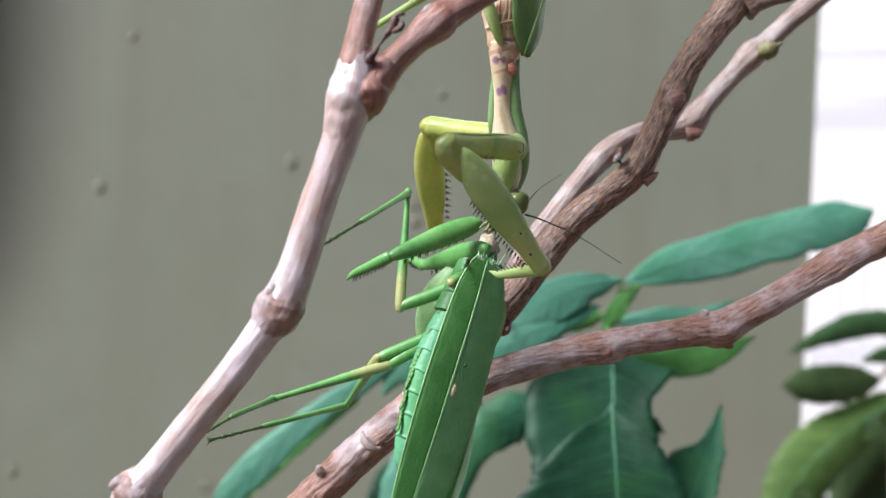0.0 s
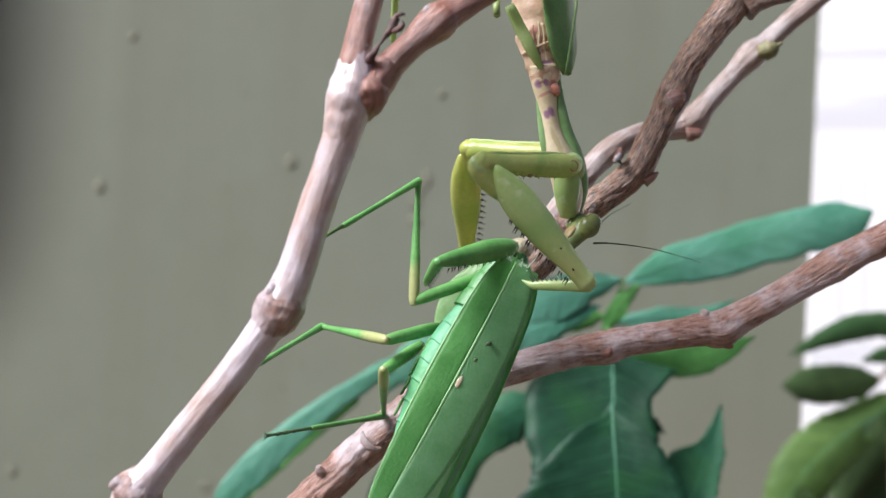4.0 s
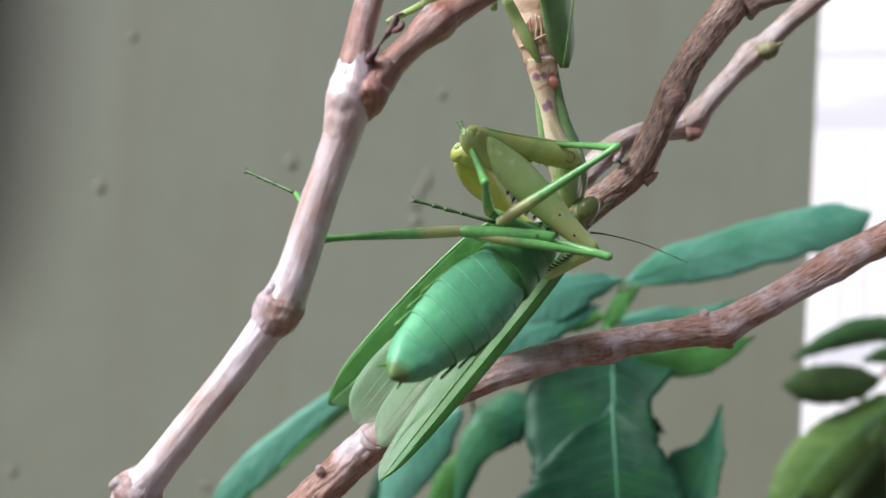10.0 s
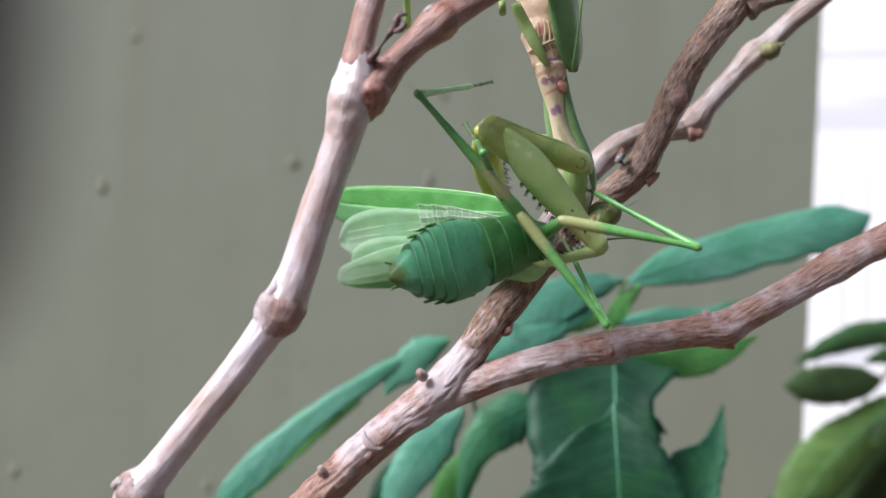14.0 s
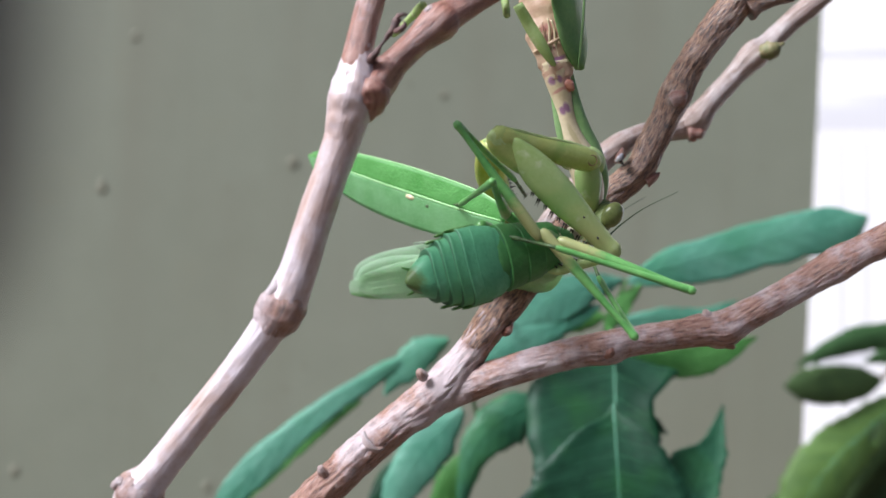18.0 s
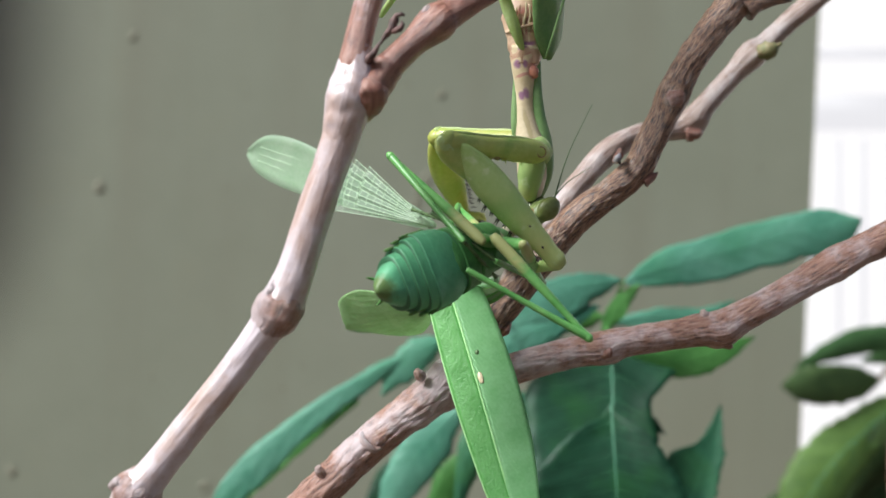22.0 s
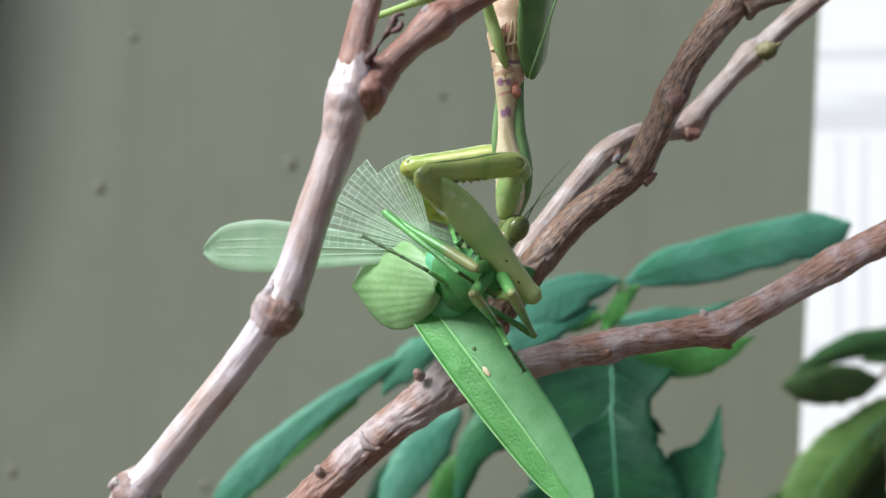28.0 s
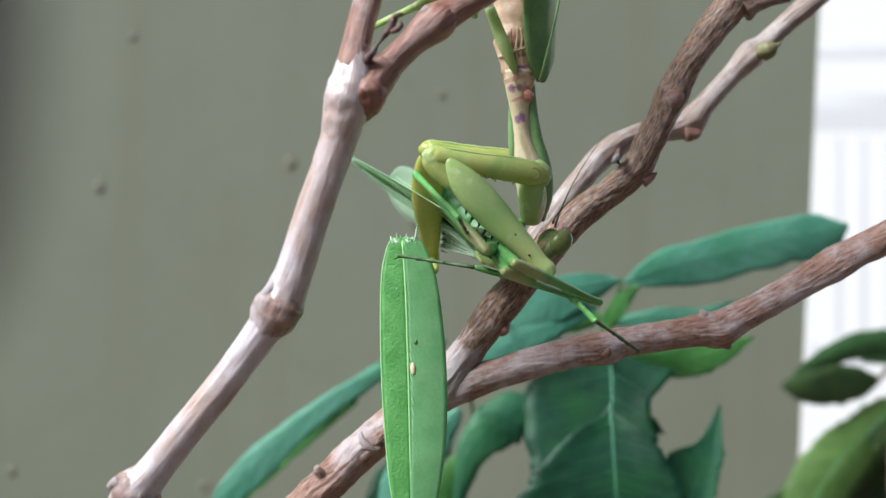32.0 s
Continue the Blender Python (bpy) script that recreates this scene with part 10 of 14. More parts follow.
    keyed(legs[2][0], [
    (0, 6.7, -6.45, 3.29, -31.7, 46.7, 117.4), (0.5, 8.78, -3.82, 4.8, -23.5, 53.9, 120.1), (1, 10.33, -0.54, 5.86, -10.3, 60.4, 124.7),
    (1.5, 10.48, 0.44, 5.77, 18.4, 68.2, 133.4), (2, 10.61, 1.37, 5.49, 55.8, 75, 151.7), (2.5, 11.25, 1.68, 5.3, 62.4, 76.3, 143.9),
    (3, 11.9, 1.95, 5.07, 64, 77.3, 134.6), (3.5, 12.12, 1.56, 4.8, 62.3, 77.9, 125.1), (5.5, 12.67, -0.85, 3.53, 42, 77.4, 85.4),
    (6, 12.79, -0.48, 1.52, 36.1, 76.6, 75.9), (6.5, 16.57, 0.67, 0.67, 30.7, 75.1, 69.5), (7, 19.91, 2.8, -1.68, 22.8, 71.5, 59.8),
    (7.5, 17.99, -2.82, 4.6, -63, 80.3, -82.6), (8, 15.19, -8.53, 7.32, -26.7, 56.8, -93), (8.2, 11.09, 0.4, 12.64, -7.3, 13.8, -100.6),
    (8.35, 7.03, 5.89, 10.5, 32.1, -19.3, -107.2), (8.4, 6.21, 6.45, 8.21, 25.9, 30.6, -80), (8.45, 5.39, 7.01, 5.92, 81.4, 71.2, -5.1),
    (8.5, 4.56, 7.57, 3.63, 152, 35.6, 84.4), (8.7, 2.79, 6.32, 2.01, 147.2, 75.2, 94.9), (9, 1.59, 5.53, 2.55, 103.3, 68.5, 58.2),
    (9.5, 1.38, 6.68, 2.82, 89, 59.8, 33.9), (10, 1.77, 7.85, 3.33, 83.4, 54, 17.8), (10.5, 2, 7.38, 3.37, 71.9, 57.2, 15.3),
    (11, 2.24, 6.92, 3.33, 84.2, 57.5, 14.1), (11.5, 2.72, 6.7, 3.11, 121.4, 58.2, 20.6), (12, 3.33, 6.5, 2.64, 143.2, 62.3, 31.6),
    (12.5, 4.33, 6.78, 2.14, 150.9, 72.9, 56.8), (13, 5.12, 6.98, 2.03, 160.8, 71.8, 71.8), (13.5, 3.52, 7.11, 2.85, 135.9, 61.6, 40.5),
    (14, 2.34, 7.27, 3.16, 131.2, 49.6, 27.5), (14.5, -2.37, 5.22, 0.07, 67.1, 62.6, 27), (15.5, 1.67, 6.25, 4.18, 115.6, 35.7, 19.7),
    (16.5, 8.48, 0.9, 5.82, 160, 50.2, 11.7), (17, 3.98, 6.25, 4.21, 135, 49.2, 20.5), (17.5, 4.38, 6.04, 4.25, 134.8, 51.1, 21.7),
    (18, 4.79, 5.82, 4.27, 132.5, 53.7, 23.7), (18.25, 3.82, 5.69, 3.97, 132.6, 51.2, 22.5), (18.5, 2.92, 5.5, 3.58, 144.1, 43.7, 22.2),
    (19, 1.16, 5.07, 2.7, 133.4, 44.4, 20), (19.5, 0.77, 2.03, 3.07, 137.5, 30.8, 15.2), (20, -0.06, -1.03, 2.57, 145.5, 20.7, 11.6),
    (20.5, 0.2, -0.38, 2.85, 138.6, 23.8, 13.5), (21, 0.44, 0.3, 3.03, 137, 25.2, 15.4), (21.5, 0.34, 1.44, 2.69, 132.3, 30, 17.3),
    (21.67, 0.26, 1.77, 2.53, 144.6, -1.1, 55.9), (21.83, 0.18, 2.09, 2.38, 134.3, -32.8, 94.5), (22, 0.1, 2.42, 2.23, 94.3, -46.2, 156.2),
    (22.5, 0.22, 2.05, 2.18, 92.6, -51.1, 155), (23, 0.32, 1.79, 2.05, 95.4, -57.3, 150.2), (23.5, 0.2, 1.08, 2.15, 75.5, -52.7, 165.1),
    (24, 0.02, 0.32, 2.2, 67.2, -44.8, 176.2), (24.17, -0.09, -0.4, 2.12, 115.1, -40.5, 174.4), (24.33, -0.21, -1.12, 2.03, 160, -36.6, 177.2),
    (24.5, -0.32, -1.84, 1.95, -156.5, -35.3, -177.4), (24.75, -0.18, -2.56, 1.9, -156, -74.2, 169.4), (25, -0.04, -3.28, 1.84, 2.8, -66.3, -0.9),
    (25.5, 2.2, -2.88, -0.24, 53.5, -43.7, -4.4), (25.83, 2.59, -2.34, -0.58, 3.2, -46.3, -2), (26.17, 2.98, -1.8, -0.91, -48.7, -46.6, 2.4),
    (26.5, 3.37, -1.25, -1.25, -99.6, -44.4, 5.5), (27.5, 5.6, 0.19, -2.67, -89.9, -52.8, 22.5), (28, 3.46, 2.24, -1.55, -108.4, -39.2, 24.2),
    (28.4, -1.26, 1.96, -3.87, -89.2, -29, -12.1), (28.7, -4.4, 5.65, -2.95, -77.1, -12.2, -37.6), (29, -4.71, 5.95, -2.56, -75.9, -4, -44.9),
    (29.5, -4.29, 6.26, -2.63, -80.8, -2.4, -49.8), (30, -3.76, 6.59, -2.69, -78.9, -2.7, -55.7), (30.5, -4.61, 6.06, -2.29, -74.2, -3.4, -51),
    (31, -5.2, 5.62, -1.99, -63.3, -5.1, -48.8), (31.5, -5.05, 5.6, -2.16, -61.3, -4.7, -45.4), (32, -4.88, 5.7, -2.58, -78.3, -1.8, -41.8)
    ])
    keyed(legs[2][1], [
    (0, 0.95, 4.65, -9.97, -89.5, -53.4, -76.5), (0.5, 3.4, 5.48, -9.91, -77.5, -59.6, -73.8), (1, 5.2, 6.86, -9.97, -68.8, -65.6, -68.3),
    (1.5, 5.83, 5.35, -11.14, -78.2, -74, -54.7), (2, 6.47, 3.61, -12.11, -108.9, -79.8, -20.1), (2.5, 7.77, 4.22, -12.39, -101.8, -79.6, -22.2),
    (3, 9.08, 4.81, -12.7, -95.3, -79.4, -24.3), (3.5, 9.91, 4.69, -13.01, -90.1, -79.2, -26.1), (5.5, 12.99, 3.11, -14.24, -75, -78.1, -32.5),
    (6, 13.82, 3.62, -16.2, -72, -77.8, -34.2), (6.5, 18.21, 5.06, -16.94, -67.1, -77.6, -36.1), (7, 22.8, 7.79, -18.96, -62.3, -77.3, -38.1),
    (7.5, 18.38, -5.85, -13.36, -51.7, -74.1, -11.2), (8, 14.66, -18.5, -7.92, -45, -68.7, 5.2), (8.2, 7.82, -16.99, 8.3, -133, -35.6, 69.7),
    (8.35, 1.94, -10.53, 16.52, -166.4, 3.4, 77.2), (8.43, 3.97, 5.89, 4.77, -174.5, -47.6, 129.1), (8.5, 6, 22.3, -6.99, 105.7, -47.2, -119.2),
    (8.7, 2.39, 10.95, -15.61, 171.6, -73.1, 173.9), (9, 5.12, 11.21, -14.4, 147.5, -57.3, 173.4), (9.5, 8.98, 11.78, -12.93, 140.1, -43.3, 161.7),
    (10, 11.95, 11.13, -11.41, 136.2, -34.5, 148.2), (10.5, 11.52, 9.99, -11.94, 126, -44.7, 154.3), (11, 11.74, 9.3, -12.03, 109.7, -53.7, 163.9),
    (11.5, 11.71, 10.08, -12.37, 120.8, -59.2, 165.6), (12, 10.56, 10.94, -13.48, 135.5, -68.3, 165.6), (12.5, 7.26, 11.26, -15.27, 142, -76.7, 137.2),
    (13, 6.9, 12.37, -15.27, 154.1, -76.4, 115.1), (13.5, 10.12, 12.74, -13.17, 121, -67, 150.9), (14, 12.82, 12.72, -10.71, 111.9, -56.5, 161.6),
    (14.5, 5.1, 9.03, -16.1, 147.5, -47.1, 174.2), (15.5, 15.59, 11.24, -6.45, 116, -42.1, 179.5), (15.83, 17.03, 8.58, -7.02, 154.8, -45.1, -168.4),
    (16.17, 18.47, 5.92, -7.59, -163.5, -53.1, -161.2), (16.5, 19.91, 3.26, -8.16, -112.4, -62, -165.8), (17, 15.12, 10.42, -9.58, -31.8, -70.1, -166.9),
    (17.5, 15.01, 10.27, -9.93, -29.9, -72.4, -166.6), (18, 14.67, 10.17, -10.41, -28.7, -74.9, -165.8), (18.25, 14.37, 10.05, -10.23, -34.9, -69.6, -167.3),
    (18.5, 15.11, 10.48, -9.01, -51.9, -63.8, -167.6), (19, 13.4, 9.53, -10.03, -91.2, -54.4, -167), (19.5, 15.86, 6.15, -6.27, -96.2, -42, -169.5),
    (20, 16.63, 2.4, -3.88, -105.6, -32.6, -170.6), (20.5, 16.41, 3.51, -4.5, -98.1, -34.9, -169.9), (21, 16.33, 4.69, -4.72, -93.8, -37.5, -169.3),
    (21.5, 15.41, 6.13, -6.41, -85.9, -42, -168.7), (21.67, 6.46, 6.59, 0.85, -136.4, -35.8, -97), (21.83, -2.49, 7.05, 8.11, -152.8, 0.4, -53),
    (22, -11.44, 7.51, 15.37, -139, 37.5, -9.6), (22.5, -10.15, 6.88, 16.36, -133.5, 43.2, -10.1), (23, -8.22, 6.69, 17.38, -130.4, 50.6, -10.4),
    (23.5, -10.46, 3.92, 16.65, -120.2, 45.7, -10.5), (24, -12.87, 1.18, 15.04, -109.1, 41.4, -10.6), (24.5, -15.17, -2.51, 12.48, -79.1, 41.9, -10.7),
    (24.75, -3.95, -2.95, 15.5, -130.9, 75.4, -79.9), (25, 7.28, -3.4, 18.52, 153.1, 48.3, -173), (25.5, 15.32, -3.89, 12.36, 91.7, 41.6, -168.4),
    (26.5, 16.33, -0.01, 11.48, 88.4, 45.8, -167.6), (27.5, 15.78, 4.41, 11.84, 87.6, 51.8, -166), (28, 16.34, 8.02, 9.97, 90.5, 43.2, -167.7),
    (28.4, 14.32, -1.39, 4.96, 74, 29.9, 157.1), (28.7, 9.71, -5.22, 0.9, 62.8, 11.8, 133.3), (29, 8.16, -6.87, -1.28, 65.8, 3.1, 126.3),
    (29.5, 7.46, -7.64, -1.86, 67.9, 2.5, 121.7), (30, 6.48, -8.45, -1.84, 69.9, 2.1, 116.5), (30.5, 6.84, -8.07, -1.22, 63.1, 2.4, 122),
    (31, 6.75, -8.03, -0.36, 55.6, 2.6, 124.8), (31.5, 7.7, -7.33, -0.66, 63.9, 1.7, 129.4), (32, 8.7, -6.44, -2, 73.9, 0.8, 132.4)
    ])
    keyed(legs[2][2], [
    (0, 3.52, -6.11, 4.92, -87.1, -53.2, -75.5), (0.5, 6.02, -3.54, 6.09, -75, -59.5, -72.7), (1, 8.03, -0.25, 6.93, -66.7, -65.6, -67.2),
    (1.5, 8.79, 1.18, 6.69, -76.9, -73.9, -53.4), (2, 9.56, 2.47, 6.15, -108.3, -79.6, -19), (2.5, 10.86, 2.96, 5.85, -102, -79.5, -21.2),
    (3, 12.18, 3.41, 5.54, -96.2, -79.4, -23.4), (3.5, 13.03, 3.17, 5.21, -91.8, -79.3, -25.3), (5.5, 16.21, 1.06, 3.91, -78.8, -78.6, -32.4),
    (6, 17.05, 1.43, 1.93, -76.2, -78.4, -34.2), (6.5, 21.44, 2.71, 1.18, -71.4, -78.2, -36.3), (7, 26.01, 5.28, -0.86, -66.7, -78, -38.6),
    (7.5, 23.35, -6.84, 4.49, -60.2, -75.7, -8.2), (8, 21.38, -17.89, 9.36, -47.6, -69.6, 7.9), (8.2, 13.06, -2.85, 19.11, -133.5, -34.6, 70.9),
    (8.35, 6.05, 7.53, 15.44, -164.8, 4.5, 77.3), (8.43, 2.94, 9.41, 11.03, -176.9, -51.5, 110.8), (8.5, -0.16, 11.29, 6.62, 78.9, -54.3, -129.9),
    (8.7, -2.96, 11.52, 2.15, 164.6, -59.1, 140.9), (9, -4.83, 12.36, 1.21, 147, -36.4, 134.3), (9.5, -3.84, 16.01, -0.21, 131.9, -42.5, 149.3),
    (10, -1.04, 19.17, -0.9, 131.2, -44.7, 166.3), (10.5, -0.35, 15.71, 1.12, 110, -50.4, 154.5), (11, 1.18, 12.34, 2.92, 107.1, -55.9, 138.8),
    (11.5, 2.52, 12.44, 3.57, 118, -58.4, 148.5), (12, 3.93, 12.64, 3.76, 145.1, -63.8, 157.3), (12.5, 4.13, 14.15, 2.79, 155.8, -70.1, 126.7),
    (13, 5.05, 16.31, 2.76, 164.2, -67.9, 104.4), (13.5, 3.8, 16.26, 3.91, 133.1, -62.7, 131.6), (14, 3.11, 15.94, 4.76, 114.2, -55.8, 145.2),
    (14.5, -7.47, 10.3, -2.51, 147.5, -40.7, 167), (15.5, 1.84, 11.37, 5.99, 87.8, -41.9, 170.7), (15.83, 5.05, 7.96, 6.74, 48.1, -50.6, 162),
    (16.17, 8.26, 4.54, 7.48, -0.4, -61, 165.1), (16.5, 11.47, 1.12, 8.22, -65.6, -65.4, -173.4), (16.75, 10.23, 5.06, 8.04, 4.5, -64.2, 176.2),
    (17, 8.98, 9, 7.87, 66.5, -59.7, 174.7), (17.5, 9.55, 8.97, 7.76, 62.4, -61.5, 174.9), (18, 9.99, 8.98, 7.5, 108.1, -63.4, 175.1),
    (18.25, 8.05, 8.62, 7.15, 104.5, -59.8, -179.1), (18.33, 7.74, 8.66, 7.32, 151.9, -58.1, -179.4), (18.42, 7.43, 8.69, 7.48, -162.7, -56.7, -177.3),
    (18.5, 7.12, 8.73, 7.64, -118.1, -56.6, -174.2), (19, 2.89, 7.11, 5.06, -124.2, -49.2, -166.4), (19.5, 2.3, 3.63, 6.14, -94.6, -42.1, -174.5),
    (20, 1.2, -0.15, 6.11, -14.5, -39.3, -178.5), (20.5, 1.44, 0.84, 6.12, 15.9, -46.3, 176.3), (21, 1.86, 1.96, 6.57, 33.3, -53, 167.9),
    (21.5, 1.88, 3.42, 5.99, 55.9, -58.3, 153.2), (22, 3.08, 5.05, 4.09, 80.8, -60.8, 133.8), (22.5, 3.16, 4.52, 3.65, 43.5, -58.9, 167),
    (22.67, 3.23, 4.53, 3.45, 102.8, -52.4, 166.5), (22.83, 3.3, 4.54, 3.25, 155.5, -48.5, 174.7), (23, 3.37, 4.55, 3.05, -149, -50.6, -175.1),
    (23.5, 2.28, 1.56, 3.37, -130.3, -44.2, -170.1), (24, 0.8, -1.38, 2.76, -125.8, -37.2, -166.3), (24.5, -1.62, -5.08, 0.08, -142.6, -27.5, -167.2),
    (24.75, -3.29, -4.99, 2.38, -156.8, -65.7, -173.4), (25, -4.97, -4.9, 4.67, 30.7, -75, -18.5), (25.5, 1.73, -6.68, 0.05, 94.3, -42.4, -23.9),
    (26.5, 3.7, -2.79, -1.82, 95.2, -45.1, -18), (27.5, 4.64, 1.63, -2.73, 87.1, -51.6, -12.6), (28, 3.13, 5.15, -2.73, 65.1, -45.4, -7.4),
    (28.4, -0.5, 4.86, -4.28, 73.3, -29.3, -38.9), (28.7, -2.74, 8, -2.9, 77.7, -9.6, -60.5), (29, -2.82, 8.05, -2.28, 71.3, -2.3, -67.2),
    (29.5, -2.29, 8.12, -2.68, 67.4, -3, -71.6), (30, -1.78, 8.15, -2.51, 63.9, -3.6, -76.6), (30.5, -2.98, 7.65, -1.99, 69.7, -3.1, -71),
    (31, -3.83, 7.18, -1.18, 76.6, -2.2, -68), (31.5, -4.06, 7.01, -1.19, 68.4, -3.7, -63.3), (32, -3.8, 7.27, -2.27, 59.3, -5.5, -59.7)
    ])
    keyed(hips[3], [
    (0, 14.26, -1.39, -2.83, 20.7, 25.8, -33.5), (0.5, 14, -2.67, -2.97, 14.5, 4.8, -37.5), (1, 14.28, -4.15, -3.09, 9.4, -12.1, -38),
    (1.5, 14.95, -5.5, -2.68, 0.7, -17.8, -36.7), (2, 15.58, -6.83, -1.89, -8.4, -23.3, -34.4), (2.5, 15.07, -7.1, -1.73, -9.1, -26.3, -37.4),
    (3, 14.54, -7.36, -1.57, -9.9, -29, -40.4), (3.5, 15.25, -7.04, -1.7, -10.4, -32, -41.1), (5.5, 18.21, -6.23, -2.34, -13.2, -38.7, -50.3),
    (6, 18.98, -6.16, -2.5, -13.4, -43.1, -45), (6.5, 18.65, -6.6, -2.33, -12.8, -44.3, -41.8), (7, 18.32, -7.1, -2.15, -9, -47, -25.8),
    (7.5, 17.21, -8.12, -1.23, -16.6, -49.6, -22.3), (8, 16.2, -9.18, -0.18, -25.8, -53.9, -16), (8.2, 15.81, -6.21, 7.53, -88.2, -51.7, 11.1),
    (8.35, 14.63, -2.8, 11.18, -112.8, -56.9, 9.6), (8.5, 9.15, 12.74, -6.57, -148, -32.6, 20.1), (8.7, 6.24, 3.8, -9.33, 174.1, -12.1, 36.4),
    (9, 7.44, 2.5, -7.67, 161.7, -25.8, 41.9), (9.5, 8.28, 2.54, -6.78, 153.8, -29.8, 49.4), (10, 8.93, 2.91, -6.1, 149.4, -30.3, 54.4),
    (10.5, 8.78, 2.79, -6.3, 151.9, -29.8, 51.7), (11, 8.58, 2.7, -6.62, 154.9, -28.8, 48.9), (11.5, 8.59, 3.13, -7.22, 161.5, -26, 43),
    (12, 8.17, 3.58, -8.35, 169.3, -19.7, 37.5), (12.5, 6.98, 3.4, -9.51, 175.3, -12, 34.4), (13, 6.99, 3.23, -9.75, 176.9, -10.1, 32.3),
    (13.5, 5.5, 1.35, -8.96, 166, -18.2, 45.9), (14, 3.81, 0.06, -5.37, 151.8, 7.9, 57.5), (14.5, 1.51, 0.13, -1.8, 112.3, 49.2, 36.8),
    (15.5, 2.88, 0.09, -2.13, 146, 10.1, 28.5), (16.5, 3.08, -0.2, -4.97, 178.7, 3, 2.5), (17, 1.82, 0.07, -2.44, 156, 29.7, 25.4),
    (17.5, 1.65, 0.06, -2.34, 158.9, 32.5, 21.9), (18, 1.49, 0.05, -2.26, 162.1, 35.4, 18.4), (18.25, 1.46, 0.05, -2.1, 160.5, 35.5, 17.3),
    (18.5, 1.45, 0.06, -1.98, 159.4, 35.6, 16.3), (19, 1.37, 0.05, -1.72, 156.3, 36, 13.7), (19.5, 1.76, 0.01, -1.46, 156.2, 22.6, 11.8),
    (20, 2.02, -0.05, -1.27, 161.3, 11.9, 9.1), (20.5, 2.35, -0.04, -1.54, 149.7, 10.2, 18.4), (21, 2.81, -0.03, -1.96, 142.6, 9, 28.4),
    (21.5, 2.05, 0, -1.61, 144.9, 19.6, 20.6), (22, 1.6, 0.02, -1.47, 155.1, 27.5, 11.6), (22.5, 1.6, 0.01, -1.7, 158.6, 28.3, 12.5),
    (23, 1.53, 0.01, -2.02, 162.5, 30.6, 13.6), (23.5, 1.51, 0.01, -1.6, 163.9, 30, 8.5), (24, 1.47, 0, -1.28, 168.6, 29.6, 3.9),
    (24.5, 2.78, -0.07, -2.13, 140.6, 12.2, 31.5), (25, -4.19, 0.31, -8.84, -160.4, 28.7, 36.8), (25.25, -2.85, 0.16, -5.14, -128.5, 59.6, 79.9),
    (25.5, -1.5, 0.01, -1.44, -58.8, 52.5, 159.7), (26.5, -1.56, 0.03, -1.7, -27, 66, 165.8), (27.5, -1.84, 0.06, -2.46, -24.2, 84.1, 158.8),
    (28, -1.75, 0.07, -1.74, -37.8, 65.1, 159.1), (28.4, -5.58, 3.71, -3.69, -48.8, 46.7, 126.4), (28.7, -6.48, 9.26, -1.87, -54.4, 23.8, 105.8),
    (29, -5.84, 10.69, -0.33, -50.9, 24.2, 92.8), (29.5, -5.2, 11.38, -0.39, -66, 18.4, 80.2), (30, -4.5, 12.43, -0.42, -77.5, 13, 65.6),
    (30.5, -5.54, 11.24, -0.36, -78.6, 9.3, 78.7), (31, -6, 10.41, -0.28, -80.3, 6.3, 88.4), (31.5, -6.43, 9.3, -0.3, -65.3, 9.8, 105.7),
    (32, -6.72, 8.62, -0.39, -37.3, 11, 121.2)
    ])
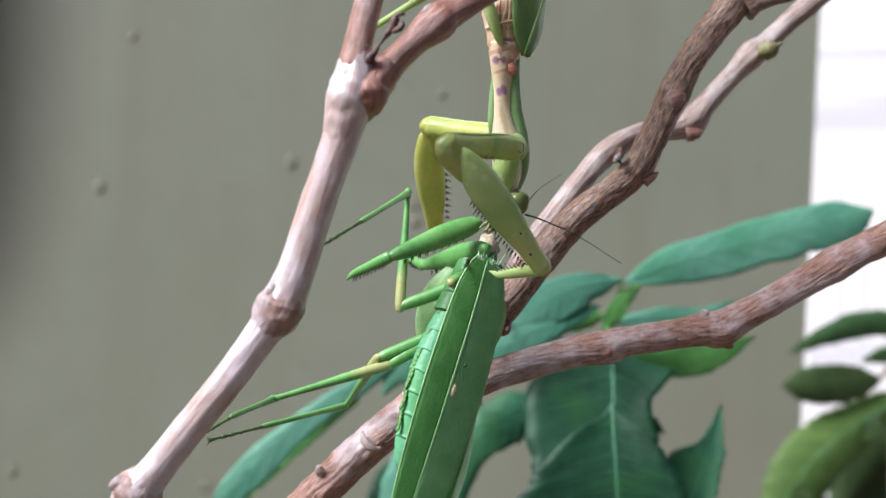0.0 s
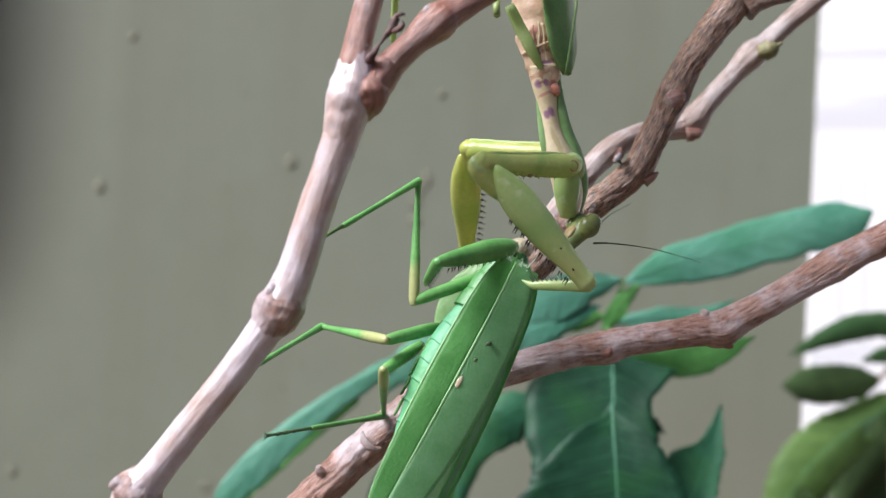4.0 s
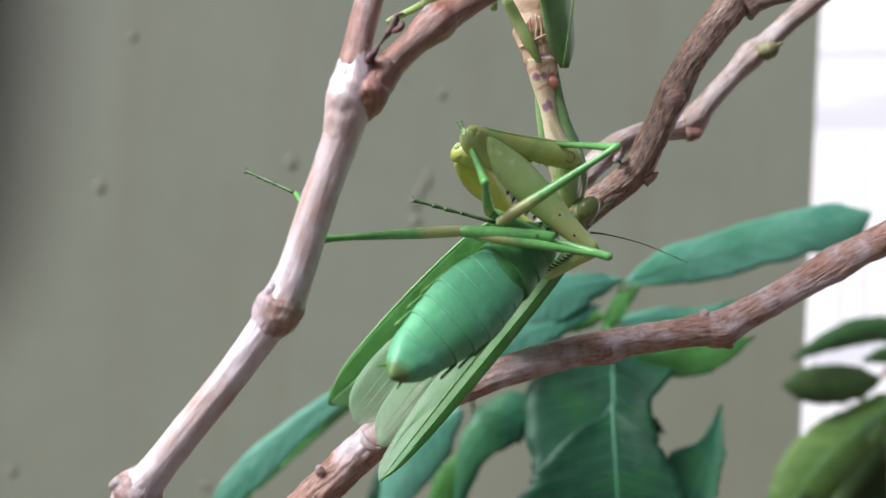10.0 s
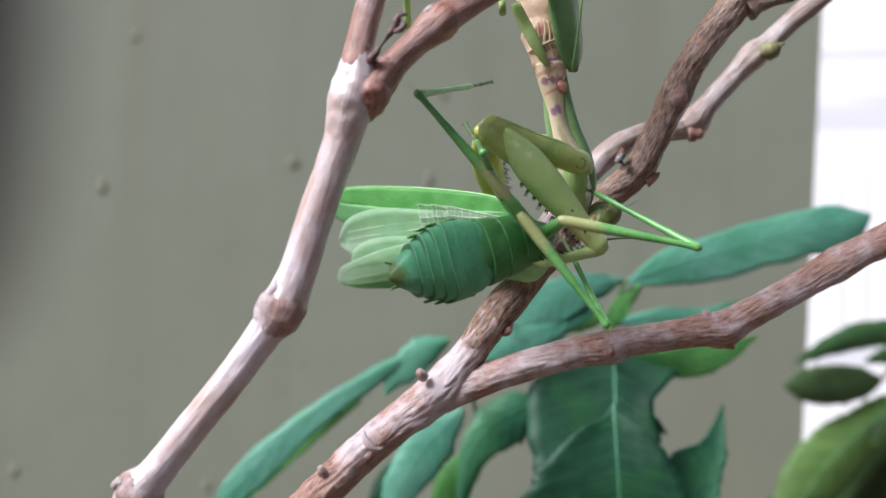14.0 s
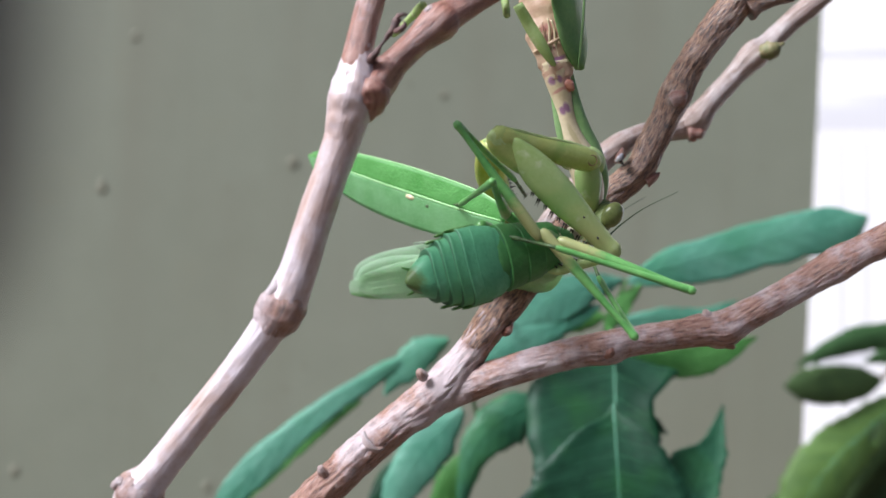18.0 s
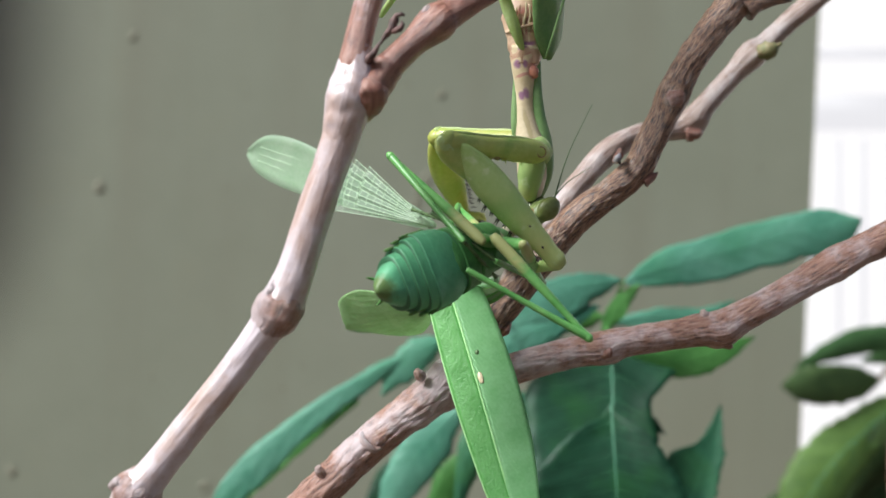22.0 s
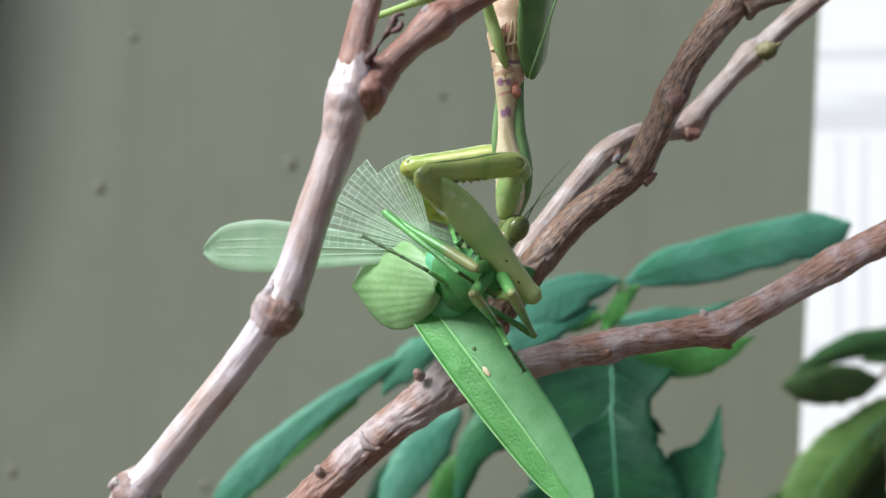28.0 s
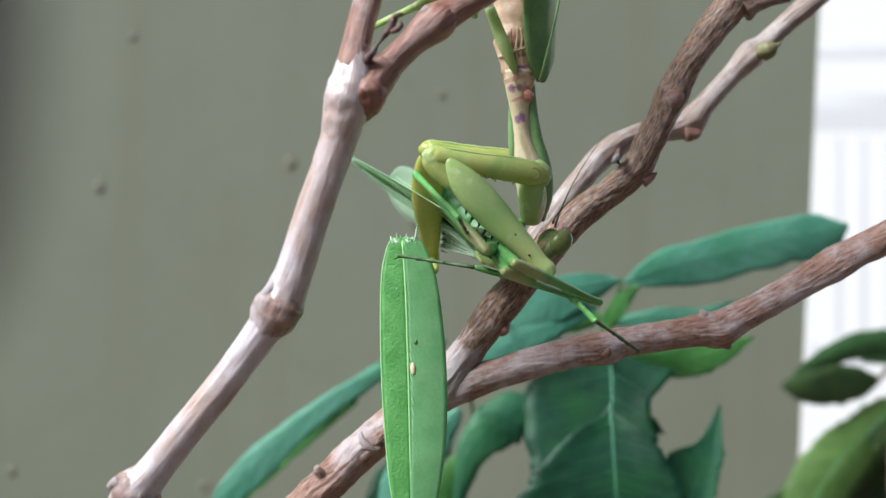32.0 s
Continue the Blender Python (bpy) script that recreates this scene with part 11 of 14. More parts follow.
    keyed(legs[3][0], [
    (0, 20.27, -5.37, -6.31, 12.2, 24.5, -49.3), (0.5, 20.33, -7.53, -3.63, 17.4, 60.9, -35.3), (1, 20.44, -8.97, -1.41, -2.8, 81.8, -62),
    (1.5, 21.06, -10.05, -0.23, -22.8, 72.4, -85.6), (2, 21.64, -10.98, 1.27, -25.6, 62.1, -92.5), (2.5, 20.77, -11.45, 1.82, -24.7, 60.6, -96.9),
    (3, 19.87, -11.9, 2.3, -23.6, 59, -101), (3.5, 20.36, -11.5, 2.54, -22.5, 58.7, -92.9), (5.5, 22.2, -11.02, 2.67, -15.3, 49, -67.6),
    (6, 23.12, -10.29, 2.97, -14, 45.6, -64.1), (6.5, 22.92, -10.42, 3.25, -12.8, 36.3, -68.5), (7, 23.23, -9.47, 3.71, -11.5, 24.3, -71.7),
    (7.5, 22.01, -10.08, 4.86, -15.2, 36, -84.4), (8, 20.74, -10.47, 6.28, -15, 39.1, -100.2), (8.2, 20.67, -5.25, 13.81, -19, -3.4, -90.6),
    (8.35, 18.93, -2.06, 17.88, -33.5, -41.6, -82), (8.43, 17.21, 6.49, 7.81, -112.1, -66.3, -2.7), (8.5, 15.48, 15.05, -2.26, -165.5, -30.1, 51.4),
    (8.7, 12.54, 8.44, -7.66, 171, 4.1, 64.3), (9, 12.8, 7.31, -4.18, 154.3, -3.7, 66.3), (9.5, 12.8, 7.82, -2.81, 151.5, -13.3, 54.7),
    (10, 12.95, 8.53, -2.07, 156.1, -22.3, 40), (10.5, 13.08, 8.24, -2.33, 156.4, -19.6, 41.2), (11, 13.19, 7.99, -2.78, 157.6, -17, 42),
    (11.5, 13.85, 8.04, -3.71, 160.2, -9.7, 46.2), (12, 14.14, 8.17, -5.66, 165.8, -0.5, 52.3), (12.5, 13.45, 7.82, -7.85, 173.1, 5, 55.7),
    (13, 13.65, 7.44, -8.35, 175.1, 5.2, 56.2), (13.5, 10.79, 6.81, -6.46, 162.8, -1.6, 61), (14, 8.07, 6.75, -6.47, 152.4, -7, 63.1),
    (14.5, 5.7, 3.27, -7.86, 142.8, 23.4, 103), (15.5, 9.8, 3.85, -3.53, 132, -1.6, 77.9), (16.5, 11.06, 0.15, -5.38, 161.5, -12.2, 45.8),
    (17, 8.09, 3.05, -6.41, 150, -4.7, 71.7), (17.5, 7.9, 2.58, -6.64, 152, -5.4, 69.6), (18, 7.68, 2.1, -6.89, 154, -5.6, 67.9),
    (18.25, 7.69, 1.99, -6.74, 152.3, -7.4, 66.6), (18.5, 7.7, 1.89, -6.64, 151.8, -10.4, 63), (19, 7.66, 1.59, -6.42, 148.5, -13.2, 62.2),
    (19.5, 8.99, 1.52, -4.54, 137, -13.8, 66.2), (20, 9.75, 1.19, -2.93, 129, -15.9, 69.1), (20.5, 9.82, 2.44, -2.96, 129.4, -12.8, 70.4),
    (21, 9.76, 3.72, -3.22, 131.1, -11.4, 70.2), (21.5, 9.11, 2.65, -4.29, 134.8, -11.7, 68.1), (22, 8.56, 1.45, -5.16, 131.2, -31.8, 87.1),
    (22.5, 8.48, 1.54, -5.49, 132.9, -42.7, 83.6), (23, 8.22, 1.62, -6.1, 139.5, -49.8, 74.7), (23.5, 8.36, 1.03, -5.6, 126.3, -59.5, 80.8),
    (24, 8.41, 0.47, -5.24, 103.5, -68.6, 96.7), (24.5, 9.45, 4.01, -3.81, 64.8, -63, 140), (24.75, 5.44, 4.26, -8.25, 170.5, -62.7, 40.4),
    (25, 1.43, 4.51, -12.69, -161, -24.6, 19), (25.5, -6.08, 1.7, -7.79, -141.8, 10.1, 50.2), (26.5, -4.72, 0.82, -9.01, -141.7, -2.2, 50),
    (27.5, -2.61, 0.36, -10.42, -143.7, -13, 49.6), (28, -4.9, 1.27, -8.99, -144, -3, 39.7), (28.4, -8.84, 8.12, -9.52, -119.3, -7.8, 16.8),
    (28.7, -8.47, 16.3, -5.11, -94.7, -7, -4.1), (29, -6.19, 17.98, -3.61, -84.8, -6.2, -10.6), (29.5, -3.91, 18.85, -2.92, -85.3, -4.8, -19.1),
    (30, -1.27, 19.52, -2.21, -83.7, -5.5, -28.3), (30.5, -3.99, 18.98, -1.65, -87.3, -2.2, -24.1), (31, -5.77, 18.36, -1.16, -89.5, -0.4, -20.4),
    (31.5, -8.56, 16.89, -1.66, -89.4, -0.5, -10.5), (32, -10.79, 15.34, -1.92, -93.1, 3.9, 1.4)
    ])
    keyed(legs[3][1], [
    (0, 31.07, -17.93, -13.87, 3.4, -44, -68.6), (0.5, 27.55, -12.65, -19.55, 13.4, -50.4, -60.9), (1, 21.66, -11.25, -19.44, 13.4, -45.3, -45.3),
    (1.5, 21.48, -15.55, -17.6, 2, -48.1, -35.6), (2, 21.27, -19.5, -14.82, -10.7, -49.2, -25.7), (2.5, 19.69, -20.33, -14.05, -10, -46.5, -26.4),
    (3, 18.08, -21.12, -13.31, -9.3, -43.7, -27.1), (3.5, 19.89, -20.96, -13.02, -9.4, -46.5, -25.4), (5.5, 26.75, -22.07, -11.08, -8.8, -55.3, -17),
    (6, 28.69, -21.75, -10.05, -8.1, -57.2, -14.4), (6.5, 28.3, -24.08, -7.53, -0.4, -59.7, -0.6), (7, 28.44, -25.24, -3.78, 8.5, -60.5, 13.9),
    (7.5, 23.46, -24.75, -5.84, -8.4, -53.6, 7), (8, 18.23, -24.38, -5.22, -17.4, -45.4, 0.9), (8.2, 20.48, -23.44, 14.88, -86.3, -30.3, 52.7),
    (8.35, 20.82, -15.56, 29.97, -111.4, 5.5, 67.1), (8.43, 23.07, 5.9, 18.42, -116.8, -49.6, 35.2), (8.5, 25.32, 27.36, 6.87, -1.1, -64.9, -106),
    (8.7, 20.42, 24.81, -8.97, 141.2, -74.9, 109.2), (9, 20.11, 23.96, -3, 95.9, -65.1, 143.6), (9.5, 23.04, 22.28, 1.4, 111.1, -52.1, 144.2),
    (10, 25.87, 19.36, 4.84, 121.3, -43.1, 137.5), (10.5, 25.99, 19.55, 3.78, 122.8, -44.6, 141), (11, 26.13, 19.66, 2.55, 123.6, -47.6, 139.8),
    (11.5, 26.28, 21, -0.65, 118.3, -59.1, 134.8), (12, 25.29, 22.57, -5.49, 123.8, -71.7, 112.3), (12.5, 23.68, 22.81, -9.45, 123.9, -81.7, 111.9),
    (13, 23.75, 22.51, -10, 127.8, -82.7, 153.1), (13.5, 19.62, 22.73, -5.96, 174.4, -57.7, 176.3), (14, 16.26, 22.87, -4.25, 173.9, -33.1, 174.8),
    (14.25, 9.1, 21.21, -9.67, -152.8, -31.9, -148.4), (14.5, 1.94, 19.56, -15.09, -122.4, -47.8, -113.3), (15.5, 13.63, 21.65, -3.04, -129.2, -25.2, -148),
    (16.5, 23.48, 12.91, -1.52, -169.5, -43.3, -171.4), (17, 13.8, 20.29, -4.9, -159, -29.3, -158.4), (17.5, 14.22, 19.58, -4.94, -155.9, -31.6, -153.2),
    (18, 14.49, 18.91, -5.12, -154, -33.3, -147.6), (18.25, 14.85, 18.57, -4.39, -151.3, -30.3, -144.2), (18.5, 15.82, 17.86, -3.34, -148.2, -31.1, -143.5),
    (19, 15.93, 17.28, -2.27, -144.9, -22.3, -135.5), (19.5, 16.12, 17.7, -0.18, -141.7, -8.4, -141.5), (20, 16.01, 17.55, 2.06, -144.9, 1.4, -150.3),
    (20.5, 15.78, 19.17, 1.08, -138.3, -3, -143), (21, 15.8, 20.53, 0.38, -134, -8.4, -137.3), (21.5, 15.77, 19.2, -0.6, -134.9, -10.2, -133.1),
    (22, 9.33, 16.92, 4.44, -125.3, 34.8, -77), (22.5, 9.98, 14.84, 6.87, -124.3, 42.5, -73.1), (23, 11.33, 12.97, 7.81, -127.9, 48, -72.7),
    (23.5, 9.84, 10.17, 10.09, -117.9, 53.6, -77.7), (24, 7.64, 7.06, 11.73, -123.1, 55.7, -97.6), (24.5, 3.12, 9.33, 12.42, -75.7, 62.7, -49.5),
    (25, 17.09, 9.91, -5.11, 157.1, 30.3, -160.3), (25.5, 5.41, 15.48, -10.97, 143.6, 6.5, -145), (26.5, 6.99, 14.76, -8.3, 138.9, 16.3, -139.7),
    (27.5, 8.89, 13.88, -6.32, 138.1, 25.1, -133.7), (28, 9.09, 12.9, -8.03, 139, 12.8, -140.8), (28.4, 8.44, 13.35, -7.05, 119, 11.9, -173.8),
    (28.7, 9.56, 15.01, -2.88, 99.6, 3.2, 160.8), (29, 11.61, 14.67, -1.66, 97.2, -4.3, 150.3), (29.5, 13.25, 12.91, -1.39, 93.7, -2, 143.8),
    (30, 14.7, 10.94, -0.47, 89.4, 0.3, 137.3), (30.5, 12.63, 11.56, -0.97, 89.3, 0.3, 141.8), (31, 11.3, 12, -1.03, 89, 0.4, 144.6),
    (31.5, 9.35, 13.57, -1.49, 91.3, -0.6, 151), (32, 7.38, 15.77, -3.16, 94.7, -2.5, 157.6)
    ])
    keyed(legs[3][2], [
    (0, 35.93, -30.36, -0.98, 75.2, 68.7, 34.7), (0.25, 34.62, -26.67, -3.12, 13, 17.1, -36.3), (0.5, 33.31, -22.98, -5.25, 14.5, -47.1, -58.7),
    (1, 30.84, -20.52, -6.25, 14.8, -50.7, -47.4), (1.5, 31.55, -22.75, -3.78, 2.3, -54.4, -36), (2, 32.2, -24.76, -0.79, -12.6, -56.1, -23.4),
    (2.5, 31.13, -26, -0.6, -11.6, -53.8, -24.1), (3, 30.03, -27.23, -0.5, -10.8, -51.5, -24.8), (3.5, 31.43, -26.45, 0.42, -11, -53.8, -23.3),
    (5.5, 36.84, -25.16, 4.17, -8.8, -55.3, -17), (6, 38.43, -24.25, 5.54, -6.8, -50.6, -15.5), (6.5, 37.66, -24.18, 8.49, -1.2, -40.5, -3.5),
    (7, 37.3, -23.04, 12.36, 2, -12.6, 9.5), (7.5, 34.38, -23.41, 9.09, -7.7, -47.2, 4.5), (8, 31.27, -24.18, 7.98, -19.6, -51.8, 5),
    (8.2, 30.18, -10.69, 24.23, -87.8, -30.1, 58.3), (8.35, 27.99, 1.46, 28.21, -109, 7, 70.1), (8.43, 25.57, 10.63, 25.94, -124.5, -38.2, 36),
    (8.5, 23.15, 19.8, 23.67, -57.9, -76, -63.2), (8.7, 18.83, 29.37, 8.95, 164.9, -52.9, 78), (9, 13.82, 28.59, 13.83, 145.2, -42.5, 86.1),
    (9.5, 13.79, 28.94, 16.03, 132.3, -45.4, 97), (10, 15.88, 28.53, 17.51, 126, -46, 103), (10.5, 15.73, 27.87, 16.81, 128.5, -46.1, 101.8),
    (11, 16.57, 27.72, 16.25, 132.6, -46, 99.4), (11.5, 19.57, 27.77, 15.26, 136.3, -53.9, 96.3), (12, 23.09, 27.96, 12.13, 148.6, -61, 82.7),
    (12.5, 22.68, 25.28, 8.91, 159.5, -69.9, 76.2), (13, 21.65, 23.58, 8.4, 152, -78.2, 97.6), (13.5, 9.73, 23.37, 9.72, 147.4, -62.3, 163),
    (14, 0.77, 24.28, 5.87, 167.3, -40.3, 171.8), (14.25, -1.11, 16.19, 2.26, -151.1, -40.7, -170.3), (14.5, -3, 8.11, -1.35, -107.9, -50.2, -156.4),
    (15.5, -0.61, 12.76, 4.85, -139.2, -26.7, -162.2), (16.5, 10.13, 10.89, 11.21, -173.6, -37.4, -173.4), (17, -1.24, 14.33, 4.19, -147.2, -42.1, -157.9),
    (17.5, 0.12, 12.45, 4.79, -145.9, -46.9, -160.1), (18, 1.41, 10.59, 5.07, -143.7, -51.7, -162.5), (18.25, 1.86, 9.2, 4.97, -141.4, -43.6, -148.8),
    (18.5, 3.06, 8.4, 6.24, -143.2, -34.4, -136.9), (19, 3.69, 5.25, 4.77, -144.9, -7.8, -113.3), (19.5, 1.75, 6.29, 2.53, -139.3, -10.2, -139),
    (20, -0.1, 8.36, 1.61, -150.9, -6, -161.1), (20.5, 0.99, 8.02, 2.04, -143.3, -5.5, -152.1), (21, 2.31, 8.09, 3.08, -138.5, -5.5, -142.5),
    (21.5, 3.29, 5.87, 2.67, -136.7, -9.8, -136.8), (22, 12.76, 2.08, -6.15, -133.4, -25.5, -144.4), (22.5, 13.96, 1.76, -5.67, -133.8, -29.1, -137.3),
    (23, 15.02, 1.11, -5.97, -138.3, -32.4, -127.8), (23.5, 12.19, -0.6, -4.83, -138.1, -28.4, -145.8), (24, 6.25, -3.29, -3.6, -153.6, -25.3, -167.2),
    (24.5, 8.65, 2.86, -4.07, -152.1, -29.6, -172.9), (24.75, 5.33, 3.69, -9.27, -173.2, -70.3, -140.6), (25, 2.01, 4.52, -14.47, 71.3, -59.7, -15.1),
    (25.5, -9.69, 4.9, -13.07, 75.7, -47.7, -22), (26.5, -6.58, 3.25, -13.52, 85.4, -52, -33.4), (27.5, -2.71, 1.73, -14.19, 100, -55, -45.7),
    (28, -4.94, 1.47, -12.13, 91.3, -52.6, -47), (28.4, -9.61, 11.41, -10.89, 93.3, -28.8, -60.3), (28.7, -7.93, 21.12, -3.91, 103.5, -3.7, -73.7),
    (29, -4.45, 23.84, -0.26, 116, 7.7, -75.8), (29.5, -1.72, 23.85, -0.74, 107.4, 5.2, -80.5), (30, 1.07, 23.52, -0.56, 100.5, 3.1, -85.5),
    (30.5, -1.95, 23.03, -1.08, 92.2, 0.6, -79), (31, -3.83, 22.74, -1.16, 84.9, -1.5, -75.4), (31.5, -6.87, 22.57, -1.29, 90.5, 0.2, -72.7),
    (32, -9.76, 22.83, -2.34, 92.7, 0.9, -69.6)
    ])
    keyed(arms[0][0], [
    (0, -3.45, -5.24, 2.85, -165.1, 16, -45.5), (0.5, -2.69, -5.05, 3.19, -169.9, -2.2, -47.9), (1, -1.93, -4.67, 3.63, -175.3, -14.5, -48.7),
    (1.5, -2.05, -3.1, 4.58, 177.2, -23, -47), (2, -2.13, -1.35, 5.08, 168.9, -30.9, -43.9), (2.5, -1.72, -1.31, 4.98, 169.3, -30.2, -43.1),
    (3, -1.32, -1.27, 4.88, 169.7, -29.4, -42.4), (3.5, -1.01, -1.23, 4.81, 169.7, -29.7, -42.7), (5.5, 0.25, -1.26, 4.55, 169, -29.3, -47.2),
    (6, 0.56, -1.28, 4.48, 169.2, -30.6, -44.7), (6.5, 0.49, -0.6, -1.63, 166.1, -15, -44.7), (7, 1.74, -0.35, -1.88, 160.4, -12, -37.3),
    (7.5, 1.37, -0.61, -1.76, 154.2, -12, -30.1), (8, 1.01, -0.89, -1.61, 146.1, -12, -21.3), (8.2, 0.81, -2.14, 0.33, 49.4, -46.7, 56.9),
    (8.35, -0.16, -4.42, 2.91, 20.6, -11.5, 70.9), (8.5, -1.63, -2.88, 7.94, 0.5, 26.7, 73.2), (8.7, -2.38, 0.95, 12.27, -23.4, 64.8, 57.7),
    (9, -5.97, 0.04, 10.98, -47.7, 51.8, 34.2), (9.5, -7, 0.66, 10.36, -47.3, 42.7, 28.2), (10, -7.1, 1.16, 10.33, -41.2, 37.5, 22.2),
    (10.5, -7.05, 0.88, 10.34, -40.8, 40.3, 21), (11, -6.93, 0.64, 10.41, -33.9, 40, 20.9), (11.5, -4.77, 1.48, 11.61, -30.5, 45.9, 23.4),
    (12, -1.76, 2.37, 12.56, -25.1, 55.3, 29.9), (12.5, 1.18, 0.99, 12.8, -14.6, 64.9, 34.6), (13, 2.25, -0.57, 12.8, -9, 64.3, 33.3),
    (13.5, -2.76, 0.03, 12.29, -19.2, 51.2, 21.1), (14, -6.72, 0.95, 10.55, -19.8, 39.8, 13.7), (14.5, -6.72, -0.86, 10.6, -72.7, 50.6, 29.9),
    (15.5, -7.41, 0.94, 10.51, -41, 26.6, 18.1), (16.5, -0.35, -1.69, 13.75, -5.2, 37.4, 5.4), (17, -2.14, 1.98, 13.37, -33.1, 42.2, 22.2),
    (17.5, -0.94, 1.37, 13.88, -32.9, 43.7, 23.8), (18, 0.3, 0.73, 14.34, -33.8, 45.9, 26.1), (18.25, -1.76, 0.87, 13.45, -36.7, 44.4, 26.5),
    (18.5, -3.7, 0.88, 12.42, -32, 37.2, 27.7), (19, -7.37, 0.81, 10.1, -45.4, 40.8, 27.8), (19.5, -9.42, -1.73, 8.22, -43.3, 27.4, 20.9),
    (20, -11.22, -3.99, 5.73, -35.8, 17, 15.6), (20.5, -10.63, -3.67, 6.63, -41.5, 20.8, 17.1), (21, -10, -3.24, 7.5, -42.8, 22.6, 18.7),
    (21.5, -9.42, -2.39, 8.22, -46.9, 28, 20.1), (22, -8.84, -1.59, 8.84, -50.2, 33.2, 23.5), (22.5, -8.73, -1.22, 8.98, -41.5, 35.2, 21),
    (23, -8.21, -0.73, 9.51, -33.3, 38.9, 20.3), (23.5, -8.9, -0.19, 8.83, -31.4, 31.7, 17.1), (24, -9.42, 0.32, 8.23, -30.5, 26.4, 14.4),
    (24.5, -9.45, -0.2, 8.18, -12.7, 21.7, 5.2), (24.75, -1.18, -0.69, 9.24, -14.1, 61.3, -16.3), (25, 7.09, -1.17, 10.29, -134.7, 73.4, -153.7),
    (25.5, 9.15, -1.17, 8.52, 108, 52, 151.7), (26.5, 8.82, -0.39, 8.85, 104.4, 53.5, 152.2), (27.5, 9.32, -0.11, 8.52, 80.2, 50.8, 152.4),
    (28, 8.3, 1.84, 9.44, 101.9, 49.9, 153.7), (28.4, 4.64, -3.24, 5.1, 98.1, 31.9, 126.5), (28.7, 0.25, -3.73, 2.63, 100.8, 12.4, 106.9),
    (29, -0.49, -4.3, 1.47, 104.3, 4.9, 101), (29.5, -0.49, -4.11, 1.23, 109.4, 6.7, 97.1), (30, -0.53, -3.95, 0.95, 108.6, 6.2, 93),
    (30.5, -0.42, -4.16, 1.03, 104.6, 4.9, 99.2), (31, -0.52, -4.4, 0.97, 94.6, 1.5, 102.7), (31.5, 0.97, -3.62, 0.7, 97.4, 2.2, 109.3),
    (32, 2.15, -2.76, 0.13, 110.3, 6.5, 112.4)
    ])
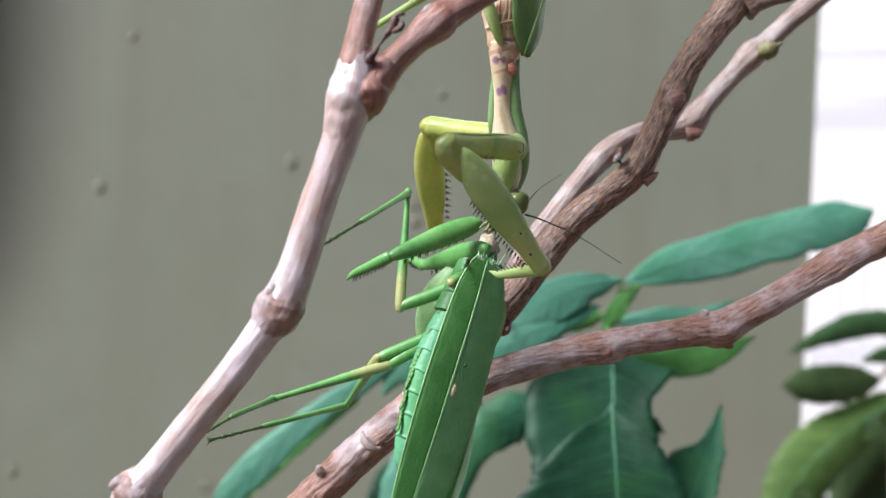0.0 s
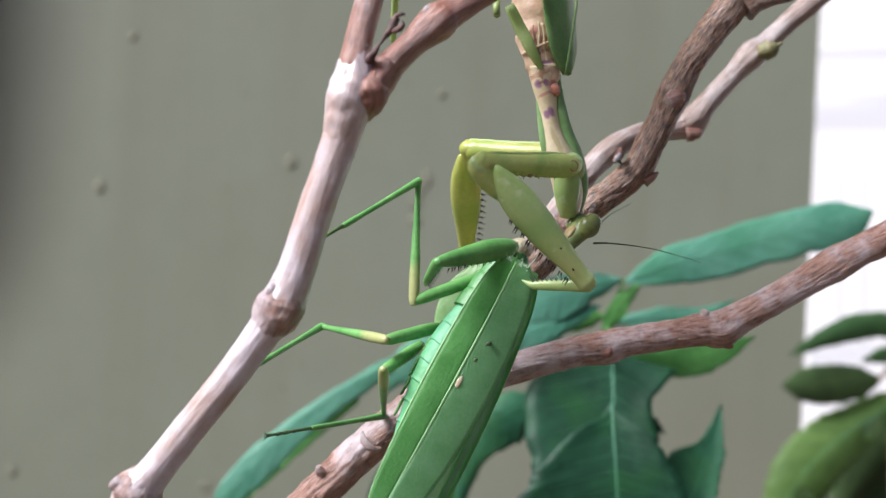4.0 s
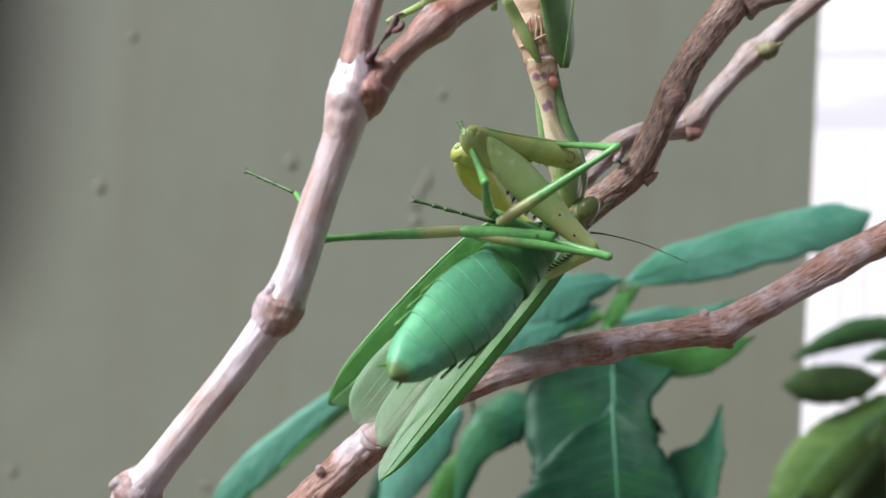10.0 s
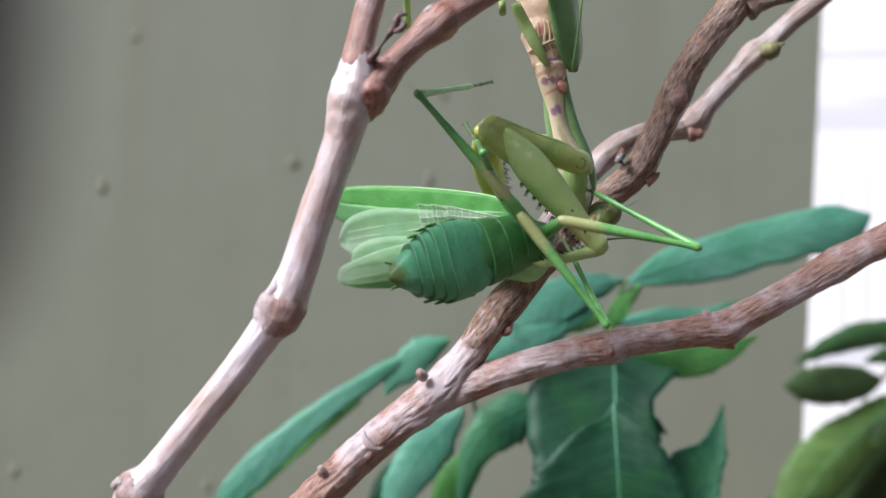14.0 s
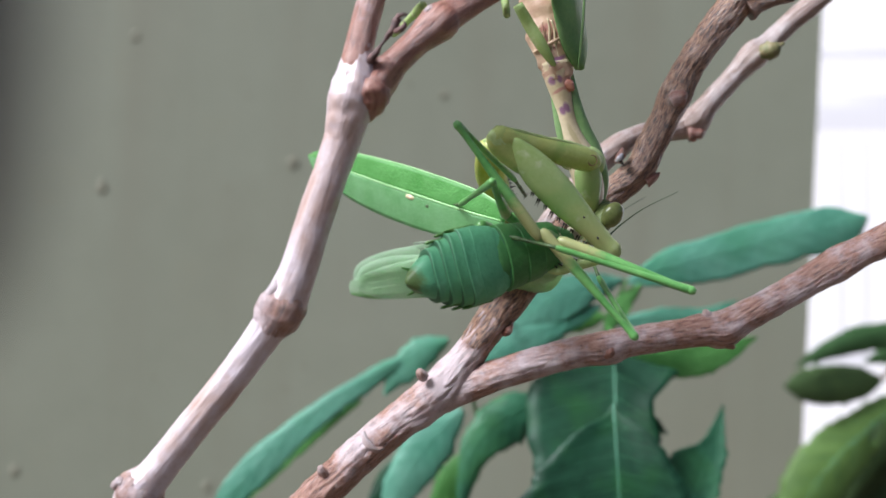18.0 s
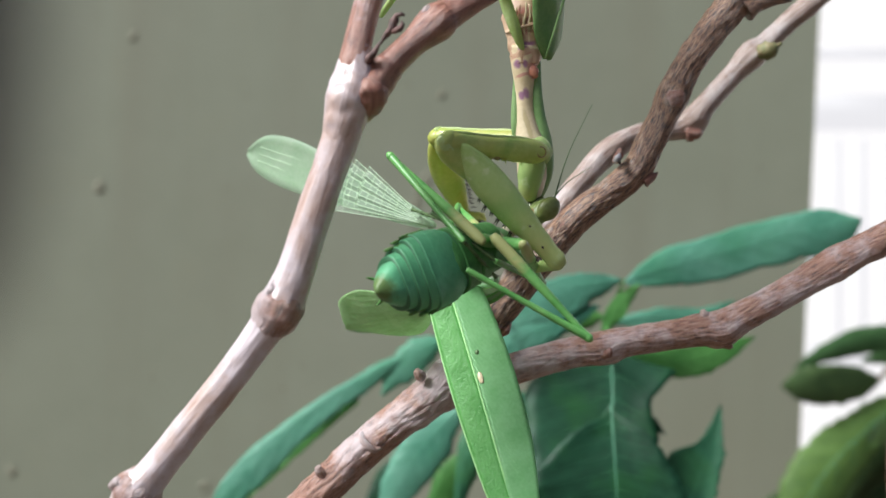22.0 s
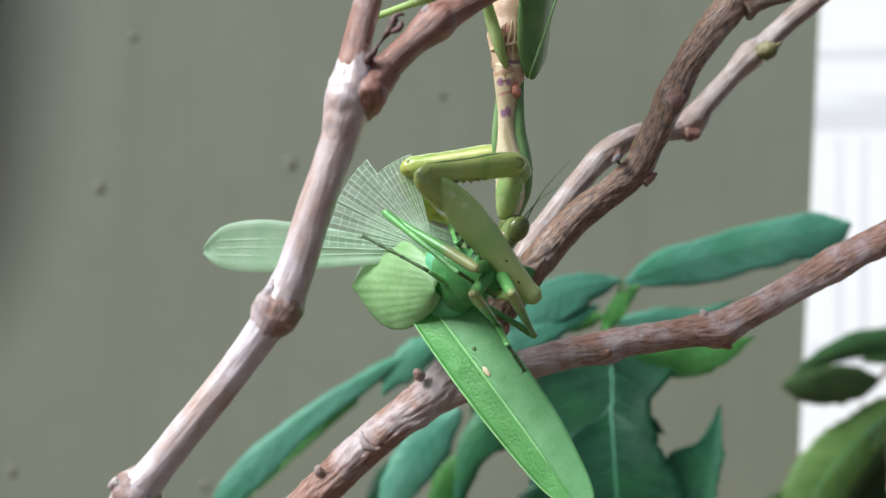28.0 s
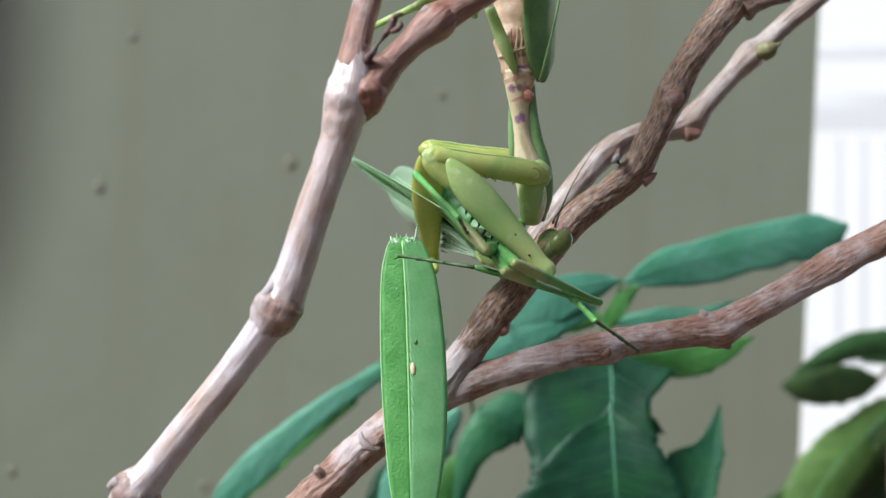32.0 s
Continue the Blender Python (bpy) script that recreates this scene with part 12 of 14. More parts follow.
    keyed(arms[0][1], [
    (0, 6.4, -15.26, -1.18, 29.6, 55.8, -21.6), (0.5, 7.11, -15.9, 3.75, 27.6, 62.3, -18.1), (1, 7.41, -15.31, 7.28, 18.4, 67.4, -24.6),
    (1.5, 7.12, -12.94, 10.3, 17.5, 71.6, -2.5), (2, 6.92, -10.05, 12.58, 8.7, 70.5, 21.5), (2.5, 7.51, -9.94, 12.33, -0.3, 72, -0.8),
    (3, 8.09, -9.85, 12.07, -9.1, 70.5, -22.9), (3.5, 8.32, -9.85, 12.06, -6.1, 71.6, -14.9), (5.5, 8.91, -10.62, 11.7, 6.4, 70, 16.4),
    (6, 9.51, -10.12, 11.94, 9.7, 68.9, 25.8), (6.5, 7.72, -7.75, 1, 28, 72.2, 71.2), (7, 7.34, -4.62, -1, 26, 63.4, 108.5),
    (7.5, 7.45, -4.13, -1, 25.5, 64, 107.6), (8, 7.41, -3.38, -1, 25.2, 64.2, 107.2), (8.2, 6.29, 6.26, 10.97, -172.7, 61.3, -98.5),
    (8.35, 4.54, 9.12, 5.82, -160.5, 18.8, -91.4), (8.5, 2.15, 9.63, 1.37, -154.4, -24.2, -88.2), (8.7, 0.94, 6.2, -0.96, -157.3, -66.2, -85.8),
    (9, 1.5, 5.11, -0.52, -114.6, -61, -130), (9.5, 2.46, 5.74, 0.44, -111.7, -52.2, -140.6), (10, 3.65, 5.54, 1.43, -116.2, -45.9, -145.3),
    (10.5, 3.36, 4.89, 0.88, -120.3, -46.1, -145.3), (11, 3.54, 4.62, 1.01, -125, -47.1, -144.8), (11.5, 4.57, 5.52, 1.11, -130.5, -52.7, -139.5),
    (12, 5.45, 6.51, 0.53, -142.7, -59.9, -128.1), (12.5, 6.28, 4.52, -0.44, -161.1, -64.1, -116.9), (13, 7.56, 2.91, -0.38, -166.7, -64.6, -117.3),
    (13.5, 5.79, 3.32, 0.89, -146.4, -55.2, -139.2), (14, 4.2, 3.6, 1.18, -140, -44.2, -150.4), (14.5, 1.32, 3.77, -0.71, -88.7, -59.7, -141.1),
    (15.5, 5.02, 5, 3.96, -107.5, -38, -152.3), (16.5, 11.23, -0.61, 4.87, -144.7, -49, -151.2), (17, 7.89, 6.07, 3.54, -116.1, -54.5, -140.8),
    (17.5, 8.73, 5.63, 3.77, -115.5, -57.2, -137), (18, 9.44, 5.21, 3.84, -116, -59.7, -132.4), (18.25, 7.6, 5.52, 3.22, -111.1, -59.4, -133.2),
    (18.5, 6.61, 6.3, 3.58, -107.2, -59.5, -133.2), (19, 2.42, 5.98, 0.55, -97.3, -59.3, -135.2), (19.5, 2.71, 2.91, 1.49, -93.6, -46, -146.1),
    (20, 2.25, -0.23, 1.46, -100.4, -33.5, -150.9), (20.5, 2.44, 0.35, 1.45, -97.1, -36.4, -150.6), (21, 2.79, 1.08, 1.88, -94.5, -39.6, -150),
    (21.5, 2.71, 2.04, 1.35, -90.5, -45, -148.8), (22, 2.38, 3.29, 0.83, -88.8, -50.5, -146.8), (22.5, 2.44, 3.06, 0.55, -100.7, -50.2, -144.9),
    (23, 2.45, 3.22, 0.32, -112.8, -52.2, -142.3), (23.5, 2.98, 3.48, 1.13, -111, -45.7, -147.6), (24, 3.27, 3.58, 1.73, -111.9, -38.8, -151.7),
    (24.5, 4.08, 1.04, 2.77, -130.7, -27.5, -158.8), (24.75, 3.71, -0.99, -0.47, -154.1, -65.3, -161.1), (25, 3.35, -3.02, -3.72, 54.4, -72.8, -31.7),
    (25.5, 1.23, 3.11, -3, 108.1, -37.7, -27), (26.5, 1.14, 3.66, -2.91, 116.4, -38.6, -26.5), (27.5, 1.13, 4.17, -2.82, 124.2, -42, -26.8),
    (28, -0.14, 6, -1.75, 116.5, -36.1, -24.8), (28.4, -2.75, 6.75, -2.62, 119.8, -18.4, -51.5), (28.7, -3.91, 9.93, -0.5, 120.5, 2, -71.1),
    (29, -3.27, 10, 0.22, 113.5, 8.2, -78.7), (29.5, -2.28, 10.3, -0.48, 110.5, 7.2, -83), (30, -1.3, 10.57, -0.63, 107.6, 6.2, -87.9),
    (30.5, -2.75, 10.23, -0.21, 113.3, 8, -80.7), (31, -3.73, 9.86, 0.58, 120.1, 10.1, -75.7), (31.5, -3.86, 10.17, 0.13, 111.8, 7.5, -72.1),
    (32, -3.39, 10.67, -1.53, 102.7, 4.4, -69.5)
    ])
    keyed(arms[1][0], [
    (0, -0.35, -2.83, 3.73, -122.8, 76.7, 2.2), (0.5, -0.24, -2.56, 3.91, -133.5, 77.8, -4.1), (1, -0.06, -2.25, 4.09, -153.6, 79.6, -21.4),
    (1.5, 0.09, -0.98, 4.48, 170.2, 71.3, -59.3), (2, 0.27, 0.33, 4.55, 159.5, 60.1, -71.6), (2.5, 0.37, 0.15, 4.52, 158.6, 62.3, -71.7),
    (3, 0.48, -0.04, 4.5, 157.6, 64.5, -71.6), (3.5, 0.46, 0.1, 4.5, 154.4, 69.7, -69.7), (5.5, 0.45, 0.66, 4.5, 165, 84.1, -22),
    (6, 0.47, 0.82, 4.5, -158.5, 81.3, 36.5), (6.5, -0.13, 0.7, -1.5, 177.4, 85.3, -3.7), (7, 0.59, 0.08, -1.65, 34.8, 88.7, -148.8),
    (7.5, 1.18, -0.7, -1.71, 73.1, 84.2, -109.8), (8, 1.81, -1.45, -1.67, 57.7, 80, -115.2), (8.2, 1.5, -2.38, 0.47, 82.4, 30.5, -95.2),
    (8.35, 0.48, -4.54, 2.96, 88.5, -9.7, -94.8), (8.5, -1.01, -3.1, 7.92, 96.8, -49.9, -97.5), (8.7, -1.79, 0.38, 12.38, 169.8, -85.5, -174.4),
    (9, -5.69, -1.16, 11.13, 154.9, -66.2, -175.8), (9.5, -6.96, -0.52, 10.39, 164.2, -58.2, -178.3), (10, -7.27, 0.05, 10.2, 134.5, -54.6, -174.9),
    (10.5, -7.32, -0.13, 10.14, 94, -53.7, -173.1), (11, -7.29, -0.28, 10.16, 125.7, -58.6, -173.7), (11.5, -5.19, 0.62, 11.39, 129.5, -65.8, -171.9),
    (12, -2.24, 1.57, 12.41, 121.8, -74.9, -168.1), (12.5, 0.57, 0.31, 12.71, 62.3, -80.7, -148), (13, 1.54, -1.1, 12.72, 78.6, -84.9, -136.3),
    (13.5, -3.5, -0.37, 12.02, 115.9, -72.3, -170), (14, -7.45, 0.73, 10.11, 103.9, -60.2, -172.4), (14.5, -7.02, -1.66, 10.37, 97.1, -53.2, -173.3),
    (15.5, -8.01, 0.8, 9.83, 124.5, -43.8, -175.2), (16.5, -0.99, -1.02, 13.43, 121.8, -70.3, -161), (17, -2.98, 2.25, 12.85, 115.5, -60.6, -171.9),
    (17.5, -1.81, 1.74, 13.38, 119.3, -62.9, -170.9), (18, -0.6, 1.2, 13.85, 115.6, -64.3, -170.5), (18.25, -2.66, 1.35, 12.92, 118.3, -62.4, -171.2),
    (18.5, -4.6, 1.39, 11.86, 172.6, -68.3, -177.5), (19, -8.27, 1.35, 9.44, 126.1, -57.2, -172.9), (19.5, -10.1, -1.05, 7.47, 121.6, -45.4, -173.6),
    (20, -11.69, -3.14, 5.05, 105.9, -36, -173.9), (20.5, -11.15, -2.93, 5.9, 93.2, -36.1, -173.8), (21, -10.59, -2.61, 6.73, 116.3, -40, -174.1),
    (21.5, -10.09, -1.93, 7.44, 114.6, -43.6, -172.6), (22, -9.59, -1.28, 8.09, 129.8, -48.4, -174.4), (22.5, -9.48, -0.79, 8.33, 112.2, -51.5, -171.9),
    (23, -8.98, -0.2, 8.98, 111, -57.4, -171.5), (23.5, -9.58, 0.36, 8.24, 119.1, -52.3, -172.3), (24, -10.01, 0.9, 7.62, 104.8, -45.2, -173),
    (24.5, -9.8, 0.65, 7.76, 55.9, -36.7, -173.6), (24.75, -1.35, 0.24, 9.03, 41.4, -78.5, -165.8), (25, 7.1, -0.18, 10.29, -122.7, -58.9, -7.8),
    (25.25, 7.82, -0.49, 9.75, 157.7, -50.2, 6.4), (25.5, 8.55, -0.8, 9.21, 95.3, -39.6, -1.3), (25.83, 8.42, -0.62, 9.31, 47.8, -39.1, -3.3),
    (26.17, 8.29, -0.44, 9.42, 0.2, -40, -5.1), (26.5, 8.16, -0.26, 9.52, -48.3, -41.6, -5.5), (27, 8.38, -0.23, 9.32, -85.5, -47.6, -9.3),
    (27.5, 8.6, -0.19, 9.11, -127.6, -53.9, -6.5), (27.75, 8.14, 0.79, 9.61, -82.1, -46.1, -9.8), (28, 7.68, 1.77, 10.11, -42.6, -38.9, -4.8),
    (28.4, 4.14, -3.28, 5.86, -31.7, -22.9, -35), (28.7, -0.16, -3.89, 3.42, -19.7, -1.9, -56.1), (29, -0.83, -4.49, 2.28, -28.6, 4.6, -63),
    (29.5, -0.85, -4.28, 2.03, -21.4, 6, -66.8), (30, -0.91, -4.09, 1.74, -31.7, 4.4, -71.9), (30.5, -0.89, -4.4, 1.74, -21.7, 5.9, -65),
    (31, -1.07, -4.74, 1.57, -15.7, 5, -60.3), (31.5, 0.49, -3.97, 1.35, -54.9, 2.5, -57.6), (32, 1.75, -3.09, 0.83, -30.8, 4.5, -53.2)
    ])
    keyed(arms[1][1], [
    (0, 3, -2.7, -10.5, -142.5, 70, 129.7), (0.5, 2.83, -2.78, -10.39, -125.2, 78.6, 152.1), (1, 2.4, -3.22, -10.29, -69.9, 81.4, -147.3),
    (1.5, 2.48, -5.01, -9.37, -67.1, 87.9, -113), (2, 2.57, -6.59, -8.12, -2.4, 84.3, -3.5), (2.5, 2.51, -6.31, -8.42, -1.8, 83, -2.8),
    (3, 2.46, -6.02, -8.7, -1.5, 81.8, -2.5), (3.5, 2.21, -4.66, -9.21, 67.5, 82.6, 101.8), (4.5, 2.03, -2.28, -9.63, 36.5, 52.7, 113.7),
    (5.5, 1.84, 0.1, -10.04, 10.1, 28.3, 137.7), (6, 2.26, 2.14, -9.95, 9.5, 23.5, 137.5), (6.5, 1.07, 0.62, -16.08, 11.9, -34.4, 116.5),
    (7, 0.32, -0.09, -16.27, 13, -31.2, 95.8), (7.5, 0.67, -2.1, -16.26, 14.3, -30.3, 97.2), (8, 0.73, -3.74, -16.08, 16.2, -30.8, 97.2),
    (8.2, 0.35, -14.93, -6.95, 17.8, 18, 92.6), (8.35, -0.73, -18.9, 5.43, 12.6, 57.2, 88.2), (8.5, -2.24, -12.44, 19.1, -131.1, 82.1, -51),
    (8.7, -2.94, 0.26, 26.95, -165.6, 46.7, -85.7), (9, -11.57, -1.59, 24.52, -135, 50.6, -71.6), (9.5, -14.66, -0.75, 22.82, -121.3, 52.1, -67.4),
    (10, -15.7, -0.7, 22.12, -109.8, 57.4, -65.7), (10.5, -15.91, -1.18, 21.92, -108.6, 59.6, -64.4), (11, -14.87, -1.12, 22.63, -112.5, 63, -72),
    (11.5, -11.13, -0.22, 24.73, -126.1, 64.2, -82.9), (12, -5.98, 0.78, 26.52, -146.7, 63.9, -98.4), (12.5, -1.44, -0.94, 27.14, -165.6, 64.2, -118.2),
    (13, 0.61, -2, 27.29, -171.2, 62.7, -128.8), (13.5, -7.87, -1.14, 25.96, -140.1, 70.1, -102.8), (14, -14.65, -0.24, 22.8, -99.1, 72.9, -69.2),
    (14.5, -15.73, -2.67, 22.08, -124.3, 42.8, -37.9), (15.5, -18.53, -0.08, 19.95, -75.2, 56.7, -39.2), (16.5, -5.66, -2.63, 27.2, 179.3, 80.1, 179.1),
    (17, -10.08, 1.25, 25.59, -98.8, 72.8, -69.5), (17.5, -8.38, 0.69, 26.4, -105.2, 74, -77.1), (18, -6.86, 0.16, 27.03, -110.8, 74.5, -82.6),
    (18.25, -9.36, 0.32, 25.88, -103.7, 73.5, -74.9), (18.5, -10, 1.15, 25.45, -117.9, 71.2, -90.7), (19, -16.13, 0.36, 21.73, -90, 69.3, -58.8),
    (19.5, -20.3, -2.2, 17.89, -56.2, 66.2, -34.9), (20, -23.46, -4.39, 13.64, -26.6, 63, -15.9), (20.5, -22.9, -4.2, 14.52, -36.2, 61.6, -20.7),
    (21, -21.73, -3.76, 16.13, -46.6, 62.8, -27.5), (21.5, -20.6, -3.29, 17.52, -58.5, 62.9, -34.1), (22, -19.25, -2.23, 19.02, -74.7, 62.7, -43.4),
    (22.5, -18.49, -2.06, 19.77, -69.7, 70, -45.5), (23, -16.78, -1.37, 21.3, -79.8, 76.9, -60.4), (23.5, -18.45, -0.84, 19.81, -56.9, 75.4, -41.6),
    (24, -20.24, -0.35, 17.99, -35.1, 71.6, -23.6), (24.5, -21.46, -0.66, 16.5, 21.6, 67.4, 13.2), (24.75, -3.44, -0.93, 19.66, -174.2, 70.7, 157.2),
    (25, 14.57, -1.2, 22.82, -152.8, 30.9, 155.7), (25.5, 19.82, -1.06, 18.52, 158.6, 13.3, -165.7), (26.5, 19.05, -1.31, 19.22, 156.2, 18, -163.3),
    (27.5, 17.16, -1.17, 20.93, 144.6, 31.2, -156.3), (28, 19.02, 0.82, 19.3, 150.9, 17.3, -160.5), (28.4, 15.18, -11.01, 11.55, 135.3, 6.8, 171.6),
    (28.7, 7.99, -16.03, 3.9, 121.8, -8.6, 152.4), (29, 5.8, -17.48, 1.12, 119.9, -16.2, 145.4), (29.5, 4.87, -17.65, 0.5, 122.8, -18.2, 141.4),
    (30, 3.62, -17.95, 0.61, 122.8, -17.6, 135.9), (30.5, 5.26, -17.58, 0.25, 117.3, -15.3, 144.3), (31, 6.15, -17.39, 0.3, 108.1, -10.3, 149.7),
    (31.5, 8.31, -16.31, 0.7, 112.8, -11.8, 151.9), (32, 10.48, -14.77, -0.31, 121.9, -17.2, 154.8)
    ])
    keyed(cover_a, [
    (0, 1.2, -3.39, 5.43, 13.6, -4.8, -0.5), (0.5, 1.11, -2.82, 5.76, 13, -5, -0.7), (1, 1.12, -2.22, 6.01, 12.2, -4.4, -1.2),
    (1.5, 1.03, -0.94, 6.36, 5.9, -4.2, -1.3), (2, 0.95, 0.4, 6.45, -0.3, -4.1, -1.5), (2.5, 0.99, 0.16, 6.44, -0.2, -4.3, -1),
    (3, 1.02, -0.08, 6.43, -0.1, -4.5, -0.6), (3.5, 1.03, -0.09, 6.43, 0, -4.6, 0.1), (5.5, 1.08, -0.19, 6.42, 0.4, -4.6, 1.8),
    (6, 1.09, -0.19, 6.41, 0.7, -4.5, 3.1), (6.5, 1.21, -0.26, 6.39, 4.2, -4.6, 0.8), (7, 1.34, -0.3, 6.36, 8, -4.7, -0.2),
    (7.5, 1.48, 0.02, 6.36, -1.1, -4.7, 0.2), (8, 1.64, 0.35, 6.33, -10, -4.7, 0.9), (8.2, 0.97, 4.39, 3.22, -60.5, -4.4, 5.3),
    (8.35, 0.2, 0.23, 0.38, -99.6, -3.2, -15.8), (8.43, 0.35, -0.7, 2.29, -143.8, -9.3, -15.1), (8.5, 0.51, -1.63, 4.21, 171.1, -13.1, -10.2),
    (8.7, -0.79, 2.15, 8.49, 159, -20.6, 5.7), (9, -2.34, 2.98, 8.38, 171.3, -28, -2.8), (9.5, -3.31, 3.82, 8.08, 173.2, -41.5, -5.5),
    (10, -3.39, 4.63, 8.17, 179.2, -64.6, -13.3), (10.5, -3.42, 4.58, 8.06, 176.6, -60.7, -10.1), (11, -3.37, 4.57, 7.98, 173.9, -53.1, -6.5),
    (11.5, -1.51, 5.13, 8.8, 173.8, -44.2, -7.8), (12, 0.98, 5.74, 9.24, 172.6, -32.4, -8.4), (12.5, 2.75, 5.64, 8.99, 168.5, -27.7, -6.3),
    (13, 3.37, 5.49, 8.89, 165.4, -26.2, -3.5), (13.5, -0.2, 3.79, 8.95, 158.4, -55.5, 10), (14, -3.09, 3.58, 8.06, 128, -70.4, 48),
    (14.5, -5.74, 1.02, 6.31, 133.5, -80.7, 37.5), (15.5, -4.93, 3.09, 7.27, 2.8, -77.7, 165.9), (16.5, 2.07, 0.83, 10.48, 166.7, -63.6, -3),
    (17, -0.58, 4.82, 9.63, 133.4, -27.7, 57.7), (17.5, 3.15, 6.21, 11.62, 129.6, -61.5, 52.9), (18, 1.55, 5.16, 10.47, 128.3, -60.7, 58.2),
    (18.25, 1.29, 5.47, 12.91, -161.6, -69.3, -43.7), (18.38, 2.64, 5.33, 15.06, -144.4, -23.6, -66.4), (18.5, 4, 5.2, 17.21, -144.9, 23.2, -75.4),
    (19, 2.28, 10.55, 17.13, -144.3, 11.1, -65.3), (19.5, -0.95, 5.74, 17.53, -133.6, 0.6, -72.4), (20, -3.91, -0.42, 16.42, -122.5, 11.9, -75.1),
    (20.5, -3.25, 1.93, 16.91, -126, 3.1, -75.7), (21, -3.03, 0.72, 16.57, -126.5, 9.7, -73.6), (21.5, -2.96, 6.19, 15.7, -136.1, -9.6, -63.1),
    (22, -2.49, 0.72, 15.2, -132.8, 15.8, -68.2), (22.5, -2.47, -2.45, 14.4, -133.7, 25.8, -73.4), (23, -1.54, -2.88, 14.16, -140, 30.7, -84),
    (23.5, 1.25, -0.96, 17.59, -133.2, 30.9, -83.1), (24, -1.88, -0.62, 16.15, -126.7, 39.7, -91), (24.5, -0.6, -3.12, 18.79, -123.2, 53.3, -100.4),
    (24.75, 7.51, -11.83, 11.65, -172.7, 31.4, -141.1), (25, 15.62, -20.54, 4.52, 163.3, -3.4, -152.8), (25.5, 18.59, 0.25, -2.25, 127.4, 18.8, -109.8),
    (26.5, 19.28, 4.47, -1.64, 130.7, 21.1, -108.3), (27.5, 19.32, 8.52, 0.28, 136.7, 22.3, -106.5), (28, 18.17, 3.16, -1.28, 134.9, 6.7, -120.9),
    (28.4, 16.64, 2.31, -8.96, 112, 18, -144.2), (28.7, 11.87, 3.12, -6.67, 81.9, 36.9, -167.7), (29, 11.83, 2.68, -8.54, 80.3, 35.6, -166.8),
    (29.5, 10.59, 1.17, -8.63, 80.6, 34.4, -170.9), (30, 9.25, -0.23, -8.61, 80.9, 32.8, -175.6), (30.5, 13.19, 2.87, -6.44, 79.1, 39.9, -169.4),
    (31, 7.57, 0.48, -4.75, 73.4, 35.5, -176.1), (31.5, 10.22, 3.1, -9.47, 73.4, 32.7, -173), (32, 10.02, 3.72, -10.67, 80.8, 32.6, -157.2)
    ])
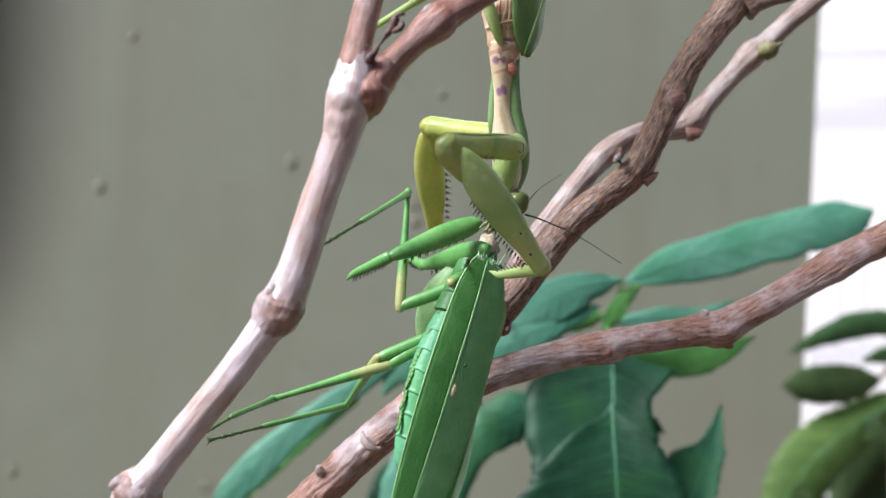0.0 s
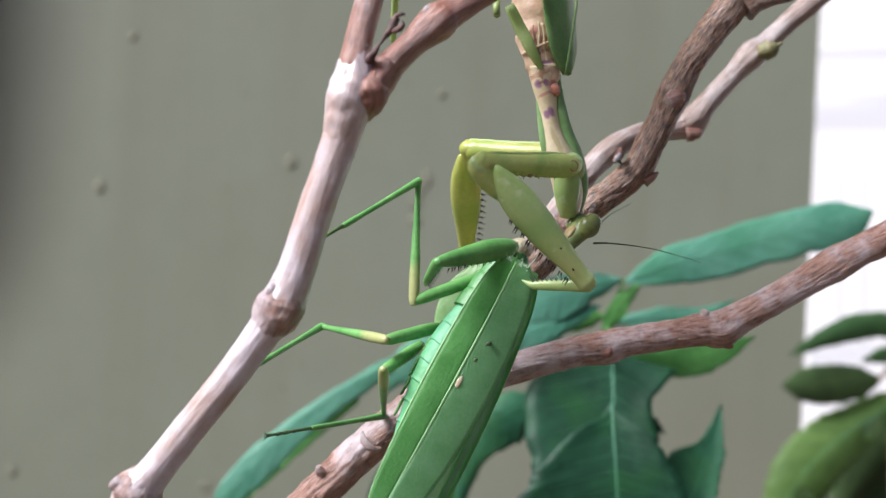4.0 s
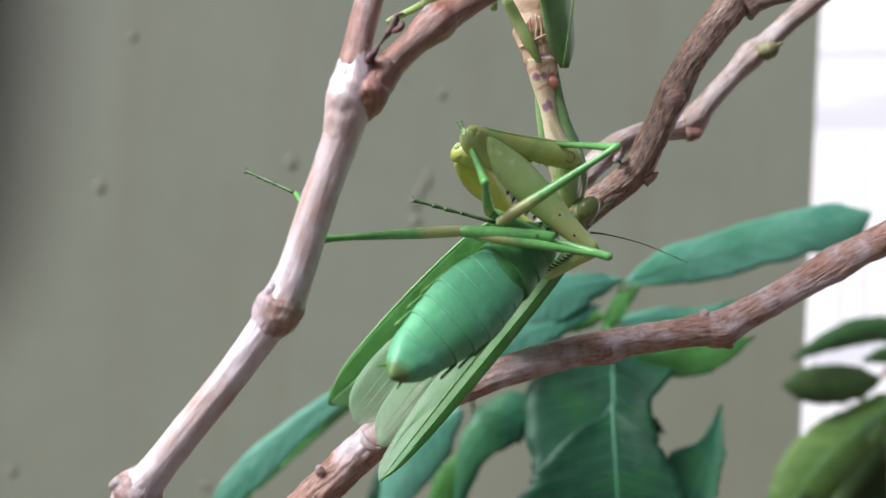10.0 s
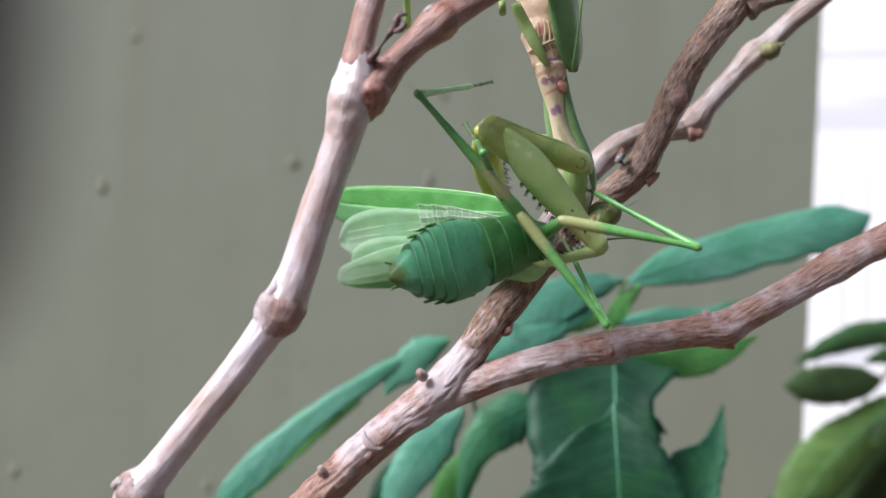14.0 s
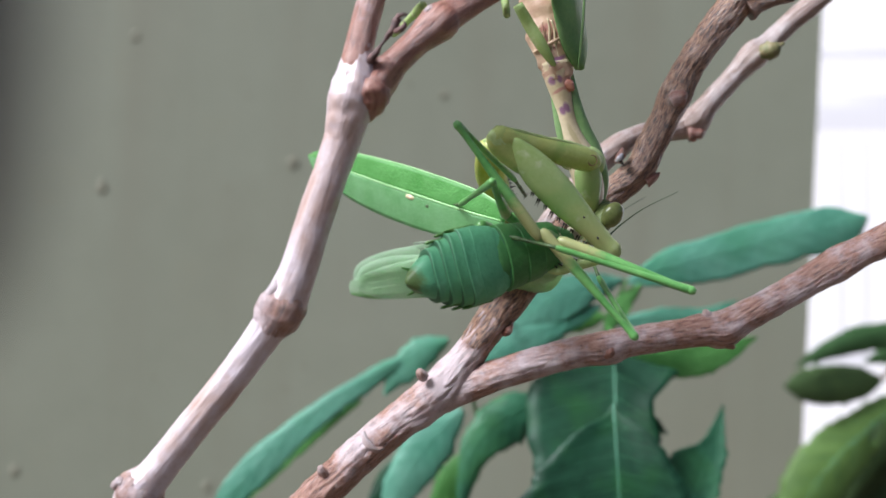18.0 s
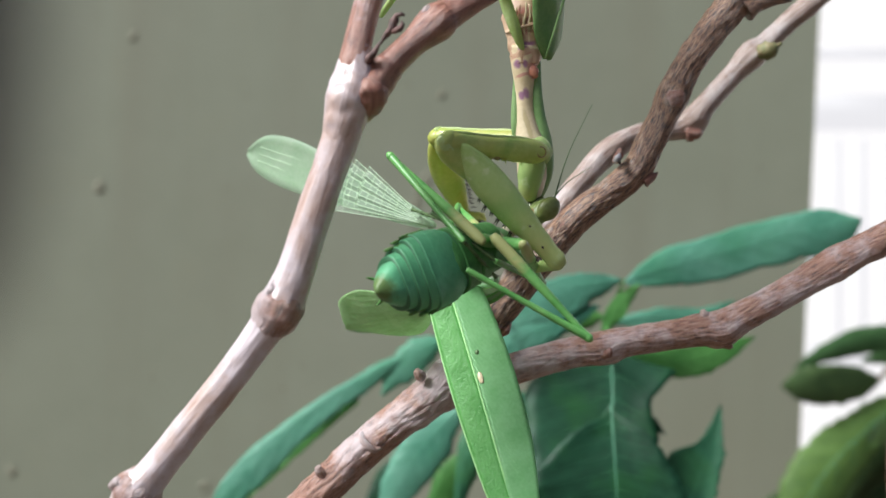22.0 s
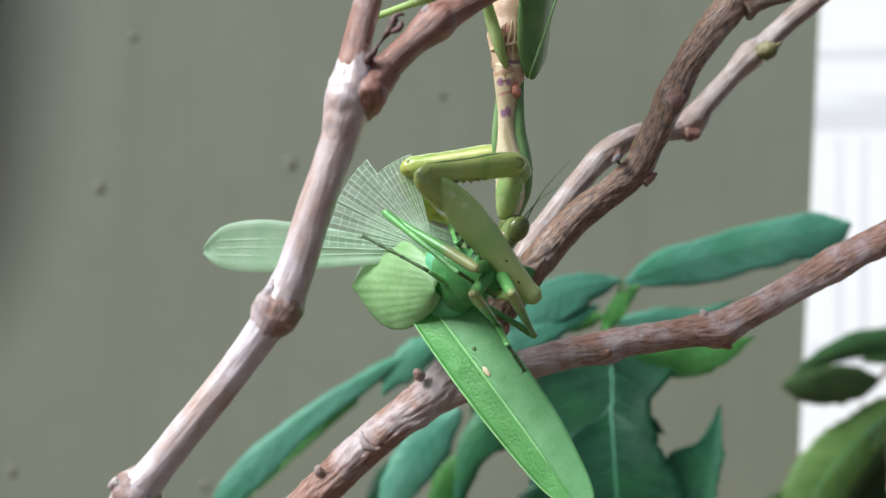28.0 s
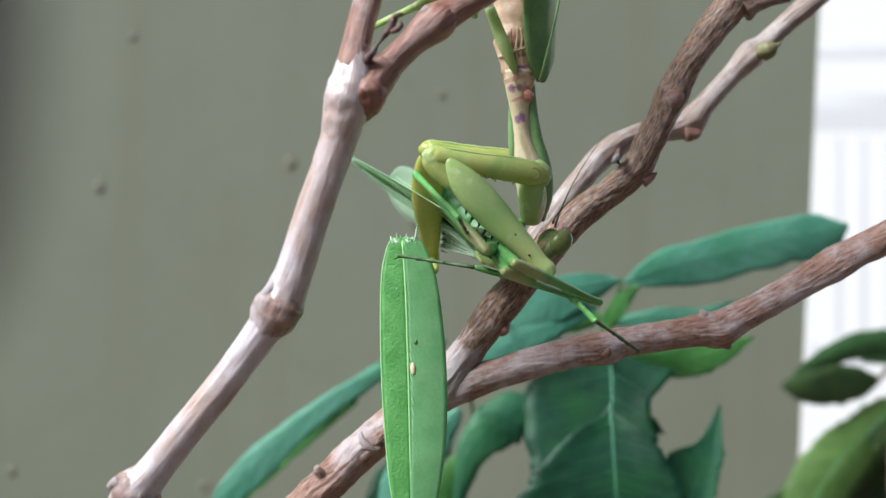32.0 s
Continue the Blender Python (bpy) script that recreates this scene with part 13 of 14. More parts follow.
    keyed(cover_b, [
    (0, 1.07, -0.09, 3.28, -168.7, -4.8, 0.2), (0.5, 0.98, 0.38, 3.39, -168.9, -5.2, 0.5), (1, 0.98, 0.87, 3.45, -169.2, -4.6, 0.3), (1.5, 0.84, 1.9, 3.56, -177.5, -4, 0.9), (2, 0.72, 2.94, 3.46, -185.7, -3.4, 1.4), (2.5, 0.77, 2.71, 3.45, -185.6, -3.6, 1.9), (3, 0.81, 2.47, 3.44, -185.5, -3.7, 2.3), (3.5, 0.84, 2.47, 3.43, -185.3, -3.8, 3), (5.5, 0.96, 2.45, 3.41, -185, -3.8, 4.6), (6, 1, 2.47, 3.4, -184.7, -3.7, 5.9), (6.5, 1.1, 2.35, 3.38, -178.2, -3.8, 3.6), (7, 1.21, 2.27, 3.36, -171.5, -3.8, 2.5), (7.5, 1.31, 2.46, 3.28, -178, -3.6, 3.2), (8, 1.43, 2.66, 3.2, -184.4, -3.3, 4), (8.07, 1.25, 3.2, 4, -125, -5, 5.5), (8.14, 1.05, 3.5, 3, -70, -3.5, 7),
    (8.2, 0.88, 3.88, 2.1, -19.6, -2.5, 8.3),
    (8.35, 0.28, 1.17, -0.11, -19.8, -0.9, -18.6), (8.5, 0.35, -1.74, 1.42, -18, -12.2, -17.9), (8.7, -1.48, -3.53, 6.34, -49.7, -26.5, -1.7),
    (9, -3.92, -3.73, 5.28, -59.8, -27.9, -4.8), (9.5, -5.85, -3.98, 3.82, -51.6, -35.1, -7.7), (10, -7.36, -3.71, 2.44, -42.5, -38, -12),
    (10.5, -8.11, -3.68, 2.05, -36, -36.5, -9.2), (11, -8.89, -3.56, 1.82, -29.6, -34, -6), (11.5, -8, -3.25, 3.16, -31, -27.5, -4.3),
    (12, -6.68, -2.93, 4.69, -32.2, -17.7, -2.5), (12.5, -3.18, -2.87, 6.11, -32.7, -8.2, -2.4), (13, -0.37, -3.33, 6.5, -32.9, -5.9, -1.2),
    (13.5, -2.82, -2.12, 6.43, -37.4, -33, 2.5), (14, -5.05, -2.05, 5.71, -51.1, -73.5, 15.9), (14.5, -4, -2.62, 6.38, -52.6, -73.9, 3.5),
    (15.5, -5.69, -2.31, 4.88, 98.5, -80.2, -149), (16.5, -3.88, -2.44, 6.45, -28.1, -63.4, -21.6), (17, -4.27, -2.76, 6.18, -55.5, -74.4, 14.7),
    (17.5, -3.9, -2.89, 6.41, -54.3, -72.8, 13.6), (18, -3.51, -3.03, 6.63, -53.5, -71.3, 13.1), (18.25, -4.13, -3.31, 6.27, -50.9, -74.7, 10.1),
    (18.5, -4.71, -3.62, 5.9, -47.5, -75.1, 6.9), (19, -5.73, -4.25, 5.11, -26.8, -82.6, -15.4), (19.5, -6.91, -4, 3.55, 131.5, -79.2, -179.2),
    (20, -7.68, -3.55, 2.05, 130, -67.2, 176.7), (20.5, -7.43, -3.81, 2.51, 127.3, -68.3, -179.9), (21, -7.15, -4.02, 3, 123.9, -71.4, -175.7),
    (21.5, -5.85, -5.29, 4.7, 133.7, -75.1, 179.1), (22, -4.19, -6.21, 6.42, 147.1, -79.8, 170.2), (22.5, -4.99, -5.9, 5.6, 138.4, -87.7, 169.6),
    (23, -5.53, -5.29, 5.29, -56.5, -81.8, -4.2), (23.5, -5.69, -4.32, 4.99, 109.7, -89.3, -155), (24, -5.79, -3.42, 4.8, 147, -80.6, -177.5),
    (24.5, -9.08, -0.54, 7.06, 159.6, -81.9, 171.6), (24.75, -0.87, -0.93, 9.2, -32.4, -45.3, -7.5), (25, 7.34, -1.33, 11.34, -40.1, 6.9, -16.4),
    (25.5, 4.9, -0.94, 5.78, -24.7, -18.4, -2.5), (26.5, 5.63, -2.97, 4.98, -13.7, -21.6, 3.5), (27.5, 6.72, -4.48, 4.18, -5.4, -27.4, 9.3),
    (28, 7.47, -3.56, 2.96, 2.5, -16.8, 10.9), (28.4, -2.28, -1.78, -2.9, -2.1, -10, -5.9), (28.7, -7.51, 5.91, -2.76, -3.4, -2, -19.5),
    (29, -7.39, 6.74, -0.77, 2.9, 4.2, -21.1), (29.5, -7.68, 6.86, 0.43, -1.1, 8, -23.3), (30, -7.85, 7.18, 1.69, -3.8, 11.1, -26.4),
    (30.5, -9.08, 6.01, -0.09, -4.2, 10.1, -23.7), (31, -9.54, 5.34, -2.03, -4, 8.9, -22.7), (31.5, -9.26, 5.02, -0.07, -4.4, 9.8, -16.2),
    (32, -8.55, 5.27, 1.64, -6.8, 13, -10.1)
    ])
    keyed(crumpled, [
    (0, -0.32, 0.88, -1.17, 35.7, 9.6, 7.3), (0.5, -0.33, 0.71, -1.28, 28.1, 10.3, 5.8), (1, -0.35, 0.53, -1.36, 20.5, 11.1, 4.4),
    (1.5, -0.35, 0.3, -1.43, 10.3, 11.9, 2.5), (2, -0.35, 0.05, -1.46, 0.1, 12.4, 0.4), (2.5, -0.35, 0.05, -1.46, 0.1, 12.2, 0.5),
    (3, -0.35, 0.06, -1.46, 0.1, 12.1, 0.5), (3.5, -0.35, 0.07, -1.46, 0.1, 12, 0.6), (5.5, -0.33, 0.11, -1.46, -0.2, 12, -0.7),
    (6, -0.33, 0.12, -1.46, 0.2, 12, 1), (6.5, -0.35, 0.12, -1.46, -0.1, 11.7, -0.3), (7, -0.37, 0.11, -1.46, 0.2, 11.4, 0.8),
    (7.5, -0.37, -0.02, -1.46, -5, 11.4, -0.4), (8, -0.38, -0.15, -1.45, -10, 11.5, -1.2), (8.2, -0.37, -1.21, -0.83, -60.4, 6.3, -9.3),
    (8.35, -1.12, -4.67, 0.43, -99.8, -1, -11.1), (8.5, -1.76, -5.63, 5.6, -139.4, -7.6, -7.7), (8.6, -1.72, -3.97, 6.46, 177.6, -20.5, -10.4),
    (8.7, -1.68, -2.32, 7.32, 130.4, -31.4, -2.3), (9, -4.43, -2.5, 6.14, 121.9, -47.4, -7.9), (9.5, -5.39, -2.47, 5.37, 134.1, -61.2, -15.8),
    (10, -5.92, -2.38, 4.87, 150.1, -66.8, -28.4), (10.5, -6.13, -2.51, 4.78, 139.6, -66.3, -22.7), (11, -6.32, -2.61, 4.78, 125, -58.8, -11.4),
    (11.5, -5.1, -2.22, 5.8, 121.2, -45.2, -6.6), (12, -3.37, -1.8, 6.8, 119, -27.5, -3.4), (12.5, -1.5, -1.84, 7.36, 120.6, -25.2, -3.7),
    (13, -0.56, -2.05, 7.48, 122.2, -18.6, -1.7), (13.5, -3.23, -2.15, 7.34, 130, -54.8, 2.5), (14, -5.64, -2.07, 6.53, 124.3, -78.5, 20.5),
    (14.5, -4.64, -2.69, 7.16, 128, -79, 2.5), (15.5, -6.5, -2.35, 5.48, -71.8, -76, -159.4), (16.5, -4.41, -2.42, 7.31, 154.8, -68.8, -24.8),
    (17, -4.87, -2.8, 6.99, 120.2, -79.5, 18.8), (17.5, -4.47, -2.93, 7.23, 122.9, -77.7, 16.4), (18, -4.06, -3.07, 7.47, 123.9, -76.4, 15.7),
    (18.25, -1.9, -3.61, 9.32, 130.3, -75.5, 8.3), (18.5, 0.21, -4.07, 11.32, 133.3, -67.5, 6.5), (19, 4.08, -4.4, 15.97, 143.2, -70.2, -4.5),
    (19.5, -0.7, -3.73, 14.82, -30.5, -89.5, 163.1), (20, -3.77, -3.13, 13.08, -47.3, -75.8, 173.8), (20.5, -3.21, -3.71, 13.53, -52.8, -76.4, -179.8),
    (21, -2.41, -4.31, 14.09, -60.2, -80.4, -171.3), (21.5, -0.48, -4.7, 15.52, -43.3, -84.1, 176.2), (22, 1.97, -5.04, 16.84, 28.2, -87.1, 109.6),
    (22.5, 2.82, -5.22, 16.34, 122.1, -81.8, 6.2), (23, 4.44, -5.13, 15.87, 120.3, -69.4, -0.5), (23.5, 3.71, -4.9, 13.76, 166.9, -74.9, 11.5),
    (24, 3.55, -4.85, 11.69, -154.3, -80.1, 30.1), (24.5, 5.22, -1.21, -0.77, -31.3, -82.6, -152.1), (24.75, -1.07, -1.54, -4.53, -178.1, -42.9, -1.6),
    (25, -7.37, -1.87, -8.29, -177.6, 10.5, 3.9), (25.5, 5.56, -1.95, -4.07, -162.5, -1.7, 15.5), (26.5, 7.75, -1, -2.82, -163.5, -11.4, 13.4),
    (27.5, 9.73, -0.09, -0.89, -168.5, -20.5, 9.3), (28, 9.81, -0.36, -2.53, -164.3, 1.7, 15.5), (28.4, 5.29, -2.09, -3.51, -97.2, -6.8, -10),
    (28.55, 2.85, -2.41, -1.53, -56.4, -7.1, -16.9), (28.7, 0.41, -2.74, 0.46, -15.9, -2.8, -22.4), (29, -0.46, -3.13, -0.35, -14.4, 5.7, -29.2),
    (29.5, -0.45, -2.99, -0.63, -16.1, 6.9, -33.1), (30, -0.48, -2.86, -0.94, -15.1, 6.2, -38.1), (30.5, -0.29, -2.96, -0.8, -8.8, 2.3, -31.3),
    (31, -0.27, -3.08, -0.77, 0.4, -3.3, -27.4), (31.5, 0.92, -2.42, -1.16, -2.4, -1.6, -23.5), (32, 1.8, -1.76, -1.83, -10.4, 3.3, -19.1)
    ])
    keyed(gauze_a, [
    (0, 1.18, -0.97, 3.76, 10.8, -3.8, 1.5), (0.5, 1.08, -0.6, 3.81, 10.6, -2.6, 1.9), (1, 1.07, -0.22, 3.81, 10.3, -1.1, 1),
    (1.5, 0.93, 0.61, 3.85, 2.1, -0.6, 0.5), (2, 0.8, 1.44, 3.71, -6, -0.3, -0.2), (2.5, 0.86, 1.2, 3.7, -5.9, -0.5, 0.4),
    (3, 0.9, 0.96, 3.69, -5.8, -0.6, 0.9), (3.5, 0.93, 0.96, 3.69, -5.6, -0.8, 1.7), (5.5, 1.07, 0.94, 3.66, -5.3, -1.7, 3.4),
    (6, 1.11, 0.95, 3.65, -5, -2.2, 4.8), (6.5, 1.2, 0.84, 3.63, 1.5, -1.2, 2.5), (7, 1.29, 0.75, 3.62, 8.3, -0.5, 1.4),
    (7.5, 1.38, 0.85, 3.54, 1.8, -0.1, 1.5), (8, 1.5, 0.96, 3.46, -4.6, 0.5, 1.7), (8.2, 0.96, 2.85, 1.4, -19.8, 1, 0.3),
    (8.35, 0.98, 0.03, 0.1, -20, 0.1, 0), (8.5, 0.6, -1.24, 3.23, -10.3, 0.1, 1.7), (8.7, -0.83, 0.48, 7.98, -21, -4.5, 5.9),
    (9, -3.17, 0.44, 7.37, -14.3, -22.6, -1.4), (9.5, -3.89, 1.21, 7.05, -10.8, -45, -7.1), (10, -3.86, 1.91, 7.16, -5.5, -54.4, -14.7),
    (10.5, -3.99, 1.92, 7.01, -7.9, -50.9, -11.5), (11, -4.06, 1.98, 6.92, -10.9, -41.6, -7.2), (11.5, -2.28, 2.51, 7.83, -11.6, -28, -7.5),
    (12, 0.09, 3.09, 8.43, -12.8, -7.8, -7.3), (12.5, 1.62, 3.09, 8.32, -13.9, -11.7, -7.5), (13, 2.1, 3.06, 8.26, -14.4, -10.6, -5.9),
    (13.5, -1.17, 2.84, 8.07, -15.1, -49.1, 0.2), (14, -3.78, 2.84, 7.06, -29.6, -72.6, 21.1), (14.5, -4.9, 0.35, 6.32, -34.8, -78.1, 24.6),
    (15.5, -4.67, 2.05, 6.81, 169.1, -78.5, 176.7), (16.5, 1.37, 0.23, 9.58, -11.4, -65.6, -6.2), (17, -2.12, 2.81, 10.44, -24.2, -78.7, -7.6),
    (17.5, -1.43, 2.9, 10.71, -21.5, -76.8, -11.6), (18, -0.71, 2.97, 10.96, -19.8, -75.2, -14.7), (18.25, -0.81, 3.05, 11.98, -4.6, -76.6, -24.4),
    (18.5, 0.27, 3.71, 13.71, 10.9, -77, -34.4), (19, -1.42, 3.13, 13.2, -10.7, -85.6, 11.8), (19.5, -4.02, 8.15, 11.93, -52.4, -29.1, 93.2),
    (20, -4.94, 5.89, 12.25, -59.4, -36, 86.4), (20.5, -4.76, 6.33, 12.23, -59.9, -34.5, 91.2), (21, -4.46, 6.75, 12.24, -58.8, -33.6, 93.6),
    (21.5, -4.49, 9.57, 11.63, -55.8, -27.5, 102.7), (22, -2.48, 5.76, 13.09, -72.6, -55, 85.8), (22.5, -2.14, 5.41, 12.7, -29.9, -70.1, 39.9),
    (23, -1.7, 5.77, 12.21, -11.4, -60.5, 18.1), (23.5, -1.91, 5.85, 12.88, -21.1, -65.9, 29.4), (24, -2.14, 3.85, 13.7, 8.5, -78, -10),
    (24.5, -0.43, 1.57, 16.65, -99.3, -69.1, 118.2), (24.75, 7.25, -4.75, 9.31, -11.2, -51.5, 21.4), (25, 14.93, -11.06, 1.96, -0.4, -10.1, -0.6),
    (25.5, 14.01, 1.66, -0.81, -11, -19.4, -5.5), (26.5, 12.32, 5.61, 1.81, 16.6, -0.8, 17), (27.5, 10.61, 7.68, 4.22, 26.9, 10.5, 42.5),
    (28, 12.3, 5.06, 1.41, 17, 22.6, 21.6), (28.4, 10.19, 0.8, -5.35, -3, -2.9, -18.1), (28.7, 4.72, 1.55, -3.67, -4.1, 3.9, -26.9),
    (29, 3.43, 0.79, -2.81, 3.5, 1.1, -24.3), (29.5, 3.94, 0.77, -2.99, 3, 4.3, -20.7), (30, 4.48, 0.64, -3.18, 4.6, 6.8, -17.6),
    (30.5, 4.04, 0.96, -2.71, 29.5, 7.3, -9.8), (31, 3.63, 1.03, -2.33, 55.8, 6.1, -3.5), (31.5, 1.67, -0.02, -2.28, 27.7, 8.3, -5.9),
    (32, -0.06, -1.34, -1.69, -2, 11.2, -8.2)
    ])
    keyed(gauze_b, [
    (0, 1.01, -0.49, 3.14, 10.8, -4.1, 1.8), (0.5, 0.91, -0.21, 3.13, 10.7, -2.7, 2.2), (1, 0.88, 0.07, 3.09, 10.3, -1.2, 1.3),
    (1.5, 0.74, 0.77, 3.09, 2.2, -0.6, 0.8), (2, 0.61, 1.47, 2.94, -6, -0.3, 0.2), (2.5, 0.67, 1.23, 2.92, -5.8, -0.4, 0.7),
    (3, 0.72, 1, 2.91, -5.7, -0.6, 1.3), (3.5, 0.75, 1, 2.91, -5.6, -0.8, 2), (5.5, 0.89, 1.01, 2.88, -5.2, -1.7, 3.8),
    (6, 0.94, 1.02, 2.87, -4.9, -2.2, 5.2), (6.5, 1.01, 0.91, 2.85, 1.6, -1.2, 2.9), (7, 1.1, 0.81, 2.84, 8.4, -0.5, 1.8),
    (7.5, 1.19, 0.84, 2.76, 1.9, 0, 1.9), (8, 1.29, 0.88, 2.69, -4.6, 0.6, 2.1), (8.2, 0.77, 2.21, 0.96, -19.7, 1.3, 0.5),
    (8.35, 0.44, 0.09, -0.16, -19.8, 0.8, -0.2), (8.5, 0.25, -2.14, 2.39, -14.9, 1, 0.5), (8.7, -1.55, -1.91, 7.34, -40.7, 0.7, 4.1),
    (9, -3.73, -1.97, 6.51, -30.4, -17.5, 0.9), (9.5, -4.81, -1.94, 5.78, -27.6, -26, -4.1), (10, -5.41, -1.82, 5.28, -20.7, -46.8, -14.7),
    (10.5, -5.55, -1.7, 5.22, -23.6, -41.9, -10.6), (11, -5.63, -1.55, 5.24, -27, -25.6, -5.3), (11.5, -4.38, -1.14, 6.17, -28.2, -18.8, -3.9),
    (12, -2.63, -0.7, 7.03, -29.3, -8.7, -2.4), (12.5, -0.92, -0.75, 7.44, -29.6, 0.5, -2.5), (13, -0.16, -0.91, 7.52, -29.8, 2.7, -2),
    (13.5, -2.5, -1.23, 7.07, -30.6, -41.2, 1.8), (14, -4.44, -1.42, 6.08, -43.9, -72.9, 20), (14.5, -3.88, -2.22, 6.47, -33.8, -66.1, 5.5),
    (15.5, -5.44, -1.65, 5.18, 86.8, -84.5, -121.2), (16.5, -2.93, -1.86, 6.92, -21.1, -54.9, -17.9), (17, -3.96, -2.14, 6.96, -37.6, -71.7, 11),
    (17.5, -3.56, -2.28, 7.18, -36.9, -70, 10.6), (18, -3.14, -2.43, 7.39, -36.6, -68.6, 10.6), (18.25, -3.8, -2.69, 7.04, -35, -77.2, 6.7),
    (18.5, -4.42, -2.99, 6.67, -28.4, -81.9, -2), (19, -5.5, -3.59, 5.89, 96.7, -79.4, -138.9), (19.5, -6.92, -3.48, 4.28, 139, -65.6, -174.1),
    (20, -7.86, -3.15, 2.69, 157.3, -55.6, 176.8), (20.5, -7.22, -4.09, 3.66, 150.7, -55.9, 179.7), (21, -6.45, -4.87, 4.74, 143.7, -58.3, -177.2),
    (21.5, -5.55, -5.13, 5.81, 138.6, -62.1, -174.5), (22, -4.49, -5.28, 6.82, 134, -67.3, -171.3), (22.5, -5, -4.95, 6.26, 127.8, -69.8, -167.8),
    (23, -5.2, -4.37, 6.13, 124.9, -74.9, -164.9), (23.5, -4.89, -3.43, 5.35, 146.7, -77.7, -172.1), (24, -4.42, -2.6, 4.79, 155.8, -80.5, -172.4),
    (24.5, -7.54, -0.19, 7.35, 171.4, -77.2, 178.9), (24.75, -0.43, -0.99, 7.75, -18.6, -62, -10.1), (25, 6.68, -1.8, 8.15, -29.9, -22.1, -21.6),
    (25.5, 8.16, 0.04, 6.62, 14.1, -8, 19.2), (26.5, 7.99, 0.22, 6.86, 12.4, -14.2, 17.5), (27.5, 7.53, 0.5, 7.4, 7.8, -20.1, 15.1),
    (28, 7.36, 2.44, 7.5, 8.1, -12.1, 13.1), (28.4, 3.04, -1.45, 2.59, 25.7, -6.8, -9.2), (28.7, -1.35, -0.13, 0.59, 43.9, 2.7, -26.8),
    (29, -2.34, 0.4, -0.44, 49, 6.1, -31.8), (29.5, -2.27, 0.58, -0.71, 47, 7.4, -35.5), (30, -2.18, 0.78, -0.98, 46.4, 7.7, -40.1),
    (30.5, -2.57, 0.36, -0.88, 52.5, 4.3, -32.7), (31, -2.91, -0.01, -0.94, 60.5, -0.3, -28.3), (31.5, -2.16, 0.28, -1.24, 55.4, 2.7, -23.8),
    (32, -1.59, 0.63, -1.76, 47.6, 7.4, -20.1)
    ])
    keyed(segments[0], [
    (0, 0, 0, 0, 0, 0, 0), (13, 0, 0, 0, 0, 0, 0), (13.5, -0.3, 0, 0, 0, 0, 0),
    (14, -0.6, 0, 0, 0, 0, 0), (14.5, -0.12, 0, 0, 0, 0, 0), (15.5, -0.18, 0, 0, 0, 0, 0),
    (16.5, -0.24, 0, 0, 0, 0, 0), (17, -0.6, 0, 0, 0, 0, 0), (19, -0.6, 0, 0, 0, 0, 0),
    (19.5, -0.63, 0, 0, 0, 0, 0), (20, -0.66, 0, 0, 0, 0, 0), (21, -0.66, 0, 0, 0, 0, 0),
    (21.5, -0.63, 0, 0, 0, 0, 0), (22, -0.6, 0, 0, 0, 0, 0), (22.5, -0.57, 0, 0, 0, 0, 0),
    (23, -0.54, 0, 0, 0, 0, 0), (23.5, -0.63, 0, 0, 0, 0, 0), (24, -0.72, 0, 0, 0, 0, 0),
    (24.5, -0.87, 0, 0, 0, 0, 0), (25, -1.02, 0, 0, 0, 0, 0), (28, -1.02, 0, 0, 0, 0, 0),
    (28.4, -0.95, 0, 0, 0, 0, 0), (28.7, -0.89, 0, 0, 0, 0, 0), (29, -0.84, 0, 0, 0, 0, 0),
    (32, -0.84, 0, 0, 0, 0, 0)
    ])
    keyed(segments[1], [
    (0, 0, 0, 0, 0, 0, 0), (13, 0, 0, 0, 0, 0, 0), (13.5, -1.1, 0, 0, 0, 0, 0),
    (14, -2.2, 0, 0, 0, 0, 0), (14.5, -0.44, 0, 0, 0, 0, 0), (15.5, -0.66, 0, 0, 0, 0, 0),
    (16.5, -0.88, 0, 0, 0, 0, 0), (17, -2.2, 0, 0, 0, 0, 0), (19, -2.2, 0, 0, 0, 0, 0),
    (19.5, -2.31, 0, 0, 0, 0, 0), (20, -2.42, 0, 0, 0, 0, 0), (21, -2.42, 0, 0, 0, 0, 0),
    (21.5, -2.31, 0, 0, 0, 0, 0), (22, -2.2, 0, 0, 0, 0, 0), (22.5, -2.09, 0, 0, 0, 0, 0),
    (23, -1.98, 0, 0, 0, 0, 0), (23.5, -2.31, 0, 0, 0, 0, 0), (24, -2.64, 0, 0, 0, 0, 0),
    (24.5, -3.19, 0, 0, 0, 0, 0), (25, -3.74, 0, 0, 0, 0, 0), (28, -3.74, 0, 0, 0, 0, 0),
    (28.4, -3.48, 0, 0, 0, 0, 0), (28.7, -3.28, 0, 0, 0, 0, 0), (29, -3.08, 0, 0, 0, 0, 0),
    (32, -3.08, 0, 0, 0, 0, 0)
    ])
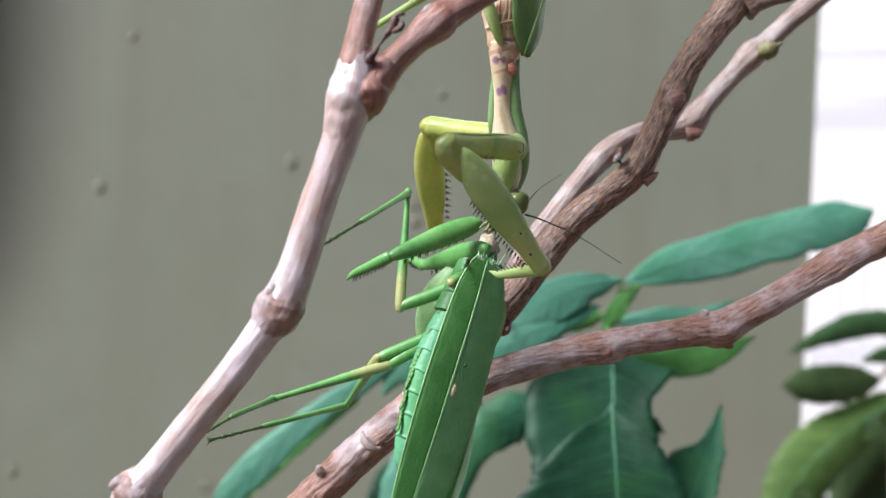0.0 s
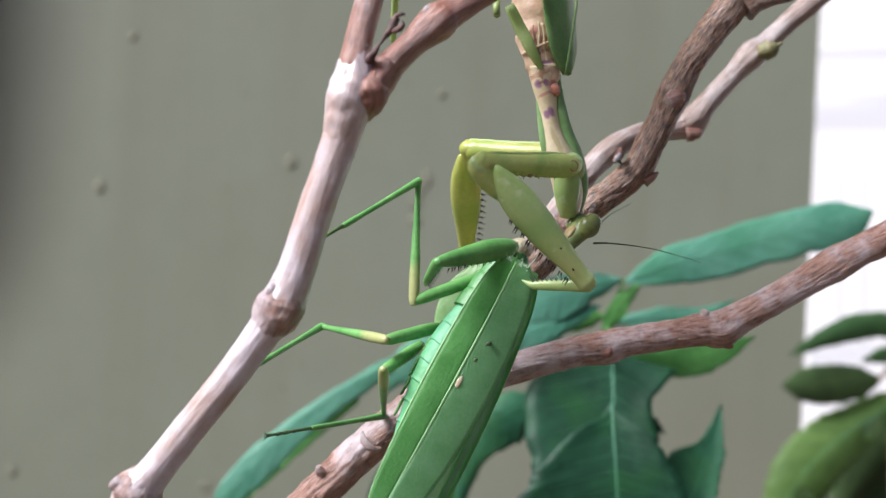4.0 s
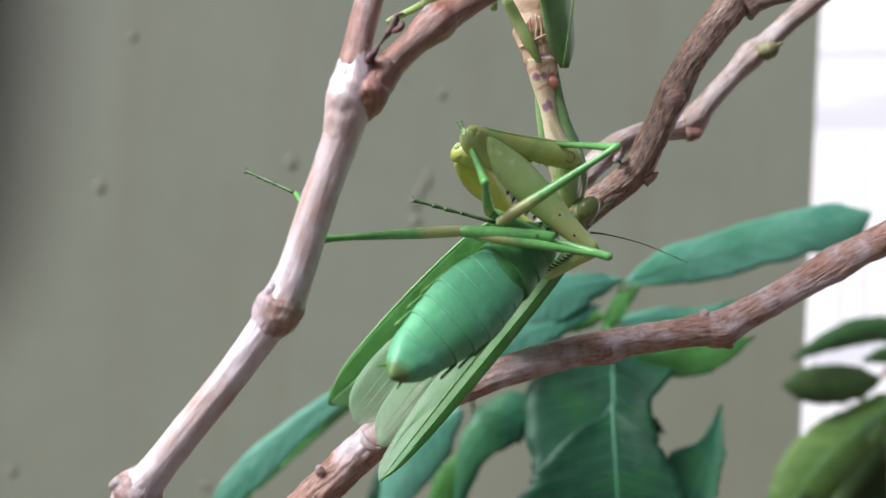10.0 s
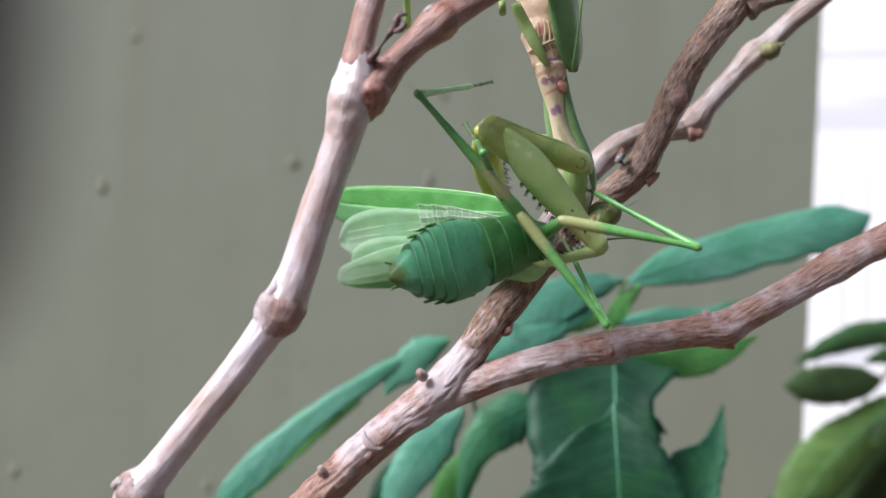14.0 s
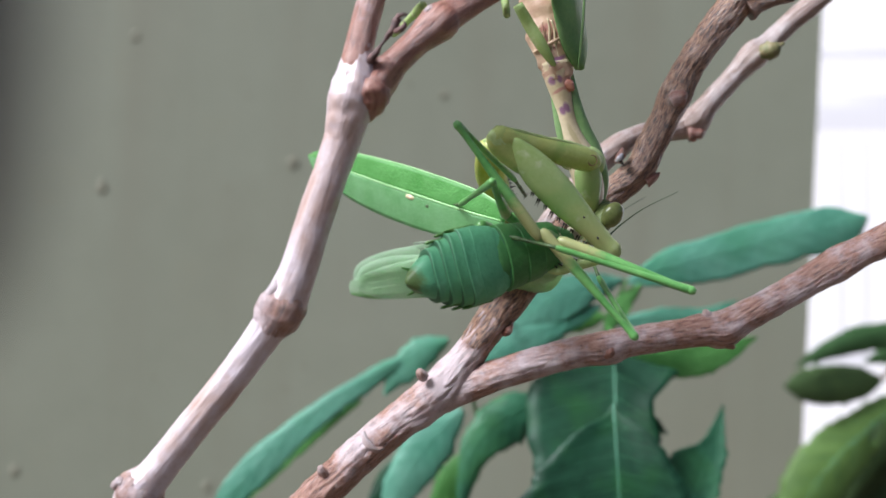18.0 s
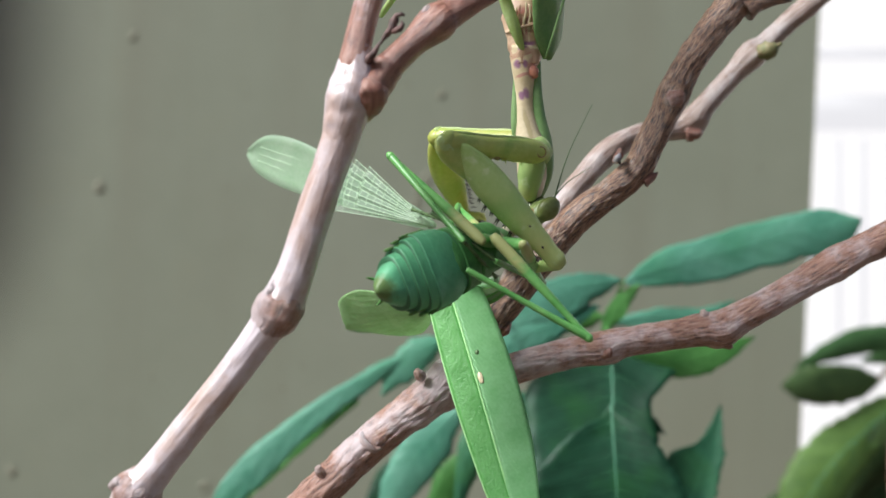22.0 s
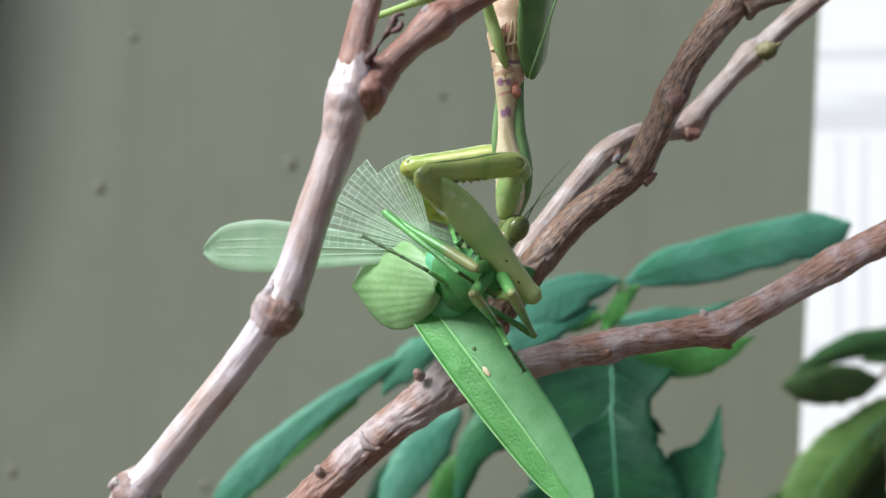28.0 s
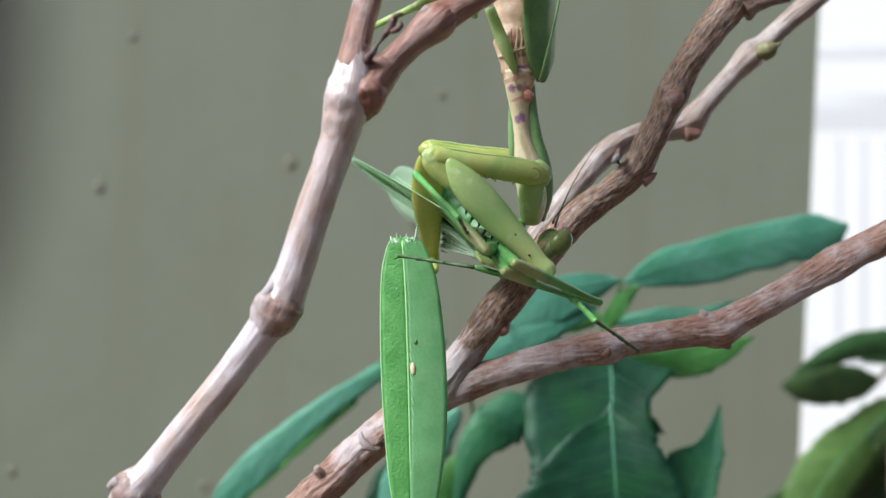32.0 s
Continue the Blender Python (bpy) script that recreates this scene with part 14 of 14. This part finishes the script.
    keyed(segments[2], [
    (0, 0, 0, 0, 0, 0, 0), (13, 0, 0, 0, 0, 0, 0), (13.5, -1.9, 0, 0, 0, 0, 0),
    (14, -3.8, 0, 0, 0, 0, 0), (14.5, -0.76, 0, 0, 0, 0, 0), (15.5, -1.14, 0, 0, 0, 0, 0),
    (16.5, -1.52, 0, 0, 0, 0, 0), (17, -3.8, 0, 0, 0, 0, 0), (19, -3.8, 0, 0, 0, 0, 0),
    (19.5, -3.99, 0, 0, 0, 0, 0), (20, -4.18, 0, 0, 0, 0, 0), (21, -4.18, 0, 0, 0, 0, 0),
    (21.5, -3.99, 0, 0, 0, 0, 0), (22, -3.8, 0, 0, 0, 0, 0), (22.5, -3.61, 0, 0, 0, 0, 0),
    (23, -3.42, 0, 0, 0, 0, 0), (23.5, -3.99, 0, 0, 0, 0, 0), (24, -4.56, 0, 0, 0, 0, 0),
    (24.5, -5.51, 0, 0, 0, 0, 0), (25, -6.46, 0, 0, 0, 0, 0), (28, -6.46, 0, 0, 0, 0, 0),
    (28.4, -6, 0, 0, 0, 0, 0), (28.7, -5.66, 0, 0, 0, 0, 0), (29, -5.32, 0, 0, 0, 0, 0),
    (32, -5.32, 0, 0, 0, 0, 0)
    ])
    keyed(segments[3], [
    (0, 0, 0, 0, 0, 0, 0), (13, 0, 0, 0, 0, 0, 0), (13.5, -2.7, 0, 0, 0, 0, 0),
    (14, -5.4, 0, 0, 0, 0, 0), (14.5, -1.08, 0, 0, 0, 0, 0), (15.5, -1.62, 0, 0, 0, 0, 0),
    (16.5, -2.16, 0, 0, 0, 0, 0), (17, -5.4, 0, 0, 0, 0, 0), (19, -5.4, 0, 0, 0, 0, 0),
    (19.5, -5.67, 0, 0, 0, 0, 0), (20, -5.94, 0, 0, 0, 0, 0), (21, -5.94, 0, 0, 0, 0, 0),
    (21.5, -5.67, 0, 0, 0, 0, 0), (22, -5.4, 0, 0, 0, 0, 0), (22.5, -5.13, 0, 0, 0, 0, 0),
    (23, -4.86, 0, 0, 0, 0, 0), (23.5, -5.67, 0, 0, 0, 0, 0), (24, -6.48, 0, 0, 0, 0, 0),
    (24.5, -7.83, 0, 0, 0, 0, 0), (25, -9.18, 0, 0, 0, 0, 0), (28, -9.18, 0, 0, 0, 0, 0),
    (28.4, -8.53, 0, 0, 0, 0, 0), (28.7, -8.05, 0, 0, 0, 0, 0), (29, -7.56, 0, 0, 0, 0, 0),
    (32, -7.56, 0, 0, 0, 0, 0)
    ])
    keyed(segments[4], [
    (0, 0, 0, 0, 0, 0, 0), (13, 0, 0, 0, 0, 0, 0), (13.5, -3.5, 0, 0, 0, 0, 0),
    (14, -7, 0, 0, 0, 0, 0), (14.5, -1.4, 0, 0, 0, 0, 0), (15.5, -2.1, 0, 0, 0, 0, 0),
    (16.5, -2.8, 0, 0, 0, 0, 0), (17, -7, 0, 0, 0, 0, 0), (19, -7, 0, 0, 0, 0, 0),
    (19.5, -7.35, 0, 0, 0, 0, 0), (20, -7.7, 0, 0, 0, 0, 0), (21, -7.7, 0, 0, 0, 0, 0),
    (21.5, -7.35, 0, 0, 0, 0, 0), (22, -7, 0, 0, 0, 0, 0), (22.5, -6.65, 0, 0, 0, 0, 0),
    (23, -6.3, 0, 0, 0, 0, 0), (23.5, -7.35, 0, 0, 0, 0, 0), (24, -8.4, 0, 0, 0, 0, 0),
    (24.5, -10.15, 0, 0, 0, 0, 0), (25, -11.9, 0, 0, 0, 0, 0), (28, -11.9, 0, 0, 0, 0, 0),
    (28.4, -11.06, 0, 0, 0, 0, 0), (28.7, -10.43, 0, 0, 0, 0, 0), (29, -9.8, 0, 0, 0, 0, 0),
    (32, -9.8, 0, 0, 0, 0, 0)
    ])
    keyed(segments[5], [
    (0, 0, 0, 0, 0, 0, 0), (13, 0, 0, 0, 0, 0, 0), (13.5, -4.3, 0, 0, 0, 0, 0),
    (14, -8.6, 0, 0, 0, 0, 0), (14.5, -1.72, 0, 0, 0, 0, 0), (15.5, -2.58, 0, 0, 0, 0, 0),
    (16.5, -3.44, 0, 0, 0, 0, 0), (17, -8.6, 0, 0, 0, 0, 0), (19, -8.6, 0, 0, 0, 0, 0),
    (19.5, -9.03, 0, 0, 0, 0, 0), (20, -9.46, 0, 0, 0, 0, 0), (21, -9.46, 0, 0, 0, 0, 0),
    (21.5, -9.03, 0, 0, 0, 0, 0), (22, -8.6, 0, 0, 0, 0, 0), (22.5, -8.17, 0, 0, 0, 0, 0),
    (23, -7.74, 0, 0, 0, 0, 0), (23.5, -9.03, 0, 0, 0, 0, 0), (24, -10.32, 0, 0, 0, 0, 0),
    (24.5, -12.47, 0, 0, 0, 0, 0), (25, -14.62, 0, 0, 0, 0, 0), (28, -14.62, 0, 0, 0, 0, 0),
    (28.4, -13.59, 0, 0, 0, 0, 0), (28.7, -12.81, 0, 0, 0, 0, 0), (29, -12.04, 0, 0, 0, 0, 0),
    (32, -12.04, 0, 0, 0, 0, 0)
    ])
    keyed(segments[6], [
    (0, 0, 0, 0, 0, 0, 0), (13, 0, 0, 0, 0, 0, 0), (13.5, -5.1, 0, 0, 0, 0, 0),
    (14, -10.2, 0, 0, 0, 0, 0), (14.5, -2.04, 0, 0, 0, 0, 0), (15.5, -3.06, 0, 0, 0, 0, 0),
    (16.5, -4.08, 0, 0, 0, 0, 0), (17, -10.2, 0, 0, 0, 0, 0), (19, -10.2, 0, 0, 0, 0, 0),
    (19.5, -10.71, 0, 0, 0, 0, 0), (20, -11.22, 0, 0, 0, 0, 0), (21, -11.22, 0, 0, 0, 0, 0),
    (21.5, -10.71, 0, 0, 0, 0, 0), (22, -10.2, 0, 0, 0, 0, 0), (22.5, -9.69, 0, 0, 0, 0, 0),
    (23, -9.18, 0, 0, 0, 0, 0), (23.5, -10.71, 0, 0, 0, 0, 0), (24, -12.24, 0, 0, 0, 0, 0),
    (24.5, -14.79, 0, 0, 0, 0, 0), (25, -17.34, 0, 0, 0, 0, 0), (28, -17.34, 0, 0, 0, 0, 0),
    (28.4, -16.12, 0, 0, 0, 0, 0), (28.7, -15.2, 0, 0, 0, 0, 0), (29, -14.28, 0, 0, 0, 0, 0),
    (32, -14.28, 0, 0, 0, 0, 0)
    ])
    for ob in fans_a[0]:
        keyed(ob, [
    (0, 0, 0, -0.2, 0, 0, -12), (13.5, 0, 0, -0.2, 0, 0, -12), (14, 0, 0, -0.2, 0, 0, -11.3),
    (14.5, 0, 0, -0.2, 0, 0, -11.4), (15.5, 0, 0, -0.2, 0, 0, -11.7), (16.5, 0, 0, -0.2, 0, 0, -12),
    (19, 0, 0, -0.2, 0, 0, -12), (19.5, 0, 0, -0.2, 0, 0, -2.2), (20, 0, 0, -0.2, 0, 0, -3.6),
    (21, 0, 0, -0.2, 0, 0, -3.6), (21.5, 0, 0, -0.2, 0, 0, -6.4), (22, 0, 0, -0.2, 0, 0, -10.3),
    (22.5, 0, 0, -0.2, 0, 0, 0.6), (23, 0, 0, -0.2, 0, 0, 1.2), (23.5, 0, 0, -0.2, 0, 0, 1.7),
    (24, 0, 0, -0.2, 0, 0, 2.3), (24.5, 0, 0, -0.2, 0, 0, 2.8), (25, 0, 0, -0.2, 0, 0, 3.4),
    (25.5, 0, 0, -0.2, 0, 0, -6.4), (26.5, 0, 0, -0.2, 0, 0, 2), (28, 0, 0, -0.2, 0, 0, 2),
    (28.4, 0, 0, -0.2, 0, 0, -7.8), (28.7, 0, 0, -0.2, 0, 0, -12), (32, 0, 0, -0.2, 0, 0, -12)
        ])
    for ob in fans_a[1]:
        keyed(ob, [
    (0, 0, 0, -0.4, 0, 0, -12), (13.5, 0, 0, -0.4, 0, 0, -12), (14, 0, 0, -0.4, 0, 0, -10.1),
    (14.5, 0, 0, -0.4, 0, 0, -10.5), (15.5, 0, 0, -0.4, 0, 0, -11.2), (16.5, 0, 0, -0.4, 0, 0, -12),
    (19, 0, 0, -0.4, 0, 0, -12), (19.5, 0, 0, -0.4, 0, 0, 14.6), (20, 0, 0, -0.4, 0, 0, 10.8),
    (21, 0, 0, -0.4, 0, 0, 10.8), (21.5, 0, 0, -0.4, 0, 0, 3.2), (22, 0, 0, -0.4, 0, 0, -7.4),
    (22.5, 0, 0, -0.4, 0, 0, 22.2), (23, 0, 0, -0.4, 0, 0, 23.7), (23.5, 0, 0, -0.4, 0, 0, 25.2),
    (24, 0, 0, -0.4, 0, 0, 26.8), (24.5, 0, 0, -0.4, 0, 0, 28.3), (25, 0, 0, -0.4, 0, 0, 29.8),
    (25.5, 0, 0, -0.4, 0, 0, 3.2), (26.5, 0, 0, -0.4, 0, 0, 26), (28, 0, 0, -0.4, 0, 0, 26),
    (28.4, 0, 0, -0.4, 0, 0, -0.6), (28.7, 0, 0, -0.4, 0, 0, -12), (32, 0, 0, -0.4, 0, 0, -12)
        ])
    for ob in fans_a[2]:
        keyed(ob, [
    (0, 0, 0, -0.6, 0, 0, -12), (13.5, 0, 0, -0.6, 0, 0, -12), (14, 0, 0, -0.6, 0, 0, -8.9),
    (14.5, 0, 0, -0.6, 0, 0, -9.5), (15.5, 0, 0, -0.6, 0, 0, -10.8), (16.5, 0, 0, -0.6, 0, 0, -12),
    (19, 0, 0, -0.6, 0, 0, -12), (19.5, 0, 0, -0.6, 0, 0, 31.4), (20, 0, 0, -0.6, 0, 0, 25.2),
    (21, 0, 0, -0.6, 0, 0, 25.2), (21.5, 0, 0, -0.6, 0, 0, 12.8), (22, 0, 0, -0.6, 0, 0, -4.6),
    (22.5, 0, 0, -0.6, 0, 0, 43.8), (23, 0, 0, -0.6, 0, 0, 46.3), (23.5, 0, 0, -0.6, 0, 0, 48.8),
    (24, 0, 0, -0.6, 0, 0, 51.2), (24.5, 0, 0, -0.6, 0, 0, 53.7), (25, 0, 0, -0.6, 0, 0, 56.2),
    (25.5, 0, 0, -0.6, 0, 0, 12.8), (26.5, 0, 0, -0.6, 0, 0, 50), (28, 0, 0, -0.6, 0, 0, 50),
    (28.4, 0, 0, -0.6, 0, 0, 6.6), (28.7, 0, 0, -0.6, 0, 0, -12), (32, 0, 0, -0.6, 0, 0, -12)
        ])
    for ob in fans_b[0]:
        keyed(ob, [
    (0, 0, 0, -0.2, 0, 0, -12), (32, 0, 0, -0.2, 0, 0, -12)
        ])
    for ob in fans_b[1]:
        keyed(ob, [
    (0, 0, 0, -0.4, 0, 0, -12), (32, 0, 0, -0.4, 0, 0, -12)
        ])
    for ob in fans_b[2]:
        keyed(ob, [
    (0, 0, 0, -0.6, 0, 0, -12), (32, 0, 0, -0.6, 0, 0, -12)
        ])


motions()
